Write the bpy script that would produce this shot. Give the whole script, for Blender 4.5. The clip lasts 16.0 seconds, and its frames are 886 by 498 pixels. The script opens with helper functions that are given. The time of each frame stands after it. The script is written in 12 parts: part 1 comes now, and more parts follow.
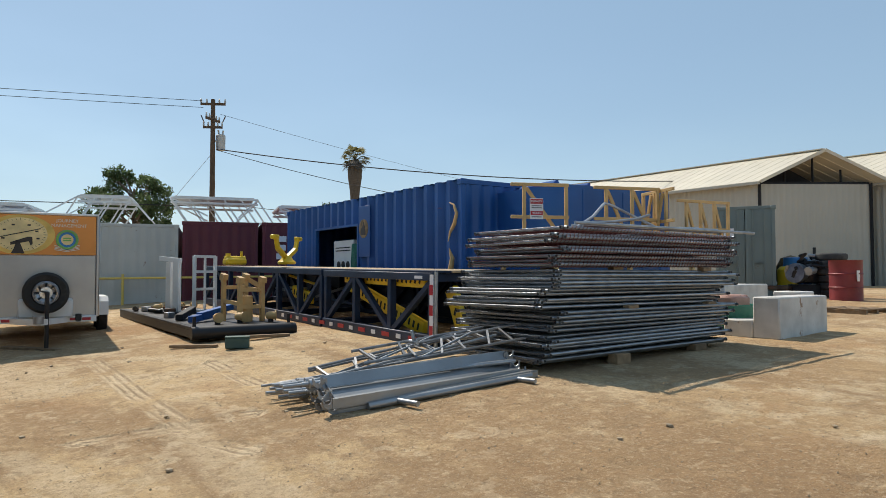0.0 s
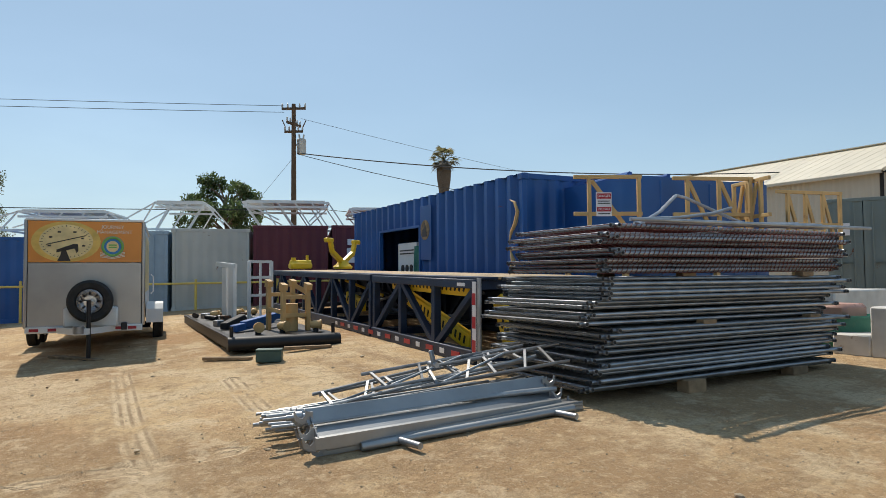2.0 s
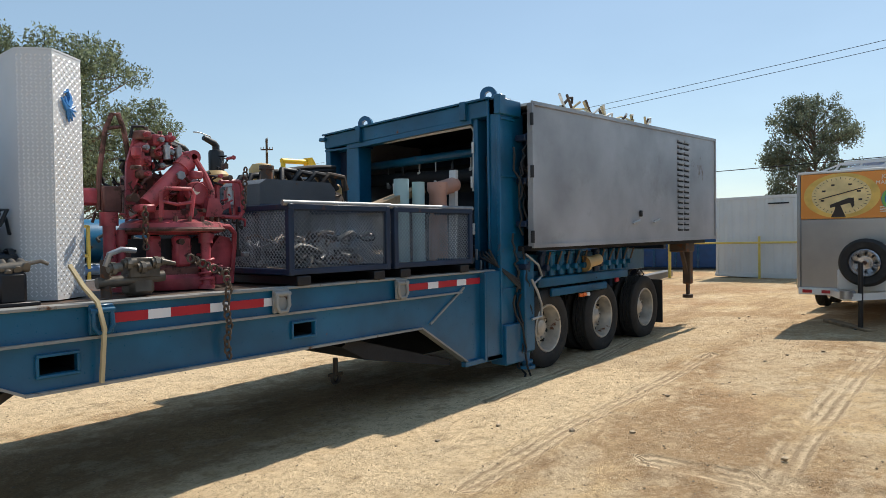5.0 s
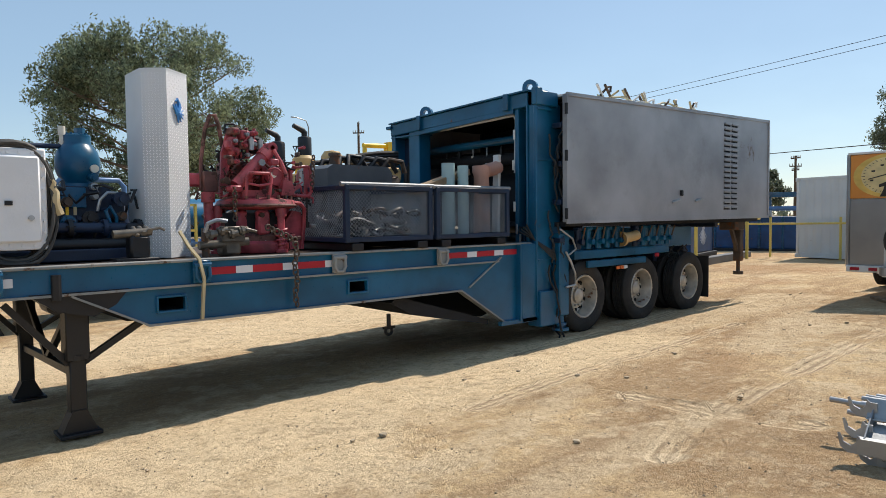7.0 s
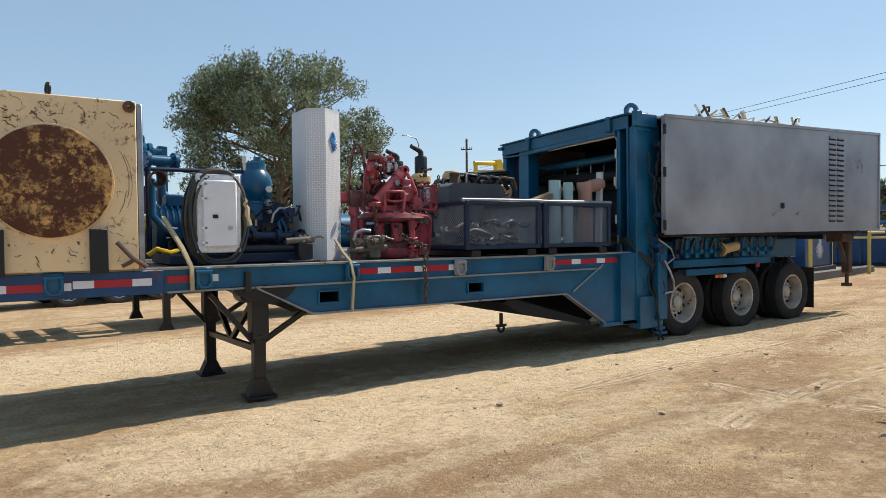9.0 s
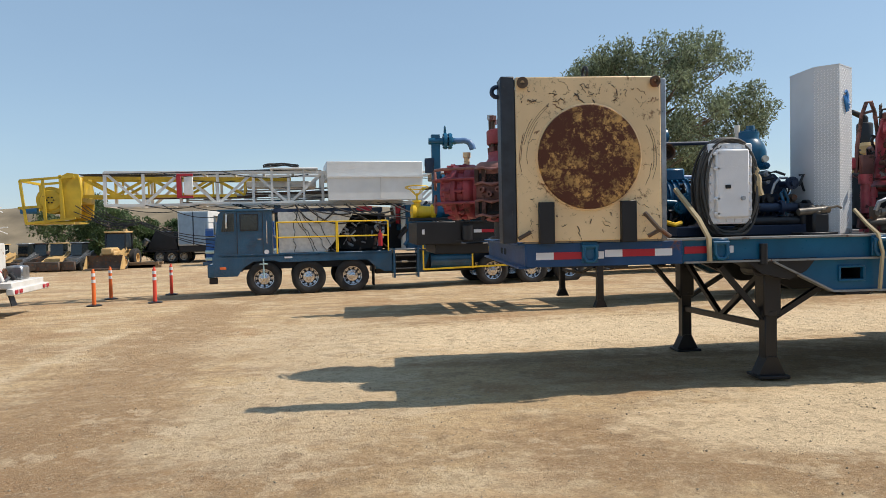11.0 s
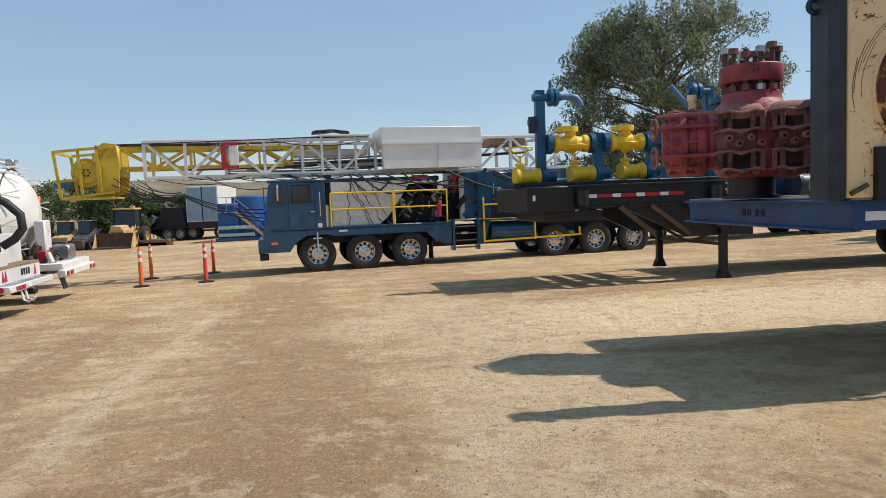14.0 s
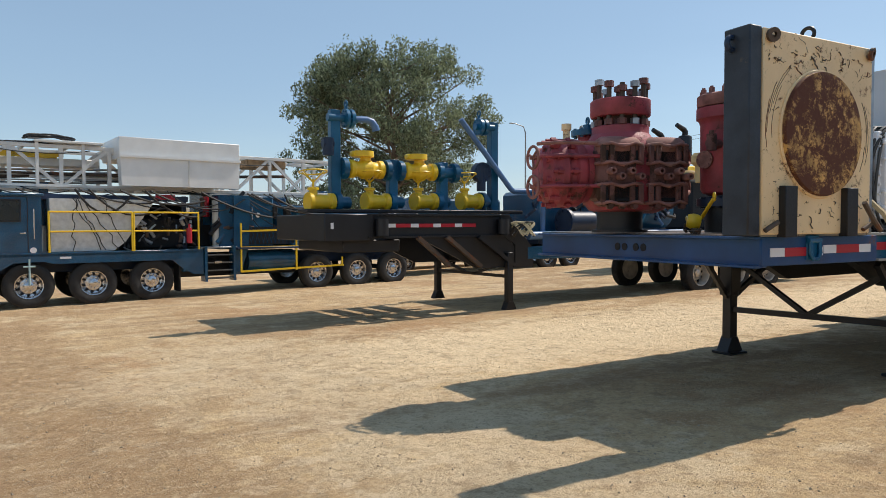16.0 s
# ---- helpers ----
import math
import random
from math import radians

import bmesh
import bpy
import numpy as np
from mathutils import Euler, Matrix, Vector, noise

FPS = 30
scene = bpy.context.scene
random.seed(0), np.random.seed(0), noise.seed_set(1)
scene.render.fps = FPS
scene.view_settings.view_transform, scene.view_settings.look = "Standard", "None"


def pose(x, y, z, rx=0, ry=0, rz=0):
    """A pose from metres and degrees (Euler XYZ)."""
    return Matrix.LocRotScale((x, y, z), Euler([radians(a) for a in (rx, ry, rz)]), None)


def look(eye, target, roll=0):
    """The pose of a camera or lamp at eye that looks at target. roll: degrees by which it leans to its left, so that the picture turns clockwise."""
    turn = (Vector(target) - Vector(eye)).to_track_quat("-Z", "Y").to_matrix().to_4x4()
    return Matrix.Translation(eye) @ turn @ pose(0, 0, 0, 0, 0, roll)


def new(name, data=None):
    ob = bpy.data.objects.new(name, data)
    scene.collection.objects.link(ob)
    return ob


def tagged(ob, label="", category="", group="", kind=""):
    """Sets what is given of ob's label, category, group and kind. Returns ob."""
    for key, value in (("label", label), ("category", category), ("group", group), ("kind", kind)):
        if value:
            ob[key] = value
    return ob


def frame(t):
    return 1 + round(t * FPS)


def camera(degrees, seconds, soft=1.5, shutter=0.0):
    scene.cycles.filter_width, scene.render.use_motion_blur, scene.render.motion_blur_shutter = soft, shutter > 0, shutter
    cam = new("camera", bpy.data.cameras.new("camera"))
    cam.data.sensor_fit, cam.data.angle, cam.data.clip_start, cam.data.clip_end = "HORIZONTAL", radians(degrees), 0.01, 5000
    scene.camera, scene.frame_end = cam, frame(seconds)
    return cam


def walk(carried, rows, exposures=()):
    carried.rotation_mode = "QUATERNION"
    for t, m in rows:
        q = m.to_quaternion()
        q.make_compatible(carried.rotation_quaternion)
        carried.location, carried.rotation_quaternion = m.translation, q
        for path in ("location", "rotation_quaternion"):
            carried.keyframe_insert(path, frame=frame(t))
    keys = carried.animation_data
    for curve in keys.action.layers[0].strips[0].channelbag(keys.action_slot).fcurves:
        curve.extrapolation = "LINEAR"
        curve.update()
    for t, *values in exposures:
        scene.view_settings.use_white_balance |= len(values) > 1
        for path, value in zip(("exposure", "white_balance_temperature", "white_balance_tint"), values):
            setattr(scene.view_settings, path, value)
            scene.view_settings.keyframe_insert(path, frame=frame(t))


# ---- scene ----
cam = camera(66.9, 16.0, 0.6)
PATH = [
    (0, (-0.175, 7.102, 1.816), (1.472, 5.97, 1.888), -0.1),
    (0.5, (-0.039, 6.846, 1.831), (1.688, 5.842, 1.904), 0.3),
    (1, (0.184, 6.56, 1.847), (1.978, 5.68, 1.932), 1.2),
    (1.5, (0.316, 6.207, 1.871), (2.115, 5.338, 1.959), 0.2),
    (2, (0.476, 5.861, 1.894), (2.266, 4.972, 1.969), -0.5),
    (2.5, (0.703, 5.644, 1.903), (2.523, 4.818, 1.951), 0.3),
    (3, (0.948, 5.376, 1.912), (2.893, 4.913, 1.95), 0.0),
    (3.5, (1.214, 5.189, 1.92), (3.213, 5.25, 1.945), 0.1),
    (4, (1.508, 5.085, 1.957), (3.407, 5.713, 1.961), 0.4),
    (4.5, (1.681, 4.842, 1.968), (3.344, 5.952, 1.934), 0.3),
    (5, (1.727, 4.537, 1.981), (3.257, 5.824, 1.94), -0.8),
    (7.5, (1.173, 3.047, 1.909), (2.504, 4.537, 1.81), -0.5),
    (8, (1.063, 2.796, 1.946), (2.403, 4.277, 1.831), -1.2),
    (8.5, (0.796, 2.682, 1.948), (2.071, 4.22, 1.857), -1.3),
    (9, (0.535, 2.518, 1.871), (1.627, 4.193, 1.824), -0.6),
    (9.5, (0.256, 2.593, 1.843), (1.095, 4.408, 1.811), -0.2),
    (10, (-0.053, 2.67, 1.8), (0.505, 4.59, 1.778), -0.6),
    (12.5, (-1.947, 3.631, 1.705), (-2.101, 5.621, 1.572), -1.7),
    (13, (-2.288, 3.844, 1.712), (-2.361, 5.838, 1.565), -2.3),
    (13.5, (-2.651, 4.08, 1.72), (-2.62, 6.074, 1.574), -2.5),
    (14, (-2.971, 4.402, 1.68), (-2.83, 6.392, 1.535), -2.2),
    (14.5, (-3.317, 4.737, 1.699), (-3.062, 6.715, 1.553), -1.2),
    (15, (-3.604, 5.059, 1.706), (-3.197, 7.012, 1.569), -0.5),
    (15.5, (-3.808, 5.414, 1.692), (-3.172, 7.307, 1.58), -0.4),
    (16, (-4.028, 5.756, 1.666), (-3.088, 7.52, 1.593), -0.2),
]
walk(cam, [(t, look(eye, target, roll)) for t, eye, target, roll in PATH], [(0, -0.14, 7150, 11), (3.5, -0.12, 7150, 11), (5, -0.01, 7100, 11.5), (8.5, -0.04, 7000, 13), (10, -0.06, 7000, 13), (13, -0.17, 6900, 13), (16, -0.12, 7000, 13)])

# ---- light ----
SUN = Vector((0.80, 0.045, 1.0)).normalized()
world = bpy.data.worlds.new("sky")
scene.world = world
world.use_nodes = True
wn = world.node_tree
wn.nodes.clear()
sky = wn.nodes.new("ShaderNodeTexSky")
sky.sky_type, sky.sun_disc = "NISHITA", False
sky.sun_elevation, sky.sun_rotation = math.asin(SUN.z), radians(88)
sky.air_density, sky.dust_density, sky.ozone_density, sky.altitude = 1.0, 0.3, 1.3, 100
bg = wn.nodes.new("ShaderNodeBackground")
bg.inputs["Strength"].default_value = 0.15
wo = wn.nodes.new("ShaderNodeOutputWorld")
tone = wn.nodes.new("ShaderNodeMix")
tone.data_type, tone.blend_type = "RGBA", "MULTIPLY"
tone.inputs["Factor"].default_value = 1.0
tone.inputs["B"].default_value = (0.97, 1.0, 0.97, 1)
haze = wn.nodes.new("ShaderNodeMix")
haze.data_type = "RGBA"
haze.inputs["B"].default_value = (2.35, 3.75, 5.75, 1)
veil_co, veil_map = wn.nodes.new("ShaderNodeTexCoord"), wn.nodes.new("ShaderNodeMapping")
veil_map.inputs["Scale"].default_value = (1.0, 1.6, 4.5)
veil, veil_range = wn.nodes.new("ShaderNodeTexNoise"), wn.nodes.new("ShaderNodeMapRange")
veil.inputs["Scale"].default_value, veil.inputs["Detail"].default_value = 1.7, 5
veil_range.inputs[1].default_value, veil_range.inputs[2].default_value = 0.3, 0.7
veil_range.inputs[3].default_value, veil_range.inputs[4].default_value = 0.42, 0.64
wn.links.new(veil_co.outputs["Generated"], veil_map.inputs[0])
wn.links.new(veil_map.outputs[0], veil.inputs["Vector"])
wn.links.new(veil.outputs[0], veil_range.inputs[0])
wn.links.new(veil_range.outputs[0], haze.inputs["Factor"])
wn.links.new(sky.outputs[0], haze.inputs["A"])
wn.links.new(haze.outputs["Result"], tone.inputs["A"])
wn.links.new(tone.outputs["Result"], bg.inputs[0])
wn.links.new(bg.outputs[0], wo.inputs[0])
sun_data = bpy.data.lights.new("sun", "SUN")
sun_data.energy, sun_data.angle, sun_data.color = 4.8, radians(0.6), (1.0, 0.965, 0.90)
sun = new("sun", sun_data)
sun.matrix_world = look(SUN * 60, (0, 0, 0))


# ---- materials ----
def mat(name, col, rough=0.5, metal=0.0, var=0.18, scale=2.5, rust=0.0, rust_col=(0.16, 0.06, 0.025), rust_scale=4.0,
        dust=0.0, dust_col=(0.36, 0.27, 0.18), bump=0.12, bscale=60.0, per_object=0.0, coat=0.0, flake=0.68):
    m = bpy.data.materials.new(name)
    m.use_nodes = True
    t = m.node_tree
    n, l = t.nodes, t.links
    b = n["Principled BSDF"]
    co = n.new("ShaderNodeTexCoord")
    big = n.new("ShaderNodeTexNoise")
    big.inputs["Scale"].default_value, big.inputs["Detail"].default_value = scale, 6
    fine = n.new("ShaderNodeTexNoise")
    fine.inputs["Scale"].default_value, fine.inputs["Detail"].default_value = bscale, 4
    for x in (big, fine):
        l.new(co.outputs["Object"], x.inputs["Vector"])
    hsv = n.new("ShaderNodeHueSaturation")
    hsv.inputs["Color"].default_value = (*col, 1)
    mr = n.new("ShaderNodeMapRange")
    mr.inputs[1].default_value, mr.inputs[2].default_value = 0.3, 0.7
    mr.inputs[3].default_value, mr.inputs[4].default_value = 1 - var, 1 + var
    l.new(big.outputs[0], mr.inputs[0])
    value = mr.outputs[0]
    if per_object:
        oi = n.new("ShaderNodeObjectInfo")
        r2 = n.new("ShaderNodeMapRange")
        r2.inputs[3].default_value, r2.inputs[4].default_value = 1 - per_object, 1 + per_object
        l.new(oi.outputs["Random"], r2.inputs[0])
        mm = n.new("ShaderNodeMath")
        mm.operation = "MULTIPLY"
        l.new(value, mm.inputs[0])
        l.new(r2.outputs[0], mm.inputs[1])
        value = mm.outputs[0]
    l.new(value, hsv.inputs["Value"])
    colour, rgh = hsv.outputs[0], None
    rr = n.new("ShaderNodeMapRange")
    rr.inputs[3].default_value, rr.inputs[4].default_value = max(0.05, rough - 0.1), min(1, rough + 0.14)
    l.new(fine.outputs[0], rr.inputs[0])
    rgh = rr.outputs[0]

    def layer(amount, c, sc, colour, rgh, sharp=0.06):
        nz = n.new("ShaderNodeTexNoise")
        nz.inputs["Scale"].default_value, nz.inputs["Detail"].default_value, nz.inputs["Roughness"].default_value = sc, 9, flake
        off = n.new("ShaderNodeVectorMath")
        off.inputs[1].default_value = (sc * 1.7, 3.1, sc)
        l.new(co.outputs["Object"], off.inputs[0])
        l.new(off.outputs[0], nz.inputs["Vector"])
        k = n.new("ShaderNodeMapRange")
        k.inputs[1].default_value, k.inputs[2].default_value = 0.72 - 0.36 * amount, 0.72 - 0.36 * amount + sharp
        l.new(nz.outputs[0], k.inputs[0])
        mx = n.new("ShaderNodeMix")
        mx.data_type = "RGBA"
        l.new(k.outputs[0], mx.inputs["Factor"])
        l.new(colour, mx.inputs["A"])
        mx.inputs["B"].default_value = (*c, 1)
        m2 = n.new("ShaderNodeMix")
        l.new(k.outputs[0], m2.inputs[0])
        l.new(rgh, m2.inputs[2])
        m2.inputs[3].default_value = 0.85
        return mx.outputs["Result"], m2.outputs[0], k.outputs[0]

    met = None
    if dust:
        colour, rgh, _ = layer(dust, dust_col, 1.6, colour, rgh, 0.4)
    if rust:
        colour, rgh, met = layer(rust, rust_col, rust_scale, colour, rgh)
    l.new(colour, b.inputs["Base Color"])
    l.new(rgh, b.inputs["Roughness"])
    b.inputs["Metallic"].default_value = metal
    if metal and met is not None:
        inv = n.new("ShaderNodeMapRange")
        inv.inputs[3].default_value, inv.inputs[4].default_value = metal, 0
        l.new(met, inv.inputs[0])
        l.new(inv.outputs[0], b.inputs["Metallic"])
    if coat:
        b.inputs["Coat Weight"].default_value = coat
    bp = n.new("ShaderNodeBump")
    bp.inputs["Strength"].default_value, bp.inputs["Distance"].default_value = bump, 0.01
    l.new(fine.outputs[0], bp.inputs["Height"])
    l.new(bp.outputs[0], b.inputs["Normal"])
    return m


TEAL = mat("teal_blue_paint", (0.0015, 0.092, 0.185), 0.3, var=0.35, rust=0.16, dust=0.10, dust_col=(0.03, 0.13, 0.2), bump=0.03, scale=1.6)
# pale from rubbing and dust, and from sunlight on flange tops put into the colour
WORNLITEDGE = mat("worn_dusty_sunlit_rail_edge", (0.22, 0.235, 0.235), 0.6, var=0.2, rust=0.35, rust_col=(0.10, 0.05, 0.03), rust_scale=6, dust=0.85, dust_col=(0.36, 0.32, 0.27), bump=0.1)
DECKBLUE = mat("deck_blue_paint", (0.004, 0.052, 0.155), 0.35, var=0.3, rust=0.22, dust=0.14, dust_col=(0.06, 0.12, 0.2), bump=0.06)
CONTBLUE = mat("container_blue", (0.008, 0.085, 0.29), 0.45, var=0.22, rust=0.14, dust=0.2, dust_col=(0.06, 0.16, 0.34), scale=0.7, bump=0.05)
RIGBLUE = mat("rig_blue_paint", (0.006, 0.066, 0.135), 0.25, var=0.3, rust=0.1, dust=0.14, dust_col=(0.07, 0.11, 0.14), coat=0.3)
NAVY = mat("navy_steel", (0.006, 0.02, 0.052), 0.45, var=0.35, rust=0.16, dust=0.08, dust_col=(0.06, 0.07, 0.08))
BLACK = mat("black_paint", (0.008, 0.008, 0.010), 0.45, var=0.4, rust=0.10, dust=0.08, dust_col=(0.03, 0.027, 0.024))
# near-black steel; also stands in for the shade inside houses, openings and holes
DARK = mat("dark_steel_and_shade", (0.006, 0.007, 0.010), 0.7, var=0.5, rust=0.12, rust_col=(0.03, 0.015, 0.01), dust=0.05, dust_col=(0.025, 0.022, 0.02))
OLDSTEEL = mat("old_brown_steel", (0.085, 0.06, 0.045), 0.65, metal=0.2, var=0.4, rust=0.5, dust=0.3)
GREYPANEL = mat("grey_panel", (0.36, 0.36, 0.37), 0.42, metal=0.3, var=0.32, scale=0.9, rust=0.2, rust_col=(0.2, 0.13, 0.09), rust_scale=1.3, dust=0.45, dust_col=(0.27, 0.25, 0.23), bump=0.06)
RED = mat("faded_red_paint", (0.36, 0.055, 0.07), 0.42, var=0.5, scale=6, rust=0.42, rust_col=(0.05, 0.016, 0.014), rust_scale=6, dust=0.5, dust_col=(0.34, 0.13, 0.13), bump=0.2)
BOPRED = mat("weathered_red_paint", (0.30, 0.045, 0.058), 0.55, var=0.45, scale=4, flake=0.76, rust=0.46, rust_col=(0.075, 0.035, 0.025), rust_scale=3.2, dust=0.4, dust_col=(0.24, 0.12, 0.10), bump=0.25)
BOPDUST = mat("dust_caked_red_iron", (0.27, 0.12, 0.10), 0.8, var=0.4, scale=8, rust=0.3, rust_col=(0.13, 0.06, 0.045), rust_scale=7, dust=0.5, dust_col=(0.42, 0.27, 0.2), bump=0.25)
BOPDARK = mat("rusted_red_ram", (0.15, 0.06, 0.05), 0.6, var=0.4, scale=6, rust=0.6, rust_col=(0.06, 0.03, 0.02), dust=0.3, bump=0.3)
# rusty, dusty yellow, darkened below YELLOW for the partial shade on the crown
MASTYEL = mat("shaded_weathered_mast_yellow", (0.56, 0.37, 0.025), 0.5, var=0.2, rust=0.22, rust_col=(0.2, 0.11, 0.03), dust=0.35, dust_col=(0.36, 0.26, 0.1))
SCUFFED = mat("scuffed_black_navy", (0.022, 0.028, 0.038), 0.5, var=0.4, scale=5, rust=0.25, rust_col=(0.10, 0.085, 0.07), rust_scale=9, dust=0.3, dust_col=(0.07, 0.07, 0.07), bump=0.12)
YELLOW = mat("yellow_paint", (0.78, 0.50, 0.022), 0.38, var=0.15, rust=0.12, dust=0.28, dust_col=(0.4, 0.28, 0.1))
RAILYEL = mat("pale_yellow_rail", (0.66, 0.50, 0.12), 0.5, var=0.1, rust=0.1)
TANYEL = mat("tan_yellow_paint", (0.56, 0.36, 0.15), 0.55, var=0.18, rust=0.15, dust=0.2)
CREAM = mat("cream_paint", (0.82, 0.60, 0.34), 0.5, var=0.12, scale=1.4, flake=0.86, rust=0.42, rust_col=(0.15, 0.06, 0.03), rust_scale=7.0, dust=0.2, dust_col=(0.5, 0.36, 0.2), bump=0.08)
RUSTPLATE = mat("flaking_rust", (0.50, 0.28, 0.085), 0.6, var=0.5, scale=9, rust=0.80, flake=0.88, rust_col=(0.095, 0.030, 0.015), rust_scale=6.0, dust=0.6, dust_col=(0.26, 0.10, 0.035), bump=0.4, bscale=30)
WHITE = mat("white_paint", (0.74, 0.74, 0.72), 0.4, var=0.06, rust=0.06, dust=0.22, dust_col=(0.5, 0.46, 0.4), bump=0.04)
OLDWHITE = mat("old_white_paint", (0.66, 0.65, 0.62), 0.55, var=0.1, rust=0.2, rust_col=(0.24, 0.12, 0.06), rust_scale=2.5, dust=0.4, dust_col=(0.42, 0.36, 0.28))
TRUCKWHITE = mat("dusty_truck_white", (0.60, 0.61, 0.605), 0.4, var=0.12, scale=1.5, rust=0.12, rust_col=(0.3, 0.2, 0.12), dust=0.35, dust_col=(0.4, 0.35, 0.28), bump=0.05)
SILVER = mat("brushed_aluminium", (0.40, 0.39, 0.38), 0.36, metal=0.85, var=0.14, scale=1.2, dust=0.2, dust_col=(0.42, 0.36, 0.29), bump=0.05)
GALVMID = mat("weathered_galvanised", (0.23, 0.24, 0.25), 0.4, metal=0.65, var=0.3, scale=6, dust=0.25, dust_col=(0.2, 0.19, 0.18), per_object=0.35)
GALV = mat("galvanised_steel", (0.36, 0.375, 0.39), 0.42, metal=0.75, var=0.22, scale=6, dust=0.3, dust_col=(0.3, 0.29, 0.28), per_object=0.18)
GALVDARK = mat("dark_galvanised_tube", (0.30, 0.32, 0.345), 0.3, metal=0.75, var=0.3, scale=5, rust=0.1, dust=0.3, dust_col=(0.2, 0.19, 0.18), per_object=0.3)
RUSTWIRE = mat("rusty_chain_link", (0.19, 0.07, 0.06), 0.75, metal=0.2, var=0.4, scale=7, rust=0.4)
WIRE = mat("dull_steel_wire", (0.24, 0.245, 0.25), 0.5, metal=0.6, var=0.3, scale=8)
ALU = mat("aluminium_plank", (0.33, 0.34, 0.345), 0.42, metal=0.8, var=0.12, scale=3, dust=0.35, dust_col=(0.4, 0.38, 0.35), bump=0.06)
TYREGREY = mat("weathered_grey_rubber", (0.05, 0.05, 0.048), 0.85, var=0.35, scale=5, dust=0.6, dust_col=(0.16, 0.15, 0.13), bump=0.3)
RUBBER = mat("tyre_rubber", (0.022, 0.021, 0.020), 0.8, var=0.3, scale=6, dust=0.42, dust_col=(0.13, 0.11, 0.09), bump=0.25)
CREAMRIM = mat("cream_rim", (0.50, 0.46, 0.40), 0.42, metal=0.45, var=0.3, scale=6, rust=0.3, dust=0.3, dust_col=(0.34, 0.26, 0.18))
CHROME = mat("polished_wheel", (0.62, 0.62, 0.63), 0.22, metal=0.95, var=0.15, scale=8, dust=0.25, dust_col=(0.3, 0.27, 0.24))
MAROON = mat("container_maroon", (0.105, 0.014, 0.026), 0.55, var=0.15, scale=0.7, rust=0.15, dust=0.3, dust_col=(0.13, 0.045, 0.05))
CONTWHITE = mat("container_white", (0.60, 0.61, 0.60), 0.55, var=0.07, scale=0.8, rust=0.14, rust_col=(0.3, 0.2, 0.13), rust_scale=2, dust=0.3, dust_col=(0.5, 0.47, 0.42))
CONTGREY = mat("container_pale_grey", (0.43, 0.45, 0.43), 0.55, var=0.08, scale=0.8, rust=0.16, dust=0.3, dust_col=(0.36, 0.34, 0.3))
CONTSKY = mat("container_light_blue", (0.26, 0.36, 0.45), 0.55, var=0.1, rust=0.15, dust=0.3)
CONTGREEN = mat("container_grey_green", (0.17, 0.215, 0.205), 0.55, var=0.12, scale=0.8, rust=0.2, dust=0.35, dust_col=(0.24, 0.22, 0.18))
SHEDWALL = mat("shed_wall_sheet", (0.44, 0.42, 0.36), 0.5, var=0.05, scale=0.6, dust=0.3, dust_col=(0.4, 0.36, 0.3), bump=0.03)
SHEDROOF = mat("shed_roof_sheet", (0.62, 0.56, 0.44), 0.45, var=0.08, scale=0.5, dust=0.3, dust_col=(0.5, 0.43, 0.32), bump=0.03)
WOOD = mat("weathered_wood", (0.24, 0.16, 0.09), 0.8, var=0.3, scale=8, bump=0.3, per_object=0.25)
PLY = mat("plywood_deck", (0.45, 0.33, 0.20), 0.7, var=0.2, scale=4, dust=0.3)
CONCRETE = mat("painted_concrete", (0.55, 0.54, 0.51), 0.75, var=0.18, scale=3, rust=0.38, rust_col=(0.28, 0.18, 0.11), rust_scale=2.6, dust=0.45, dust_col=(0.42, 0.35, 0.26), bump=0.2)
GREEN = mat("green_paint", (0.02, 0.17, 0.12), 0.5, var=0.15, rust=0.15, dust=0.3)
BOXGREEN = mat("dull_green_box", (0.05, 0.10, 0.085), 0.6, var=0.2, dust=0.4)
DRUMRED = mat("drum_red", (0.22, 0.035, 0.04), 0.45, var=0.2, rust=0.2, dust=0.3)
ORANGE = mat("safety_orange", (0.80, 0.16, 0.03), 0.5, var=0.08, dust=0.2, dust_col=(0.5, 0.25, 0.12))
ORANGERED = mat("faded_red_post", (0.72, 0.07, 0.04), 0.5, var=0.08, dust=0.2, dust_col=(0.5, 0.2, 0.12))
SIGNRED = mat("reflector_red", (0.42, 0.015, 0.028), 0.35, var=0.06, bump=0.02)
SIGNWHITE = mat("reflector_white", (0.72, 0.72, 0.74), 0.35, var=0.05, bump=0.02)
SIGNORANGE = mat("sign_orange", (0.78, 0.29, 0.055), 0.4, var=0.1, scale=1.5, bump=0.02)
SIGNGOLD = mat("sign_gold", (0.76, 0.50, 0.12), 0.4, var=0.25, scale=3, bump=0.02)
SIGNPALE = mat("sign_pale_gold", (0.80, 0.62, 0.30), 0.4, var=0.2, scale=4, bump=0.02)
SIGNDARK = mat("sign_black", (0.03, 0.02, 0.015), 0.4, var=0.1, bump=0.02)
SIGNGREEN = mat("sign_green", (0.20, 0.45, 0.10), 0.4, var=0.1, bump=0.02)
SIGNBLUE = mat("sign_blue", (0.03, 0.20, 0.50), 0.4, var=0.1, bump=0.02)
SIGNCREAM = mat("sign_cream", (0.80, 0.74, 0.62), 0.4, var=0.05, bump=0.02)
HOSE = mat("black_hose", (0.016, 0.016, 0.017), 0.55, var=0.3, dust=0.3, dust_col=(0.08, 0.07, 0.06))
STRAP = mat("webbing_strap", (0.46, 0.37, 0.22), 0.8, var=0.15, bump=0.3)
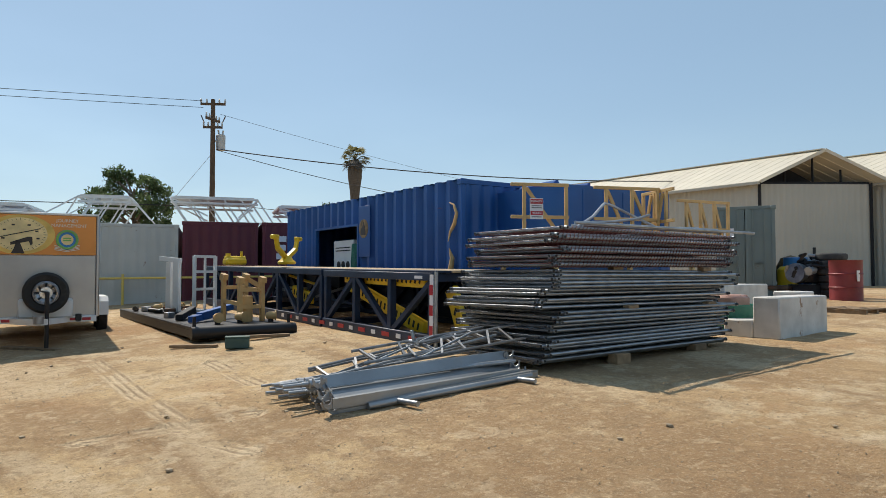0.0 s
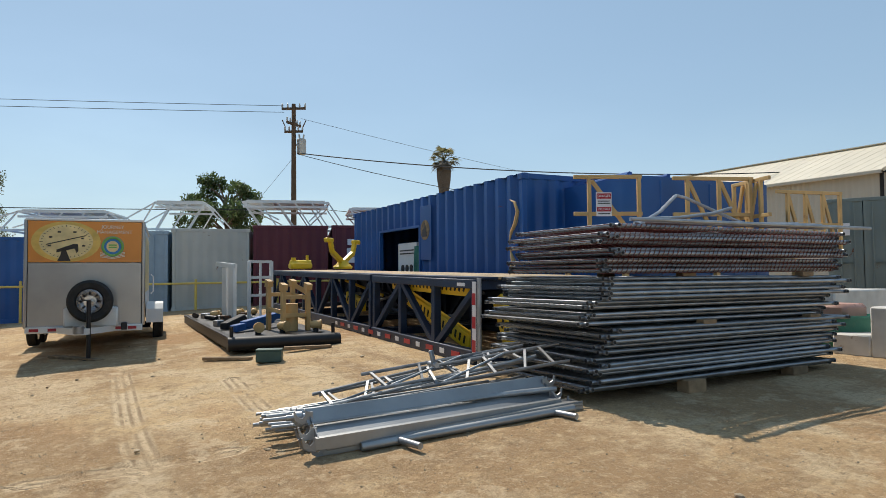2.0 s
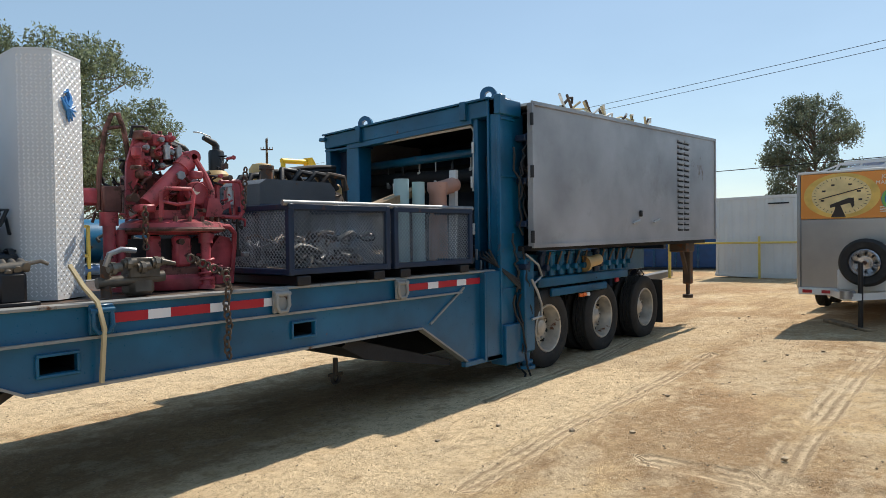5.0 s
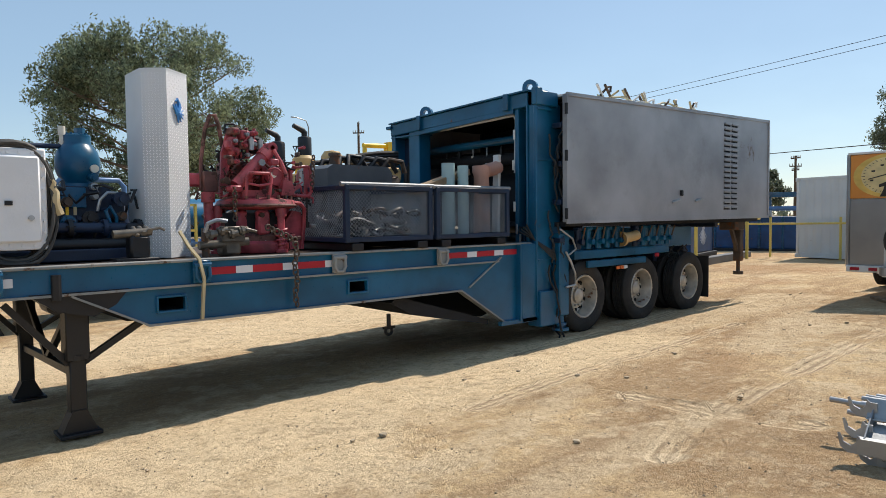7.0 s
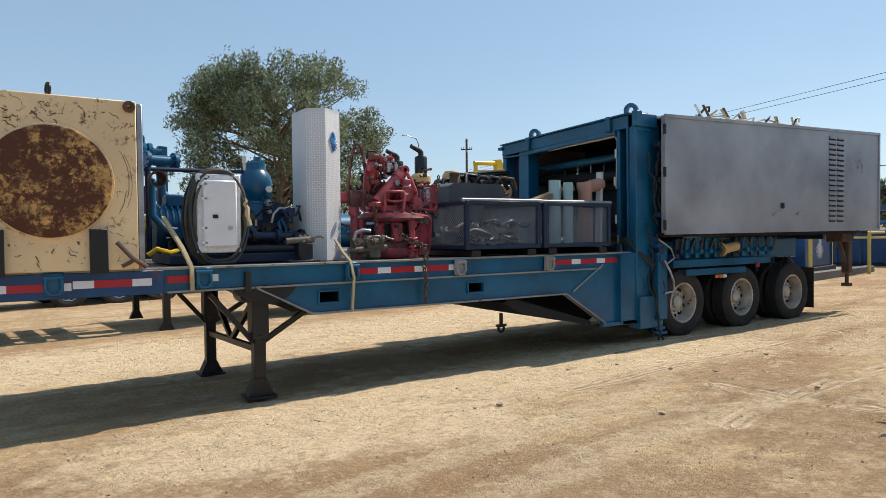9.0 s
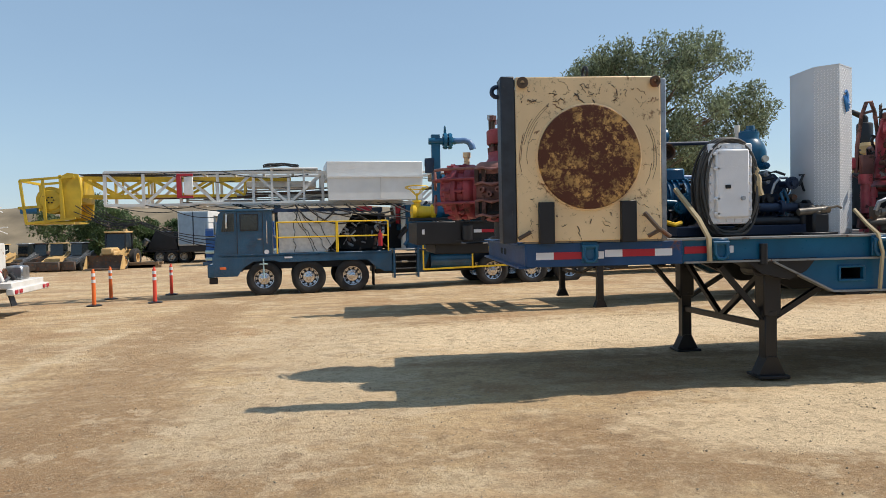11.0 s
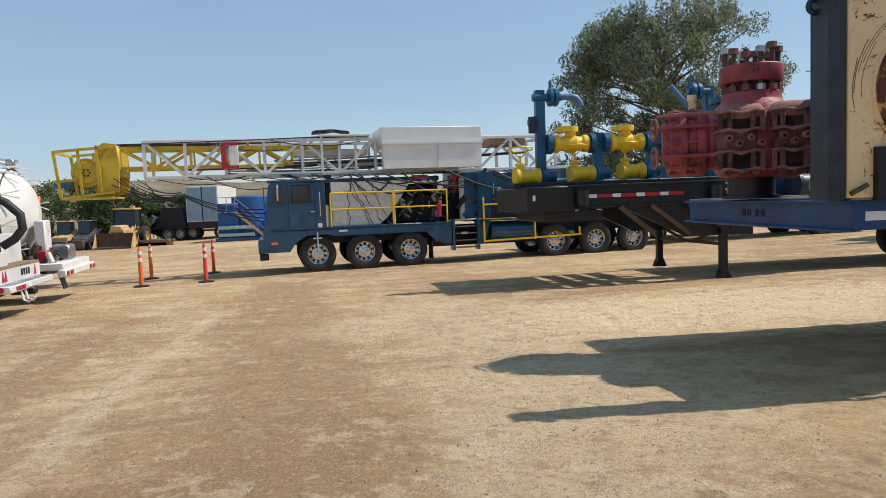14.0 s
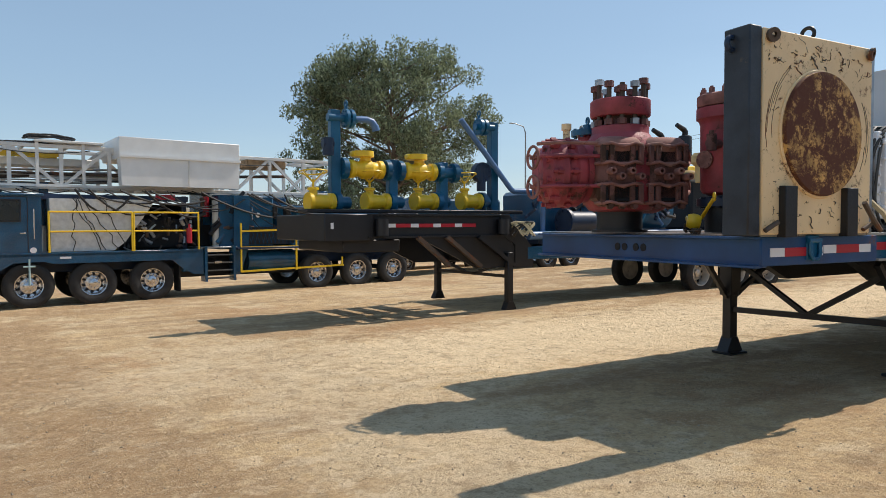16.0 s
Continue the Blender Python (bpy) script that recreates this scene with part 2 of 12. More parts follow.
ROPE = mat("pale_rope", (0.5, 0.45, 0.3), 0.8, var=0.15)
PLASTIC = mat("dusty_grey_plastic", (0.45, 0.46, 0.44), 0.5, var=0.1, dust=0.3)
GLASS = mat("dark_cab_glass", (0.015, 0.02, 0.022), 0.12, var=0.1, bump=0.01, coat=0.4)
BLUEPIPE = mat("faded_blue_pipe", (0.07, 0.16, 0.32), 0.4, var=0.2, rust=0.15, dust=0.25, dust_col=(0.18, 0.22, 0.28))
PALEPIPE = mat("pale_blue_pipe", (0.36, 0.50, 0.50), 0.5, var=0.12, rust=0.15)
PINKPIPE = mat("faded_pink_pipe", (0.48, 0.26, 0.20), 0.6, var=0.2, rust=0.3)
POLEWOOD = mat("utility_pole_wood", (0.10, 0.065, 0.04), 0.85, var=0.3, scale=3, bump=0.4)
BARK = mat("bark", (0.16, 0.12, 0.09), 0.9, var=0.35, scale=2, bump=0.5)
PALMSKIRT = mat("dry_palm_skirt", (0.09, 0.075, 0.06), 0.9, var=0.5, scale=6, bump=0.5)
PLATE = mat("diamond_plate", (0.62, 0.63, 0.635), 0.5, metal=0.25, var=0.08, scale=1.5, dust=0.2, dust_col=(0.5, 0.48, 0.45))
HOPPER = mat("dented_perforated_plate", (0.60, 0.60, 0.585), 0.45, metal=0.2, var=0.14, scale=9, rust=0.08, rust_col=(0.12, 0.1, 0.08), rust_scale=16, dust=0.3, dust_col=(0.34, 0.31, 0.27), bump=0.25, bscale=40)
PLATEBRIGHT = mat("tread_plate_lozenge", (0.9, 0.9, 0.9), 0.3, metal=0.6, var=0.05)
WHITEALU = mat("pale_cast_aluminium", (0.74, 0.75, 0.77), 0.45, var=0.05, scale=4, rust=0.08, rust_col=(0.3, 0.27, 0.24), dust=0.2, dust_col=(0.6, 0.58, 0.54), bump=0.15)
GREASE = mat("greasy_steel", (0.13, 0.115, 0.095), 0.4, metal=0.4, var=0.4, scale=9, rust=0.3, dust=0.35)
CABLE = mat("dusty_black_cable", (0.05, 0.05, 0.048), 0.6, var=0.3, scale=6, dust=0.6, dust_col=(0.14, 0.13, 0.115), per_object=0.4)
TANKCREAM = mat("tank_white", (0.68, 0.67, 0.63), 0.35, var=0.06, scale=1.2, rust=0.06, dust=0.35, dust_col=(0.5, 0.44, 0.36))
EARTH = mat("earth_bank", (0.20, 0.16, 0.105), 0.95, var=0.35, scale=0.35, dust=0.4, dust_col=(0.12, 0.12, 0.06), bump=0.4, bscale=6)
BINGREY = mat("dull_grey_bin_paint", (0.085, 0.088, 0.095), 0.5, var=0.25, scale=2, rust=0.15, dust=0.3, dust_col=(0.16, 0.145, 0.125))
OLDGOLD = mat("faded_brown_gold", (0.20, 0.13, 0.06), 0.6, var=0.5, scale=9, rust=0.3, rust_scale=9)
STONE = mat("small_stone", (0.42, 0.33, 0.225), 0.9, var=0.25, scale=9, bump=0.3, per_object=0.3)




def leaf_mat(name, col, var):
    m = bpy.data.materials.new(name)
    m.use_nodes = True
    n, l = m.node_tree.nodes, m.node_tree.links
    b = n["Principled BSDF"]
    g = n.new("ShaderNodeNewGeometry")
    r = n.new("ShaderNodeMapRange")
    r.inputs[3].default_value, r.inputs[4].default_value = 1 - var, 1 + var
    l.new(g.outputs["Random Per Island"], r.inputs[0])
    h = n.new("ShaderNodeHueSaturation")
    h.inputs["Color"].default_value = (*col, 1)
    l.new(r.outputs[0], h.inputs["Value"])
    l.new(h.outputs[0], b.inputs["Base Color"])
    b.inputs["Roughness"].default_value = 0.6
    tr = n.new("ShaderNodeBsdfTranslucent")
    l.new(h.outputs[0], tr.inputs[0])
    mx = n.new("ShaderNodeMixShader")
    mx.inputs[0].default_value = 0.45
    l.new(b.outputs[0], mx.inputs[1])
    l.new(tr.outputs[0], mx.inputs[2])
    l.new(mx.outputs[0], n["Material Output"].inputs[0])
    return m


LEAF = leaf_mat("eucalyptus_leaf", (0.185, 0.225, 0.135), 0.65)
LEAF2 = leaf_mat("broad_leaf", (0.085, 0.13, 0.05), 0.5)
PALMLEAF = leaf_mat("palm_leaf", (0.17, 0.16, 0.075), 0.5)
LEAF3 = leaf_mat("grey_green_leaf", (0.135, 0.165, 0.115), 0.5)


# ---- mesh helpers ----
class Shape:
    """Collects simple solids into one mesh."""

    def __init__(self):
        self.v, self.f, self.smooth = [], [], []

    def add(self, vs, fs, smooth=False):
        k = len(self.v)
        self.v += [tuple(p) for p in vs]
        self.f += [tuple(i + k for i in f) for f in fs]
        self.smooth += [smooth] * len(fs)
        return self

    def box(self, c, s, m=None, bev=0.0):
        """A box of centre c and size s, turned by m, with chamfered edges."""
        h = [abs(v) / 2 for v in s]
        b = min(bev, *[v * 0.45 for v in h])
        c = Vector(c)
        R = m.to_3x3() if m is not None else None
        out = lambda p: c + (R @ Vector(p) if R is not None else Vector(p))
        if b <= 0:
            vs = [out((x * h[0], y * h[1], z * h[2])) for x in (-1, 1) for y in (-1, 1) for z in (-1, 1)]
            return self.add(vs, [(0, 1, 3, 2), (4, 6, 7, 5), (0, 4, 5, 1), (2, 3, 7, 6), (0, 2, 6, 4), (1, 5, 7, 3)])
        vs, ix = [], {}
        for x in (-1, 1):
            for y in (-1, 1):
                for z in (-1, 1):
                    for a in range(3):
                        p = [x * (h[0] - b), y * (h[1] - b), z * (h[2] - b)]
                        p[a] = (x, y, z)[a] * h[a]
                        ix[x, y, z, a] = len(vs)
                        vs.append(out(p))
        fs = []
        for a in range(3):
            u, w = (a + 1) % 3, (a + 2) % 3
            for s1 in (-1, 1):
                q = []
                for su, sw in ((-1, -1), (1, -1), (1, 1), (-1, 1)):
                    k = [0, 0, 0]
                    k[a], k[u], k[w] = s1, su, sw
                    q.append(ix[(*k, a)])
                fs.append(tuple(q if s1 > 0 else q[::-1]))
                for s2 in (-1, 1):
                    e = []
                    for s3 in (-1, 1):
                        k = [0, 0, 0]
                        k[a], k[u], k[w] = s1, s2, s3
                        e.append((ix[(*k, a)], ix[(*k, u)]))
                    q = (e[0][0], e[1][0], e[1][1], e[0][1])
                    fs.append(q[::-1] if s1 * s2 > 0 else q)
        for x in (-1, 1):
            for y in (-1, 1):
                for z in (-1, 1):
                    q = (ix[x, y, z, 0], ix[x, y, z, 1], ix[x, y, z, 2])
                    fs.append(q if x * y * z > 0 else q[::-1])
        return self.add(vs, fs)

    def bar(self, p, q, w, h, up=(0, 0, 1), bev=0.0):
        """A rectangular bar from p to q: w across, h along up."""
        p, q = Vector(p), Vector(q)
        d = q - p
        x = d.normalized()
        z = Vector(up)
        y = z.cross(x)
        if y.length < 1e-4:
            y = Vector((0, 1, 0)).cross(x)
        y.normalize()
        z = x.cross(y)
        return self.box((p + q) / 2, (d.length, w, h), Matrix((x, y, z)).transposed(), bev)

    def cyl(self, p, q, r, r2=None, n=12, cap=True):
        p, q = Vector(p), Vector(q)
        r2 = r if r2 is None else r2
        a = (q - p).normalized()
        u = a.orthogonal().normalized()
        w = a.cross(u)
        vs = []
        for c, rad in ((p, r), (q, r2)):
            vs += [c + (u * math.cos(k * math.tau / n) + w * math.sin(k * math.tau / n)) * rad for k in range(n)]
        self.add(vs, [(k, (k + 1) % n, n + (k + 1) % n, n + k) for k in range(n)], True)
        if cap:
            self.add(vs, [tuple(range(n))[::-1], tuple(range(n, 2 * n))])
        return self

    def tube(self, pts, r, n=8):
        pts = [Vector(p) for p in pts]
        rad = r if hasattr(r, "__len__") else [r] * len(pts)
        u = (pts[1] - pts[0]).orthogonal().normalized()
        vs = []
        for i, p in enumerate(pts):
            d = (pts[min(i + 1, len(pts) - 1)] - pts[max(i - 1, 0)]).normalized()
            u = (u - d * u.dot(d)).normalized()
            w = d.cross(u)
            vs += [p + (u * math.cos(k * math.tau / n) + w * math.sin(k * math.tau / n)) * rad[i] for k in range(n)]
        fs = [(i * n + k, i * n + (k + 1) % n, (i + 1) * n + (k + 1) % n, (i + 1) * n + k) for i in range(len(pts) - 1) for k in range(n)]
        self.add(vs, fs, True)
        return self.add(vs, [tuple(range(n))[::-1], tuple(range(len(vs) - n, len(vs)))])

    def lathe(self, prof, c=(0, 0, 0), axis=(0, 0, 1), n=24):
        """Turns a profile of (radius, distance along the axis) round the axis."""
        a = Vector(axis).normalized()
        u = a.orthogonal().normalized()
        w = a.cross(u)
        c = Vector(c)
        vs = [c + a * z + (u * math.cos(k * math.tau / n) + w * math.sin(k * math.tau / n)) * max(r, 1e-4) for r, z in prof for k in range(n)]
        fs = [(i * n + k, i * n + (k + 1) % n, (i + 1) * n + (k + 1) % n, (i + 1) * n + k) for i in range(len(prof) - 1) for k in range(n)]
        return self.add(vs, fs, True)

    def ring(self, c, R, r, axis=(0, 0, 1), n=20, k=8):
        return self.lathe([(R + r * math.cos(i * math.tau / k), r * math.sin(i * math.tau / k)) for i in range(k + 1)], c, axis, n)

    def prism(self, poly, d0, d1, plane="xz"):
        """A polygon drawn in a plane, pushed from d0 to d1 along the third axis."""
        put = {"xz": lambda a, b, d: (a, d, b), "xy": lambda a, b, d: (a, b, d), "yz": lambda a, b, d: (d, a, b)}[plane]
        k = len(poly)
        vs = [put(a, b, d0) for a, b in poly] + [put(a, b, d1) for a, b in poly]
        fs = [tuple(range(k)), tuple(range(k, 2 * k))[::-1]] + [(i, k + i, k + (i + 1) % k, (i + 1) % k) for i in range(k)]
        return self.add(vs, fs)

    def mesh(self, name, material):
        me = bpy.data.meshes.new(name)
        me.from_pydata(self.v, [], self.f)
        me.polygons.foreach_set("use_smooth", self.smooth)
        bm = bmesh.new()
        bm.from_mesh(me)
        bmesh.ops.recalc_face_normals(bm, faces=bm.faces)
        bm.to_mesh(me)
        bm.free()
        me.set_sharp_from_angle(angle=0.7)
        me.materials.append(material)
        return me


def part(name, shape, material, parent, label="", m=None):
    ob = new(name, shape.mesh(name, material) if isinstance(shape, Shape) else shape)
    ob.parent = parent
    if m is not None:
        ob.matrix_basis = m
    return tagged(ob, label) if label else ob


def thing(name, at, label, category, rz=0, group="", kind="", rx=0, ry=0):
    ob = new(name)
    ob.empty_display_size = 0.2
    ob.matrix_basis = pose(*at, rx, ry, rz)
    return tagged(ob, label, category, group, kind)


def solid(name, shape, material, at, label, category, rz=0, group="", kind="", rx=0, ry=0):
    ob = new(name, shape.mesh(name, material))
    ob.matrix_basis = pose(*at, rx, ry, rz)
    return tagged(ob, label, category, group, kind)


# ---- ground ----
GY = (-60, -25, -10, -3, 3, 4.5, 9, 11.5, 16, 19, 24, 40, 80)
GP = (0.95, 0.95, 0.92, 0.80, 0.58, 0.465, 0.18, 0.085, 0.0, -0.065, -0.2, -0.4, -0.4)


def gz(x, y):
    """The height of the yard, which falls gently towards +y."""
    return 0.012 * max(-25.0, min(25.0, x)) + float(np.interp(y, GY, GP))


def smooth_gz(x, y):
    return sum(gz(x, y + d) for d in (-0.8, -0.4, 0, 0.4, 0.8)) / 5


# ribbed wheel tracks, smooth scraped strips and darker gravelly strips: way points and half width
TRACKS = (([(11.4, 5.72), (8.46, 5.69), (6.86, 5.66), (5.5, 5.57), (4.9, 5.4)], 0.13), ([(10.4, 7.44), (6.75, 7.34), (5.12, 7.2)], 0.13), ([(9.3, 4.5), (7.4, 4.5)], 0.13),
          ([(6.13, 6.4), (6.0, 5.6), (6.02, 5.0)], 0.13),
          ([(12.2, 9.0), (9.5, 8.7), (7.2, 8.55)], 0.14))
SAND = (([(0.5, 13.2), (6.0, 13.4), (13.0, 14.2)], 1.7), ([(3.0, 8.1), (6.0, 8.2), (8.4, 8.0)], 0.9), ([(1.5, 7.6), (3.6, 7.2)], 0.7))
SCRAPES = (([(6.0, 6.88), (4.2, 6.41), (2.0, 6.0)], 0.17), ([(6.1, 5.65), (4.2, 5.62), (2.2, 5.3)], 0.18), ([(-5.95, 15.5), (-5.62, 10.65), (-5.3, 8.8), (-4.9, 6.5)], 0.13), ([(-2.4, 15.0), (-1.7, 10.5), (-1.9, 8.0)], 0.9),
           ([(12.0, 7.0), (10.0, 6.7), (8.8, 6.5)], 0.42), ([(3.4, 11.4), (1.0, 12.6)], 0.5), ([(-3.0, 13.4), (3.0, 13.2), (12.0, 13.0)], 1.1), ([(2.2, 7.6), (4.6, 8.3), (9.0, 8.5), (14.0, 8.2)], 0.75))
GRAVELLY = (([(-5.6, 20.0), (-4.3, 12.0), (-3.7, 9.1), (-3.3, 7.0)], 0.75), ([(0.6, 7.2), (2.4, 6.6), (3.2, 4.4)], 0.8), ([(5.2, 5.0), (7.0, 6.6), (9.0, 8.0), (8.6, 9.4)], 0.7), ([(0.0, 4.0), (3.5, 3.3), (6.0, 3.2)], 1.0), ([(-7.2, 14.0), (-6.4, 9.0)], 0.35))


def along(X, Y, line):
    """Signed distance of a grid from a line of way points, and whether it lies beside it."""
    best = np.full(X.shape, 9.0)
    for (x0, y0), (x1, y1) in zip(line, line[1:]):
        dx, dy = x1 - x0, y1 - y0
        L = math.hypot(dx, dy)
        t = np.clip(((X - x0) * dx + (Y - y0) * dy) / L ** 2, 0, 1)
        d = np.hypot(X - x0 - t * dx, Y - y0 - t * dy) * np.sign((X - x0) * dy - (Y - y0) * dx + 1e-9)
        best = np.where(np.abs(d) < np.abs(best), d, best)
    return best


def spaced(lo, hi, a, b, step):
    fine = list(np.arange(a, b, step))
    left, right, d = [], [], step
    x = a
    while x > lo:
        d *= 1.22
        x -= d
        left.append(x)
    x, d = fine[-1], step
    while x < hi:
        d *= 1.22
        x += d
        right.append(x)
    return left[::-1] + fine + right


def ground():
    xs, ys = spaced(-1500, 1500, -7, 14, 0.062), spaced(-1500, 1500, -1, 15.5, 0.062)
    X, Y = np.meshgrid(np.array(xs), np.array(ys))
    track = np.full(X.shape, 4.0)
    for line, w in TRACKS:
        d = along(X, Y, line) / w
        track = np.where(np.abs(d) < np.abs(track), d, track)
    scrape, gravelly = np.zeros(X.shape), np.zeros(X.shape)
    for line, w in SCRAPES:
        scrape = np.maximum(scrape, np.clip(1.6 - np.abs(along(X, Y, line)) / w, 0, 1))
    sand = np.zeros(X.shape)
    for line, w in SAND:
        sand = np.maximum(sand, np.clip(1.6 - np.abs(along(X, Y, line)) / w, 0, 1))
    for line, w in GRAVELLY:
        gravelly = np.maximum(gravelly, np.clip(1.7 - np.abs(along(X, Y, line)) / w, 0, 1))
    V = []
    for j, y in enumerate(ys):
        for i, x in enumerate(xs):
            z = smooth_gz(x, y)
            if -16 < x < 30 and -14 < y < 40:
                z += 0.022 * noise.noise((x * 0.5, y * 0.5, 0)) + 0.012 * noise.noise((x * 2.1, y * 2.1, 4)) + 0.009 * noise.noise((x * 6.5, y * 6.5, 9))
                d = abs(float(track[j, i]))
                if d < 2:
                    z += 0.010 * math.exp(-(((d - 1.25) / 0.3) ** 2)) - 0.014 * math.exp(-(d ** 4))
            V.append((x, y, z))
    k = len(xs)
    F = [(j * k + i, j * k + i + 1, (j + 1) * k + i + 1, (j + 1) * k + i) for j in range(len(ys) - 1) for i in range(k - 1)]
    me = bpy.data.meshes.new("ground")
    me.from_pydata(V, [], F)
    me.polygons.foreach_set("use_smooth", [True] * len(F))
    for key, val in (("track", np.clip(track, -4, 4)), ("scrape", scrape), ("gravelly", gravelly), ("sand", sand), ("pressed", np.clip(1.6 - np.abs(track), 0, 1))):
        me.attributes.new(key, "FLOAT", "POINT").data.foreach_set("value", val.ravel())
    m = bpy.data.materials.new("dry_packed_dirt")
    m.use_nodes = True
    n, l = m.node_tree.nodes, m.node_tree.links
    b = n["Principled BSDF"]
    co = n.new("ShaderNodeTexCoord")

    def nz(scale, detail=6, rough=0.6, shift=0.0, stretch=None):
        x = n.new("ShaderNodeTexNoise")
        x.inputs["Scale"].default_value, x.inputs["Detail"].default_value, x.inputs["Roughness"].default_value = scale, detail, rough
        mp = n.new("ShaderNodeMapping")
        mp.inputs["Location"].default_value = (shift, shift * 2, 0)
        if stretch:
            mp.inputs["Rotation"].default_value = (0, 0, stretch[0])
            mp.inputs["Scale"].default_value = (stretch[1], stretch[2], 1)
        l.new(co.outputs["Object"], mp.inputs[0])
        l.new(mp.outputs[0], x.inputs["Vector"])
        return x.outputs[0]

    def rng(src, a, c, lo=0.0, hi=1.0):
        r = n.new("ShaderNodeMapRange")
        r.inputs[1].default_value, r.inputs[2].default_value, r.inputs[3].default_value, r.inputs[4].default_value = a, c, lo, hi
        l.new(src, r.inputs[0])
        return r.outputs[0]

    def mix(fac, a, c):
        x = n.new("ShaderNodeMix")
        x.data_type = "RGBA"
        l.new(fac, x.inputs["Factor"])
        for key, val in (("A", a), ("B", c)):
            if isinstance(val, tuple):
                x.inputs[key].default_value = (*val, 1)
            else:
                l.new(val, x.inputs[key])
        return x.outputs["Result"]

    def math_node(op, a, c):
        x = n.new("ShaderNodeMath")
        x.operation = op
        for i, val in enumerate((a, c)):
            if isinstance(val, (int, float)):
                x.inputs[i].default_value = val
            else:
                l.new(val, x.inputs[i])
        return x.outputs[0]

    def read(key):
        x = n.new("ShaderNodeAttribute")
        x.attribute_name = key
        return x.outputs["Fac"]

    def sub(a, c):
        return math_node("SUBTRACT", a, c)

    def mul(a, c):
        return math_node("MULTIPLY", a, c)

    edge = sub(nz(4.5, 7, 0.68, 21), 0.5)
    col = mix(rng(nz(0.35, 8, 0.62), 0.40, 0.60), (0.60, 0.44, 0.258), (0.485, 0.34, 0.19))
    col = mix(rng(nz(0.13, 6, 0.6, 3), 0.46, 0.56, 0, 0.8), col, (0.365, 0.238, 0.13))
    col = mix(rng(nz(1.1, 9, 0.7, 5), 0.50, 0.58, 0, 0.75), col, (0.62, 0.495, 0.328))
    col = mix(rng(nz(2.6, 9, 0.7, 31), 0.52, 0.62, 0, 0.55), col, (0.32, 0.222, 0.133))
    col = mix(rng(nz(0.8, 9, 0.66, 11, (0.15, 0.3, 1.6)), 0.52, 0.62, 0, 0.75), col, (0.30, 0.193, 0.110))
    col = mix(rng(nz(0.22, 7, 0.7, 71), 0.52, 0.62, 0, 0.8), col, (0.40, 0.235, 0.12))
    dark = rng(math_node("ADD", read("gravelly"), mul(edge, 3.0)), 0.3, 1.0, 0, 0.85)
    col = mix(dark, col, (0.335, 0.215, 0.118))
    pale = rng(math_node("ADD", read("scrape"), mul(edge, 3.2)), 0.3, 0.95, 0, 0.6)
    col = mix(pale, col, (0.62, 0.495, 0.335))
    loose = rng(math_node("ADD", read("sand"), mul(edge, 2.4)), 0.25, 0.95, 0, 0.85)
    col = mix(loose, col, (0.74, 0.585, 0.385))
    # wheel tracks: pale pressed ribs across the tread
    u = read("track")
    wob = math_node("ADD", u, mul(edge, 0.35))
    on = mul(mul(rng(math_node("ABSOLUTE", wob, 0), 0.9, 1.2, 1, 0), rng(read("pressed"), 0.1, 0.4)), rng(nz(1.6, 5, 0.6, 41), 0.40, 0.55))
    rib = math_node("SINE", mul(u, 9.5), 0)
    col = mix(mul(on, 0.9), col, (0.66, 0.525, 0.355))
    col = mix(mul(on, rng(rib, 0.2, -0.9, 0, 0.75)), col, (0.27, 0.185, 0.115))
    # pebbles and crumbs
    peb = n.new("ShaderNodeTexVoronoi")
    peb.inputs["Scale"].default_value = 42
    l.new(co.outputs["Object"], peb.inputs["Vector"])
    crumb = mul(rng(peb.outputs["Distance"], 0.16, 0.3, 1, 0), rng(nz(2.3, 6, 0.7, 51), 0.46, 0.6))
    tone = n.new("ShaderNodeSeparateColor")
    l.new(peb.outputs["Color"], tone.inputs[0])
    col = mix(mul(crumb, rng(tone.outputs[0], 0.45, 0.5, 0, 0.8)), col, (0.19, 0.135, 0.09))
    col = mix(mul(crumb, rng(tone.outputs[1], 0.7, 0.75, 0, 0.45)), col, (0.55, 0.44, 0.30))
    # trodden pale flakes with crisp edges, and scuffed dark hollows between them
    flakes = mul(rng(nz(3.1, 5, 0.55, 101), 0.575, 0.60), rng(nz(0.45, 4, 0.5, 111), 0.44, 0.56))
    col = mix(mul(flakes, 0.4), col, (0.68, 0.555, 0.39))
    hollow = mul(rng(nz(4.3, 7, 0.62, 121), 0.575, 0.615), rng(nz(0.5, 4, 0.5, 131), 0.42, 0.56))
    col = mix(mul(hollow, 0.42), col, (0.235, 0.16, 0.098))
    col = mix(rng(nz(24, 8, 0.75, 2), 0.52, 0.62, 0, 0.55), col, (0.25, 0.172, 0.105))
    col = mix(rng(nz(38, 6, 0.75, 141), 0.55, 0.63, 0, 0.42), col, (0.70, 0.565, 0.39))
    col = mix(rng(nz(85, 5, 0.8, 151), 0.56, 0.64, 0, 0.5), col, (0.20, 0.138, 0.085))
    col = mix(rng(nz(9, 9, 0.68, 81), 0.54, 0.62, 0, 0.4), col, (0.30, 0.205, 0.118))
    col = mix(rng(nz(13, 8, 0.66, 91), 0.56, 0.64, 0, 0.35), col, (0.66, 0.53, 0.355))
    col = mix(rng(nz(60, 4, 0.75, 8), 0.55, 0.66, 0, 0.22), col, (0.62, 0.48, 0.31))
    warm = n.new("ShaderNodeMix")
    warm.data_type, warm.blend_type = "RGBA", "MULTIPLY"
    warm.inputs["Factor"].default_value = 1.0
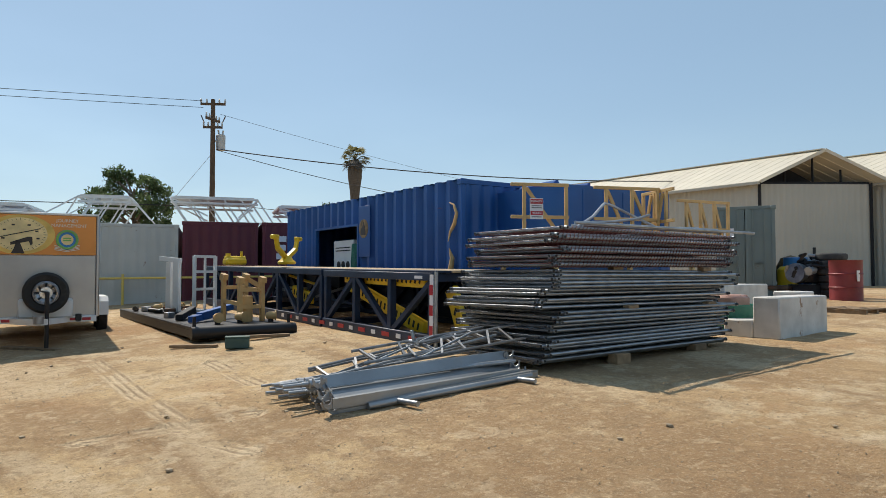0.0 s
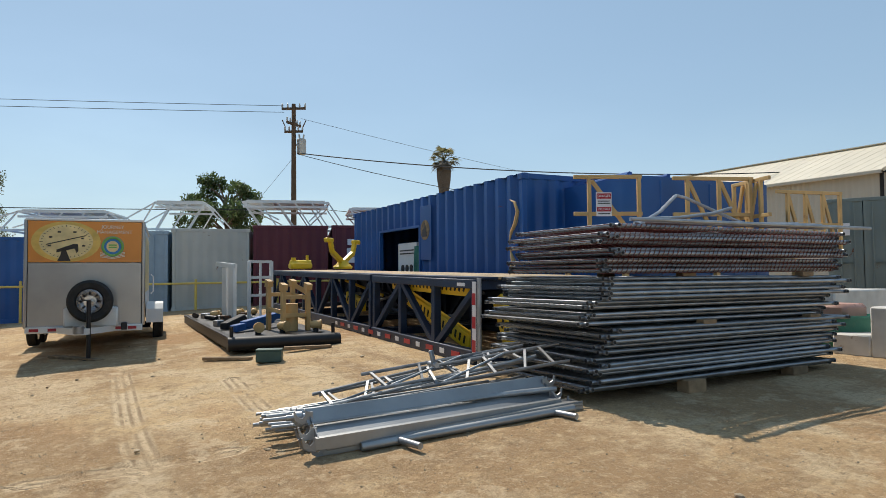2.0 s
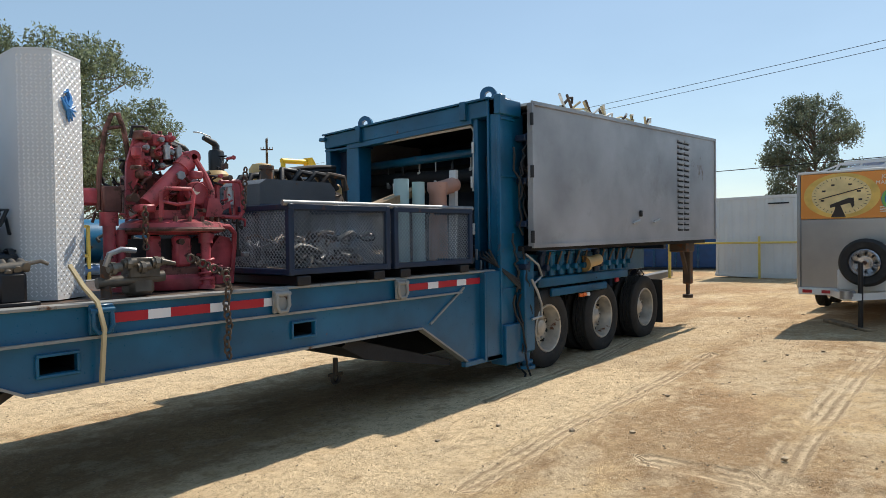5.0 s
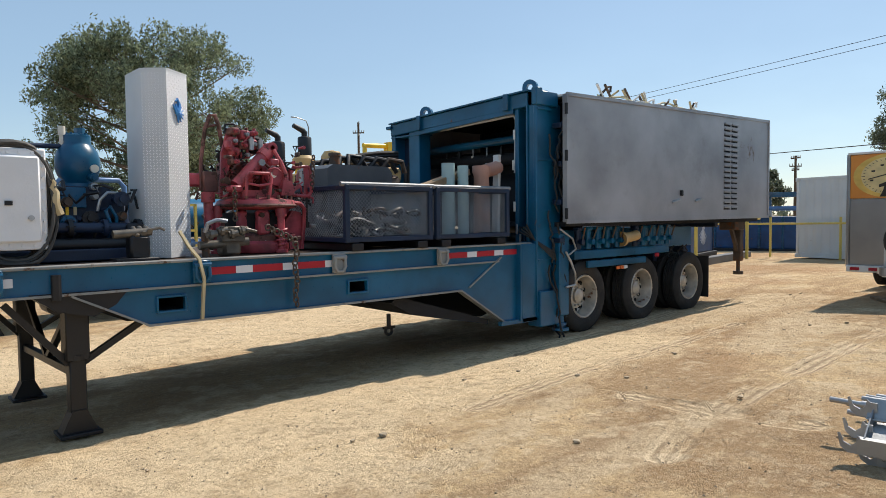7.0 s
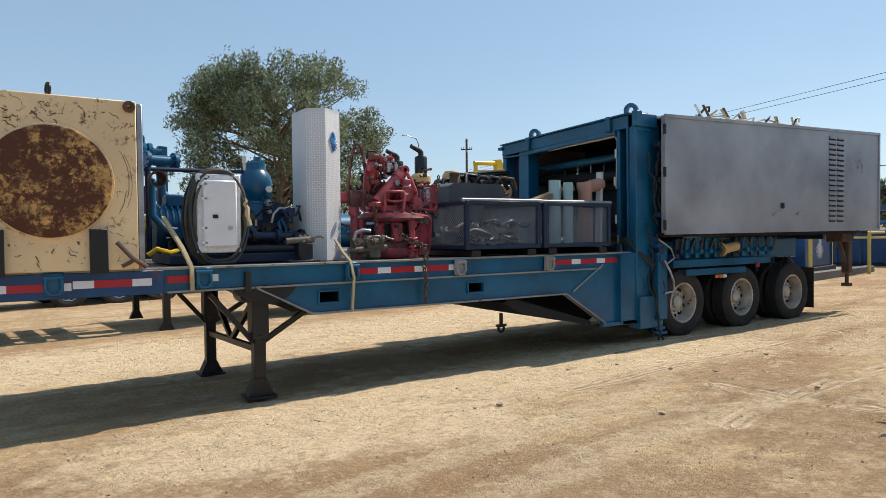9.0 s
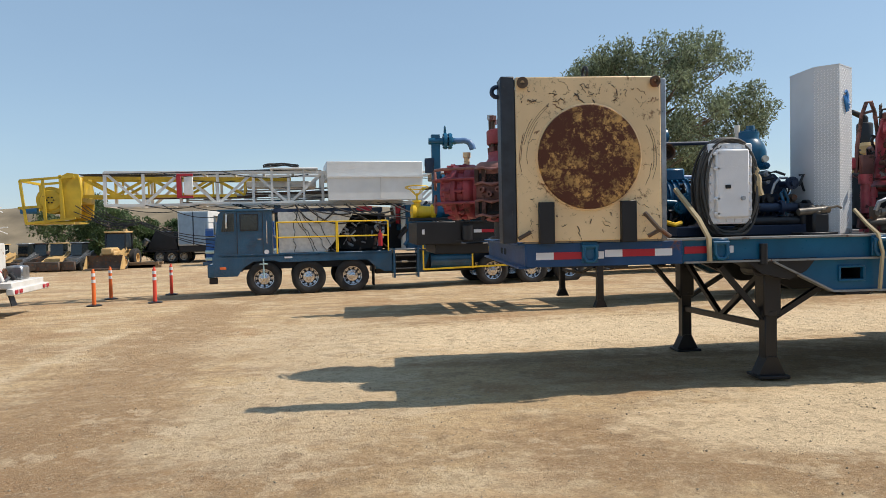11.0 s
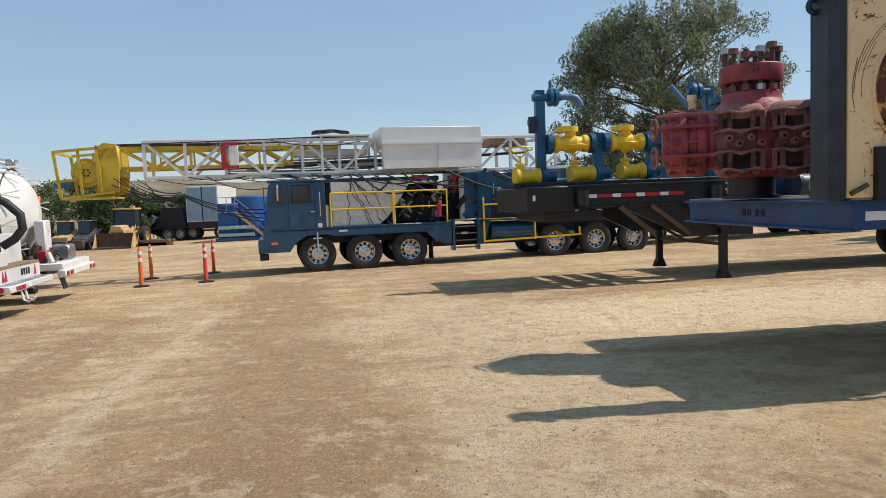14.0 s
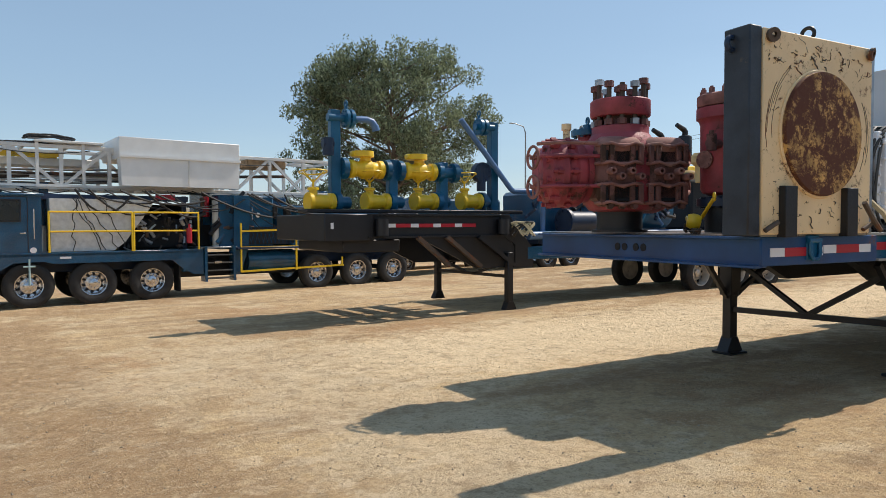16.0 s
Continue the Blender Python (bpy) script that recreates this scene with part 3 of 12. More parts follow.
    warm.inputs["B"].default_value = (1.025, 1.0, 0.965, 1)
    l.new(col, warm.inputs["A"])
    l.new(warm.outputs["Result"], b.inputs["Base Color"])
    b.inputs["Roughness"].default_value = 0.95
    b.inputs["Specular IOR Level"].default_value = 0.15
    h = math_node("ADD", math_node("ADD", mul(nz(11, 9, 0.72, 1), 1.3), mul(nz(48, 6, 0.8, 7), 0.5)), mul(nz(2.2, 6, 0.6, 17), 2.4))
    h = math_node("ADD", h, mul(crumb, 0.35))
    h = math_node("ADD", h, mul(on, mul(rib, 0.32)))
    bp = n.new("ShaderNodeBump")
    bp.inputs["Strength"].default_value, bp.inputs["Distance"].default_value = 0.9, 0.03
    l.new(h, bp.inputs["Height"])
    l.new(bp.outputs[0], b.inputs["Normal"])
    me.materials.append(m)
    ob = new("ground", me)
    tagged(ob, "dry packed tan dirt yard with wheel tracks", "ground", kind="structure")


ground()

# ---- wheels and fittings ----
def wheel_meshes(r, w, rim_r, rim_mat, dish=0.5, n=36):
    """Tyre, rim and nuts about the y axis; the outer face looks to -y."""
    tyre = Shape()
    h = w / 2
    prof = [(rim_r, -h * 0.75), (rim_r + 0.03, -h * 0.92), (r * 0.82, -h), (r * 0.95, -h * 0.9), (r, -h * 0.7)]
    grooves = 5
    for g in range(grooves):
        a = -h * 0.62 + g * (h * 1.24) / grooves
        prof += [(r, a), (r, a + h * 0.17), (r - 0.014, a + h * 0.18), (r - 0.014, a + h * 0.24)]
    prof += [(r, h * 0.68), (r * 0.95, h * 0.9), (r * 0.82, h), (rim_r + 0.03, h * 0.92), (rim_r, h * 0.75)]
    tyre.lathe(prof, axis=(0, 1, 0), n=n)
    rim = Shape()
    d = -h * 0.72
    back = d + w * dish
    rim.lathe([(rim_r + 0.012, -h * 0.80), (rim_r + 0.002, -h * 0.90), (rim_r - 0.015, -h * 0.86), (rim_r - 0.03, d + 0.03), (rim_r - 0.045, back), (rim_r * 0.72, back + 0.01),
               (rim_r * 0.60, back - 0.035), (rim_r * 0.36, back - 0.045), (rim_r * 0.33, back - 0.085), (rim_r * 0.2, back - 0.11), (0, back - 0.11)], axis=(0, 1, 0), n=n)
    rim.lathe([(rim_r, h * 0.8), (rim_r * 0.5, h * 0.6), (0, h * 0.6)], axis=(0, 1, 0), n=n)
    nut = Shape().cyl((rim_r * 0.48, back - 0.075, 0), (rim_r * 0.48, back - 0.03, 0), 0.017, n=6)
    a = math.tau / 20
    x, z = math.cos(a) * rim_r * 0.70, math.sin(a) * rim_r * 0.70
    hole = Shape().cyl((x, back - 0.03, z), (x, back + 0.006, z), 0.032, n=10)
    return tyre.mesh("tyre", RUBBER), rim.mesh("rim", rim_mat), nut.mesh("nut", rim_mat), hole.mesh("hand_hole", DARK)


def put_wheel(meshes, parent, at, side=-1, turn=0.0):
    """A wheel under its vehicle; side -1 faces -y."""
    rz = 0 if side < 0 else 180
    w = part("wheel", meshes[0], RUBBER, parent, m=pose(*at, 0, turn, rz))
    part("rim", meshes[1], None, w)
    for k in range(10):
        part("hand_hole", meshes[3], None, w, m=pose(0, 0, 0, 0, 36 * k, 0))
        part("wheel_nut", meshes[2], None, w, m=pose(0, 0, 0, 0, 36 * k, 0))
    return w


W_TRAILER = wheel_meshes(0.50, 0.27, 0.295, CREAMRIM, dish=0.62)
W_TRUCK = wheel_meshes(0.53, 0.29, 0.295, CHROME, dish=0.35)
W_SMALL = wheel_meshes(0.34, 0.20, 0.20, CHROME, dish=0.5, n=28)

tape_r = Shape().box((0, 0, 0), (0.3, 0.006, 0.065))
tape_w = Shape().box((0, 0, 0), (0.16, 0.006, 0.065))
TAPE_R, TAPE_W = tape_r.mesh("red_tape", SIGNRED), tape_w.mesh("white_tape", SIGNWHITE)


def tape(parent, x, y, z, pattern, step=0.0):
    for c in pattern:
        w = 0.3 if c == "r" else 0.16
        part("reflective_tape", TAPE_R if c == "r" else TAPE_W, None, parent, m=pose(x + w / 2, y, z))
        x += w


def strand(a, b, sag, k=8):
    a, b = Vector(a), Vector(b)
    return [a.lerp(b, i / k) - Vector((0, 0, sag * 4 * (i / k) * (1 - i / k))) for i in range(k + 1)]


def wiggle(rng, a, b, amp, k=7):
    a, b = Vector(a), Vector(b)
    return [a.lerp(b, i / k) + Vector([rng.uniform(-amp, amp) for _ in range(3)]) * (0 < i < k) for i in range(k + 1)]


def flange(s, c, axis, r, t=0.05, bolts=8):
    """A bolted pipe flange centred on c."""
    a = Vector(axis).normalized()
    c = Vector(c)
    s.cyl(c - a * t / 2, c + a * t / 2, r, n=18)
    u = a.orthogonal().normalized()
    w = a.cross(u)
    for k in range(bolts):
        p = c + (u * math.cos(k * math.tau / bolts) + w * math.sin(k * math.tau / bolts)) * r * 0.8
        s.cyl(p - a * (t / 2 + 0.018), p + a * (t / 2 + 0.018), r * 0.1, n=6)
    return s


# ---- the long blue equipment trailer ----
def long_trailer():
    T = thing("equipment_trailer", (0.28, 8.95, 0.2), "long teal-blue lowboy equipment trailer standing on its landing legs", "trailer")
    Z = -0.2
    for y, s in ((0.0, 1), (2.62, -1)):
        ya, yb = y + s * 0.03, y + s * 0.055
        plates = [[(0.02, 1.355), (2.30, 1.355), (2.86, 1.07), (2.9425, 1.07), (2.9425, 1.57), (0.02, 1.57)],
                  [(3.1575, 1.07), (4.8125, 1.07), (4.8125, 1.57), (3.1575, 1.57)],
                  [(5.0275, 1.07), (6.35, 1.07), (7.16, 0.58), (7.62, 0.57), (7.62, 1.57), (5.0275, 1.57)]]
        for xa in (2.9425, 4.8125):
            for za, zb in ((1.07, 1.1725), (1.2775, 1.57)):
                plates.append([(xa, za), (xa + 0.215, za), (xa + 0.215, zb), (xa, zb)])
        for poly in plates:
            part("rail_plate", Shape().prism([(px, pz + Z) for px, pz in poly], ya, yb), TEAL, T)
        fl = Shape()
        fl.box((3.8, y + s * 0.06, 1.575 + Z), (7.62, 0.12, 0.022), bev=0.004)
        fl.bar((1.47, y + s * 0.03, 1.362 + Z), (7.0, y + s * 0.03, 1.372 + Z), 0.07, 0.018)
        fl.bar((2.30, y + s * 0.04, 1.35 + Z), (2.86, y + s * 0.04, 1.068 + Z), 0.10, 0.016)
        fl.bar((2.86, y + s * 0.04, 1.065 + Z), (6.35, y + s * 0.04, 1.065 + Z), 0.10, 0.018)
        fl.bar((6.35, y + s * 0.04, 1.07 + Z), (7.16, y + s * 0.04, 0.575 + Z), 0.10, 0.018)
        fl.bar((6.5, y + s * 0.03, 1.09 + Z), (7.05, y + s * 0.03, 1.42 + Z), 0.05, 0.016)
        part("rail_flange", fl, WORNLITEDGE, T, "scuffed dusty rail flange with caught sunlight in its pale colour")
        front = Shape().box((0.72, y + s * 0.02, 1.46 + Z), (1.44, 0.05, 0.215), bev=0.006)
        part("front_rail", front, DECKBLUE, T)
    for x in (3.05, 4.92):
        sl = Shape()
        for zz in (1.162, 1.288):
            sl.box((x, 0.03, zz + Z), (0.25, 0.05, 0.02), bev=0.005)
        for q in (-0.117, 0.117):
            sl.box((x + q, 0.03, 1.225 + Z), (0.02, 0.05, 0.11), bev=0.005)
        part("fork_pocket_rim", sl, TEAL, T)
        tube = Shape()
        for zz in (1.165, 1.285):
            tube.box((x, 0.5, zz + Z), (0.23, 0.88, 0.012))
        for q in (-0.115, 0.115):
            tube.box((x + q, 0.5, 1.225 + Z), (0.012, 0.88, 0.11))
        tube.box((x, 0.93, 1.225 + Z), (0.22, 0.01, 0.11))
        part("fork_pocket", tube, DARK, T)
    fb = Shape().box((0.03, 1.31, 1.455 + Z), (0.08, 2.62, 0.225), bev=0.006)
    part("front_beam", fb, DECKBLUE, T)
    for z in (1.56, 1.35):
        part("beam_flange", Shape().box((-0.02, 1.31, z + Z), (0.1, 2.62, 0.02), bev=0.003), DECKBLUE, T)
    for y in (1.15, 1.24, 1.38, 1.47):
        part("coupling_hole", Shape().cyl((-0.014, y, 1.46 + Z), (0.0, y, 1.46 + Z), 0.035, n=14), DARK, T)
    board = Shape().box((0, 0, 0), (7.58, 0.19, 0.04), bev=0.004).mesh("deck_board", OLDSTEEL)
    for i in range(13):
        part("deck_board", board, None, T, m=pose(3.86, 0.16 + i * 0.192, 1.555 + Z))
    for i in range(10):
        part("cross_member", Shape().box((0.4 + i * 0.78, 1.31, 1.44 + Z), (0.07, 2.45, 0.16)), DARK, T)
    spine = Shape()
    for y in (0.75, 1.85):
        spine.prism([(2.2, 1.35 + Z), (2.9, 1.02 + Z), (5.3, 1.04 + Z), (5.65, 0.86 + Z), (6.9, 0.62 + Z), (8.2, 0.62 + Z), (8.2, 1.35 + Z)], y - 0.05, y + 0.05)
    spine.prism([(5.4, 1.0 + Z), (5.7, 0.84 + Z), (6.9, 0.60 + Z), (6.9, 0.66 + Z), (5.5, 1.06 + Z)], 0.1, 2.5)
    part("belly_frame", spine, DARK, T)
    part("belly_hook", Shape().cyl((5.75, 0.6, 0.8 + Z), (5.75, 0.6, 0.62 + Z), 0.025).ring((5.75, 0.6, 0.6 + Z), 0.045, 0.018, (0, 1, 0)).box((5.75, 0.6, 0.64 + Z), (0.16, 0.03, 0.03)), BLACK, T)
    # landing legs
    for y, g in ((0.24, 0.235), (2.16, 0.14)):
        leg = Shape()
        leg.box((2.37, y, 1.10 + Z), (0.17, 0.17, 0.55), bev=0.01)
        leg.box((2.37, y, (0.85 + g) / 2 + Z), (0.12, 0.12, 0.85 - g), bev=0.008)
        leg.cyl((2.37, y, 0.83 + Z), (2.37, y, 0.87 + Z), 0.095, n=16)
        lg = part("landing_leg", leg, BLACK, T)
        ft = Shape().box((2.37, y, g + 0.015 + Z), (0.30, 0.26, 0.03), bev=0.006)
        ft.prism([(2.24, g + 0.03 + Z), (2.50, g + 0.03 + Z), (2.42, g + 0.2 + Z), (2.32, g + 0.2 + Z)], y - 0.075, y + 0.075)
        part("foot", ft, BLACK, lg)
    for p, q, w in (((2.37, 0.24, 0.72), (2.37, 2.16, 0.66), 0.06), ((2.37, 0.3, 1.25), (2.37, 1.2, 0.70), 0.05), ((2.37, 2.1, 1.25), (2.37, 1.2, 0.70), 0.05)):
        part("cross_brace", Shape().bar((p[0], p[1], p[2] + Z), (q[0], q[1], q[2] + Z), w, w), BLACK, T)
    for y in (0.24, 2.16):
        part("leg_brace", Shape().bar((2.42, y, 0.80 + Z), (2.98, y, 1.14 + Z), 0.05, 0.05), BLACK, T)
        part("leg_brace", Shape().bar((2.32, y, 0.80 + Z), (1.90, y, 1.30 + Z), 0.05, 0.05), BLACK, T)
    part("hanger_plate", Shape().prism([(2.02, 1.38 + Z), (2.72, 1.38 + Z), (2.62, 1.26 + Z), (2.46, 1.18 + Z), (2.2, 1.24 + Z)], 0.02, 0.3), BLACK, T)
    part("gear_box", Shape().cyl((2.22, 0.1, 1.28 + Z), (2.22, 0.34, 1.28 + Z), 0.07, n=14), BLACK, T)
    part("crank_socket", Shape().cyl((2.2, 0.0, 1.33 + Z), (2.2, 0.0, 1.52 + Z), 0.035), BLACK, T)
    # reflective tape and lashing rings
    tape(T, 0.09, -0.008, 1.452 + Z, "wrw")
    tape(T, 0.72, -0.008, 1.465 + Z, "wrw")
    tape(T, 1.47, 0.026, 1.475 + Z, "rw")
    tape(T, 3.32, 0.026, 1.475 + Z, "rwrwrw")
    tape(T, 6.18, 0.026, 1.478 + Z, "rwrwr"[:3] + "wr")
    for x in (0.58, 1.79, 3.30, 4.68, 6.06):
        pad = part("ring_pad", Shape().box((x, -0.004, 1.48 + Z), (0.15, 0.03, 0.19), bev=0.012), WORNLITEDGE if x > 4 else TEAL, T)
        part("lashing_ring", Shape().tube([(x - 0.055, -0.03, 1.53 + Z), (x - 0.06, -0.035, 1.44 + Z), (x - 0.03, -0.035, 1.395 + Z), (x + 0.03, -0.035, 1.395 + Z), (x + 0.06, -0.035, 1.44 + Z), (x + 0.055, -0.03, 1.53 + Z)], 0.016, 8)
             .cyl((x - 0.075, -0.025, 1.535 + Z), (x + 0.075, -0.025, 1.535 + Z), 0.02, n=10), WORNLITEDGE if x > 4 else TEAL, pad)
    # rear portal frame, drop section and jack; the frame leans with the fall of the yard
    lean = lambda y: -0.04 * y
    near_post = part("portal_post", Shape().box((7.82, 0.06, 2.06 + Z), (0.26, 0.16, 2.98), bev=0.012).box((8.08, 0.14, 2.0 + Z), (0.3, 0.25, 2.8), bev=0.01), TEAL, T)
    part("post_flange", Shape().box((7.68, -0.012, 2.06 + Z), (0.03, 0.05, 2.9), bev=0.006).box((7.68, 0.128, 2.2 + Z), (0.03, 0.03, 2.6), bev=0.006), TEAL, near_post)
    part("inner_jamb", Shape().box((7.82, 0.345, 2.36 + Z), (0.2, 0.07, 1.95), bev=0.008), TEAL, near_post)
    part("recess_plate", Shape().box((7.93, 0.225, 2.36 + Z), (0.02, 0.19, 2.1)), NAVY, near_post)
    far_post = part("portal_post", Shape().box((7.83, 2.455, 2.0 + Z), (0.24, 0.25, 2.86), bev=0.012).box((7.83, 2.97, 2.0 + Z), (0.24, 0.10, 2.84), bev=0.01), TEAL, T)
    part("recess_plate", Shape().box((7.92, 2.75, 2.0 + Z), (0.03, 0.36, 2.7)), NAVY, far_post)
    part("post_cap", Shape().box((7.82, 3.03, 3.36 + Z), (0.34, 0.12, 0.05), bev=0.008), TEAL, far_post)
    for post, y, zs in ((near_post, 0.06, (0.7, 1.35, 2.0, 2.65, 3.3)), (far_post, 2.66, (0.7, 1.35, 3.2))):
        for zz in zs:
            part("post_rib", Shape().box((7.83, y, zz + Z), (0.27, 0.20 if post is near_post else 0.7, 0.025)), TEAL, post)
    for post, y in ((near_post, 0.37), (far_post, 2.52)):
        zt = 3.53 + lean(y) + Z
        lug = Shape().box((8.03, y, zt + 0.015), (0.30, 0.16, 0.05), bev=0.01)
        lug.lathe([(0.045, -0.03), (0.105, -0.03), (0.105, 0.03), (0.045, 0.03), (0.045, -0.03)], (8.03, y, zt + 0.14), (1, 0.35, 0), 20)
        lug.box((8.03, y, zt + 0.05), (0.07, 0.15, 0.08))
        part("lifting_eye", lug, TEAL, post)
    top = Shape().bar((7.9, -0.04, 3.44 + Z), (7.9, 3.02, 3.44 + lean(3.02) + Z), 0.42, 0.19, bev=0.012)
    top.bar((7.72, 0.1, 3.54 + Z), (7.72, 3.02, 3.54 + lean(3.0) + Z), 0.14, 0.02).bar((7.74, 0.38, 3.31 + Z), (7.74, 2.4, 3.31 + lean(2.4) + Z), 0.1, 0.06)
    for y in (-0.02, 0.48, 2.28):
        top.box((7.70, y, 3.45 + lean(y) + Z), (0.12, 0.09, 0.22), bev=0.008)
    part("portal_header", top, TEAL, T)
    hr = random.Random(88)
    for k in range(7):
        y = 0.16 + 0.02 * k
        part("hydraulic_hose", Shape().tube([(7.86 + hr.uniform(-0.03, 0.03), y + hr.uniform(-0.02, 0.02), z + Z) for z in (1.45, 1.8, 2.2, 2.5, 2.9, 3.2 - 0.08 * k)], 0.014, 6), (HOSE, HOSE, BLACK, GALVDARK)[k % 4], T)
        part("hydraulic_hose", Shape().tube([(7.84, 2.62 + 0.04 * k + hr.uniform(-0.02, 0.02), z + Z) for z in (1.6, 2.0, 2.4, 2.95 - 0.05 * k)], 0.013, 6), (HOSE, BLACK)[k % 2], T)
    part("header_pipe", Shape().tube([(7.78, 1.9, 3.22 + Z), (7.76, 1.2, 3.24 + Z), (7.78, 0.45, 3.27 + Z), (7.78, 0.40, 3.2 + Z), (7.78, 0.42, 2.5 + Z)], 0.022, 8), OLDWHITE, T)
    for y, z in ((0.40, 3.0), (0.42, 2.6), (0.40, 2.05), (0.36, 1.75), (0.3, 1.62)):
        part("hose_tag", Shape().box((7.7, y - 0.03, z + Z), (0.02, 0.03, 0.13), bev=0.004), OLDWHITE if z > 2 else GALV, T)
    for k in range(4):
        part("hydraulic_hose", Shape().tube([(7.72, 0.3 - 0.05 * k, 1.78 + Z), (7.6, 0.2 - 0.04 * k, 1.72 + 0.03 * k + Z), (7.66, 0.0, 1.62 + Z), (7.9, -0.13, 1.45 - 0.03 * k + Z)], 0.013, 6), HOSE, T)
    drop = Shape().box((7.55, 0.06, 1.07 + Z), (0.3, 0.16, 1.0), bev=0.01).box((7.9, 0.03, 0.72 + Z), (0.42, 0.22, 0.46), bev=0.01)
    drop.bar((7.02, 0.01, 0.60 + Z), (7.7, 0.01, 0.60 + Z), 0.06, 0.05).box((7.36, 0.0, 1.08 + Z), (0.03, 0.08, 0.96))
    part("drop_plate", drop, TEAL, T)
    jack = Shape().box((8.12, -0.06, 1.15 + Z), (0.2, 0.14, 1.1), bev=0.015).cyl((8.12, -0.06, 0.6 + Z), (8.12, -0.06, 0.40 + Z), 0.045, n=14)
    jack.cyl((8.12, -0.06, 0.40 + Z), (8.12, -0.06, 0.435 + Z), 0.11, n=18).cyl((8.12, -0.06, 0.47 + Z), (8.12, -0.06, 0.5 + Z), 0.08, n=18)
    part("levelling_jack", jack, TEAL, T)
    rng = random.Random(4)
    for k in range(9):
        a = (7.9 + rng.uniform(-0.1, 0.2), -0.06 - rng.uniform(0, 0.08), rng.uniform(1.2, 3.2) + Z)
        b = (8.0 + rng.uniform(-0.1, 0.2), -0.05 - rng.uniform(0, 0.08), a[2] - rng.uniform(0.4, 1.1))
        part("hydraulic_hose", Shape().tube(wiggle(rng, a, b, 0.04, 9), 0.014, 6), HOSE, T)
    for z in (1.6, 2.1, 2.6, 3.1):
        part("hinge_bracket", Shape().box((8.06, -0.08, z + Z), (0.1, 0.14, 0.07), bev=0.01).cyl((8.1, -0.12, z - 0.06 + Z), (8.1, -0.12, z + 0.06 + Z), 0.02), NAVY, T)
    part("hook_bar", Shape().tube([(8.12, -0.15, 1.45 + Z), (8.2, -0.18, 1.3 + Z), (8.28, -0.18, 1.15 + Z), (8.3, -0.17, 1.0 + Z), (8.12, -0.15, 0.98 + Z)], 0.016), GALV, T)
    part("hook_bar", Shape().tube([(8.0, -0.15, 1.75 + Z), (8.22, -0.18, 1.62 + Z), (8.3, -0.18, 1.48 + Z), (8.16, -0.16, 1.4 + Z)], 0.014), GALV, T)
    # grey machine house
    x0, x1, y0, y1 = 8.03, 14.03, -0.22, 3.05
    b0, b1, t0, t1 = 1.84 + Z, 1.87 + Z, 3.49 + Z, 3.64 + Z
    near = part("house_side", Shape().prism([(x0, b0), (x1, b1), (x1, t1), (x0, t0)], y0, y0 + 0.05), GREYPANEL, T, "dull grey sheet-steel side panel with a rust stain", m=pose(x0, y0, 0, 0, 0, -1.1) @ pose(-x0, -y0, 0))
    part("house_side", Shape().prism([(x0, b0), (x1, b1), (x1, t1), (x0, t0)], y1 - 0.05, y1), GREYPANEL, T)
    part("house_back", Shape().prism([(y0 + 0.05, b1), (y1 - 0.05, b1), (y1 - 0.05, t1), (y0 + 0.05, t1)], x1 - 0.05, x1, "yz"), GREYPANEL, T)
    for i in range(8):
        a, c = x0 + 0.1 + i * (x1 - x0 - 0.1) / 8, x0 + 0.1 + (i + 1) * (x1 - x0 - 0.1) / 8
        za, zc = t0 + (t1 - t0) * (a - x0) / (x1 - x0), t0 + (t1 - t0) * (c - x0) / (x1 - x0)
        part("roof_sheet", Shape().bar((a, (y0 + y1) / 2, za + 0.01), (c - 0.012, (y0 + y1) / 2, zc + 0.01), y1 - y0 - 0.02, 0.03), OLDWHITE, T)
    # near-black and navy, ceiling to machinery, put the house's inner shade into colour
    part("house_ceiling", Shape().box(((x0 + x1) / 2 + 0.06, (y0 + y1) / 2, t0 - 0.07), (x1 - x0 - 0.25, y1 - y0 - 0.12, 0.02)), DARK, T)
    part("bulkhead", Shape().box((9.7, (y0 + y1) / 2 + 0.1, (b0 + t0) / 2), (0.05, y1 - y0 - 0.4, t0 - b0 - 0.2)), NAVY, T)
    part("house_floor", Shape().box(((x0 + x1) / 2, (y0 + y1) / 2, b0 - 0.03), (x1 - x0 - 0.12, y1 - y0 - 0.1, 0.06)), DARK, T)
    part("inner_pipe", Shape().cyl((8.35, 0.1, 3.06 + Z), (8.35, 2.8, 3.0 + Z), 0.06, n=12), TEAL, T)
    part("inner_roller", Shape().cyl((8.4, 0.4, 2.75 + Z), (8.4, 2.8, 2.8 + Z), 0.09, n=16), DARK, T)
    for k in range(7):
        part("inner_fitting", Shape().cyl((8.35, 0.6 + 0.3 * k, 3.0 + Z), (8.35, 0.6 + 0.3 * k, 2.75 + 0.08 * (k % 3) + Z), 0.008, n=6).box((8.35, 0.6 + 0.3 * k, 2.72 + 0.08 * (k % 3) + Z), (0.05, 0.05, 0.12), bev=0.01), (GALV, OLDWHITE, BLACK)[k % 3], T)
    part("inner_hose", Shape().tube([(8.0, 0.42, 3.2 + Z), (8.05, 0.44, 2.6 + Z), (8.1, 0.42, 2.0 + Z), (8.0, 0.45, 1.6 + Z)], 0.03, 8), HOSE, T)
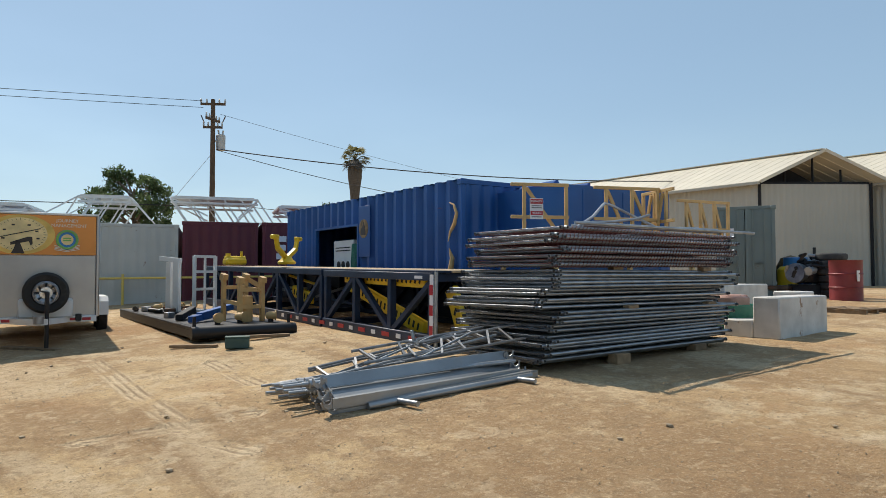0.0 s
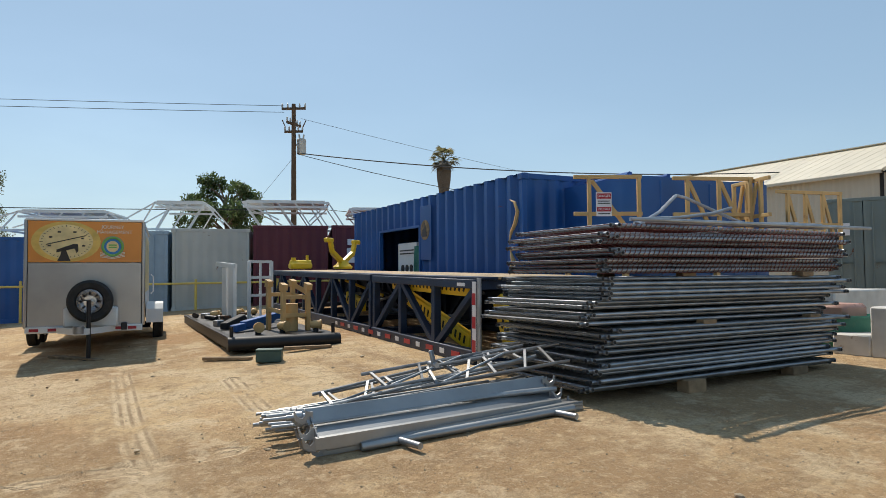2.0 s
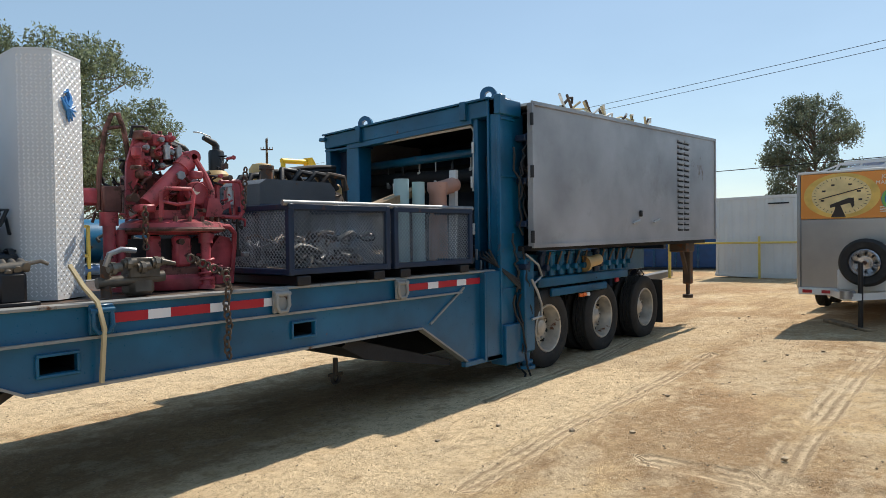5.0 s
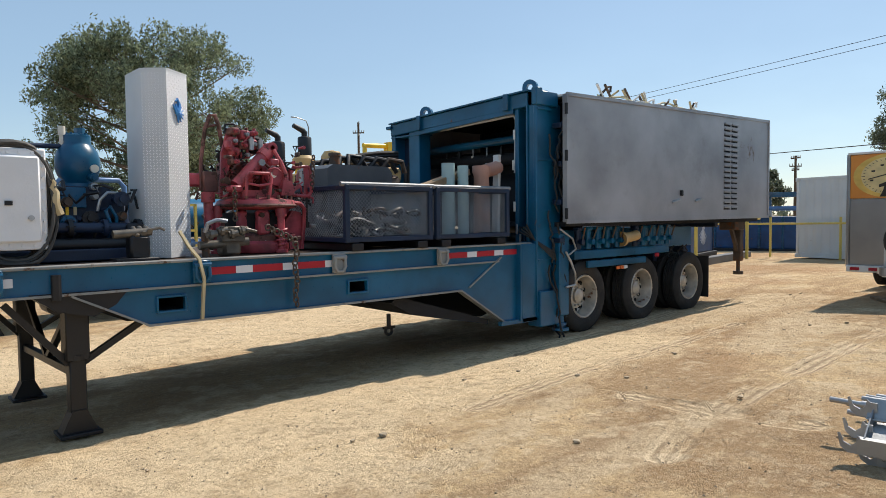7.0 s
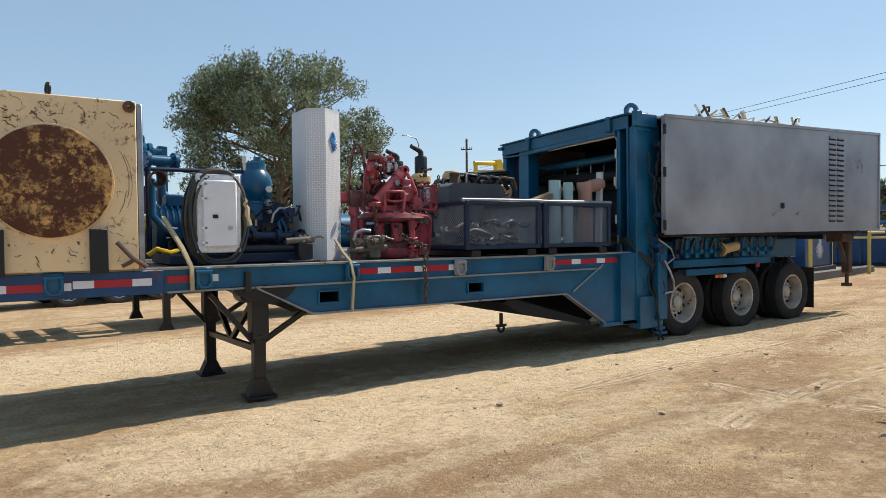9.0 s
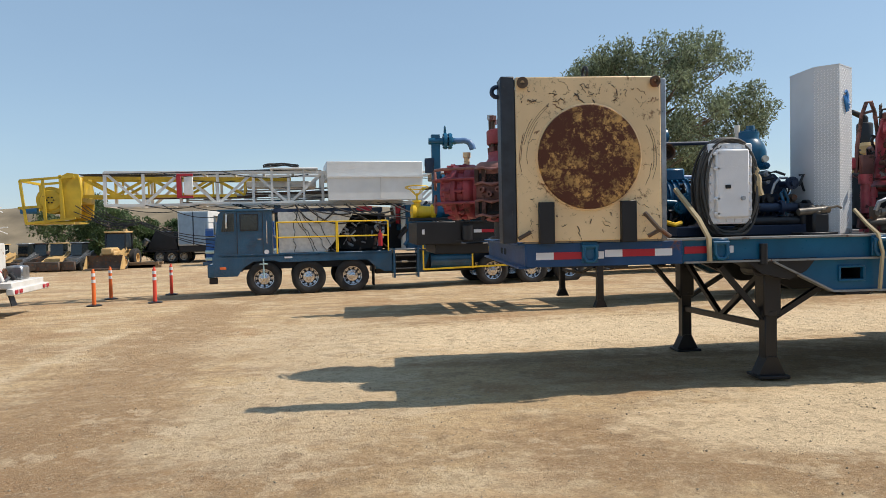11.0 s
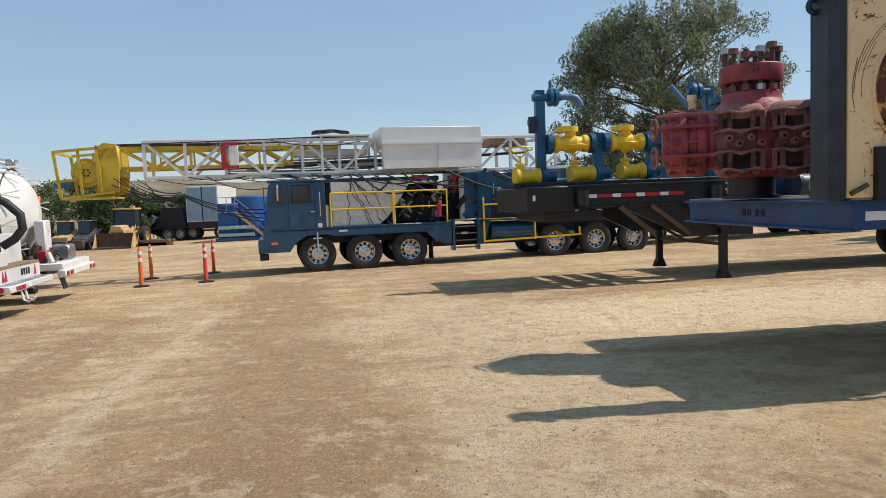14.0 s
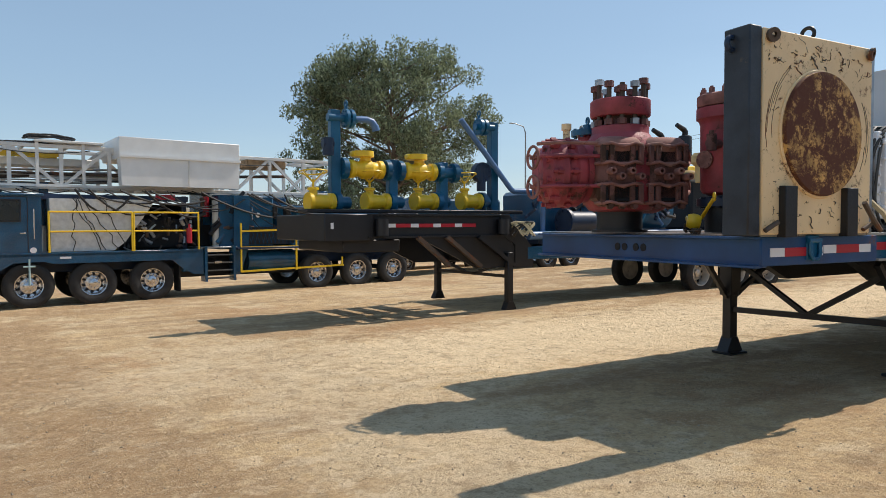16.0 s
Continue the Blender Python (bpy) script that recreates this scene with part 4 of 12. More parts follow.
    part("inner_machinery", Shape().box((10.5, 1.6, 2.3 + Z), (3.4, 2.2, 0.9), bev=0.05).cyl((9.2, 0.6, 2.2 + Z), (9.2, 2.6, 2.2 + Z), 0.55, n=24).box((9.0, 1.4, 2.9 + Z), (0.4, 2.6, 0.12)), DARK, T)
    trim = Shape()
    for z, zz in ((b0, b1), (t0, t1)):
        trim.bar((x0, y0 - 0.012, z), (x1, y0 - 0.012, zz), 0.02, 0.045)
    for x, z, zz in ((x0 + 0.02, b0, t0), (x1 - 0.02, b1, t1)):
        trim.bar((x, y0 - 0.012, z), (x, y0 - 0.012, zz), 0.04, 0.02, (0, 1, 0))
    part("edge_trim", trim, GREYPANEL, near)
    lv = Shape().prism([(-0.105, -0.02), (0.105, -0.02), (0.105, 0.012), (-0.105, 0.012)], -0.006, 0.004).mesh("louvre", DARK)
    lid = Shape().box((0, -0.014, 0.022), (0.225, 0.024, 0.034), bev=0.01).mesh("louvre_hood", GREYPANEL)
    for c in (12.40, 12.66):
        for k in range(17):
            z = 2.02 + Z + k * 0.089
            q = part("louvre", lv, None, near, m=pose(c, y0, z))
            part("louvre_hood", lid, None, near, m=pose(c, y0, z))
    for x, z in ((10.68, 2.13), (11.38, 2.15)):
        part("door_handle", Shape().bar((x - 0.1, y0 - 0.04, z + Z - 0.02), (x + 0.12, y0 - 0.04, z + Z + 0.03), 0.03, 0.03, bev=0.006).cyl((x, y0, z + Z), (x, y0 - 0.05, z + Z), 0.02), GALV, near)
    part("lock", Shape().box((10.88, y0 - 0.02, 2.26 + Z), (0.05, 0.04, 0.09), bev=0.008), BLACK, near)
    for z in (1.95, 2.7, 3.3):
        part("side_hinge", Shape().cyl((x0 - 0.01, y0 - 0.02, z - 0.07 + Z), (x0 - 0.01, y0 - 0.02, z + 0.07 + Z), 0.022, n=8), BLACK, near)
    # under the house
    ch = Shape()
    for y in (0.35, 2.7):
        ch.box((10.05, y, 1.55 + Z), (4.5, 0.14, 0.34), bev=0.01)
    part("rear_chassis", ch, TEAL, T)
    for x in (8.4, 9.0, 10.0, 11.2, 12.2):
        part("chassis_cross", Shape().box((x, 1.5, 1.3 + Z), (0.1, 2.3, 0.3)), NAVY, T)
    part("tail_beam", Shape().box((13.5, 1.75, 1.74 + Z), (0.12, 2.7, 0.12), bev=0.01), NAVY, T)
    rng = random.Random(8)
    for k in range(10):
        x = 8.55 + k * 0.235 + (0.25 if k > 4 else 0)
        z = 1.56 + Z
        v = Shape().cyl((x, -0.02, z - 0.1), (x, -0.02, z + 0.16), 0.045, n=10).cyl((x, -0.12, z), (x, 0.1, z), 0.04, n=10).box((x, -0.02, z + 0.18), (0.1, 0.1, 0.05), bev=0.01)
        vv = part("control_valve", v, TEAL if k % 5 else NAVY, T)
        part("lever", Shape().cyl((x, -0.1, z + 0.02), (x + rng.uniform(-0.03, 0.03), -0.16, z + 0.2), 0.012, n=6), OLDSTEEL, vv)
    part("valve_manifold", Shape().box((9.7, 0.03, 1.38 + Z), (2.5, 0.16, 0.12), bev=0.012), TEAL, T)
    part("valve_manifold", Shape().box((9.5, -0.03, 1.24 + Z), (1.5, 0.05, 0.1), bev=0.012), TEAL, T)
    part("brass_coupling", Shape().cyl((9.55, -0.1, 1.58 + Z), (9.9, -0.1, 1.62 + Z), 0.075, n=14).lathe([(0.11, -0.03), (0.11, 0.03), (0.06, 0.06)], (9.5, -0.1, 1.575 + Z), (1, 0, 0.1), 14), TANYEL, T)
    for i, x in enumerate((9.45, 9.55, 9.65)):
        part("marker_light", Shape().box((x, -0.07, 1.16 + Z), (0.08, 0.03, 0.05), bev=0.008), (ORANGE, ORANGE, SIGNWHITE)[i], T)
    part("marker_light", Shape().box((10.55, -0.06, 1.3 + Z), (0.1, 0.03, 0.06), bev=0.01), SIGNRED, T)
    part("air_tank", Shape().lathe([(0, -0.45), (0.12, -0.42), (0.16, -0.34), (0.16, 0.34), (0.12, 0.42), (0, 0.45)], (10.6, 1.5, 1.2 + Z), (1, 0, 0), 18), TEAL, T)
    for k in range(8):
        a = (8.6 + rng.uniform(0, 3.0), -0.02, 1.42 + Z)
        part("air_line", Shape().tube(wiggle(rng, a, (a[0] + rng.uniform(-0.5, 0.5), 0.1, 1.2 + Z), 0.05, 7), 0.012, 6), HOSE, T)
    rj = Shape().box((13.28, 0.0, 1.75 + Z), (0.42, 0.3, 0.24), bev=0.015).box((13.5, -0.02, 1.45 + Z), (0.14, 0.14, 0.8), bev=0.012)
    rj.bar((13.2, -0.02, 1.66 + Z), (13.48, -0.02, 1.2 + Z), 0.06, 0.06).cyl((13.5, -0.02, 1.1 + Z), (13.5, -0.02, 0.86 + Z), 0.035).cyl((13.5, -0.02, 0.80 + Z), (13.5, -0.02, 0.86 + Z), 0.09, n=16)
    part("rear_jack", rj, OLDSTEEL, T)
    for x in (8.76, 10.24, 11.72):
        for y, s in ((0.13, -1), (0.43, -1), (2.19, 1), (2.49, 1)):
            put_wheel(W_TRAILER, T, (x, y, 0.79 + Z), s, turn=x * 37)
        part("axle", Shape().cyl((x, 0.3, 0.79 + Z), (x, 2.4, 0.79 + Z), 0.075), DARK, T)
        part("leaf_spring", Shape().bar((x - 0.5, 0.75, 1.0 + Z), (x + 0.5, 0.75, 1.0 + Z), 0.1, 0.1).box((x, 0.75, 1.16 + Z), (0.2, 0.14, 0.3)), DARK, T)
    part("mud_flap", Shape().box((12.36, 0.3, 0.83 + Z), (0.02, 0.62, 0.72), bev=0.004), RUBBER, T)
    part("mud_flap", Shape().box((12.36, 2.3, 0.83 + Z), (0.02, 0.62, 0.72), bev=0.004), RUBBER, T)
    # straps and chain over the rail
    part("lashing_strap", Shape().tube([(3.2, 0.2, 1.82 + Z), (3.23, 0.06, 1.68 + Z), (3.27, -0.03, 1.59 + Z), (3.3, -0.05, 1.42 + Z), (3.28, -0.04, 1.08 + Z)], 0.017, 4), STRAP, T)
    part("lashing_strap", Shape().tube([(1.5, 0.3, 2.05 + Z), (1.62, 0.05, 1.75 + Z), (1.68, -0.02, 1.58 + Z), (1.68, -0.03, 1.37 + Z)], 0.024, 4), STRAP, T)
    ln = Shape().ring((0, 0, 0), 0.026, 0.009, (0, 1, 0), 10, 5).mesh("chain_link", OLDSTEEL)
    for k in range(14):
        part("chain_link", ln, None, T, m=pose(4.18 + 0.012 * math.sin(k), -0.045, 1.68 + Z - k * 0.043, 0, 0, 90 * (k % 2)))
    for k in range(7):
        part("chain_link", ln, None, T, m=pose(4.10 - k * 0.035 + 0.1, -0.0 + k * 0.02, 1.72 + Z + k * 0.02, 0, 40, 90 * (k % 2)))
    return T


long_trailer()


def rotation(rng, deg):
    return Euler([math.radians(rng.uniform(-deg, deg)) for _ in range(3)]).to_matrix()


# ---- load on the trailer deck ----
DZ = 1.585


def cooler_panel():
    T = thing("radiator_housing", (0.20, 8.89, DZ), "square cream-painted steel radiator housing with a rusted round cover plate, scratched", "radiator")
    w, h, d = 1.31, 1.46, 0.22
    part("front_plate", Shape().box((w / 2, 0.02, h / 2), (w, 0.04, h), bev=0.008), CREAM, T)
    part("side_channel", Shape().box((-0.068, d / 2 + 0.01, h / 2), (0.13, d, h + 0.02), bev=0.01), SCUFFED, T, "scuffed black-navy side channel")
    part("side_channel", Shape().box((w + 0.027, d / 2 + 0.01, h / 2 - 0.01), (0.055, d, h - 0.01), bev=0.01), GALVDARK, T, "grey steel side channel")
    part("top_channel", Shape().box((w / 2, d / 2 + 0.03, h - 0.02), (w - 0.03, d - 0.04, 0.045), bev=0.006), CREAM, T)
    part("back_core", Shape().box((w / 2, d / 2 + 0.04, h / 2 - 0.03), (w - 0.06, d - 0.08, h - 0.08)), DARK, T)
    disc = Shape().lathe([(0, -0.05), (0.40, -0.05), (0.455, -0.045), (0.462, -0.03), (0.462, 0.02)], (w / 2 - 0.005, 0, 0.745), (0, 1, 0), 56)
    cover = part("cover_plate", disc, RUSTPLATE, T, "round cover plate of flaking rust")
    part("cover_rim", Shape().ring((w / 2 - 0.005, -0.006, 0.745), 0.468, 0.012, (0, 1, 0), 56, 6), CREAM, cover)
    for x in (0.255, 0.995):
        br = Shape().box((x, -0.045, 0.165), (0.135, 0.02, 0.37), bev=0.004)
        br.box((x - 0.06, -0.02, 0.165), (0.018, 0.06, 0.37)).box((x + 0.06, -0.02, 0.165), (0.018, 0.06, 0.37))
        part("retaining_bracket", br, BLACK, T)
    for x in (0.06, w - 0.06):
        part("corner_lug", Shape().lathe([(0.02, -0.012), (0.05, -0.012), (0.05, 0.012), (0.02, 0.012)], (x, -0.03, h - 0.055), (0.3 if x < 0.5 else -0.3, 1, 0.2), 16).box((x, -0.01, h - 0.07), (0.04, 0.04, 0.03)), OLDSTEEL, T)
    part("lifting_eye", Shape().ring((w / 2, d / 2, h + 0.06), 0.045, 0.015, (1, 0.2, 0), 18).cyl((w / 2, d / 2, h - 0.01), (w / 2, d / 2, h + 0.02), 0.03), BLACK, T)
    part("corner_eye", Shape().ring((-0.145, d * 0.7, h - 0.1), 0.045, 0.02, (0, 1, 0), 18), NAVY, T)
    for x in (0.06, 1.23):
        part("tie_bolt", Shape().cyl((x - 0.06, -0.03, 0.03), (x + 0.05, -0.05, 0.09), 0.018), OLDSTEEL, T)
    part("binder_handle", Shape().tube([(1.13, -0.06, 0.24), (1.25, -0.07, 0.10), (1.36, -0.06, 0.02)], 0.02), OLDSTEEL, T)
    # scored brush strokes, long arcs beside the cover and short ticks elsewhere
    rng = random.Random(12)
    for k in range(8):
        side, r = (-1, 0.56 + 0.018 * k) if k < 5 else (1, 0.57 + 0.02 * (k - 5))
        a0, span = rng.uniform(-0.5, 0.35), rng.uniform(0.35, 0.9)
        arc = [(w / 2 + side * min(r, w / 2 - 0.03) * math.cos(a0 + span * i / 8) + rng.uniform(-0.004, 0.004), -0.0005, 0.745 + r * math.sin(a0 + span * i / 8)) for i in range(9)]
        part("scratch", Shape().tube(arc, rng.choice((0.0022, 0.003)), 4), OLDSTEEL, T)
    for k in range(90):
        x, z = rng.uniform(0.05, 1.26), rng.choice((rng.uniform(1.2, 1.42), rng.uniform(1.2, 1.42), rng.uniform(0.06, 0.3), rng.uniform(0.3, 1.2)))
        dx, dz = rng.uniform(-0.12, 0.12), rng.uniform(-0.12, 0.06)
        if (x - 0.65) ** 2 + (z - 0.74) ** 2 > 0.27:
            part("scratch", Shape().tube(wiggle(rng, (x, -0.0005, z), (min(1.29, max(0.02, x + dx)), -0.0005, z + dz), 0.014, 6), rng.choice((0.0018, 0.0028, 0.0045)), 4), OLDSTEEL, T)


def ram_preventer():
    T = thing("blowout_preventer", (0.42, 10.56, DZ), "large faded red flanged ram preventer with a ring of steel studs", "valve", rz=-20)
    T.scale = (0.95, 0.95, 0.95)
    part("pedestal", Shape().cyl((0, 0, 0), (0, 0, 0.26), 0.22, n=28).cyl((0, 0, 0), (0, 0, 0.03), 0.27, n=28), BLACK, T)
    body = Shape()
    body.lathe([(0.2, 0.2), (0.3, 0.22), (0.36, 0.3), (0.38, 0.42), (0.38, 0.75), (0.36, 0.86), (0.3, 0.93), (0.28, 0.96)], n=32)
    body.box((0, 0, 0.54), (0.62, 0.66, 0.56), bev=0.06)
    part("body", body, BOPRED, T)
    part("flange", Shape().lathe([(0.0, 1.04), (0.26, 1.04), (0.275, 1.03), (0.275, 0.95), (0.29, 0.93), (0.1, 0.93)], n=40), BOPRED, T)
    part("neck", Shape().cyl((0, 0, 1.02), (0, 0, 1.16), 0.2, n=28), BOPDARK, T)
    part("flange", Shape().lathe([(0.0, 1.30), (0.2, 1.30), (0.278, 1.295), (0.29, 1.283), (0.29, 1.145), (0.28, 1.13), (0.2, 1.125)], n=44), BOPRED, T)
    st = Shape().cyl((0, 0, -0.28), (0, 0, 0.13), 0.024, n=10).mesh("stud", OLDSTEEL)
    nut = Shape().cyl((0, 0, 0), (0, 0, 0.055), 0.044, n=6).mesh("stud_nut", GALV)
    nut2 = Shape().cyl((0, 0, 0), (0, 0, 0.055), 0.046, n=6).mesh("stud_nut", BOPDARK)
    for k in range(12):
        a = k * math.tau / 12 + 0.2
        s = part("stud", st, None, T, m=pose(math.cos(a) * 0.24, math.sin(a) * 0.24, 1.30))
        up = (0.05, 0.09, 0.13, 0.10)[k % 4]
        part("stud_nut", nut if k % 3 == 0 else nut2, None, s, m=pose(0, 0, up))
        part("stud_nut", nut if k % 4 == 1 else nut2, None, s, m=pose(0, 0, -0.262))
    # round ram bonnet with ribs, bolts and two hand wheels
    bon = Shape().lathe([(0.26, 0.0), (0.31, 0.03), (0.33, 0.06), (0.33, 0.12), (0.30, 0.14), (0.30, 0.2), (0.335, 0.22), (0.335, 0.28), (0.31, 0.3), (0.29, 0.36), (0.22, 0.4), (0.2, 0.44), (0.0, 0.44)], (-0.40, 0, 0.58), (-1, 0, 0), 36).cyl((-0.1, 0, 0.58), (-0.44, 0, 0.58), 0.28, n=28)
    bn = part("bonnet", bon, BOPRED, T)
    for k in range(14):
        a = k * math.tau / 14
        yy, zz = math.cos(a) * 0.315, 0.58 + math.sin(a) * 0.315
        part("bonnet_bolt", Shape().cyl((-0.50, yy, zz), (-0.78, yy, zz), 0.02, n=6).cyl((-0.68, yy, zz), (-0.73, yy, zz), 0.034, n=6).cyl((-0.54, yy, zz), (-0.58, yy, zz), 0.034, n=6), BOPRED, bn)
    for k in range(8):
        a = k * math.tau / 8 + 0.3
        part("hub_bolt", Shape().cyl((-0.74, math.cos(a) * 0.24, 0.58 + math.sin(a) * 0.24), (-0.81, math.cos(a) * 0.24, 0.58 + math.sin(a) * 0.24), 0.03, n=6), BOPRED, bn)
    for z in (0.44, 0.72, 0.84):
        part("guide_rod", Shape().tube([(-0.3, -0.34, z), (-0.76, -0.33, z), (-0.9, -0.2, z)], 0.017), BOPDUST if z > 0.8 else BOPRED, T)
    for z in (0.44, 0.72):
        w = Shape().ring((-0.92, -0.12, z), 0.105, 0.014, (1, 0.25, 0), 24)
        for k in range(3):
            a = k * 2.094 + 0.4
            w.cyl((-0.92, -0.12, z), (-0.92 - 0.02 * math.cos(a), -0.12 + 0.1 * math.cos(a), z + 0.1 * math.sin(a)), 0.011, n=6)
        w.cyl((-0.78, -0.12, z), (-0.95, -0.12, z), 0.022, n=10)
        part("hand_wheel", w, BOPDUST, T)
    part("vent_stub", Shape().cyl((-0.55, 0.0, 0.88), (-0.55, 0.0, 1.0), 0.034, n=12).cyl((-0.55, 0.0, 1.0), (-0.55, 0.0, 1.06), 0.048, n=12), CREAM, T, "cream painted vent stub")
    part("rear_outlet", Shape().cyl((-0.18, 0.42, 0.6), (-0.18, 0.42, 1.03), 0.1, n=18), BOPRED, T)
    part("blue_cap", flange(Shape().cyl((-0.18, 0.42, 1.0), (-0.18, 0.42, 1.12), 0.05, n=14).ring((-0.18, 0.42, 1.16), 0.035, 0.012, (1, 0, 0), 14), (-0.18, 0.42, 1.03), (0, 0, 1), 0.17, 0.06, 8), TEAL, T, "blue blind flange with an eye")
    part("rear_case", Shape().lathe([(0.34, 0.0), (0.36, 0.06), (0.36, 0.5), (0.32, 0.6), (0, 0.62)], (-0.1, 0.1, 0.55), (1, 0, 0), 32), BOPRED, T)
    # two ram doors: hooped clamp rails over dark pockets, screws between, a rounded hood on top
    for x0, x1 in ((-0.36, 0.07), (0.11, 0.51)):
        xm, w = (x0 + x1) / 2, x1 - x0
        r = part("ram_block", Shape().box((xm, -0.18, 0.55), (w, 0.42, 0.60), bev=0.08), BOPDARK, T)
        part("hood", Shape().lathe([(0, -w / 2), (0.08, -w / 2 + 0.01), (0.105, -w / 2 + 0.05), (0.11, 0), (0.105, w / 2 - 0.05), (0.08, w / 2 - 0.01), (0, w / 2)], (xm, -0.29, 0.80), (1, 0, 0), 22), BOPDUST, r)
        for zc in (0.735, 0.365):
            for dz in (-0.085, 0.085):
                rail = Shape().tube([(x0 - 0.01, -0.30, zc + dz), (x0 + 0.02, -0.40, zc + dz), (x0 + 0.1, -0.425, zc + dz + 0.012), (xm - 0.05, -0.425, zc + dz - 0.006), (xm, -0.44, zc + dz - 0.016), (xm + 0.05, -0.425, zc + dz - 0.006), (x1 - 0.1, -0.425, zc + dz + 0.012), (x1 - 0.02, -0.40, zc + dz), (x1 + 0.01, -0.30, zc + dz)], [0.014, 0.02, 0.015, 0.015, 0.022, 0.015, 0.015, 0.02, 0.014], 8)
                part("clamp_rail", rail, BOPDUST, r)
            for x in (x0 + 0.03, xm - 0.1, xm + 0.1, x1 - 0.03):
                part("clamp_post", Shape().bar((x, -0.40, zc - 0.085), (x, -0.40, zc + 0.085), 0.05, 0.04, up=(0, 1, 0), bev=0.008), BOPDARK, r)
            part("pocket", Shape().box((xm, -0.375, zc), (w - 0.1, 0.03, 0.13)), DARK, r)
        for i, z in enumerate((0.575, 0.525)):
            for j in range(2):
                x = x0 + 0.10 + j * 0.19 + i * 0.09
                part("cap_screw", Shape().lathe([(0.0, -0.02), (0.016, -0.02), (0.016, -0.075), (0.031, -0.075), (0.034, -0.06), (0.034, 0.1)], (x, -0.41, z), (0, 1, 0), 14), BOPDUST, r)
        for z in (0.25,):
            for j in range(3):
                part("corner_bolt", Shape().cyl((x0 + 0.1 + j * 0.12, -0.36, z), (x0 + 0.1 + j * 0.12, -0.42, z), 0.03, n=6), BOPDARK, r)
    for z in (0.44, 0.72):
        part("side_hoop", Shape().tube([(0.48, -0.3, z + 0.07), (0.58, -0.24, z + 0.075), (0.66, -0.12, z + 0.04), (0.66, -0.12, z - 0.04), (0.58, -0.24, z - 0.07), (0.48, -0.3, z - 0.075)], 0.024, 8), BOPDUST, T)
    T2 = thing("annular_preventer", (1.10, 9.90, DZ), "tall faded red cylindrical pressure vessel with a bolted top flange", "valve")
    T2.scale = (0.76, 0.76, 0.79)
    part("pedestal", Shape().cyl((0, 0, 0), (0, 0, 0.3), 0.26, n=24), BLACK, T2)
    part("base_flange", flange(Shape().cyl((0, 0, 0.28), (0, 0, 0.5), 0.2, n=20), (0, 0, 0.34), (0, 0, 1), 0.36, 0.09, 14), NAVY, T2)
    part("body", Shape().lathe([(0.2, 0.42), (0.29, 0.45), (0.315, 0.5), (0.32, 1.22), (0.335, 1.27), (0.365, 1.29), (0.365, 1.41), (0.3, 1.42), (0, 1.42)], n=36), BOPRED, T2)
    part("top_flange", Shape().lathe([(0.2, 1.425), (0.35, 1.425), (0.36, 1.44), (0.36, 1.545), (0.34, 1.56), (0, 1.56)], n=36), BOPDUST, T2)
    for k in range(12):
        a = k * math.tau / 12
        part("flange_nut", Shape().cyl((math.cos(a) * 0.3, math.sin(a) * 0.3, 1.55), (math.cos(a) * 0.3, math.sin(a) * 0.3, 1.62), 0.036, n=6).cyl((math.cos(a) * 0.3, math.sin(a) * 0.3, 1.62), (math.cos(a) * 0.3, math.sin(a) * 0.3, 1.64), 0.02, n=8), BOPDUST, T2)
    part("valve_outlet", Shape().cyl((-0.28, -0.1, 0.98), (-0.5, -0.14, 0.98), 0.05, n=14).cyl((-0.46, -0.14, 0.9), (-0.46, -0.14, 1.08), 0.055, n=12).cyl((-0.46, -0.14, 1.08), (-0.46, -0.14, 1.12), 0.03, n=10), BOPDARK, T2)
    part("outlet_flange", flange(Shape(), (-0.34, 0.05, 0.82), (1, 0.2, 0), 0.10, 0.05, 8), BOPDUST, T2)
    # yellow chain hoist lying beside them
    C = thing("chain_hoist", (0.62, 9.86, DZ), "small yellow lever chain hoist with hooks lying on the deck", "hoist", rz=60)
    C.scale = (0.62, 0.62, 0.62)
    part("hoist_body", Shape().lathe([(0, -0.1), (0.09, -0.09), (0.11, -0.03), (0.11, 0.03), (0.09, 0.09), (0, 0.1)], (0, 0, 0.16), (0.3, 1, 0.2), 18).box((0.14, 0, 0.2), (0.2, 0.09, 0.08), bev=0.02), YELLOW, C)
    part("hoist_lever", Shape().bar((0, -0.1, 0.2), (-0.34, -0.14, 0.46), 0.05, 0.03, bev=0.008).ring((-0.38, -0.14, 0.49), 0.05, 0.016, (0.2, 1, 0), 14), YELLOW, C)
    for k in range(7):
        part("hoist_chain_link", Shape().ring((-0.1 - 0.05 * k, 0.06 + 0.02 * (k % 2), 0.03), 0.035, 0.012, (0, 0, 1) if k % 2 else (0, 1, 0.3), 10, 5), OLDSTEEL, C)
    part("hoist_hook", Shape().tube([(0.26, 0, 0.14), (0.36, 0, 0.12), (0.4, 0, 0.04), (0.32, 0, 0.02)], 0.022), OLDSTEEL, C)


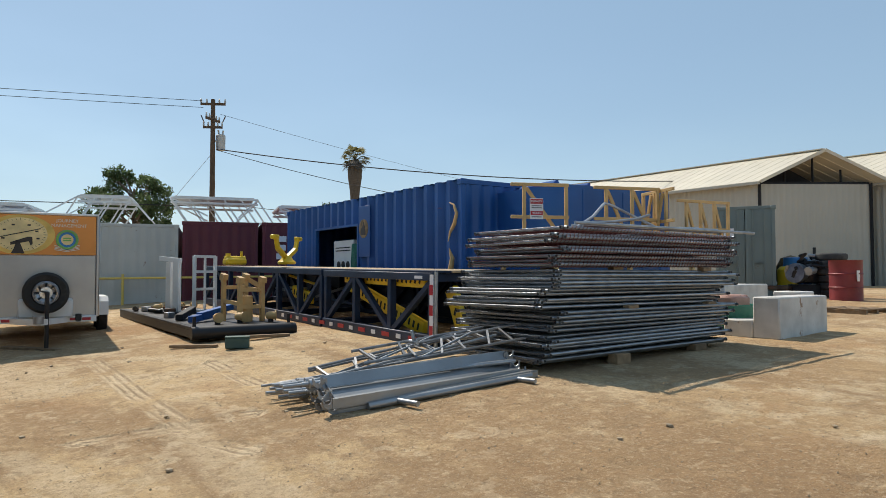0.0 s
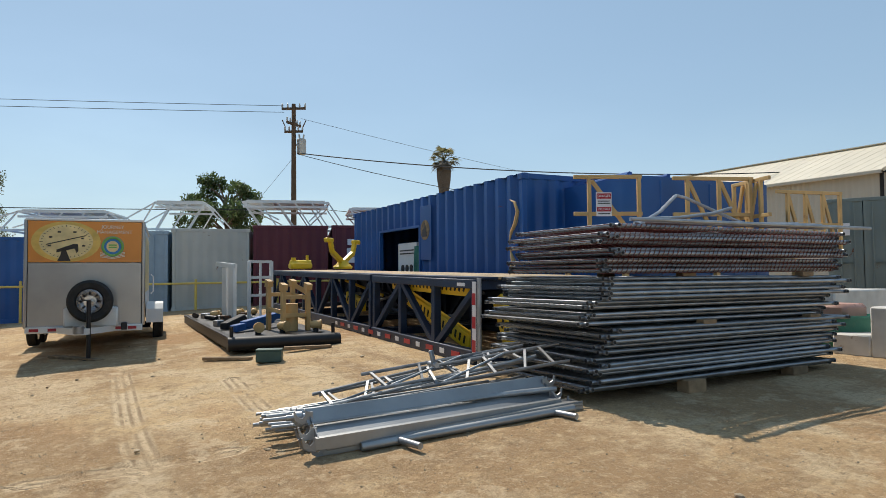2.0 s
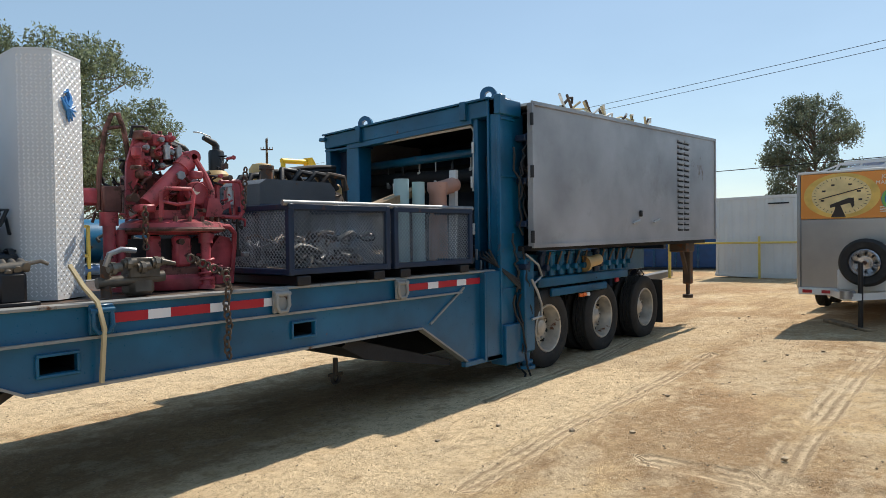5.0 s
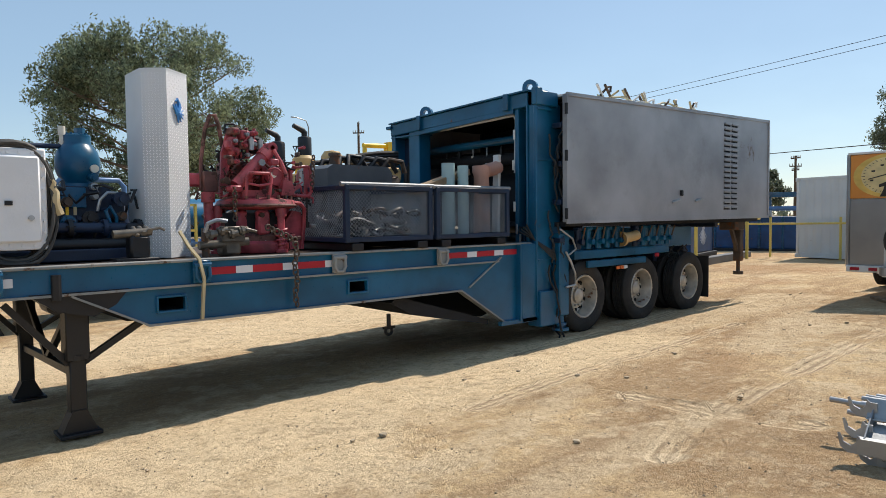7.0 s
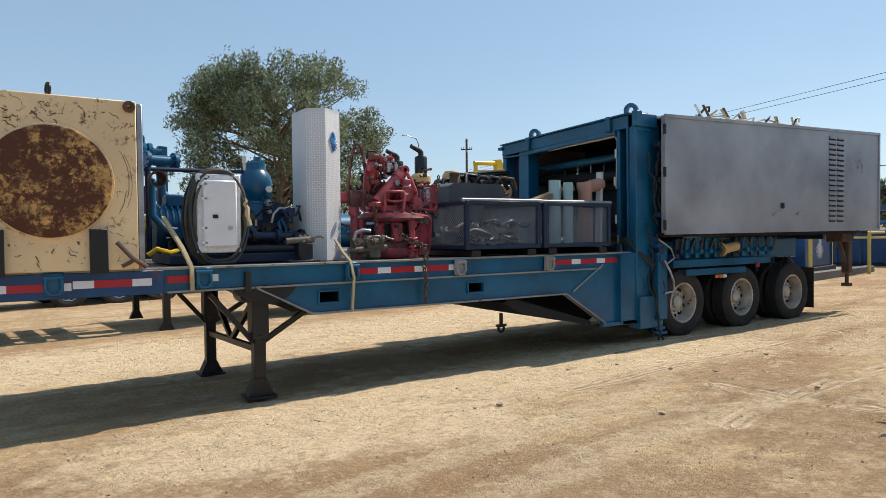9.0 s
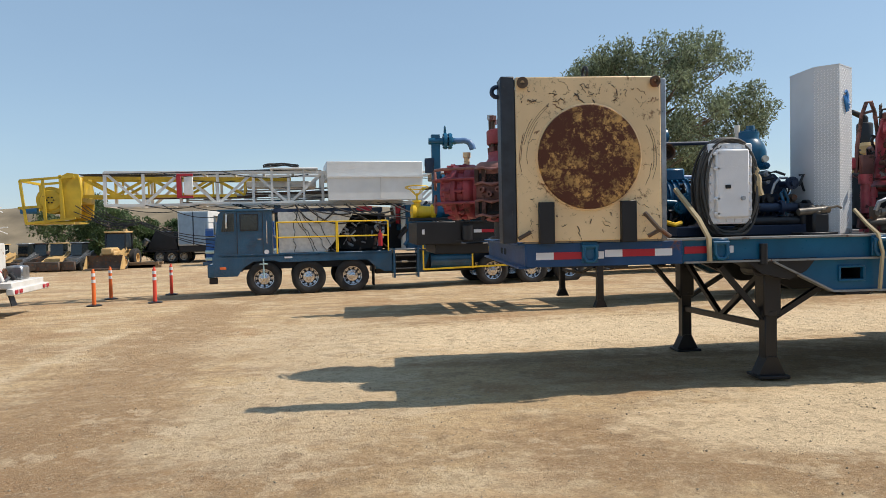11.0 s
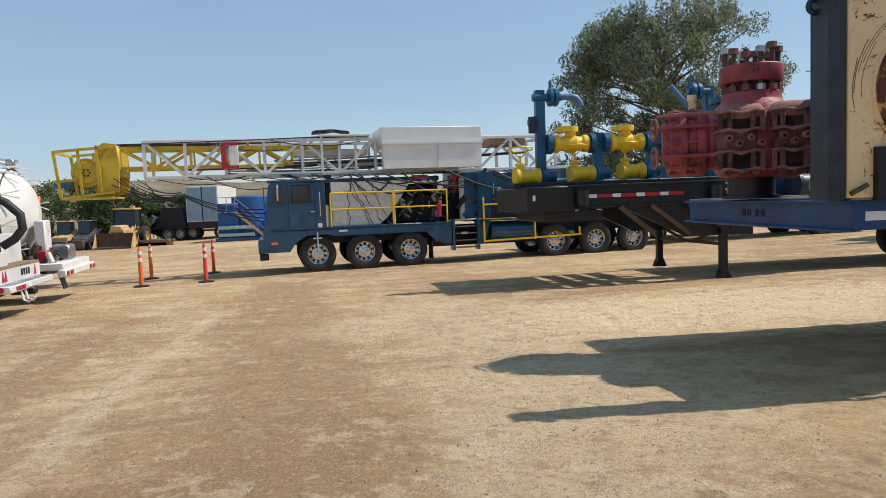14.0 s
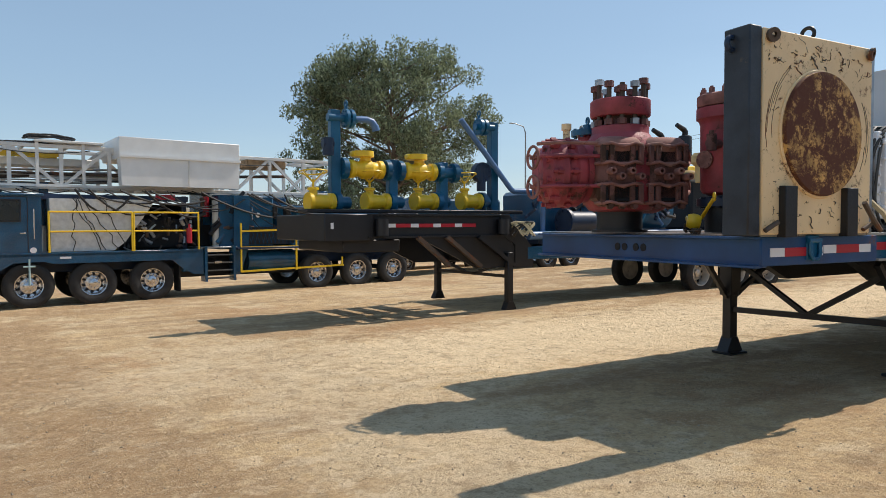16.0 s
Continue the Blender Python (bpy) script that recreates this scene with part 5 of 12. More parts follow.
def junction_box():
    T = thing("junction_box", (2.275, 9.16, DZ), "pale grey cast aluminium junction box wrapped in coiled black cable", "electrical box")
    part("case", Shape().box((0, 0.13, 0.5), (0.40, 0.2, 0.74), bev=0.04), WHITEALU, T)
    lidp = part("lid", Shape().box((0, 0.01, 0.5), (0.42, 0.045, 0.76), bev=0.022), WHITEALU, T)
    part("lid_crown", Shape().box((0, -0.03, 0.5), (0.32, 0.06, 0.64), bev=0.026), WHITEALU, lidp)
    bolt = Shape().cyl((0, -0.03, 0), (0, 0.0, 0), 0.013, n=6).mesh("lid_bolt", WHITEALU)
    for k in range(9):
        for q in (-1, 1):
            part("lid_bolt", bolt, None, lidp, m=pose(q * 0.188, 0, 0.17 + k * 0.0825))
    for k in range(4):
        for z in (0.15, 0.85):
            part("lid_bolt", bolt, None, lidp, m=pose(-0.12 + k * 0.08, 0, z))
    for z in (0.22, 0.36, 0.64, 0.78):
        part("lid_lug", Shape().box((-0.15, -0.045, z), (0.06, 0.03, 0.03), bev=0.008), WHITEALU, lidp)
    part("plate", Shape().box((-0.05, -0.065, 0.47), (0.05, 0.008, 0.035)), BLACK, lidp)
    part("knob", Shape().cyl((0.09, -0.06, 0.36), (0.09, -0.085, 0.36), 0.02, n=12), GALV, lidp)
    for x in (-0.15, 0.15):
        part("stand_leg", Shape().box((x, 0.15, 0.08), (0.05, 0.05, 0.16)), NAVY, T)
    rng = random.Random(5)
    for k in range(15):
        rx, rz, c = 0.235 + 0.0045 * k, 0.405 + 0.0055 * k, rng.uniform(-0.012, 0.012)
        ph = rng.uniform(0, 6)
        pts = [(c + rx * math.copysign(abs(math.cos(a)) ** 0.8, math.cos(a)), 0.07 + 0.075 * math.sin(2.4 * k) + 0.025 * math.sin(2 * a + ph), 0.46 + rz * math.sin(a)) for a in np.linspace(0, math.tau, 33)]
        pts[-1] = pts[0]
        part("cable_loop", Shape().tube([(x, y, max(z, 0.02)) for x, y, z in pts], 0.0125, 6), CABLE, T)
    part("rope_tail", Shape().tube(wiggle(rng, (0.24, -0.02, 0.66), (0.3, 0.0, 0.38), 0.012, 8), [0.01, 0.018, 0.024, 0.028, 0.03, 0.032, 0.034, 0.034, 0.03], 7), STRAP, T)


def pump_skid():
    T = thing("pump_skid", (2.4, 10.1, DZ), "compact teal-blue pump unit crowded with pipes, valves and hoses", "pump")
    part("skid_frame", Shape().box((0.16, -0.15, 0.05), (1.36, 1.0, 0.10), bev=0.01), NAVY, T)
    x, y = 0.53, -0.02
    part("dome_vessel", Shape().lathe([(0.10, 0.64), (0.12, 0.70), (0.165, 0.74), (0.185, 0.81), (0.185, 0.89), (0.165, 0.96), (0.13, 1.01), (0.115, 1.03), (0.115, 1.1), (0.06, 1.12), (0, 1.13)], (x, y, 0), n=30), TEAL, T)
    part("dome_flange", Shape().cyl((x, y, 0.63), (x, y, 0.67), 0.16, n=26), TEAL, T)
    part("dome_crown", flange(Shape(), (x, y, 1.09), (0, 0, 1), 0.105, 0.04, 8), TEAL, T)
    part("crown_cap", Shape().cyl((x + 0.02, y - 0.02, 1.12), (x + 0.02, y - 0.02, 1.17), 0.045, n=6), TEAL, T)
    part("cream_cap", Shape().cyl((0.41, y, 0.98), (0.41, y, 1.12), 0.022, n=12).cyl((0.41, y, 1.1), (0.41, y, 1.18), 0.03, n=12), SIGNCREAM, T)
    part("gauge_face", Shape().cyl((0.62, y - 0.17, 0.80), (0.62, y - 0.2, 0.80), 0.036, n=18), SIGNCREAM, T)
    for k, z in enumerate((0.72, 0.64, 0.55)):
        part("port_fitting", Shape().cyl((0.60, -0.16, z), (0.60, -0.27, z), 0.038 - 0.004 * k, n=8).cyl((0.60, -0.27, z), (0.60, -0.3, z), 0.024, n=10), GALV if k else TEAL, T)
    part("fluid_end", Shape().prism([(0.30, 0.36), (0.86, 0.36), (0.86, 0.5), (0.72, 0.64), (0.36, 0.64), (0.30, 0.56)], -0.2, 0.25), NAVY, T)
    part("cover_plate", Shape().box((0.44, -0.21, 0.54), (0.2, 0.03, 0.18), bev=0.01), TEAL, T)
    part("power_end", Shape().box((0.5, 0.2, 0.33), (0.9, 0.55, 0.42), bev=0.05), NAVY, T)
    part("crank_case", Shape().cyl((0.05, 0.05, 0.4), (0.35, 0.05, 0.4), 0.24, n=26), TEAL, T)
    part("motor", Shape().cyl((-0.55, 0.1, 0.36), (-0.05, 0.1, 0.36), 0.25, n=26), TEAL, T)
    for k in range(7):
        part("motor_fin", Shape().lathe([(0.25, -0.008), (0.275, -0.008), (0.275, 0.008), (0.25, 0.008)], (-0.50 + k * 0.06, 0.1, 0.36), (1, 0, 0), 26), TEAL, T)
    part("motor_box", Shape().box((-0.3, 0.1, 0.66), (0.26, 0.25, 0.14), bev=0.02), TEAL, T)
    part("long_pipe", Shape().cyl((0.0, -0.52, 0.28), (0.92, -0.52, 0.27), 0.045, n=14), NAVY, T)
    for k in range(4):
        v = flange(Shape(), (0.06 + 0.27 * k, -0.52, 0.275), (1, 0, 0), 0.075, 0.035, 6)
        part("pipe_flange", v, (NAVY, BLACK)[k % 2], T)
    part("low_pipe", Shape().cyl((-0.05, -0.55, 0.14), (0.8, -0.55, 0.13), 0.055, n=14), BLACK, T)
    part("pipe_block", Shape().box((0.83, -0.55, 0.16), (0.14, 0.16, 0.3), bev=0.02), BLACK, T)
    part("cross_beam", Shape().box((0.2, -0.45, 0.05), (1.3, 0.12, 0.1), bev=0.01), BLACK, T)
    part("bent_hose", Shape().tube([(0.62, -0.45, 0.12), (0.66, -0.5, 0.3), (0.62, -0.5, 0.42), (0.66, -0.48, 0.46), (0.72, -0.46, 0.36), (0.70, -0.46, 0.2)], 0.015, 8), TEAL, T)
    part("bent_hose", Shape().tube([(0.58, -0.4, 0.42), (0.60, -0.42, 0.52), (0.66, -0.42, 0.58), (0.74, -0.4, 0.58), (0.8, -0.38, 0.5)], 0.014, 8), GALV, T)
    rng = random.Random(21)
    for k in range(30):
        p = (rng.uniform(-0.5, 0.95), rng.uniform(-0.5, 0.1), rng.uniform(0.12, 0.62))
        q = (p[0] + rng.uniform(-0.35, 0.35), p[1] + rng.uniform(-0.15, 0.15), rng.uniform(0.12, 0.62))
        part("hose", Shape().tube(wiggle(rng, p, q, 0.06, 8), rng.choice((0.009, 0.013, 0.018)), 6), rng.choice((HOSE, HOSE, BLACK, NAVY, TEAL)), T)
    for k in range(16):
        px, z = rng.uniform(-0.5, 0.95), rng.uniform(0.15, 0.58)
        v = Shape().cyl((px, -0.5, z), (px, -0.25, z), 0.03, n=12)
        flange(v, (px, -0.45, z), (0, 1, 0), rng.uniform(0.04, 0.07), 0.03, 6)
        part("pipe_stub", v, rng.choice((NAVY, NAVY, TEAL, OLDSTEEL, BLACK)), T)
    part("riser_pipe", Shape().tube([(-0.62, -0.3, 0.86), (-0.62, -0.3, 0.5), (-0.5, -0.3, 0.35), (0.0, -0.3, 0.3)], 0.04, 10), TEAL, T)
    part("open_pipe", Shape().lathe([(0.05, 0.1), (0.05, -0.14), (0.075, -0.16), (0.085, -0.22), (0.07, -0.22), (0.06, -0.14)], (-0.62, -0.45, 0.86), (0, 1, 0.1), 18), OLDSTEEL, T)
    part("top_rail", Shape().cyl((-0.7, -0.1, 0.98), (0.42, -0.02, 1.0), 0.022, n=10), NAVY, T)
    part("rail_post", Shape().cyl((-0.62, -0.1, 0.1), (-0.62, -0.1, 1.0), 0.03, n=10), NAVY, T)
    v = Shape().cyl((-0.40, 0.4, 0.1), (-0.40, 0.4, 1.12), 0.05, n=12)
    part("upright_pipe", v, TEAL, T)
    v = Shape().cyl((-0.58, 0.3, 1.12), (-0.22, 0.4, 1.12), 0.06, n=14)
    flange(v, (-0.56, 0.31, 1.12), (1, 0.25, 0), 0.1, 0.04)
    flange(v, (-0.26, 0.38, 1.12), (1, 0.25, 0), 0.1, 0.04)
    part("upright_valve", v, TEAL, T)
    part("yellow_guard", Shape().tube([(-0.7, -0.5, 0.1), (-0.62, -0.52, 0.16), (-0.5, -0.54, 0.12), (-0.42, -0.5, 0.14)], 0.025, 8), YELLOW, T)
    for px in (0.34, 0.40):
        part("warning_tag", Shape().box((px, -0.42, 0.42), (0.025, 0.01, 0.07)), (YELLOW, STRAP)[px > 0.37], T)
    M = thing("valve_manifold", (3.15, 9.2, DZ), "dull steel hydraulic valve bank with short levers on the deck edge", "valve")
    part("block", Shape().box((0, 0, 0.11), (0.16, 0.14, 0.2), bev=0.02), BLACK, M)
    part("foot_plate", Shape().box((-0.03, 0, 0.012), (0.34, 0.2, 0.024), bev=0.004), BLACK, M)
    part("spool_body", Shape().cyl((-0.2, -0.02, 0.22), (0.1, -0.02, 0.24), 0.035, n=12), GREASE, M)
    for i in range(3):
        part("spool", Shape().cyl((-0.02 + i * 0.05, -0.06, 0.2 + 0.02 * i), (-0.02 + i * 0.05, 0.06, 0.27), 0.022, n=10), GREASE, M)
    part("lever", Shape().tube([(0.06, -0.04, 0.25), (0.16, -0.06, 0.27), (0.2, -0.06, 0.25)], 0.012), GREASE, M)


def plate_pillar():
    T = thing("plate_cabinet", (3.43, 9.62, DZ), "tall bright diamond-plate cabinet with a small blue emblem", "cabinet")
    poly = [(-0.12, -0.10), (-0.08, -0.15), (0.05, -0.26), (0.30, -0.08), (0.30, 0.3), (-0.12, 0.3)]
    part("shell", Shape().prism(poly, 0.0, 1.655, "xy"), PLATE, T)
    loz = Shape()
    for (ax, ay), (bx, by) in zip(poly[:4], poly[1:5]):
        L = math.hypot(bx - ax, by - ay)
        e = Vector(((bx - ax) / L, (by - ay) / L, 0))
        nrm = Vector((e.y, -e.x, 0))
        up = Vector((0, 0, 1))
        nx, nzz = max(1, int(L / 0.026)), int(1.63 / 0.026)
        for i in range(nx):
            for j in range(nzz):
                c = Vector((ax, ay, 0)) + e * ((i + 0.5) * L / nx) + up * (0.02 + (j + 0.5) * 0.026)
                d = (e + up if (i + j) % 2 else e - up) * 0.7071
                o = d.cross(nrm)
                loz.add([c - d * 0.014, c + o * 0.0045, c + d * 0.014, c - o * 0.0045, c + nrm * 0.003], [(0, 1, 4), (1, 2, 4), (2, 3, 4), (3, 0, 4)])
    tagged(part("tread_lozenge", loz, PLATEBRIGHT, T), "fine raised lozenges of tread plate", kind="stuff")
    part("cap", Shape().prism([(a * 1.01, b * 1.01) for a, b in poly], 1.655, 1.667, "xy"), PLATE, T)
    em = Shape()
    rng = random.Random(2)
    u = Vector((0.25, 0.18, 0)).normalized()
    c0 = Vector((0.165, -0.192, 1.29))
    for k in range(9):
        a = math.radians(-80 + k * 26)
        p = c0 + u * (0.095 * math.cos(a)) + Vector((0, 0, 0.085 * math.sin(a)))
        q = c0 + u * (0.012 * math.cos(a)) + Vector((0, 0, 0.0))
        em.tube([q, p], [0.017, 0.006], 5)
    em.tube([c0 + Vector((0, 0, 0.02)), c0 + u * 0.03 + Vector((0, 0, 0.08)), c0 + u * 0.0 + Vector((0, 0, 0.125)), c0 - u * 0.03 + Vector((0, 0, 0.10))], [0.02, 0.017, 0.014, 0.005], 5)
    part("emblem", em, SIGNBLUE, T)


def red_tongs():
    T = thing("iron_roughneck", (4.55, 9.75, DZ), "red power tong machine with hydraulic cylinders, hoses and scuffed paint", "machine")
    c = Vector((-0.06, -0.02, 0))
    # lower clamp with its ring, columns and springs
    part("base_ring", Shape().lathe([(0.12, 0.0), (0.31, 0.0), (0.33, 0.03), (0.33, 0.09), (0.30, 0.12), (0.12, 0.12)], c, n=30), RED, T)
    part("base_pan", Shape().lathe([(0.0, 0.12), (0.29, 0.12), (0.30, 0.17), (0.24, 0.2), (0.0, 0.2)], c, n=28), BOPDARK, T)
    part("clamp_body", Shape().prism([(-0.34, -0.02), (-0.22, -0.2), (0.1, -0.22), (0.22, -0.04), (0.22, 0.3), (-0.34, 0.3)], 0.2, 0.40, "xy"), DARK, T)
    for x, y, w in ((-0.27, -0.12, 0.1), (-0.12, -0.26, 0.13), (0.12, -0.13, 0.12)):
        part("die_block", Shape().box((x, y, 0.3), (w, 0.1, 0.24), bev=0.02), RED, T)
    part("grille", Shape().box((-0.02, -0.24, 0.28), (0.1, 0.02, 0.2)), DARK, T)
    for x, y in ((0.04, -0.34), (-0.5, -0.05), (0.32, 0.1), (-0.3, 0.32)):
        col = part("guide_column", Shape().cyl((x, y, 0.0), (x, y, 0.47), 0.038, n=14).cyl((x, y, 0.36), (x, y, 0.44), 0.055, n=14).cyl((x, y, 0), (x, y, 0.03), 0.065, n=14), RED, T)
        part("coil_spring", Shape().tube([(x + 0.056 * math.cos(t), y + 0.056 * math.sin(t), 0.05 + 0.0075 * t) for t in np.linspace(0, 25, 90)], 0.011, 6), RED, col)
    part("side_shield", Shape().tube([(0.20, -0.28, 0.50), (0.30, -0.27, 0.49), (0.36, -0.25, 0.44), (0.37, -0.22, 0.3), (0.35, -0.2, 0.02)], 0.022, 8), RED, T)
    part("shield_plate", Shape().prism([(0.14, 0.02), (0.35, 0.02), (0.37, 0.30), (0.35, 0.40), (0.25, 0.42), (0.16, 0.30)], -0.2, -0.14), RED, T)
    part("shield_plate", Shape().prism([(-0.62, 0.05), (-0.42, 0.02), (-0.40, 0.34), (-0.56, 0.36)], -0.02, 0.02), BOPDARK, T)
    # round table of the upper tong
    part("tong_table", Shape().lathe([(0.0, 0.43), (0.30, 0.43), (0.385, 0.45), (0.40, 0.485), (0.385, 0.52), (0.33, 0.545), (0.2, 0.555), (0.0, 0.555)], c, n=36), RED, T)
    part("table_rim", Shape().ring(c + Vector((0, 0, 0.47)), 0.395, 0.018, n=40, k=6), BOPDARK, T)
    part("tong_jaw", Shape().prism([(-0.34, 0.1), (-0.3, -0.2), (-0.1, -0.3), (0.12, -0.26), (0.26, -0.06), (0.22, 0.24)], 0.555, 0.62, "xy"), RED, T)
    for k in range(9):
        ang = -2.6 + k * 0.3
        part("table_bolt", Shape().cyl(c + Vector((0.35 * math.cos(ang), 0.35 * math.sin(ang), 0.53)), c + Vector((0.35 * math.cos(ang), 0.35 * math.sin(ang), 0.57)), 0.017, n=6), BOPDARK, T)
    # slanting cylinder, its rod eye and side link
    cy = part("slant_cylinder", Shape().cyl((-0.38, -0.24, 0.66), (-0.06, -0.2, 0.97), 0.062, n=18), RED, T, "red hydraulic cylinder")
    part("gland", Shape().cyl((-0.08, -0.203, 0.95), (-0.02, -0.195, 1.01), 0.075, n=18), RED, cy)
    part("rod_eye", Shape().lathe([(0.025, -0.05), (0.055, -0.05), (0.055, 0.05), (0.025, 0.05)], (0.02, -0.19, 1.05), (0, 1, 0), 16), RED, cy)
    part("foot_clevis", Shape().box((-0.40, -0.245, 0.63), (0.12, 0.14, 0.06), bev=0.015), RED, cy)
    part("link_arm", Shape().tube([(0.02, -0.25, 1.03), (0.09, -0.27, 0.9), (0.14, -0.28, 0.78), (0.13, -0.28, 0.6)], [0.022, 0.026, 0.026, 0.03], 8), RED, T)
    part("link_plate", Shape().prism([(0.06, 0.57), (0.2, 0.57), (0.22, 0.64), (0.17, 0.72), (0.09, 0.72)], -0.32, -0.26), RED, T)
    # carriage behind
    part("carriage", Shape().box((-0.12, 0.12, 0.74), (0.5, 0.26, 0.36), bev=0.03), BOPDARK, T)
    part("carriage_cheek", Shape().prism([(-0.46, 0.56), (-0.38, 0.56), (-0.36, 0.95), (-0.3, 1.22), (-0.36, 1.24), (-0.44, 0.98)], -0.06, -0.03), RED, T)
    part("carriage_cheek", Shape().prism([(-0.02, 0.56), (0.1, 0.56), (0.16, 0.85), (0.1, 0.98), (0.0, 0.9)], -0.05, -0.01), RED, T)
    part("pressure_gauge", Shape().lathe([(0.0, -0.03), (0.085, -0.03), (0.095, -0.015), (0.095, 0.04), (0, 0.04)], (0.04, -0.22, 0.76), (0, 1, 0), 24), RED, T)
    part("gauge_face", Shape().cyl((0.02, -0.252, 0.78), (0.02, -0.255, 0.78), 0.032, n=18), SIGNCREAM, T)
    part("rail_guard", Shape().tube([(-0.33, -0.36, 0.56), (-0.33, -0.37, 0.75), (-0.30, -0.37, 0.78), (-0.10, -0.38, 0.78), (-0.07, -0.37, 0.74), (-0.09, -0.36, 0.56)], 0.017), RED, T)
    part("guard_rung", Shape().tube([(-0.33, -0.37, 0.68), (-0.2, -0.36, 0.66), (-0.08, -0.37, 0.68)], 0.012), RED, T)
    # valve head on top
    part("head_bracket", Shape().box((-0.27, 0.02, 1.02), (0.07, 0.16, 0.3), bev=0.015), RED, T)
    for k, (x, z, w, h) in enumerate(((-0.33, 1.2, 0.1, 0.07), (-0.22, 1.17, 0.09, 0.09), (-0.13, 1.19, 0.07, 0.05), (-0.34, 1.1, 0.08, 0.08), (-0.24, 1.06, 0.1, 0.07), (-0.14, 1.08, 0.08, 0.1), (-0.33, 1.0, 0.09, 0.08), (-0.22, 0.97, 0.1, 0.06), (-0.33, 0.9, 0.1, 0.06))):
        v = part("valve_block", Shape().box((x, -0.08, z), (w, 0.14, h), bev=0.012), RED if k % 4 else BOPDARK, T)
        part("spool_cap", Shape().cyl((x, -0.15, z), (x, -0.19, z), 0.02, n=12).cyl((x, -0.19, z), (x, -0.21, z), 0.013, n=6), GALV if k % 2 else RED, v)
        part("spool_end", Shape().cyl((x + w * 0.3, -0.1, z + h / 2), (x + w * 0.3, -0.1, z + h / 2 + 0.03), 0.016, n=10), RED if k % 3 else OLDSTEEL, v)
    for x, z in ((-0.18, 1.08), (-0.08, 1.07), (-0.17, 0.86)):
        part("solenoid", Shape().cyl((x, -0.18, z - 0.06), (x, -0.18, z + 0.05), 0.026, n=12).cyl((x, -0.18, z + 0.05), (x, -0.18, z + 0.07), 0.014, n=8), GALV, T, "grey solenoid coil")
    part("hose_arch", Shape().tube([(-0.40, -0.04, 1.18), (-0.38, -0.04, 1.27), (-0.3, -0.04, 1.28), (-0.2, -0.04, 1.22)], 0.012), HOSE, T)
    part("hose_arch", Shape().tube([(-0.1, -0.06, 1.16), (-0.02, -0.06, 1.14), (0.03, -0.06, 1.06), (0.02, -0.06, 0.98)], 0.022), HOSE, T)
    part("hose_arch", Shape().tube([(-0.63, 0.0, 0.62), (-0.62, 0.0, 0.9), (-0.57, 0.0, 1.22), (-0.52, 0.0, 1.35), (-0.47, 0.0, 1.36), (-0.43, 0.0, 1.25), (-0.40, 0.0, 1.05), (-0.40, 0, 0.92)], 0.02), BOPDARK, T)
    part("arch_brace", Shape().cyl((-0.55, 0.0, 1.24), (-0.43, 0.0, 1.27), 0.014), BOPDARK, T)
    part("motor", Shape().cyl((-0.08, 0.02, 1.0), (-0.08, 0.02, 1.2), 0.055, n=16).cyl((-0.08, 0.02, 1.2), (-0.08, 0.02, 1.24), 0.035, n=12), BLACK, T)
    # side arm and right-hand frame
    part("side_arm", Shape().box((-0.70, 0.05, 0.72), (0.36, 0.12, 0.13), bev=0.02), RED, T)
    part("arm_plate", Shape().box((-0.56, -0.06, 0.70), (0.14, 0.05, 0.2), bev=0.01), BOPDARK, T)
    part("arm_post", Shape().cyl((-0.60, -0.1, 0.2), (-0.60, -0.1, 0.56), 0.045, n=14).cyl((-0.60, -0.1, 0.5), (-0.60, -0.1, 0.6), 0.065, n=14), RED, T)
    part("frame_bow", Shape().tube([(0.24, -0.2, 0.60), (0.24, -0.2, 0.82), (0.27, -0.2, 0.87), (0.44, -0.2, 0.88), (0.47, -0.2, 0.84), (0.48, -0.2, 0.62), (0.44, -0.2, 0.57), (0.26, -0.2, 0.58)], 0.018), RED, T)
    part("frame_box", Shape().box((0.22, -0.05, 0.76), (0.14, 0.2, 0.22), bev=0.02), RED, T)
    part("filter_can", Shape().cyl((0.37, -0.16, 0.68), (0.37, -0.16, 0.80), 0.04, n=14).cyl((0.37, -0.16, 0.80), (0.37, -0.16, 0.83), 0.025, n=10), GALV, T)
    part("frame_panel", Shape().prism([(0.47, 0.55), (0.54, 0.55), (0.55, 0.9), (0.47, 0.9)], -0.1, -0.06), RED, T)
    part("cross_strut", Shape().bar((0.14, -0.22, 0.58), (0.34, -0.22, 0.68), 0.02, 0.04), RED, T)
    part("cross_strut", Shape().bar((0.10, -0.18, 0.66), (0.3, -0.18, 0.86), 0.02, 0.03), RED, T)
    part("drop_rod", Shape().cyl((0.42, -0.2, 0.25), (0.42, -0.2, 0.58), 0.012, n=8).cyl((0.42, -0.2, 0.24), (0.42, -0.2, 0.3), 0.026, n=10), BLACK, T)
    rng = random.Random(33)
    for k in range(34):
        p = (rng.uniform(-0.5, 0.5), rng.uniform(-0.2, 0.12), rng.uniform(0.55, 1.15))
        q = (p[0] + rng.uniform(-0.3, 0.3), p[1] + rng.uniform(-0.1, 0.1), max(0.3, p[2] + rng.uniform(-0.35, 0.2)))
        part("hose", Shape().tube(wiggle(rng, p, q, 0.05, 8), rng.choice((0.008, 0.011, 0.015)), 6), rng.choice((RED, BOPDARK, HOSE, HOSE, BLACK)), T)
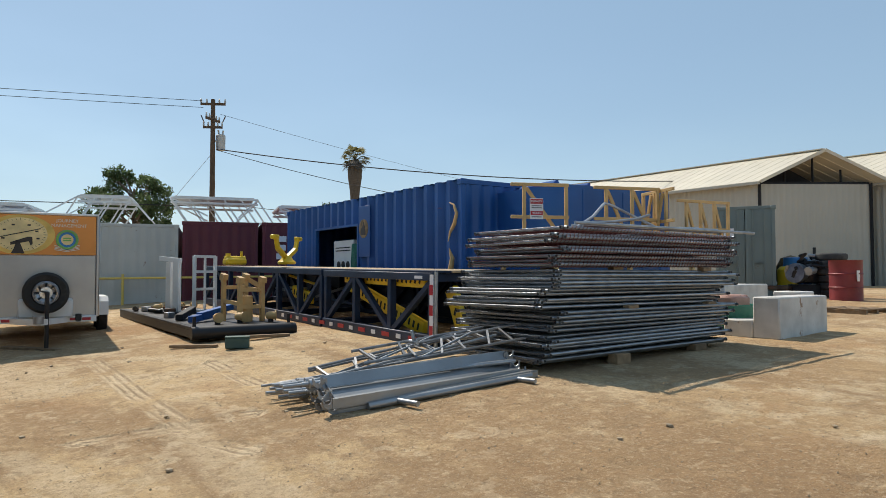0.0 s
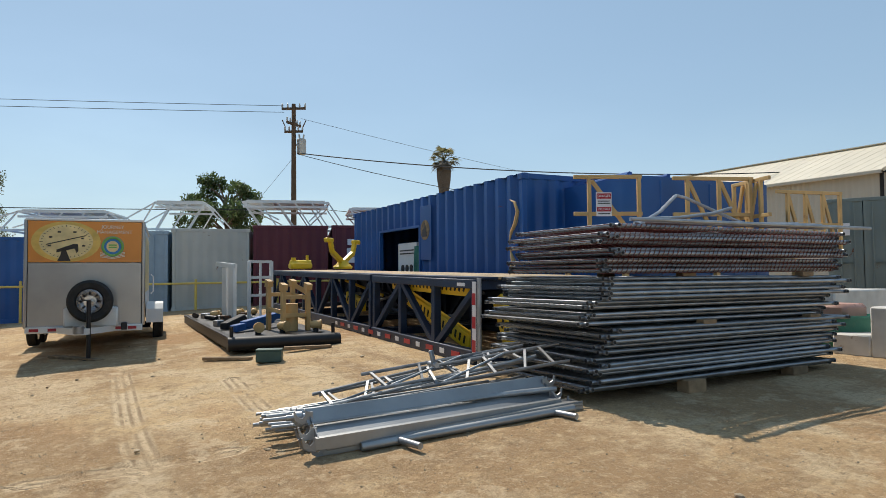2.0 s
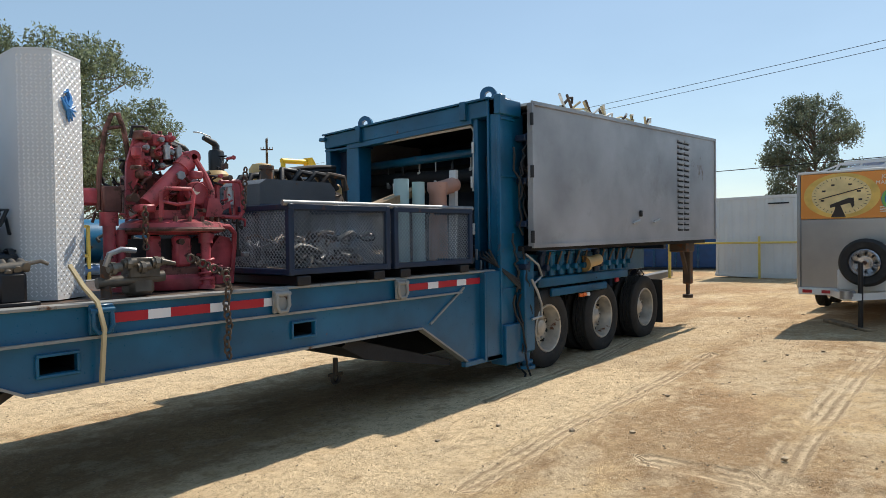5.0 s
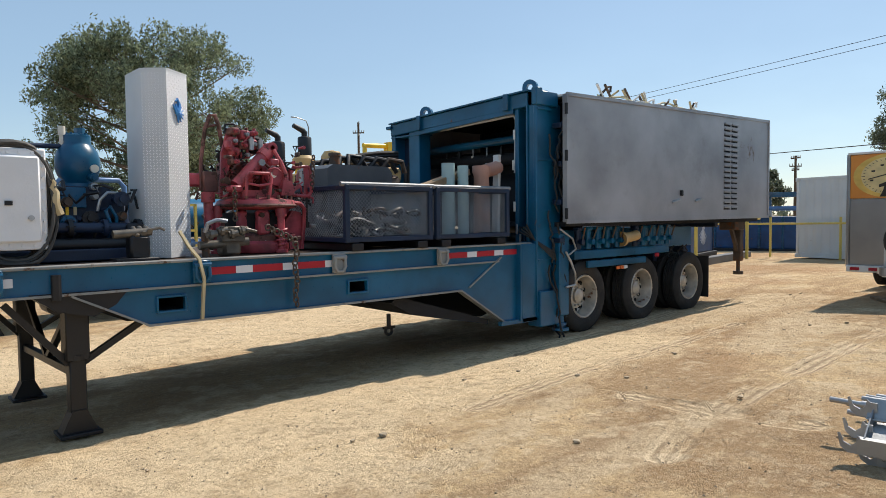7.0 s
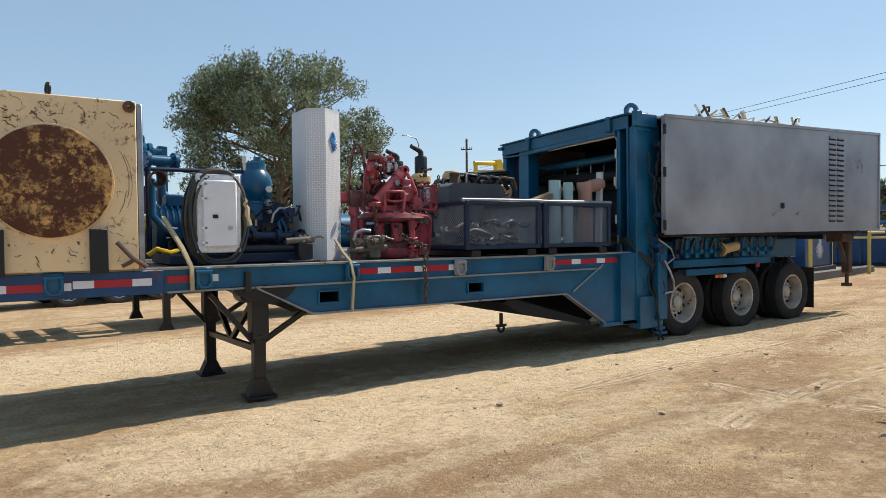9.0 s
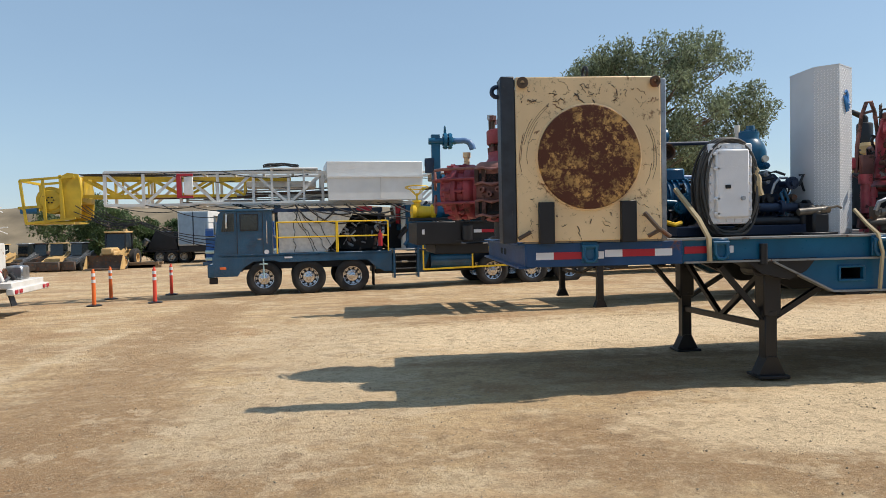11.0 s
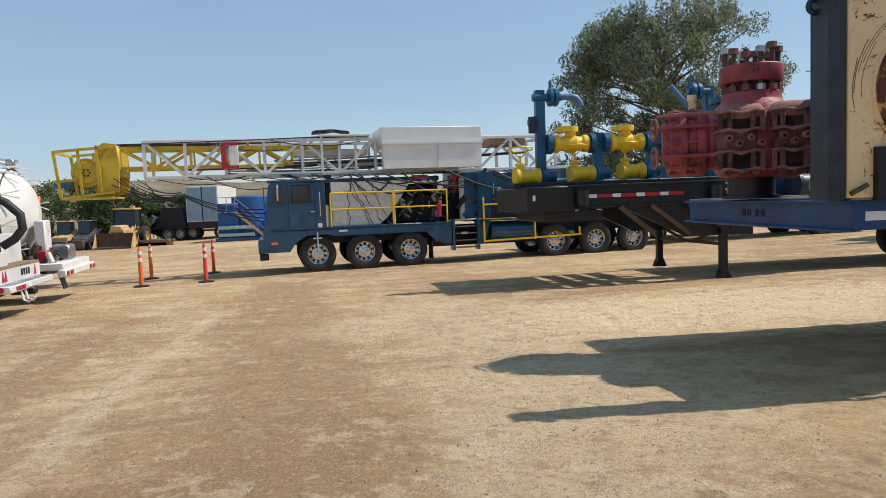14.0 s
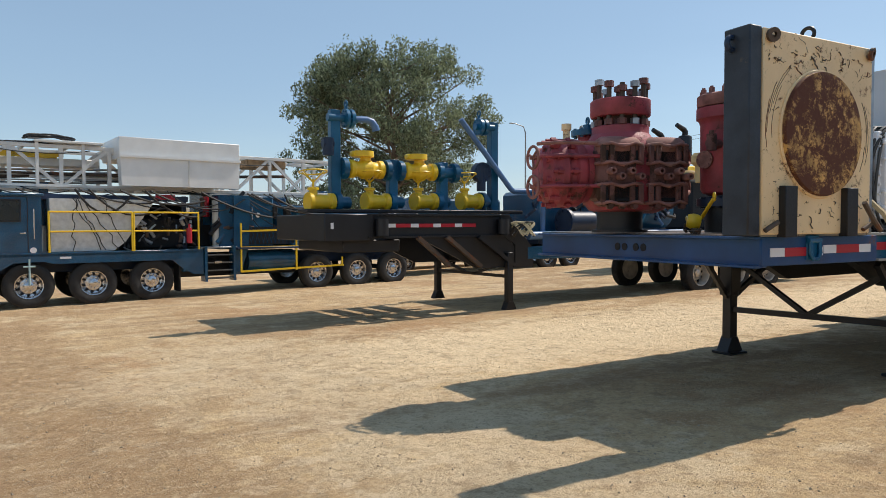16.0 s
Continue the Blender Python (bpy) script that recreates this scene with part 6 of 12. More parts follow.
    for k in range(34):
        x, y, z = rng.uniform(-0.5, 0.5), rng.uniform(-0.3, -0.08), rng.uniform(0.56, 1.1) if k % 3 else rng.uniform(0.1, 0.4)
        r = rng.uniform(0.012, 0.028)
        sh = Shape().cyl((x, y - 0.04, z), (x, y + 0.05, z), r, n=10).cyl((x, y - 0.05, z), (x, y - 0.03, z), r * 1.35, n=6) if k % 2 else Shape().box((x, y, z), (rng.uniform(0.03, 0.09), 0.07, rng.uniform(0.03, 0.08)), bev=0.01)
        part("fitting", sh, rng.choice((RED, RED, BOPDARK, OLDSTEEL, GALV)), T)
    for k in range(9):
        part("chain_link", Shape().ring((0.5 - 0.003 * k, -0.22, 0.98 - 0.04 * k), 0.022, 0.008, (0, 1, 0) if k % 2 else (1, 0, 0), 10, 5), OLDSTEEL, T)
    for k in range(8):
        part("chain_link", Shape().ring((-0.44 + 0.004 * (k % 2), -0.33, 0.62 - 0.04 * k), 0.022, 0.008, (0, 1, 0) if k % 2 else (1, 0, 0), 10, 5), OLDSTEEL, T)
    P = thing("manifold_fittings", (3.85, 9.2, DZ), "greasy steel pipe tees and hammer unions beside the red machine", "pipe fitting")
    part("valve_body", Shape().box((0.14, 0.1, 0.12), (0.18, 0.18, 0.24), bev=0.03), GREASE, P)
    part("end_plate", Shape().box((0.14, -0.0, 0.2), (0.22, 0.03, 0.14), bev=0.01), GREASE, P)
    for k in range(4):
        x = -0.12 + k * 0.1
        z = 0.2 + 0.03 * (k % 2)
        part("union", Shape().cyl((x, -0.02, z), (x + 0.09, -0.02, z + 0.01), 0.032, n=12).cyl((x + 0.02, -0.02, z), (x + 0.05, -0.02, z), 0.045, n=8), GREASE, P)
    part("tee", Shape().cyl((-0.16, 0.06, 0.1), (0.3, 0.04, 0.13), 0.04, n=12), GREASE, P)
    part("riser", Shape().cyl((-0.1, 0.06, 0.0), (-0.1, 0.06, 0.26), 0.035, n=12), OLDSTEEL, P)
    part("hose", Shape().tube([(-0.14, -0.03, 0.22), (-0.12, -0.05, 0.3), (-0.04, -0.05, 0.33), (0.06, -0.04, 0.32)], 0.02, 8), GALVDARK, P)
    part("nozzle", Shape().cyl((0.24, -0.05, 0.24), (0.34, -0.06, 0.22), 0.022, 0.012, n=10), GREASE, P)


def cage(x0, x1, label, seed):
    T = thing("mesh_basket", (x0, 8.93, DZ), label, "basket", group="steel mesh baskets on the trailer")
    w, d, h, b = x1 - x0, 1.25, 0.645, 0.085
    f = Shape()
    for x in (0.03, w - 0.03):
        for y in (0.03, d - 0.03):
            f.box((x, y, (h + b) / 2), (0.055, 0.055, h - b), bev=0.006)
    for z in (b + 0.03, h):
        for y in (0.03, d - 0.03):
            f.bar((0, y, z), (w, y, z), 0.055, 0.05, bev=0.006)
        for x in (0.03, w - 0.03):
            f.bar((x, 0, z), (x, d, z), 0.055, 0.05, bev=0.006)
    part("basket_frame", f, NAVY, T)
    part("top_tube", Shape().cyl((-0.04, 0.03, h + 0.03), (w + 0.02, 0.03, h + 0.035), 0.024, n=10), WIRE, T)
    for side, (y, xx) in (("front", (0.03, None)), ("back", (d - 0.03, None)), ("left", (None, 0.03)), ("right", (None, w - 0.03))):
        m = Shape()
        span, z0, z1, st = (w if y is not None else d) - 0.1, b + 0.06, h - 0.03, 0.042
        hh = z1 - z0
        k = -int(hh / st) - 1
        while k * st < span:
            for sgn in (1, -1):
                a0, a1, c0, c1 = k * st, k * st + hh, z0, z1
                if a0 < 0:
                    c0, a0 = z0 - a0, 0.0
                if a1 > span:
                    c1, a1 = z1 - (a1 - span), span
                if a1 > a0 and c1 > c0:
                    if sgn < 0:
                        c0, c1 = z0 + z1 - c0, z0 + z1 - c1
                    p, q = (a0 + 0.05, c0), (a1 + 0.05, c1)
                    P = (p[0], y, p[1]) if y is not None else (xx, p[0], p[1])
                    Q = (q[0], y, q[1]) if y is not None else (xx, q[0], q[1])
                    m.cyl(P, Q, 0.0035, n=3, cap=False)
            k += 1
        part("mesh_side", m, WIRE, T)
    part("base_plate", Shape().box((w / 2, d / 2, b + 0.02), (w - 0.08, d - 0.08, 0.02)), OLDSTEEL, T)
    for x in (0.15, w - 0.15):
        part("steel_skid", Shape().box((x, d / 2, 0.04), (0.14, d, 0.08), bev=0.008), BLACK, T)
    return T, w, d, h


def deck_load():
    cooler_panel()
    ram_preventer()
    junction_box()
    pump_skid()
    plate_pillar()
    red_tongs()
    rng = random.Random(9)
    T, w, d, h = cage(5.04, 6.2, "dark steel mesh basket full of tangled hoses and slings", 1)
    H = thing("hose_heap", (5.1, 9.0, DZ + 0.12), "tangle of grey hoses, wire slings and fittings in a basket", "hoses")
    for k in range(30):
        a = Vector((rng.uniform(0.1, 1.0), rng.uniform(0.05, 1.0), rng.uniform(0.02, 0.3)))
        q = [a + Vector((0.22 * math.cos(t + k), 0.2 * math.sin(t * 1.3 + k), 0.03 * math.sin(3 * t))) for t in np.linspace(0, 4.5, 12)]
        part("hose_coil", Shape().tube([(min(1.05, max(0.05, p.x)), min(1.1, max(0.05, p.y)), max(0.02, p.z)) for p in q], rng.choice((0.012, 0.018, 0.025)), 6), rng.choice((HOSE, WIRE, OLDSTEEL, BLACK)), H)
    T, w, d, h = cage(6.25, 7.46, "dark steel mesh basket holding upright pipes and timber", 2)
    for i, (x, y, r, zt, m, lab) in enumerate(((6.97, 9.52, 0.082, 2.58, PALEPIPE, "pale blue-green pipe standing in the basket"), (7.13, 9.42, 0.068, 2.55, PALEPIPE, "pale blue-green pipe standing in the basket"))):
        s = Shape().lathe([(r - 0.014, 0.1), (r - 0.014, zt - DZ), (r, zt - DZ), (r, 0.1)], n=20)
        solid("pipe", s, m, (x, y, DZ + 0.01), lab, "pipe", group="pipes in the basket")
    s = Shape().lathe([(0.11, 0.1), (0.1, 0.85), (0.12, 0.9), (0.12, 0.98), (0, 0.98)], n=18).cyl((0, 0, 0.9), (0.36, 0.05, 0.98), 0.09, n=16)
    solid("pump_barrel", s, PINKPIPE, (7.5, 9.46, DZ + 0.01), "faded pink scaled steel barrel with an elbow", "pipe")
    solid("timber", Shape().box((0, 0, 0.58), (0.05, 0.1, 1.15), bev=0.004), OLDWHITE, (7.8, 9.5, DZ), "pale upright timber batten beside the baskets", "timber", ry=2)
    solid("timber", Shape().box((0, 0, 0.5), (0.05, 0.1, 1.0), bev=0.004), OLDWHITE, (7.35, 9.9, DZ), "pale upright timber batten beside the baskets", "timber", ry=-3)
    solid("timber", Shape().bar((0, 0, 0), (1.0, 0.1, 0.28), 0.16, 0.08, bev=0.006), WOOD, (6.35, 9.5, 2.22), "rough brown plank leaning across the basket", "timber")
    C = thing("steel_bin", (5.55, 10.05, DZ), "dull dark grey open steel bin behind the baskets", "bin")
    part("bin_body", Shape().prism([(0.0, 0.0), (0.95, 0.0), (0.95, 0.9), (0.88, 0.97), (0.08, 0.97), (0, 0.92)], 0, 0.7), BINGREY, C)
    part("bin_lip", Shape().bar((0, -0.01, 0.7), (0.95, -0.01, 0.7), 0.03, 0.05), NAVY, C)
    E = thing("engine_unit", (5.1, 10.9, DZ), "grimy diesel engine with black hoses and a yellow hood", "engine")
    part("block", Shape().box((0.7, 0, 0.42), (1.6, 0.7, 0.7), bev=0.06), DARK, E)
    part("rocker_cover", Shape().box((1.0, -0.05, 0.84), (0.9, 0.3, 0.16), bev=0.05), DARK, E)
    part("yellow_hood", Shape().box((1.72, -0.05, 0.92), (0.6, 0.5, 0.2), bev=0.05), TANYEL, E)
    for k in range(3):
        part("hood_pipe", Shape().tube([(1.2 + 0.2 * k, -0.3, 0.95), (1.35 + 0.2 * k, -0.32, 1.12), (1.6 + 0.2 * k, -0.3, 1.1), (1.75 + 0.15 * k, -0.3, 0.95)], 0.035, 8), (BLACK, HOSE, OLDSTEEL)[k], E)
    for k in range(5):
        part("hood_hose", Shape().tube(strand((1.3 + 0.12 * k, 0.36, 1.12), (2.45, 0.36, 1.30 - 0.04 * k), -0.04 + 0.02 * k), 0.028, 8), (HOSE, BLACK, HOSE, GALVDARK, BLACK)[k], E)
    part("cleaner_bowl", Shape().lathe([(0.0, 1.22), (0.1, 1.2), (0.14, 1.14), (0.14, 1.06), (0.09, 1.0), (0.09, 0.85)], (1.0, -0.1, 0), n=20), TANYEL, E)
    for k in range(5):
        part("exhaust_hose", Shape().tube([(0.5 + 0.13 * k, -0.3 - 0.03 * k, 0.85), (0.6 + 0.13 * k, -0.3, 1.02 + 0.03 * k), (0.85 + 0.12 * k, -0.25, 1.06 + 0.02 * k), (1.05 + 0.13 * k, -0.2, 0.88)], 0.032, 10), (HOSE, BLACK, OLDSTEEL)[k % 3], E)
    part("pipe", Shape().cyl((0.78, -0.5, 0.9), (0.78, -0.5, 1.12), 0.06, n=14).cyl((0.78, -0.5, 1.1), (0.78, -0.5, 1.14), 0.075, n=14), OLDSTEEL, E)
    part("flanged_spool", flange(Shape().cyl((1.5, -0.75, 0.8), (1.5, -0.65, 0.86), 0.05, n=14), (1.5, -0.76, 0.8), (0, 1, -0.3), 0.085, 0.03, 6), OLDSTEEL, E)
    # bits on the house roof
    R = thing("roof_hatch_rack", (9.4, 9.2, 3.47), "dusty cream hinged hatches and brackets lying on the machine house roof", "hatch")
    rr = random.Random(6)
    for k in range(6):
        x = 0.1 + k * 0.5
        part("hatch", Shape().box((x, 0.0, 0.09 + 0.014 * k), (0.46, 0.7, 0.04), rotation(rr, 4), bev=0.01), OLDWHITE, R)
        for j in range(3):
            part("bracket", Shape().bar((x + rr.uniform(-0.2, 0.2), -0.3, 0.1), (x + rr.uniform(-0.35, 0.35), -0.36, 0.2 + rr.uniform(0, 0.1)), 0.03, 0.022), (OLDWHITE, STRAP, OLDSTEEL)[(k + j) % 3], R)
    for x, h in ((0.0, 0.16), (1.15, 0.1), (2.5, 0.2)):
        part("hook_stay", Shape().tube([(x - 0.12, -0.3, 0.1), (x - 0.03, -0.32, 0.1 + 0.6 * h), (x + 0.05, -0.33, 0.1 + h), (x + 0.13, -0.33, 0.12 + h), (x + 0.12, -0.33, 0.04 + h)], 0.018), OLDWHITE if x else OLDSTEEL, R)
    part("rope", Shape().tube(wiggle(rr, (-0.2, -0.34, 0.12), (3.0, -0.3, 0.2), 0.05, 16), 0.016, 6), ROPE, R)
    part("valve_cap", Shape().ring((4.15, 0.0, 0.22), 0.07, 0.025, (0, 1, 0), 14), BOPDARK, R)
    part("valve_cap", Shape().cyl((4.28, 0.0, 0.12), (4.28, 0.0, 0.26), 0.045), BOPDARK, R)


deck_load()

# ---- shipping containers ----
def wave(x0, x1, z0, z1, depth=0.045, period=0.3):
    """A corrugated sheet in the xz plane from x0 to x1; it stands out towards -y."""
    s = Shape()
    k = max(1, round((x1 - x0) / period))
    p = (x1 - x0) / k
    pts = []
    for i in range(k):
        a = x0 + i * p
        pts += [(a, 0.0), (a + 0.26 * p, 0.0), (a + 0.5 * p, depth), (a + 0.76 * p, depth)]
    pts.append((x1, 0.0))
    vs = [(x, y, z0) for x, y in pts] + [(x, y, z1) for x, y in pts]
    n = len(pts)
    s.add(vs, [(i, i + 1, n + i + 1, n + i) for i in range(n - 1)])
    back = [(x, y + 0.01, z0) for x, y in pts] + [(x, y + 0.01, z1) for x, y in pts]
    s.add(back, [(i, n + i, n + i + 1, i + 1) for i in range(n - 1)])
    return s


def container(at, rz, L, W, H, m, label, doors=True, hole=None, group="shipping containers"):
    """A container whose front end lies at x = 0 between y = 0 and W; its length runs to +x."""
    T = thing("shipping_container", at, label, "container", rz, group)
    e = 0.11
    for x in (e / 2, L - e / 2):
        for y in (e / 2, W - e / 2):
            part("corner_post", Shape().box((x, y, H / 2), (e, e, H), bev=0.012), m, T)
            for z in (0.06, H - 0.06):
                part("corner_casting", Shape().box((x, y, z), (e + 0.05, e + 0.05, 0.12), bev=0.012), m, T)
    for z, hh in ((0.08, 0.16), (H - 0.05, 0.1)):
        for y in (0.05, W - 0.05):
            part("side_rail", Shape().bar((e, y, z), (L - e, y, z), 0.06, hh, bev=0.006), m, T)
        for x in (0.05, L - 0.05):
            part("end_rail", Shape().bar((x, e, z), (x, W - e, z), 0.06, hh, bev=0.006), m, T)
    spans = [(e, L - e, 0.15, H - 0.1)]
    if hole:
        a, b, z0, z1 = hole
        spans = [(e, a, 0.15, H - 0.1), (b, L - e, 0.15, H - 0.1), (a, b, z1, H - 0.1)] + ([(a, b, 0.15, z0)] if z0 > 0.2 else [])
    for a, b, z0, z1 in spans:
        part("side_panel", wave(a, b, z0, z1), m, T, m=pose(0, 0.015, 0))
    part("side_panel", wave(e, L - e, 0.15, H - 0.1), m, T, m=pose(L, W - 0.015, 0, 0, 0, 180))
    part("end_panel", wave(e, W - e, 0.15, H - 0.1), m, T, m=pose(L - 0.015, 0, 0, 0, 0, 90))
    part("container_roof", wave(0.05, L - 0.05, 0.0, W - 0.1, 0.02), m, T, m=pose(0, 0.05, H - 0.02, -90, 0, 0) @ pose(0, 0, 0, 180, 0, 0) @ pose(0, 0, -(W - 0.1)))
    part("container_floor", Shape().box((L / 2, W / 2, 0.14), (L - 0.2, W - 0.2, 0.04)), DARK, T)
    if doors:
        for y0, y1 in ((e, W / 2 - 0.01), (W / 2 + 0.01, W - e)):
            d = part("container_door", wave(y0, y1, 0.15, H - 0.1, 0.03, 0.38), m, T, m=pose(0.03, 0, 0, 0, 0, 90) @ pose(0, 0, 0, 0, 0, 180) @ pose(-(y0 + y1), 0, 0))
            for q in (0.28, 0.72):
                y = y0 + (y1 - y0) * q
                part("locking_bar", Shape().cyl((-0.025, -y - 0 + (y0 + y1) - (y0 + y1), 0.2), (-0.025, -y, H - 0.14), 0.017, n=8), m, T, m=pose(0, 2 * y, 0))
                part("bar_handle", Shape().bar((-0.04, y, 1.05), (-0.04, y + 0.3 * (1 if q < 0.5 else -1), 1.05), 0.02, 0.035), m, T)
    else:
        part("end_panel", wave(e, W - e, 0.15, H - 0.1), m, T, m=pose(0.015, W, 0, 0, 0, -90))
    return T


ROW = math.atan(0.27)


def row_at(y, z):
    return (22.6 + 0.27 * y, y, z)


ends = ((9.62, 2.85, 2.72, CONTWHITE, "white steel container, its panelled end facing the yard", 0.42),
        (7.02, 2.44, 2.70, CONTBLUE, "bright blue corrugated shipping container beside the white one", 0.46),
        (4.20, 2.44, 2.66, CONTSKY, "weathered light blue shipping container with its doors shut", 0.70),
        (1.76, 2.40, 2.68, CONTGREY, "pale grey corrugated shipping container with rust streaks", 0.76),
        (-0.70, 2.42, 2.72, MAROON, "dark maroon corrugated shipping container", 0.84),
        (-3.2, 2.44, 2.72, MAROON, "dark maroon shipping container with white lettering bars", 0.86))
for y, w, h, m, lab, z in ends:
    c = container(row_at(y, z), -math.degrees(ROW), 6.06, w, h, m, lab, doors=(m is CONTSKY))
    if "lettering" in lab:
        for k in range(3):
            part("letter_bar", Shape().box((-0.01, 1.82 - 0.02 * k, 1.55 + k * 0.30), (0.012, 0.30, 0.2)), SIGNWHITE, c)
    if m is CONTWHITE:
        part("notice_bars", Shape().box((-0.01, 0.6, 2.45), (0.01, 0.7, 0.05)), BLACK, c)

big = container((10.9, -0.95 - 2.44, 0.93), 0.7, 9.2, 2.44, 2.83, CONTBLUE, "long blue corrugated container with a service opening in its side", doors=False, group="blue site containers")
# its yard side is the far wall of the shape, so turn a copy of the opening there
for ob in list(big.children):
    if ob.name.startswith("side_panel") and abs(ob.matrix_basis.translation.y - (2.44 - 0.015)) < 0.01:
        bpy.data.objects.remove(ob)
for ob in list(big.children):
    if ob.name.startswith("side_rail") and max(v.co.z for v in ob.data.vertices) > 2.5 and min(v.co.y for v in ob.data.vertices) > 2.0:
        bpy.data.objects.remove(ob)
for a, b, z0, z1 in ((0.11, 4.45, 0.15, 2.84), (7.0, 9.09, 0.15, 2.84), (4.45, 7.0, 2.12, 2.84), (4.45, 7.0, 0.15, 0.55)):
    part("side_panel", wave(9.2 - b, 9.2 - a, z0, z1, 0.11, 0.43), CONTBLUE, big, m=pose(9.2, 2.44 - 0.015, 0, 0, 0, 180))
fr = Shape()
fr.box((4.43, 2.43, 1.35), (0.06, 0.1, 1.6)).box((7.02, 2.43, 1.35), (0.06, 0.1, 1.6)).box((5.72, 2.43, 2.14), (2.6, 0.1, 0.06)).box((5.72, 2.43, 0.55), (2.6, 0.1, 0.06))
part("opening_frame", fr, CONTBLUE, big)
# near-black sheet puts the shade behind the opening into colour
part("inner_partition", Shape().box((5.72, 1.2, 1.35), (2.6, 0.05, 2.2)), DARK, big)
part("plain_panel", Shape().box((4.1, 2.455, 1.95), (0.6, 0.02, 1.3), bev=0.004), CONTBLUE, big)
em = part("round_emblem", Shape().cyl((4.12, 2.46, 2.02), (4.12, 2.474, 2.02), 0.24, n=28), OLDGOLD, big, "faded brown and gold round emblem")
part("emblem_figure", Shape().prism([(4.0, 1.86), (4.26, 1.86), (4.24, 2.02), (4.15, 2.08), (4.12, 2.2), (4.05, 2.06)], 2.474, 2.48), SIGNDARK, em)
sw = Shape()
sw.tube([(0.42, 2.475, 1.55), (0.34, 2.475, 1.75), (0.2, 2.475, 1.9), (0.12, 2.475, 2.12), (0.22, 2.475, 2.3), (0.38, 2.475, 2.36)], [0.008, 0.03, 0.042, 0.035, 0.025, 0.008], 6)
sw.tube([(0.5, 2.475, 0.7), (0.34, 2.475, 0.95), (0.28, 2.475, 1.2), (0.38, 2.475, 1.4)], [0.01, 0.06, 0.05, 0.01], 6)
part("gold_flourish", sw, TANYEL, big, "peeling gold flourish")
cab = thing("control_cabinet", (15.9, -1.04, 1.5), "white electrical control cabinet with dials in the container opening", "cabinet")
part("cabinet_body", Shape().box((0.7, -0.2, 0.62), (1.2, 0.3, 1.2), bev=0.02), WHITE, cab)
for k in range(3):
    part("gauge", Shape().cyl((0.4 + k * 0.28, -0.05, 0.55), (0.4 + k * 0.28, -0.035, 0.55), 0.10, n=18), BLACK, cab)
part("vent_slots", Shape().box((0.7, -0.04, 1.02), (0.9, 0.012, 0.03)).box((0.7, -0.04, 0.94), (0.9, 0.012, 0.03)), BLACK, cab)
part("cabinet_plate", Shape().box((0.7, -0.04, 0.2), (0.24, 0.012, 0.12)), BLACK, cab)
hs = thing("hose_rack", (15.5, -1.0, 1.5), "dark green hoses hanging on a rack in the opening", "hoses")
for k in range(6):
    part("hose", Shape().tube([(0.05 + k * 0.06, 0, 1.1), (0.0 + k * 0.07, 0.03, 0.6), (0.08 + k * 0.05, 0, 0.05)], 0.024, 8), GREEN, hs)

# rounded blue tanks and low blue boxes beyond the container
tk = thing("mud_tank", (9.0, -5.4, 0.9), "tall blue steel tank with rounded corners and ribbed sides", "tank")
poly = []
for cx, cy, a0 in ((2.6, 0.35, -90), (2.6, 3.1, 0), (0.35, 3.1, 90), (0.35, 0.35, 180)):
    poly += [(cx + 0.35 * math.cos(radians(a0 + t)), cy + 0.35 * math.sin(radians(a0 + t))) for t in (0, 22, 45, 68, 90)]
tks = Shape()
kk = len(poly)
tks.add([(x, y, 0.0) for x, y in poly] + [(x, y, 2.62) for x, y in poly], [(i, (i + 1) % kk, kk + (i + 1) % kk, kk + i) for i in range(kk)], True)
tks.add([(x, y, 2.62) for x, y in poly], [tuple(range(kk))])
part("tank_shell", tks, CONTBLUE, tk)
for k in range(5):
    part("tank_rib", Shape().box((0.01, 0.55 + k * 0.58, 1.3), (0.05, 0.07, 2.5), bev=0.01), CONTBLUE, tk)
part("tank_pipes", Shape().tube([(0.4, 3.2, 2.7), (0.9, 3.0, 2.74), (1.8, 2.9, 2.72)], 0.05).tube([(0.3, 2.4, 2.7), (1.2, 2.2, 2.75)], 0.04), CONTBLUE, tk)
ct2 = container((9.4, -5.57, 0.93), -45, 6.06, 2.44, 2.75, CONTBLUE, "blue corrugated container behind the pipe stack", doors=False, group="blue site containers")
part("white_label", Shape().box((-0.02, 1.9, 2.3), (0.012, 0.5, 0.4)), SIGNWHITE, ct2)
part("label_bar", Shape().box((-0.03, 1.9, 2.42), (0.008, 0.36, 0.1)), SIGNRED, ct2)


# ---- lumber-coloured railings beside the tanks ----
def railing(at, rz, bays, label, w=0.95, h=1.12):
    T = thing("platform_railing", at, label, "railing", rz, group="tan platform railings")
    for i in range(bays + 1):
        part("rail_post", Shape().box((i * w, 0, h / 2), (0.06, 0.06, h), bev=0.006), TANYEL, T)
    for z in (0.5, h - 0.03):
        part("rail_bar", Shape().bar((-0.25, 0, z), (bays * w + 0.05, 0, z), 0.05, 0.06, bev=0.006), TANYEL, T)
    for i in range(bays):
        part("rail_brace", Shape().bar((i * w + 0.05, 0.04, h - 0.08), (i * w + w - 0.05, 0.04, 0.08), 0.04, 0.06), TANYEL, T)
    return T


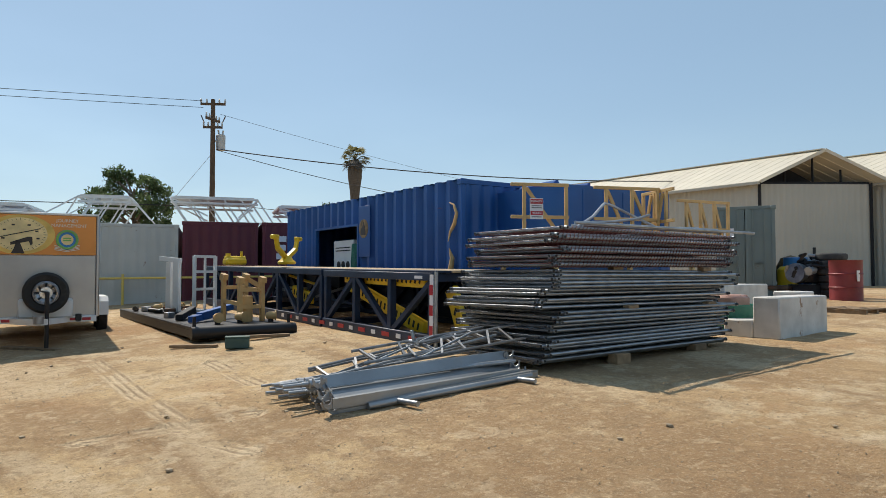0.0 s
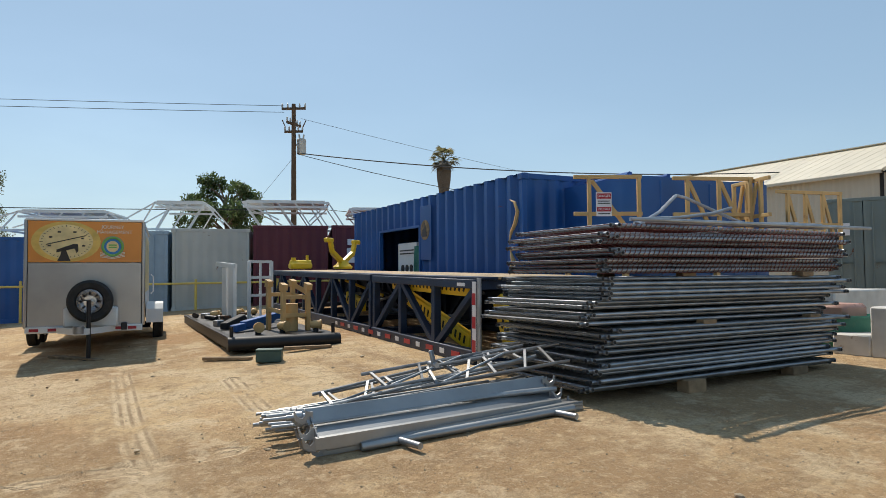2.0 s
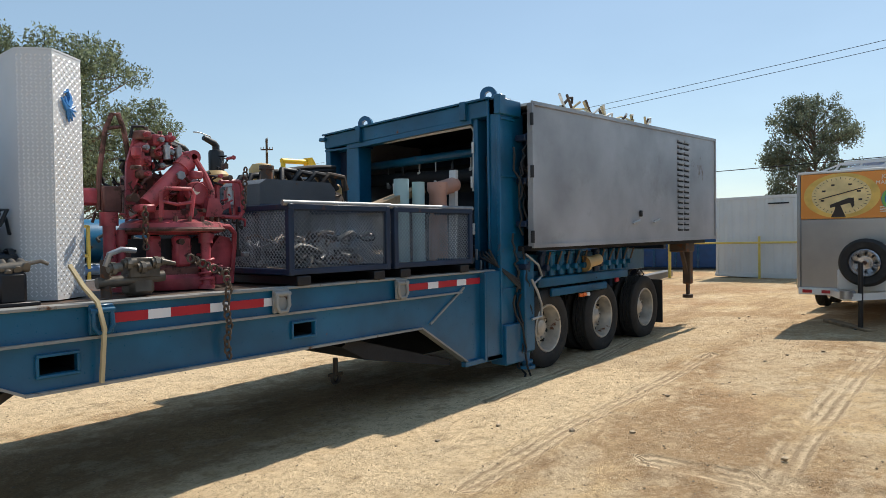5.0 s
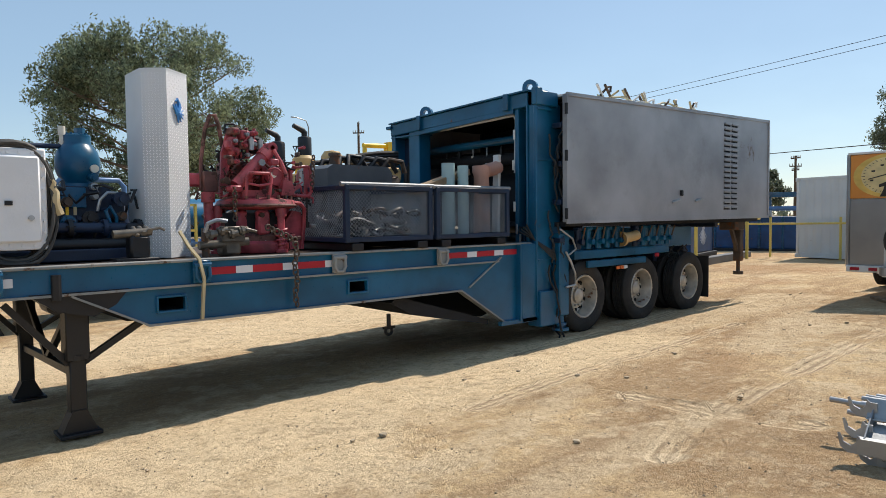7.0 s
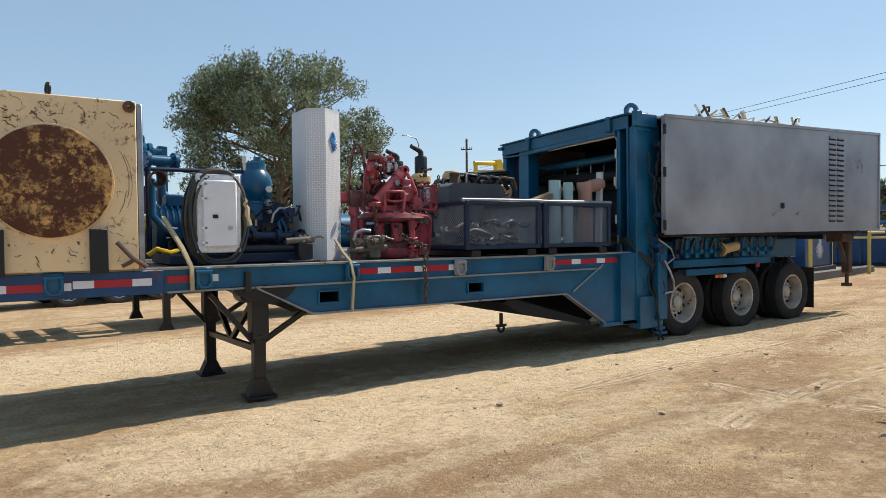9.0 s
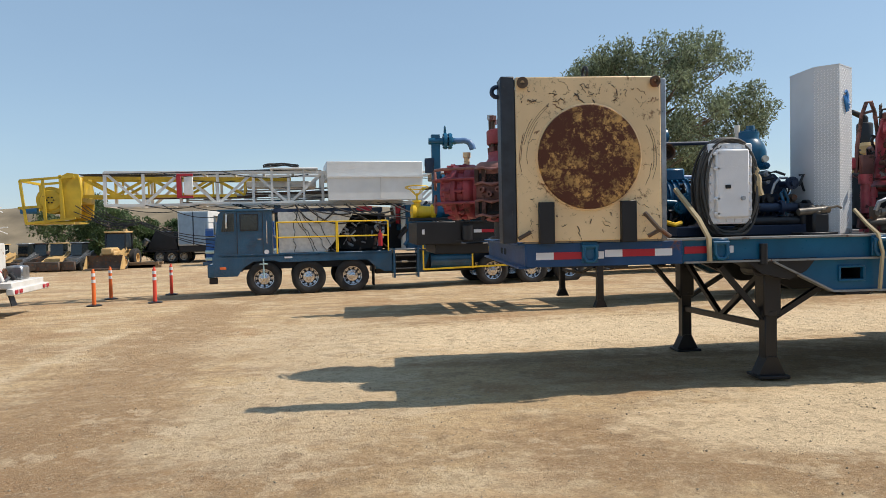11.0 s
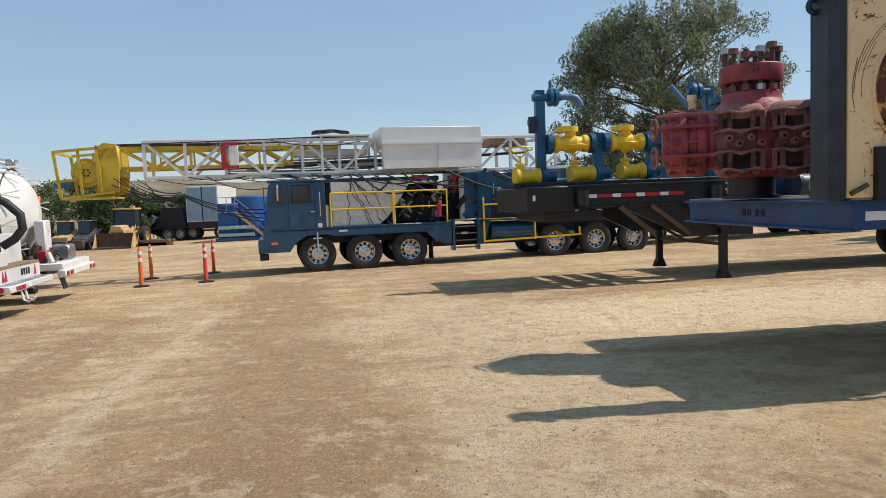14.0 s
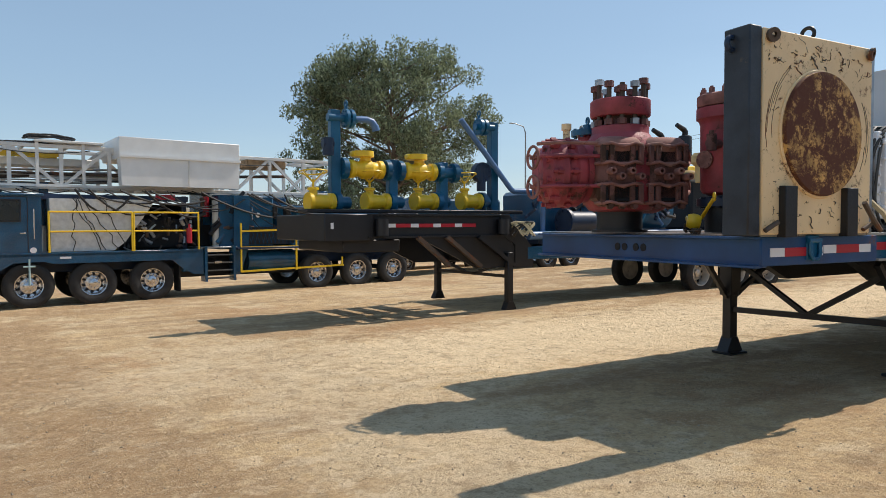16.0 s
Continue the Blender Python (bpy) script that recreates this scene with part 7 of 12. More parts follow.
pl = thing("raised_platform", (8.1, -4.9, 0.88), "raised tan steel platform behind the stacked panels", "platform")
for x in (0.1, 1.5):
    for y in (0.1, 2.0, 3.9):
        part("platform_leg", Shape().box((x, y, 0.7), (0.08, 0.08, 1.4), bev=0.006), TANYEL, pl)
part("platform_deck", Shape().box((0.8, 2.0, 1.42), (1.6, 4.0, 0.05), bev=0.006), TANYEL, pl)
r1 = railing((8.95, -0.95, 2.33), -114, 1, "tan painted railing with a red and white danger sign", w=0.8)
railing((8.45, -2.55, 2.33), -109, 2, "tan painted steel railing of the platform", w=0.55)
railing((8.6, -5.2, 2.25), -100, 3, "tan painted steel railing of the platform", w=0.4)
railing((7.9, -3.6, 2.3), -20, 2, "tan painted steel railing of the platform", w=0.4)


def text(name, body, size, material, parent, m, label=""):
    cu = bpy.data.curves.new(name, "FONT")
    cu.body, cu.size, cu.extrude, cu.align_x, cu.align_y = body, size, 0.002, "CENTER", "CENTER"
    tmp = bpy.data.objects.new(name, cu)
    scene.collection.objects.link(tmp)
    dg = bpy.context.evaluated_depsgraph_get()
    me = bpy.data.meshes.new_from_object(tmp.evaluated_get(dg))
    bpy.data.objects.remove(tmp)
    me.materials.clear()
    me.materials.append(material)
    ob = new(name, me)
    ob.parent, ob.matrix_basis = parent, m
    return tagged(ob, label) if label else ob


sg = thing("danger_sign", (8.84, -1.15, 2.98), "small white danger sign with red headings in two languages", "sign", rz=-114)
part("sign_board", Shape().box((0, 0, 0), (0.25, 0.012, 0.38), bev=0.003), SIGNWHITE, sg)
part("sign_band", Shape().box((0, -0.009, 0.13), (0.23, 0.006, 0.085)).box((0, -0.009, -0.08), (0.23, 0.006, 0.07)), SIGNRED, sg)
text("sign_word", "DANGER", 0.052, SIGNWHITE, sg, pose(0, -0.014, 0.13, 90))
text("sign_word", "PELIGRO", 0.046, SIGNWHITE, sg, pose(0, -0.014, -0.08, 90))
part("sign_lines", Shape().box((0, -0.008, 0.05), (0.19, 0.004, 0.014)).box((0, -0.008, 0.015), (0.19, 0.004, 0.014)).box((0, -0.008, -0.15), (0.19, 0.004, 0.014)), BLACK, sg)


# ---- the stack of chain-link fence panels ----
def panel_meshes(L, W, r=0.021):
    f = Shape()
    f.cyl((0, -L / 2, 0), (0, L / 2, 0), r, n=10)
    tubes = f.mesh("long_tube", GALVDARK)
    g = Shape()
    g.cyl((-0.05, 0, 0), (W + 0.03, 0, 0), r, n=10)
    cross = g.mesh("cross_tube", GALVDARK)
    mid_tube = Shape().cyl((0.01, 0, 0), (W - 0.01, 0, 0), r, n=10).mesh("cross_tube", GALVDARK)
    out = []
    for mm in (WIRE, RUSTWIRE):
        w = Shape()
        st = 0.085
        k = -int(L / st)
        while k * st < W:
            for sg_ in (1, -1):
                a, b = k * st, k * st + L
                x0, x1 = max(0, a), min(W, b)
                if x1 > x0:
                    y0, y1 = -L / 2 + (x0 - a), -L / 2 + (x1 - a)
                    w.cyl((x0, sg_ * y0, sg_ * 0.011), (x1, sg_ * y1, sg_ * 0.011), 0.005, n=3, cap=False)
            k += 1
        # the mesh edge is laced round the long tubes
        for x, s in ((0.0, -1), (W, 1)) if mm is RUSTWIRE else ():
            k = 0
            while k * 0.06 < L - 0.1:
                y = -L / 2 + 0.05 + k * 0.06
                w.tube([(x - s * 0.03, y, 0.012), (x + s * 0.022, y + 0.012, 0.016), (x + s * 0.027, y + 0.03, -0.004), (x + s * 0.018, y + 0.05, -0.03), (x - s * 0.02, y + 0.06, -0.024)], 0.005, 3)
                k += 1
        out.append(w.mesh("chain_link", mm))
    return tubes, cross, mid_tube, out


PANEL_L = 3.42
PANELS = {0: (1.74, panel_meshes(PANEL_L, 1.74)), 1: (1.53, panel_meshes(PANEL_L, 1.53))}
MOUTH = Shape().cyl((0, -0.001, 0), (0, 0.001, 0), 0.0165, n=10).mesh("tube_mouth", DARK)


def fence_panel(x, y, z, rz, link, lab, rx=0.0, ry=0.0):
    T = thing("fence_panel", (x, y, z), lab, "fence panel", rz, "stack of fence panels", rx=rx, ry=ry)
    end = PANEL_L / 2 - 0.06
    W, (LT, CT, MT, LINKS) = PANELS[link]
    for px in (0.0, W):
        part("long_tube", LT, None, T, m=pose(px, 0, 0))
    for py in (-end, 0.0, end):
        part("cross_tube", CT if py else MT, None, T, m=pose(0, py, 0))
    part("chain_link", LINKS[link], None, T)
    for px in (0.0, W):
        part("tube_mouth", MOUTH, None, T, m=pose(px, PANEL_L / 2 + 0.0015, 0))
    for py in (-end, end):
        part("tube_mouth", MOUTH, None, T, m=pose(-0.0515, py, 0, 0, 0, 90))


rng = random.Random(17)
# bottom, middle and top tier: heights, count, mesh, and how far the lowest panel has slid towards +y
for z0, z1, n, link, slip, rise in ((0.835, 1.375, 12, 0, 0.17, -1.3), (1.44, 1.835, 10, 0, 0.20, -0.2), (1.905, 2.315, 9, 1, 0.03, 0.0)):
    for i in range(n):
        f = i / (n - 1)
        jut = slip * (1 - f) + rng.uniform(-0.06, 0.08)
        fence_panel(5.27 + 0.5 * jut + rng.uniform(-0.05, 0.05), 0.13 + jut, z0 + (z1 - z0) * f + 0.012 * rng.uniform(-1, 1), rng.uniform(-1.6, 1.6) - 1.2 * (1 - f) * (link == 0), link,
                    "chain-link fence panel with rusty brown mesh, lying flat in the stack" if link else "grey chain-link fence panel lying flat in the stack",
                    rx=rise * (1 - f) + rng.uniform(-0.3, 0.3), ry=rng.uniform(-0.35, 0.35) + 0.9 * (1 - f) * (link == 0))
for x, y, h in ((5.32, 0.75, 0.13), (5.32, -0.77, 0.10), (6.5, 0.9, 0.12), (6.5, -0.9, 0.10)):
    solid("timber_block", Shape().box((0, 0, h / 2), (0.16, 0.24, h), bev=0.008), WOOD, (x, y, gz(x, y) - 0.005), "rough timber block under the stacked panels", "timber", group="timber blocks under the stack")
for x, y, z, h in ((5.30, 0.55, 1.375, 0.05), (5.30, -1.05, 1.375, 0.05), (5.36, 0.75, 1.835, 0.055), (5.30, -0.95, 1.835, 0.055), (6.5, 0.8, 1.835, 0.055)):
    solid("timber_spacer", Shape().box((0, 0, h / 2), (0.10, 0.18, h), bev=0.006), WOOD, (x, y, z), "short timber spacer between tiers of panels", "timber", group="timber spacers in the stack")
for k in range(8):
    a = Vector((5.35 + 0.18 * k + rng.uniform(-0.1, 0.1), 1.45 - 0.2 * k + rng.uniform(-0.2, 0.2), 2.39 + 0.012 * k))
    b = Vector((5.2 + 0.12 * k + rng.uniform(-0.2, 0.2), -1.2 - rng.uniform(0, 0.9), 2.37 + 0.015 * k))
    solid("loose_tube", Shape().cyl(a - a, b - a, 0.02, n=10), GALV, tuple(a), "loose galvanised tube lying across the stack", "tube", group="loose tubes on the stack")
solid("bent_rail", Shape().tube([(0, 0, 0), (0.1, -0.4, 0.16), (0.25, -0.78, 0.36), (0.3, -0.85, 0.38), (0.25, -0.95, 0.35), (0.1, -1.5, 0.12), (0.05, -1.75, 0.03)], 0.02, 8), GALV, (5.9, 0.85, 2.40), "bent galvanised rail lying on top of the stack", "tube")
solid("bent_rail", Shape().tube([(0, 0, 0), (0.02, -0.5, 0.03), (0.06, -1.0, 0.09), (0.08, -1.3, 0.16)], 0.018, 8), GALV, (5.4, 1.25, 2.41), "bent galvanised rail lying on top of the stack", "tube")


# ---- aluminium scaffold planks and ladder frames ----
HOOK = [(0.05, 0.0), (-0.05, 0.0), (-0.085, 0.03), (-0.098, 0.10), (-0.088, 0.105), (-0.07, 0.058), (-0.035, 0.04), (-0.008, 0.062), (0.0, 0.10), (0.016, 0.085), (0.05, 0.085)]


def plank(at, rz, L, lift, label):
    """A scaffold deck plank tilted up on its edge, its open channel outwards, with claw hooks at both ends."""
    T = thing("scaffold_plank", at, label, "plank", rz, "aluminium scaffold planks", ry=lift)
    web = [(0.02, 0.045), (0.20, 0.135), (0.196, 0.143), (0.016, 0.053)]
    low = [(0.0, 0.0), (0.012, 0.0), (0.012, 0.074), (0.034, 0.086), (0.034, 0.092), (0.0, 0.086)]
    high = [(0.165, 0.158), (0.192, 0.150), (0.245, 0.235), (0.25, 0.262), (0.242, 0.262), (0.232, 0.24), (0.186, 0.166), (0.168, 0.166)]
    part("plank_web", Shape().prism(web, 0.03, L - 0.03, "yz"), ALU, T)
    part("plank_flange", Shape().prism(low, 0, L, "yz"), ALU, T)
    part("plank_flange", Shape().prism(high, 0, L, "yz"), ALU, T)
    for x, s in ((0.0, 1), (L, -1)):
        for y, z in ((0.006, 0.0), (0.10, 0.06), (0.20, 0.16)):
            part("end_hook", Shape().prism([(x + s * a, z + b) for a, b in HOOK], y, y + 0.012), GALV, T)
        part("end_plate", Shape().prism([(0.012, 0.0), (0.2, 0.1), (0.24, 0.235), (0.012, 0.09)], x + s * 0.03 - 0.004, x + s * 0.03 + 0.004, "yz"), GALVMID, T)


plank((5.35, 4.50, 0.607), -88.4, 2.26, -2.0, "long aluminium scaffold plank tilted on edge, showing its channel")
plank((5.60, 4.46, 0.545), -88.0, 2.2, -2.4, "aluminium scaffold plank nested low behind another on edge")
bs = thing("scaffold_plank", (5.41, 4.42, 0.545), "flat aluminium scaffold plank lying on two short pipes", "plank", -93.0, "aluminium scaffold planks", ry=-3.6)
part("plank_web", Shape().box((1.17, 0.10, 0.05), (2.3, 0.22, 0.03), bev=0.008), ALU, bs)
part("plank_flange", Shape().prism([(0.0, 0.0), (0.02, 0.0), (0.02, 0.07), (0.0, 0.075)], 0.0, 2.33, "yz"), ALU, bs)
part("plank_flange", Shape().cyl((0.28, -0.045, 0.03), (2.2, -0.045, 0.035), 0.034, n=12), ALU, bs)
for y in (0.004, 0.17):
    part("end_hook", Shape().prism([(a, b * 0.8) for a, b in HOOK], y, y + 0.012), GALV, bs)
rng = random.Random(23)
for k in range(11):
    y0 = 4.56 + rng.uniform(-0.10, 0.06)
    x0 = 5.80 + 0.062 * k
    z = 0.60 + rng.uniform(0.0, 0.18)
    L = rng.uniform(1.6, 2.5)
    T = thing("scaffold_standard", (x0, y0, z), "galvanised scaffold upright with spigot end and collars", "tube", -94 + rng.uniform(-3, 3), "scaffold uprights", ry=-rng.uniform(0, 3))
    part("upright_tube", Shape().cyl((0.0, 0, 0), (L, 0, 0), 0.024, n=12), GALV, T)
    part("spigot", Shape().cyl((-0.18, 0, 0), (0.02, 0, 0), 0.017, n=10), GALV, T)
    part("collar", Shape().lathe([(0.024, 0.06), (0.045, 0.07), (0.045, 0.12), (0.024, 0.13)], axis=(1, 0, 0), n=14), GALV, T)
for x, y in ((5.1, 3.78), (5.06, 2.37)):
    solid("short_pipe", Shape().lathe([(0.0, 0.0), (0.022, 0.0), (0.022, -0.0), (0.027, 0.0), (0.027, 0.7), (0, 0.7)], axis=(1, 0.25, 0), n=14), GALV, (x - 0.03, y, gz(x, y) + 0.035), "short galvanised pipe end under the planks", "pipe", group="short pipes under the planks")


def ladder_frame(at, rz, L, W, rungs, label, rx=0, ry=0):
    T = thing("access_ladder", at, label, "ladder", rz, "scaffold ladders", rx=rx, ry=ry)
    for y in (0, W):
        part("frame_rail", Shape().tube([(0, y, 0), (L * 0.5, y, 0.0), (L, y, 0)], 0.017, 8), GALVMID, T)
    for k in range(rungs):
        x = 0.15 + (L - 0.3) * k / (rungs - 1)
        part("frame_rung", Shape().bar((x, 0, 0), (x + (0.08 if k % 2 else -0.06), W, 0), 0.025, 0.025), GALVMID, T)
    part("frame_brace", Shape().tube([(0.2, 0.02, 0.0), (L * 0.6, W * 0.9, 0.02)], 0.013, 6), GALVMID, T)


ladder_frame((6.42, 4.20, 0.70), -102.5, 2.15, 0.34, 7, "galvanised scaffold ladder frame propped on the planks", rx=12, ry=-10.5)
ladder_frame((6.2, 3.75, 0.86), -93, 1.7, 0.30, 5, "galvanised scaffold ladder frame propped on the planks", rx=20, ry=-6)
ladder_frame((6.75, 4.0, 0.63), -98, 1.9, 0.45, 6, "galvanised scaffold ladder frame lying askew in the pile", rx=6, ry=-9)
ladder_frame((6.1, 3.3, 0.86), -112, 1.4, 0.34, 5, "galvanised scaffold ladder frame propped on the planks", rx=22, ry=-9)
for k in range(18):
    a = (5.95 + rng.uniform(0, 0.9), 4.75 + rng.uniform(-0.7, 0.05), 0.58 + rng.uniform(0, 0.06))
    L = rng.uniform(1.5, 2.6)
    an = radians(-96 + rng.uniform(-14, 10))
    solid("brace_tube", Shape().cyl((0, 0, 0), (L * math.cos(an), L * math.sin(an), rng.uniform(0.02, 0.25)), 0.014, n=8), GALVMID, a, "thin galvanised brace tube in the pile", "tube", group="brace tubes in the pile")
solid("scaffold_clamp", Shape().bar((0, 0, 0), (0.03, 0.02, 0.13), 0.05, 0.03, bev=0.006).cyl((-0.06, 0, 0.0), (0.1, 0, 0.0), 0.025), GALV, (6.1, 3.17, 1.06), "galvanised bracket standing up in the pile", "bracket")


# ---- white cargo trailer ----
def cargo_trailer():
    T = thing("cargo_trailer", (13.9, 6.24, 0.5), "enclosed silver cargo trailer with an orange dial graphic on its nose", "trailer", rz=-4)
    L, w = 5.1, 0.925
    z0, z1 = 0.52, 2.40
    part("body_shell", Shape().box((L / 2 + 0.03, 0, (z0 + z1) / 2), (L, 2 * w - 0.04, z1 - z0), bev=0.03), WHITE, T)
    part("nose_panel", Shape().box((0.012, 0, 1.09), (0.02, 2 * w - 0.07, 1.12), bev=0.004), SILVER, T, "brushed silver nose panel")
    part("roof_trim", Shape().box((L / 2, 0, z1 + 0.005), (L + 0.04, 2 * w + 0.01, 0.04), bev=0.012), WHITE, T)
    for y in (-w, w):
        part("corner_trim", Shape().box((0.03, y, (z0 + z1) / 2), (0.07, 0.06, z1 - z0), bev=0.02), SILVER, T)
    gp = part("nose_graphic", Shape().box((0.004, 0, 2.02), (0.016, 2 * w - 0.07, 0.72), bev=0.002), SIGNORANGE, T, "orange printed panel with a brass dial")
    part("dial_case", Shape().cyl((-0.008, 0.31, 2.02), (-0.004, 0.31, 2.02), 0.47, n=48), SIGNGOLD, gp, m=Matrix.Translation((0, 0.31, 2.02)) @ Matrix.Diagonal((1, 1.14, 0.755, 1)) @ Matrix.Translation((0, -0.31, -2.02)))
    part("dial_face", Shape().cyl((-0.013, 0.31, 2.02), (-0.008, 0.31, 2.02), 0.38, n=48), SIGNPALE, gp, m=Matrix.Translation((0, 0.31, 2.02)) @ Matrix.Diagonal((1, 1.1, 0.8, 1)) @ Matrix.Translation((0, -0.31, -2.02)))
    for k in range(36):
        a = k * math.tau / 36
        part("dial_tick", Shape().bar((-0.0145, 0.31 + 0.36 * math.cos(a), 2.02 + 0.26 * math.sin(a)), (-0.0145, 0.31 + (0.39 if k % 3 else 0.41) * math.cos(a) * 1.0, 2.02 + (0.28 if k % 3 else 0.295) * math.sin(a)), 0.008, 0.004, (1, 0, 0)), SIGNDARK, gp)
    for k, (yy, zz) in enumerate(((0.55, 2.1), (0.42, 2.19), (0.18, 2.19), (0.06, 2.08), (0.04, 1.95), (0.57, 1.95))):
        part("dial_figure_bar", Shape().box((-0.0145, yy, zz), (0.003, 0.05, 0.028)), SIGNDARK, gp)
    part("dial_needle", Shape().bar((-0.016, 0.62, 1.97), (-0.016, 0.0, 2.13), 0.004, 0.016), SIGNDARK, gp)
    pj = Shape()
    pj.prism([(0.45, 1.68), (0.24, 1.68), (0.28, 1.78), (0.33, 1.92), (0.37, 1.92), (0.40, 1.78)], -0.019, -0.015, "yz")
    pj.prism([(0.46, 1.88), (0.20, 1.98), (0.13, 1.98), (0.12, 1.86), (0.15, 1.82), (0.18, 1.9), (0.46, 1.83)], -0.019, -0.015, "yz")
    part("pump_silhouette", pj, SIGNDARK, gp)
    bd = part("round_badge", Shape().cyl((-0.010, -0.42, 1.94), (-0.005, -0.42, 1.94), 0.185, n=32), SIGNBLUE, gp)
    part("badge_ring", Shape().ring((-0.011, -0.42, 1.94), 0.16, 0.022, (1, 0, 0), 32, 6), SIGNGREEN, bd, m=None)
    part("badge_core", Shape().cyl((-0.014, -0.42, 1.94), (-0.01, -0.42, 1.94), 0.10, n=24), SIGNPALE, bd)
    part("badge_bars", Shape().box((-0.016, -0.42, 1.965), (0.004, 0.13, 0.025)).box((-0.016, -0.42, 1.925), (0.004, 0.13, 0.025)), SIGNGREEN, bd)
    fl = Shape()
    for k in range(4):
        fl.tube([(-0.014, -0.22, 1.83 - k * 0.025), (-0.014, -0.42, 1.79 - k * 0.022), (-0.014, -0.62, 1.84 - k * 0.025)], 0.008, 4)
    part("badge_ribbon", fl, SIGNCREAM, bd)
    text("nose_word", "JOURNEY", 0.085, SIGNCREAM, gp, pose(-0.012, -0.42, 2.285, 90, 0, -90))
    text("nose_word", "MANAGEMENT", 0.085, SIGNCREAM, gp, pose(-0.012, -0.45, 2.195, 90, 0, -90))
    part("side_graphic", Shape().box((2.2, -w - 0.004, 1.65), (3.2, 0.008, 1.1)), SIGNPALE, T, "faded gold printed side graphic")
    fr = Shape()
    for y in (-0.7, 0.7):
        fr.box((2.6, y, 0.47), (5.0, 0.08, 0.1))
        fr.bar((0.6, y, 0.47), (-0.98, 0.02 * y, 0.5), 0.07, 0.1)
    part("chassis", fr, WHITE, T)
    part("front_sill", Shape().box((-0.02, 0, 0.49), (0.1, 2 * w - 0.02, 0.11), bev=0.01), WHITE, T)
    for k, y in enumerate((0.78, 0.5, -0.35, -0.55, -0.75)):
        part("reflective_tape", Shape().box((-0.076, y, 0.49), (0.006, 0.14, 0.05)), SIGNRED, T)
    part("marker_light", Shape().box((-0.08, -0.62, 0.52), (0.05, 0.1, 0.13), bev=0.01), BLACK, T)
    part("coupler", Shape().box((-0.93, 0, 0.54), (0.3, 0.14, 0.1), bev=0.02).cyl((-1.05, 0, 0.48), (-1.05, 0, 0.6), 0.08, n=16), GALV, T)
    part("tongue_jack", Shape().cyl((-0.75, -0.12, 0.03), (-0.75, -0.12, 1.0), 0.035, n=12).cyl((-0.75, -0.12, 0.0), (-0.75, -0.12, 0.03), 0.09, n=14).tube([(-0.75, -0.12, 1.0), (-0.75, -0.02, 1.02), (-0.75, 0.0, 1.08)], 0.012), BLACK, T)
    part("tongue_box", Shape().box((-0.1, -0.1, 0.7), (0.16, 0.85, 0.34), bev=0.025), WHITE, T)
    sp = part("spare_wheel", Shape().lathe([(0.20, -0.05), (0.23, -0.09), (0.32, -0.10), (0.355, -0.06), (0.365, 0.0), (0.355, 0.06), (0.32, 0.10), (0.23, 0.09), (0.2, 0.05)], (-0.34, -0.10, 0.98), (1, 0, 0), 40), RUBBER, T)
    part("spare_rim", Shape().lathe([(0.21, -0.09), (0.2, -0.10), (0.17, -0.06), (0.16, 0.02), (0.12, 0.0), (0.1, -0.03), (0.045, -0.03), (0.04, -0.06), (0, -0.06)], (-0.34, -0.10, 0.98), (1, 0, 0), 32), CHROME, sp)
    hh = Shape()
    for k in range(8):
        a = k * math.tau / 8
        hh.cyl((-0.355, -0.10 + 0.14 * math.cos(a), 0.98 + 0.14 * math.sin(a)), (-0.34, -0.10 + 0.14 * math.cos(a), 0.98 + 0.14 * math.sin(a)), 0.018, n=8)
    part("rim_holes", hh, DARK, sp)
    part("spare_hub", Shape().cyl((-0.42, -0.10, 0.98), (-0.38, -0.10, 0.98), 0.03, n=12), BOPDARK, sp)
    part("spare_mount", Shape().cyl((-0.3, -0.1, 0.98), (0.02, -0.1, 0.98), 0.05), BLACK, T)
    for y, s in ((-1.15, -1), (1.15, 1)):
        for x in (2.35, 3.15):
            put_wheel(W_SMALL, T, (x, y, 0.36), s, x * 50)
        fd = Shape()
        pts = [(1.85, 0.45), (1.88, 0.72), (2.0, 0.82), (3.5, 0.82), (3.62, 0.72), (3.65, 0.45)]
        for (xa, za), (xb, zb) in zip(pts, pts[1:]):
            fd.bar((xa, y - s * 0.06, za), (xb, y - s * 0.06, zb), 0.32, 0.02, (0.01, 0, 1))
        fd.prism([(1.87, 0.6), (1.9, 0.72), (2.0, 0.81), (3.5, 0.81), (3.6, 0.72), (3.63, 0.6)], y + s * 0.09, y + s * 0.1)
        part("fender", fd, WHITE, T)
    for x in (2.35, 3.15):
        part("axle", Shape().cyl((x, -1.0, 0.36), (x, 1.0, 0.36), 0.04), DARK, T)
    part("side_ladder", Shape().tube([(3.9, -w - 0.05, 1.0), (3.9, -w - 0.1, 1.05), (3.9, -w - 0.1, 1.4), (3.9, -w - 0.05, 1.45)], 0.015).tube([(4.2, -w - 0.1, 1.05), (4.2, -w - 0.1, 1.4)], 0.015), WHITE, T)
    solid("drive_plank", Shape().bar((0, 0, 0.03), (-1.1, -0.75, 0.03), 0.16, 0.05, bev=0.006), WOOD, (14.0, 6.75, gz(13.5, 6.6)), "grey weathered plank on the dirt under the trailer tongue", "plank")


cargo_trailer()


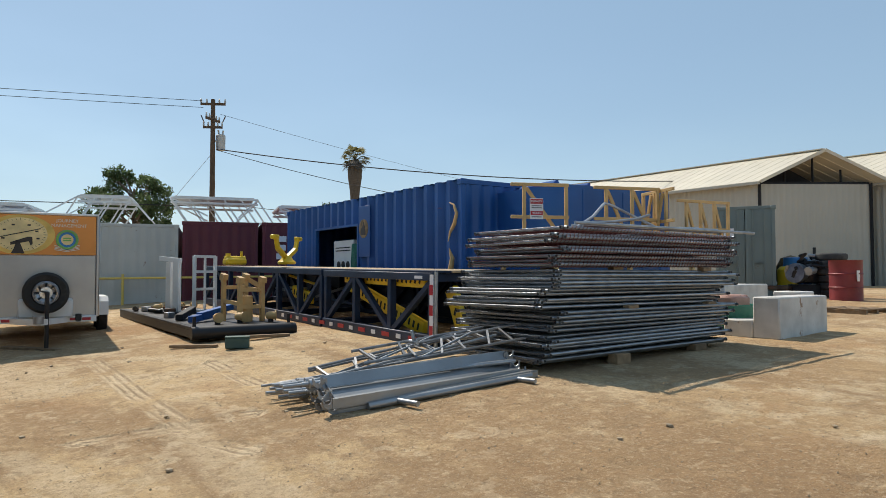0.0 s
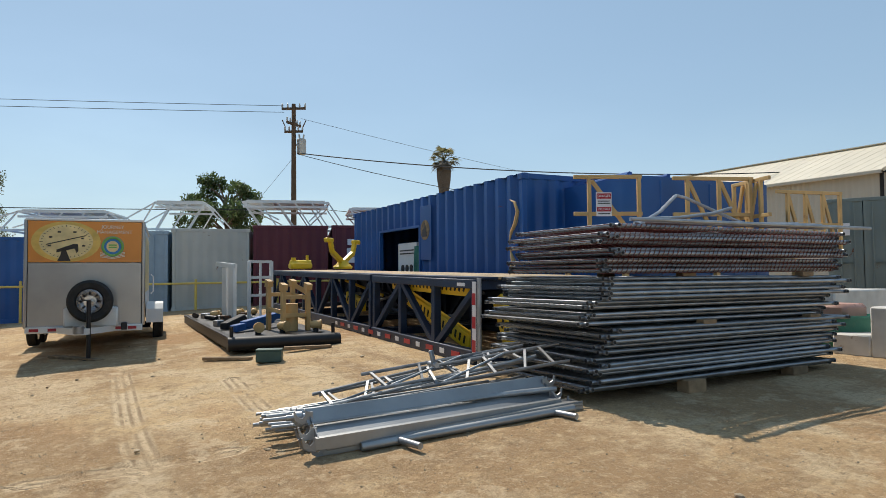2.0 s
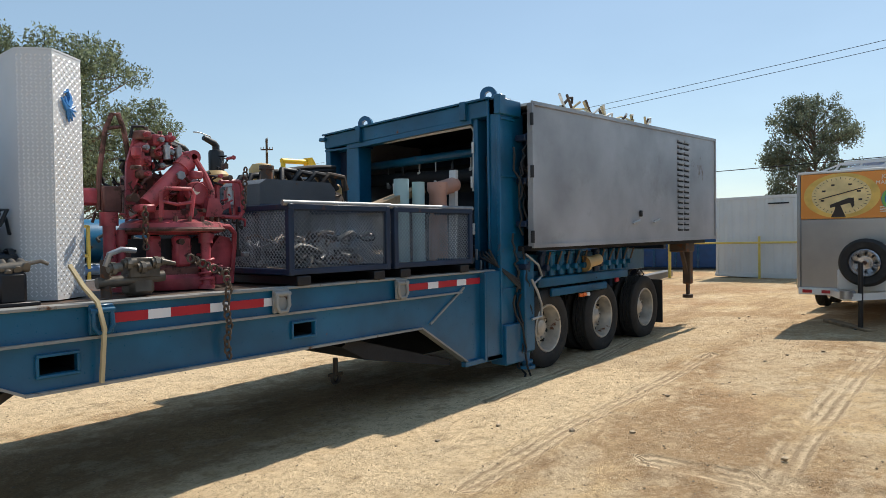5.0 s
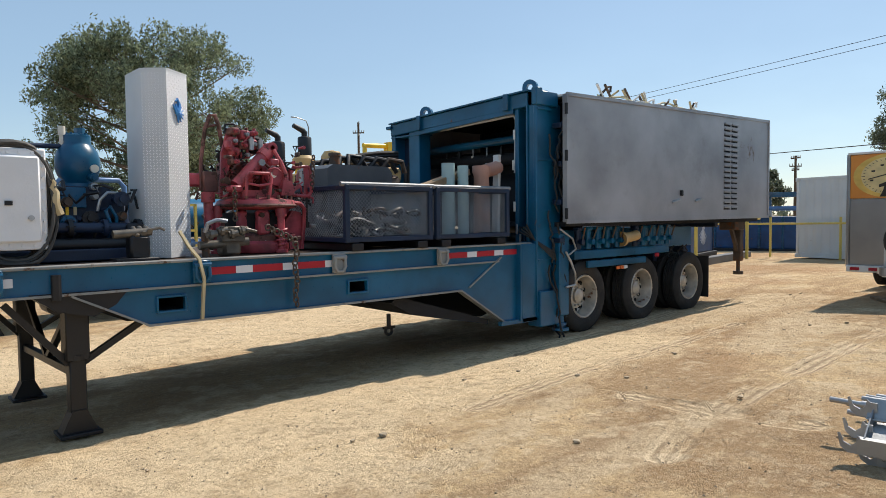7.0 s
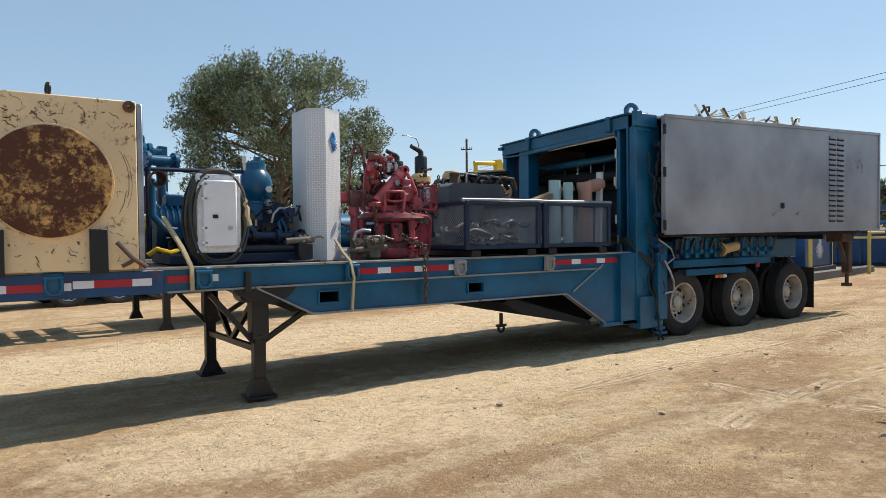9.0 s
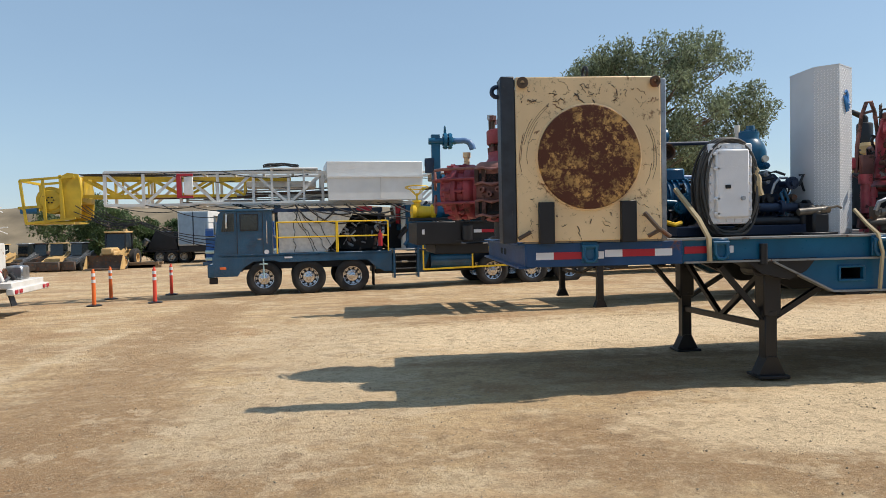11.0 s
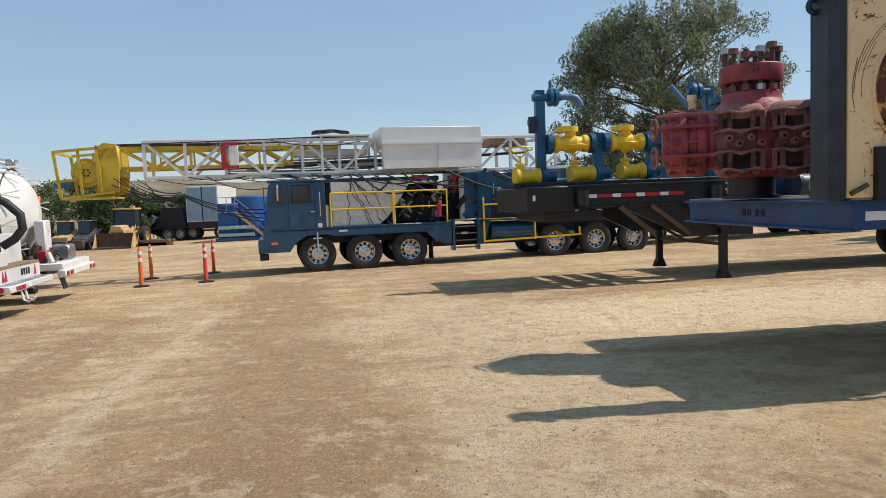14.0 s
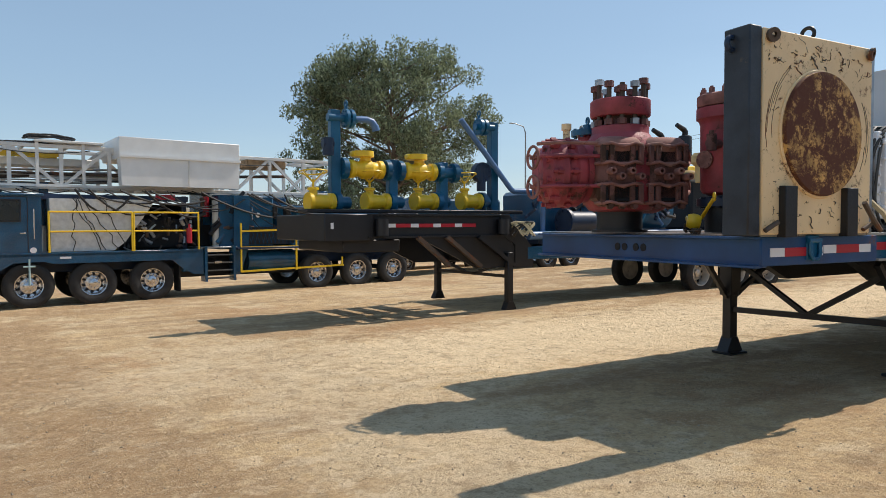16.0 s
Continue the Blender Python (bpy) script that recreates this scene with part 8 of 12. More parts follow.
# ---- black skid with equipment ----
def skid():
    T = thing("skid_base", (11.5, 2.38, 0.68), "low black steel skid base with a rounded front tube", "skid")
    L, W = 7.2, 1.78
    part("skid_deck", Shape().box((L / 2 + 0.1, W / 2, 0.2), (L, W, 0.06), bev=0.008), BLACK, T)
    for y in (0.06, W - 0.06):
        part("skid_runner", Shape().box((L / 2 + 0.1, y, 0.13), (L, 0.1, 0.2), bev=0.01), BLACK, T)
    part("front_tube", Shape().cyl((0.05, -0.03, 0.13), (0.05, W + 0.03, 0.13), 0.11, n=20), BLACK, T)
    for y in (0.05, W - 0.05):
        part("corner_pin", Shape().cyl((0.15, y, 0.2), (0.15, y, 0.4), 0.03, n=10), BLACK, T)
    for y in (0.35, 1.2):
        part("ground_beam", Shape().box((0.3, y, 0.02), (0.14, 0.5, 0.09), bev=0.008), WOOD, T)
    z = 0.91
    for i, (x, y) in enumerate(((12.0, 3.62), (12.05, 3.2), (12.05, 2.62), (16.6, 3.7), (17.0, 3.1), (17.3, 2.7))):
        v = thing("gate_valve", (x, y, z), "small cream valve with a round flange on the skid", "valve", group="valves on the skid", rz=i * 33)
        part("valve_body", Shape().lathe([(0.0, -0.1), (0.05, -0.09), (0.075, -0.04), (0.075, 0.04), (0.05, 0.09), (0, 0.1)], (0, 0, 0.12), (1, 0, 0), 18), TANYEL, v)
        part("valve_flange", Shape().cyl((-0.10, 0, 0.12), (-0.07, 0, 0.12), 0.09, n=20), TANYEL, v)
        part("valve_foot", Shape().cyl((0, 0, 0.0), (0, 0, 0.09), 0.05, n=12), BLACK, v)
    for i, (a, b) in enumerate((((12.5, 3.95, 0.0), (13.4, 3.1, 0.08)), ((12.7, 3.75, 0.05), (13.6, 2.9, 0.16)), ((13.2, 4.0, 0.0), (14.2, 3.5, 0.1)))):
        solid("blue_beam", Shape().bar((0, 0, 0.1), tuple(Vector(b) - Vector(a) + Vector((0, 0, 0.1))), 0.14, 0.12, bev=0.01), (CONTBLUE, CONTBLUE, DARK)[i], (a[0], a[1], z + a[2] - 0.03), "short blue painted steel beam lying on the skid" if i < 2 else "dark steel beam lying on the skid", "beam", group="beams on the skid")
    f = thing("tan_cradle", (12.35, 2.62, z - 0.02), "tan-yellow welded pipe cradle standing on the skid", "cradle", rz=14)
    for x, h in ((0.05, 0.80), (0.62, 0.86)):
        for y in (0.04, 0.52):
            part("cradle_leg", Shape().box((x, y, h / 2), (0.08, 0.08, h), bev=0.008), TANYEL, f)
            part("cradle_cap", Shape().prism([(x - 0.07, h - 0.06), (x + 0.07, h - 0.06), (x + 0.05, h + 0.08), (x - 0.09, h + 0.04)], y - 0.05, y + 0.05), TANYEL, f)
    for p, q in (((0.05, 0.04, 0.62), (0.05, 0.52, 0.62)), ((0.62, 0.04, 0.66), (0.62, 0.52, 0.66)), ((0.05, 0.04, 0.6), (0.62, 0.04, 0.64)), ((0.05, 0.52, 0.36), (0.62, 0.52, 0.4)), ((0.05, 0.04, 0.3), (0.05, 0.52, 0.3))):
        part("cradle_bar", Shape().bar(p, q, 0.055, 0.07), TANYEL, f)
    part("cradle_drum", Shape().cyl((0.2, 0.3, 0.02), (0.2, 0.3, 0.5), 0.13, n=18), TANYEL, f)
    part("cradle_arm", Shape().bar((0.62, 0.04, 0.84), (0.62, -0.3, 0.66), 0.06, 0.08), TANYEL, f)
    w = thing("white_stand", (15.6, 3.12, z), "white tubular steel stand with an open square frame", "stand", rz=-62)
    for x in (0.0, 0.62):
        part("stand_post", Shape().box((x, 0, 0.66), (0.07, 0.07, 1.3), bev=0.008), WHITE, w)
    for zz in (0.05, 0.55, 0.95, 1.3):
        part("stand_bar", Shape().bar((0, 0, zz), (0.62, 0, zz), 0.05, 0.06), WHITE, w)
    part("stand_post", Shape().box((0.31, 0, 0.66), (0.04, 0.04, 1.3)), WHITE, w)
    part("stand_panel", Shape().box((-0.12, 0.42, 0.62), (0.1, 0.18, 1.24), bev=0.01).box((-0.1, 0.7, 0.6), (0.08, 0.16, 1.15), bev=0.01), WHITE, w)
    part("stand_arm", Shape().bar((-0.12, 0.3, 1.2), (-0.14, 0.95, 1.26), 0.07, 0.1), WHITE, w)
    part("stand_base", Shape().box((0.25, 0.4, 0.02), (1.2, 1.0, 0.05), bev=0.008), BLACK, w)
    rng = random.Random(77)
    for k in range(14):
        x, y = 14.2 + rng.uniform(0, 3.4), 2.5 + rng.uniform(0, 1.5)
        s = Shape().cyl((0, 0, 0.05), (rng.uniform(0.15, 0.4), rng.uniform(-0.2, 0.2), 0.07), rng.uniform(0.03, 0.07), n=10) if k % 2 else Shape().box((0, 0, 0.06), (rng.uniform(0.1, 0.3), rng.uniform(0.1, 0.2), 0.12), bev=0.012)
        solid("steel_fitting", s, rng.choice((OLDSTEEL, BLACK, DARK, GALV)), (x, y, z), "loose dark steel fitting on the skid deck", "fitting", group="loose fittings on the skid", rz=rng.uniform(0, 180))
    solid("green_box", Shape().box((0, 0, 0.09), (0.22, 0.36, 0.17), bev=0.015).box((0, 0, 0.18), (0.23, 0.37, 0.02), bev=0.006), BOXGREEN, (10.35, 3.78, gz(10.35, 3.78)), "small dull green box on the dirt", "box", rz=-20)
    for x, y, rz in ((11.1, 4.25, 60), (11.15, 3.0, 85)):
        solid("board", Shape().box((0, 0, 0.025), (0.75, 0.11, 0.05), bev=0.006), WOOD, (x, y, gz(x, y)), "weathered board lying on the dirt", "board", rz=rz, group="boards on the dirt")


skid()


# ---- navy truss structure on the ground ----
def truss():
    T = thing("substructure_truss", (8.05, 1.6, 0.72), "long navy steel truss box holding yellow folded ramps", "truss", rz=-0.5, ry=-0.9)
    D = 2.1

    def bay_side(y, L0, L1, h, n):
        part("bottom_chord", Shape().box(((L0 + L1) / 2, y, 0.09), (L1 - L0, 0.16, 0.18), bev=0.01), NAVY, T)
        part("top_chord", Shape().box(((L0 + L1) / 2, y, h - 0.06), (L1 - L0, 0.14, 0.12), bev=0.008), NAVY, T)
        st = (L1 - L0) / n
        for i in range(n + 1):
            part("truss_post", Shape().box((L0 + min(max(i * st, 0.06), L1 - L0 - 0.06), y, h / 2), (0.11, 0.11, h - 0.1), bev=0.006), NAVY, T)
        for i in range(n):
            a, b = L0 + i * st + 0.06, L0 + (i + 1) * st - 0.06
            z0, z1 = (0.16, h - 0.12) if i % 2 else (h - 0.12, 0.16)
            part("truss_diagonal", Shape().bar((a, y, z0), (b, y, z1), 0.09, 0.09, bev=0.005), NAVY, T)

    for y in (0.0, -D):
        bay_side(y, 0.0, 3.85, 1.1, 3)
        bay_side(y, 3.95, 12.6, 1.12, 7)
    for x in (0.06, 3.8, 4.0, 6.8, 9.7, 12.5):
        part("cross_beam", Shape().box((x, -D / 2, 1.03), (0.12, D - 0.1, 0.12)), NAVY, T)
        part("cross_beam", Shape().box((x, -D / 2, 0.08), (0.12, D - 0.1, 0.14)), NAVY, T)
    for i in range(7):
        part("deck_plank", Shape().box((6.3, -0.12 - i * 0.3, 1.115 + 0.004 * (i % 3)), (12.7, 0.285, 0.035), bev=0.005), PLY if i % 3 else NAVY, T)
    part("end_tube", Shape().cyl((-0.07, 0.03, 0.0), (-0.07, 0.03, 1.12), 0.03, n=12), GALV, T)
    plate = part("marker_plate", Shape().box((-0.02, 0.075, 0.6), (0.09, 0.012, 0.95)), SIGNWHITE, T)
    for z in (0.25, 0.55, 0.85):
        part("marker_stripe", Shape().box((-0.02, 0.083, z), (0.09, 0.004, 0.15)), SIGNRED, plate)
    for i in range(14):
        part("reflective_tape", Shape().box((0.5 + i * 0.42, 0.085, 0.09), (0.24 if i % 2 == 0 else 0.14, 0.006, 0.07)), SIGNRED if i % 2 == 0 else SIGNWHITE, T)
    for a, b, y in (((0.7, 0.2), (3.3, 0.82), -0.28), ((0.4, 0.98), (3.2, 1.0), -0.12), ((-0.22, 0.18), (0.12, 0.86), -0.38), ((4.9, 0.5), (5.9, 0.62), -0.15)):
        r = part("yellow_ramp", Shape().bar((a[0], y, a[1]), (b[0], y, b[1]), 0.1, 0.24 if y > -0.8 else 0.2, bev=0.01), YELLOW, T, "yellow perforated ramp section")
        n = int((b[0] - a[0]) / 0.13)
        for k in range(1, n):
            f = k / n
            part("ramp_slot", Shape().bar((a[0] + (b[0] - a[0]) * f - 0.02, y + 0.052, a[1] + (b[1] - a[1]) * f + 0.055), (a[0] + (b[0] - a[0]) * f + 0.02, y + 0.052, a[1] + (b[1] - a[1]) * f - 0.055), 0.004, 0.05, (1, 0, 0)), DARK, r)
    rng = random.Random(3)
    for k in range(12):
        a = (rng.uniform(0.4, 8), rng.uniform(-1.6, -0.4), rng.uniform(0.25, 0.9))
        part("stored_bar", Shape().cyl(a, (a[0] + rng.uniform(0.8, 2.0), a[1] + rng.uniform(-0.2, 0.2), rng.uniform(0.2, 0.95)), 0.03, n=8), rng.choice((NAVY, YELLOW, DARK, GALVDARK)), T)
    part("far_plate", Shape().box((6.3, -D - 0.06, 0.6), (12.5, 0.02, 0.9)), NAVY, T)
    part("plate_bar", Shape().box((0.35, 0.075, 1.03), (0.22, 0.006, 0.045)), SIGNWHITE, T)
    y = thing("yellow_yoke", (14.9, 1.2, 2.03), "yellow Y-shaped steel yoke standing on the truss deck", "bracket", rz=-50)
    part("yoke_base", Shape().lathe([(0.2, 0), (0.22, 0.05), (0.14, 0.12), (0.09, 0.2), (0, 0.2)], n=18), YELLOW, y)
    for s in (-1, 1):
        part("yoke_arm", Shape().bar((0, 0, 0.14), (s * 0.42, 0, 0.36), 0.1, 0.1, bev=0.01).bar((s * 0.42, 0, 0.34), (s * 0.5, 0, 0.6), 0.09, 0.09, bev=0.01).box((s * 0.56, 0, 0.62), (0.24, 0.12, 0.1), bev=0.02), YELLOW, y)
    c = thing("yellow_clamp", (19.8, 0.9, 2.08), "yellow rounded steel clamp on the truss deck", "clamp")
    part("clamp_body", Shape().box((0, 0, 0.09), (0.4, 0.62, 0.18), bev=0.05).cyl((0, -0.3, 0.16), (0, 0.3, 0.16), 0.1, n=16), YELLOW, c)
    part("clamp_knob", Shape().cyl((0, -0.2, 0.2), (0, -0.2, 0.4), 0.04).cyl((0, 0.2, 0.2), (0, 0.2, 0.33), 0.07), YELLOW, c)


truss()


# ---- white racks over the containers ----
def rack(y0, y1, zb, h, label, lean=0.5):
    T = thing("pipe_rack", row_at(y0, zb), label, "rack", -math.degrees(ROW), "white racks on the containers")
    L = y1 - y0
    for x in (1.0, 3.4):
        for z, a, b in ((h, 0.0, L), (h - 0.16, 0.0, L), (0.02, lean, L + lean)):
            part("rack_rail", Shape().bar((x, a, z), (x, b, z), 0.06, 0.07), WHITE, T)
        k = max(3, int(L / 0.55))
        for i in range(k + 1):
            part("rack_strut", Shape().bar((x, L * i / k, h), (x, lean + L * i / k, 0.02), 0.045, 0.045), WHITE, T)
        part("rack_strut", Shape().bar((x, L, h), (x, L + lean * 2.2, 0.25), 0.045, 0.045), WHITE, T)
        part("rack_strut", Shape().bar((x, 0, h), (x, -lean * 1.2, 0.2), 0.045, 0.045), WHITE, T)
    for i in range(4):
        y = L * i / 3
        part("rack_cross", Shape().bar((1.0, y, h), (3.4, y, h), 0.05, 0.06), WHITE, T)
        part("rack_cross", Shape().bar((1.0, y + lean, 0.03), (3.4, y + lean, 0.03), 0.05, 0.06), WHITE, T)
    part("rack_panel", Shape().box((2.2, L / 2, h + 0.05), (2.4, L * 0.92, 0.05), bev=0.006), OLDWHITE, T)


rack(3.25, 4.85, 3.46, 0.92, "white steel pipe rack standing on the container roofs")
rack(-0.75, 2.15, 3.58, 0.86, "long white steel pipe rack standing on the container roofs", -0.55)
rack(6.2, 8.9, 3.42, 0.62, "low white steel pipe rack standing on the container roofs")
rack(-3.4, -1.4, 3.62, 0.6, "low white steel pipe rack standing on the container roofs", -0.5)

# yellow pipe fence before the containers
yf = thing("pipe_fence", (22.0, -1.5, 0.8), "yellow painted pipe railing along the container row", "fence", rz=0)
for k in range(8):
    y = k * 2.45
    x = 0.27 * y - 0.35 + 0.26
    part("fence_post", Shape().cyl((x, y, -0.4), (x, y, 1.0), 0.04, n=10), RAILYEL, yf)
for k in range(7):
    a, b = k * 2.45, (k + 1) * 2.45
    part("fence_rail", Shape().cyl((0.27 * a - 0.09, a, 0.92 - 0.05 * k * 0.5), (0.27 * b - 0.09, b, 0.92 - 0.05 * (k + 1) * 0.5), 0.035, n=10), RAILYEL, yf)

# blue skid box with a white emblem, its kerb and yellow guard rail behind the long trailer
bx = thing("blue_skid_tank", (23.1, 14.2, 0.3), "low navy-blue steel skid tank with a white feathery emblem", "tank", rz=12)
part("tank_body", Shape().box((0, 1.3, 1.15), (2.9, 2.4, 1.6), bev=0.03), DECKBLUE, bx)
part("tank_corner", Shape().box((1.3, 0.09, 1.15), (0.06, 0.05, 1.6), bev=0.01), NAVY, bx)
part("tank_base", Shape().box((0, 1.3, 0.17), (3.1, 2.6, 0.34), bev=0.01), BLACK, bx)
em = Shape()
for k in range(11):
    a = radians(205 + k * 12)
    em.tube([(0.02, 0.095, 1.16 - 0.02 * k % 0.1), (0.04 + 0.5 * math.cos(a), 0.095, 1.16 + 0.56 * math.sin(a))], [0.02, 0.008], 5)
em.tube([(0.0, 0.095, 1.12), (-0.1, 0.095, 1.4), (0.05, 0.095, 1.62), (-0.06, 0.095, 1.84), (0.1, 0.095, 1.78)], [0.06, 0.05, 0.03, 0.03, 0.006], 6)
part("white_emblem", em, SIGNWHITE, bx)
part("name_bar", Shape().box((0.85, 0.095, 1.3), (0.6, 0.01, 0.05)), SIGNWHITE, bx)
kb = thing("concrete_kerb", (22.0, 13.62, 0.22), "low dusty concrete kerb under the blue skid tank", "kerb", rz=8)
part("kerb_body", Shape().box((0.6, 0, 0.17), (7.6, 0.3, 0.34), bev=0.02), BINGREY, kb)
gr = thing("guard_rail", (22.0, 13.5, 0.25), "yellow steel guard posts with a pipe rail beside the skid tank", "railing")
for x, top in ((-3.07, 1.62), (-1.13, 1.62), (3.27, 1.6)):
    part("guard_post", Shape().cyl((x, 0.08 * x, 0.0), (x, 0.08 * x, top), 0.055, n=10), RAILYEL, gr)
part("guard_beam", Shape().cyl((2.2, 0.2, 1.5), (4.4, 0.3, 1.5), 0.045, n=10), RAILYEL, gr)
mo = thing("pump_motor", (19.7, 14.3, 0.25), "blue electric pump motor on a skid behind the long trailer", "motor")
part("motor_frame", Shape().prism([(-0.55, 0.0), (0.55, 0.0), (0.55, 1.1), (0.4, 1.55), (-0.4, 1.55), (-0.55, 1.2)], 0, 0.8), RIGBLUE, mo)
part("motor_drum", Shape().cyl((0.1, -0.35, 0.75), (0.1, 0.1, 0.75), 0.36, n=20), BLUEPIPE, mo)
part("outlet_flange", flange(Shape().cyl((1.0, -0.1, 0.55), (1.3, -0.1, 0.55), 0.12, n=14), (1.32, -0.1, 0.55), (1, 0, 0), 0.19, 0.05), OLDSTEEL, mo)
bt = thing("blue_mud_tank", (31.2, 16.2, 0.2), "long blue ribbed mud tank with a pipe deck above it", "tank", rz=-82)
part("tank_body", Shape().box((0.3, 1.2, 0.9), (6.0, 2.2, 1.4), bev=0.03), DECKBLUE, bt)
for k in range(7):
    part("tank_rib", Shape().box((-2.5 + 0.95 * k, 0.08, 0.9), (0.1, 0.08, 1.4), bev=0.01), RIGBLUE, bt)
part("tank_skid", Shape().box((0.3, 1.1, 0.1), (6.2, 2.4, 0.2), bev=0.01), BLACK, bt)
for k in range(4):
    part("deck_post", Shape().box((-2.3 + 1.5 * k, 0.4, 2.1), (0.14, 0.14, 1.0), bev=0.01), RIGBLUE, bt)
part("deck_beam", Shape().box((0.2, 0.4, 2.55), (5.6, 0.3, 0.22), bev=0.01), RIGBLUE, bt)
part("deck_pipe", Shape().cyl((-2.6, 0.2, 1.95), (2.8, 0.2, 1.95), 0.1, n=12), BLUEPIPE, bt)
part("valve_wheel", flange(Shape().box((0.6, 0.1, 1.75), (0.5, 0.2, 0.3), bev=0.03), (0.6, 0.0, 1.75), (0, 1, 0), 0.2, 0.06), GALV, bt)


# ---- concrete blocks, drum and clutter at the far end of the stack ----
def clutter_corner():
    b = thing("concrete_block", (5.09, -2.43, 0.835), "white-painted concrete block with a stepped foot and rust stains", "block", rz=4)
    part("block_body", Shape().box((0.2, -0.81, 0.31), (0.40, 1.62, 0.62), bev=0.02), CONCRETE, b)
    part("block_step", Shape().box((0.63, -0.6, 0.135), (0.46, 1.2, 0.27), bev=0.02), CONCRETE, b)
    solid("concrete_block", Shape().box((0, 0, 0.36), (1.0, 1.7, 0.72), bev=0.02), CONCRETE, (7.3, -4.4, 0.88), "white-painted concrete block behind another", "block", rz=6)
    solid("pale_box", Shape().box((0, 0, 0.25), (0.6, 0.5, 0.5), bev=0.02), OLDWHITE, (7.2, -6.8, 0.93), "pale square box on the dirt", "box")
    d = thing("steel_drum", (9.0, -13.0, 1.02), "dark red steel oil drum with rolled hoops", "drum")
    part("drum_shell", Shape().lathe([(0, 0), (0.42, 0), (0.42, 0.36), (0.445, 0.38), (0.42, 0.4), (0.42, 0.74), (0.445, 0.76), (0.42, 0.78), (0.42, 1.12), (0.435, 1.14), (0.4, 1.14), (0.4, 1.1), (0, 1.1)], n=28), DRUMRED, d)
    part("drum_label", Shape().box((-0.4, 0.15, 0.7), (0.02, 0.16, 0.3)), SIGNWHITE, d)
    g = thing("green_tub", (6.2, -2.9, 0.85), "green plastic tub with a pink cloth on it", "tub")
    part("tub_body", Shape().lathe([(0, 0), (0.36, 0), (0.42, 0.42), (0.44, 0.42), (0.44, 0.46), (0.4, 0.46), (0.38, 0.1), (0, 0.08)], n=24), GREEN, g)
    part("tub_load", Shape().box((0, 0, 0.5), (0.5, 0.5, 0.22), bev=0.08), PINKPIPE, g)
    rng = random.Random(41)
    for k in range(6):
        solid("tyre", Shape().lathe([(0.24, -0.1), (0.4, -0.11), (0.45, -0.07), (0.46, 0), (0.45, 0.07), (0.4, 0.11), (0.24, 0.1)], n=28), TYREGREY, (10.02 + rng.uniform(-0.05, 0.05), -14.35, 1.17 + k * 0.225), "worn black tyre in a stack", "tyre", group="stacked tyres")
    e = thing("engine_block", (10.55, -14.0, 1.05), "black greasy engine assembly on a stand", "engine")
    part("stand", Shape().box((0, 0, 0.2), (0.8, 0.9, 0.4)), DARK, e)
    part("block", Shape().box((0, 0, 0.72), (0.6, 0.7, 0.6), bev=0.06), BLACK, e)
    part("flywheel_case", Shape().cyl((0.1, 0.35, 0.75), (0.1, 0.62, 0.75), 0.3, n=22), GALVDARK, e)
    part("filter", Shape().cyl((-0.3, 0.3, 0.85), (-0.3, 0.6, 0.8), 0.13, n=16), GALV, e)
    for k in range(22):
        q = Vector((rng.uniform(-0.4, 0.4), rng.uniform(-0.45, 0.6), rng.uniform(0.6, 1.2)))
        part("engine_pipe", Shape().tube([q, q + Vector((rng.uniform(-0.2, 0.2), rng.uniform(-0.2, 0.2), 0.15)), q + Vector((rng.uniform(-0.3, 0.3), rng.uniform(-0.3, 0.3), 0.1))], rng.uniform(0.025, 0.07), 8), rng.choice((BLACK, DARK, HOSE, GALVDARK)), e)
    part("engine_stack", Shape().cyl((0.0, -0.4, 1.0), (0.0, -0.4, 1.55), 0.05, n=10), BLACK, e)
    solid("blue_drum", Shape().lathe([(0, 0), (0.4, 0), (0.42, 0.5), (0.4, 0.9), (0, 0.92)], n=22), SIGNBLUE, (11.53, -15.2, 1.41), "blue plastic drum on a bench", "drum")
    solid("yellow_can", Shape().lathe([(0, 0), (0.3, 0), (0.3, 0.5), (0.2, 0.6), (0, 0.62)], n=18), YELLOW, (11.53, -14.6, 1.41), "yellow metal can on a bench", "can")
    solid("orange_housing", Shape().lathe([(0, 0), (0.45, 0.1), (0.5, 0.5), (0.3, 0.9), (0, 1.0)], n=20), OLDGOLD, (11.95, -15.6, 1.41), "rusty orange round housing", "housing")
    solid("work_bench", Shape().box((0, 0, 0.35), (1.4, 3.4, 0.12), bev=0.01).box((0, -1.5, 0.15), (1.2, 0.1, 0.3)).box((0, 1.5, 0.15), (1.2, 0.1, 0.3)), OLDSTEEL, (11.53, -15.0, 1.0), "low rusty steel bench with parts on it", "bench")
    for k in range(10):
        x, y = 9.3 + rng.uniform(-1.2, 1.2), -8.5 + rng.uniform(-1.5, 1.5)
        solid("scrap_piece", Shape().bar((0, 0, 0.05), (rng.uniform(-0.6, 0.6), rng.uniform(-0.6, 0.6), 0.1), 0.1, 0.08, bev=0.01), rng.choice((OLDSTEEL, WOOD, DARK, OLDWHITE)), (x, y, gz(x, y)), "scrap timber or steel offcut on the dirt", "scrap", group="scrap offcuts")
    p = thing("pallet", (6.3, -8.3, 0.93), "worn dark pallet lying on the dirt", "pallet")
    for k in range(5):
        part("pallet_board", Shape().box((k * 0.22, 0, 0.12), (0.14, 1.1, 0.025), bev=0.003), WOOD, p)
    for y in (-0.5, 0, 0.5):
        part("pallet_bearer", Shape().box((0.44, y, 0.055), (1.0, 0.08, 0.1)), WOOD, p)
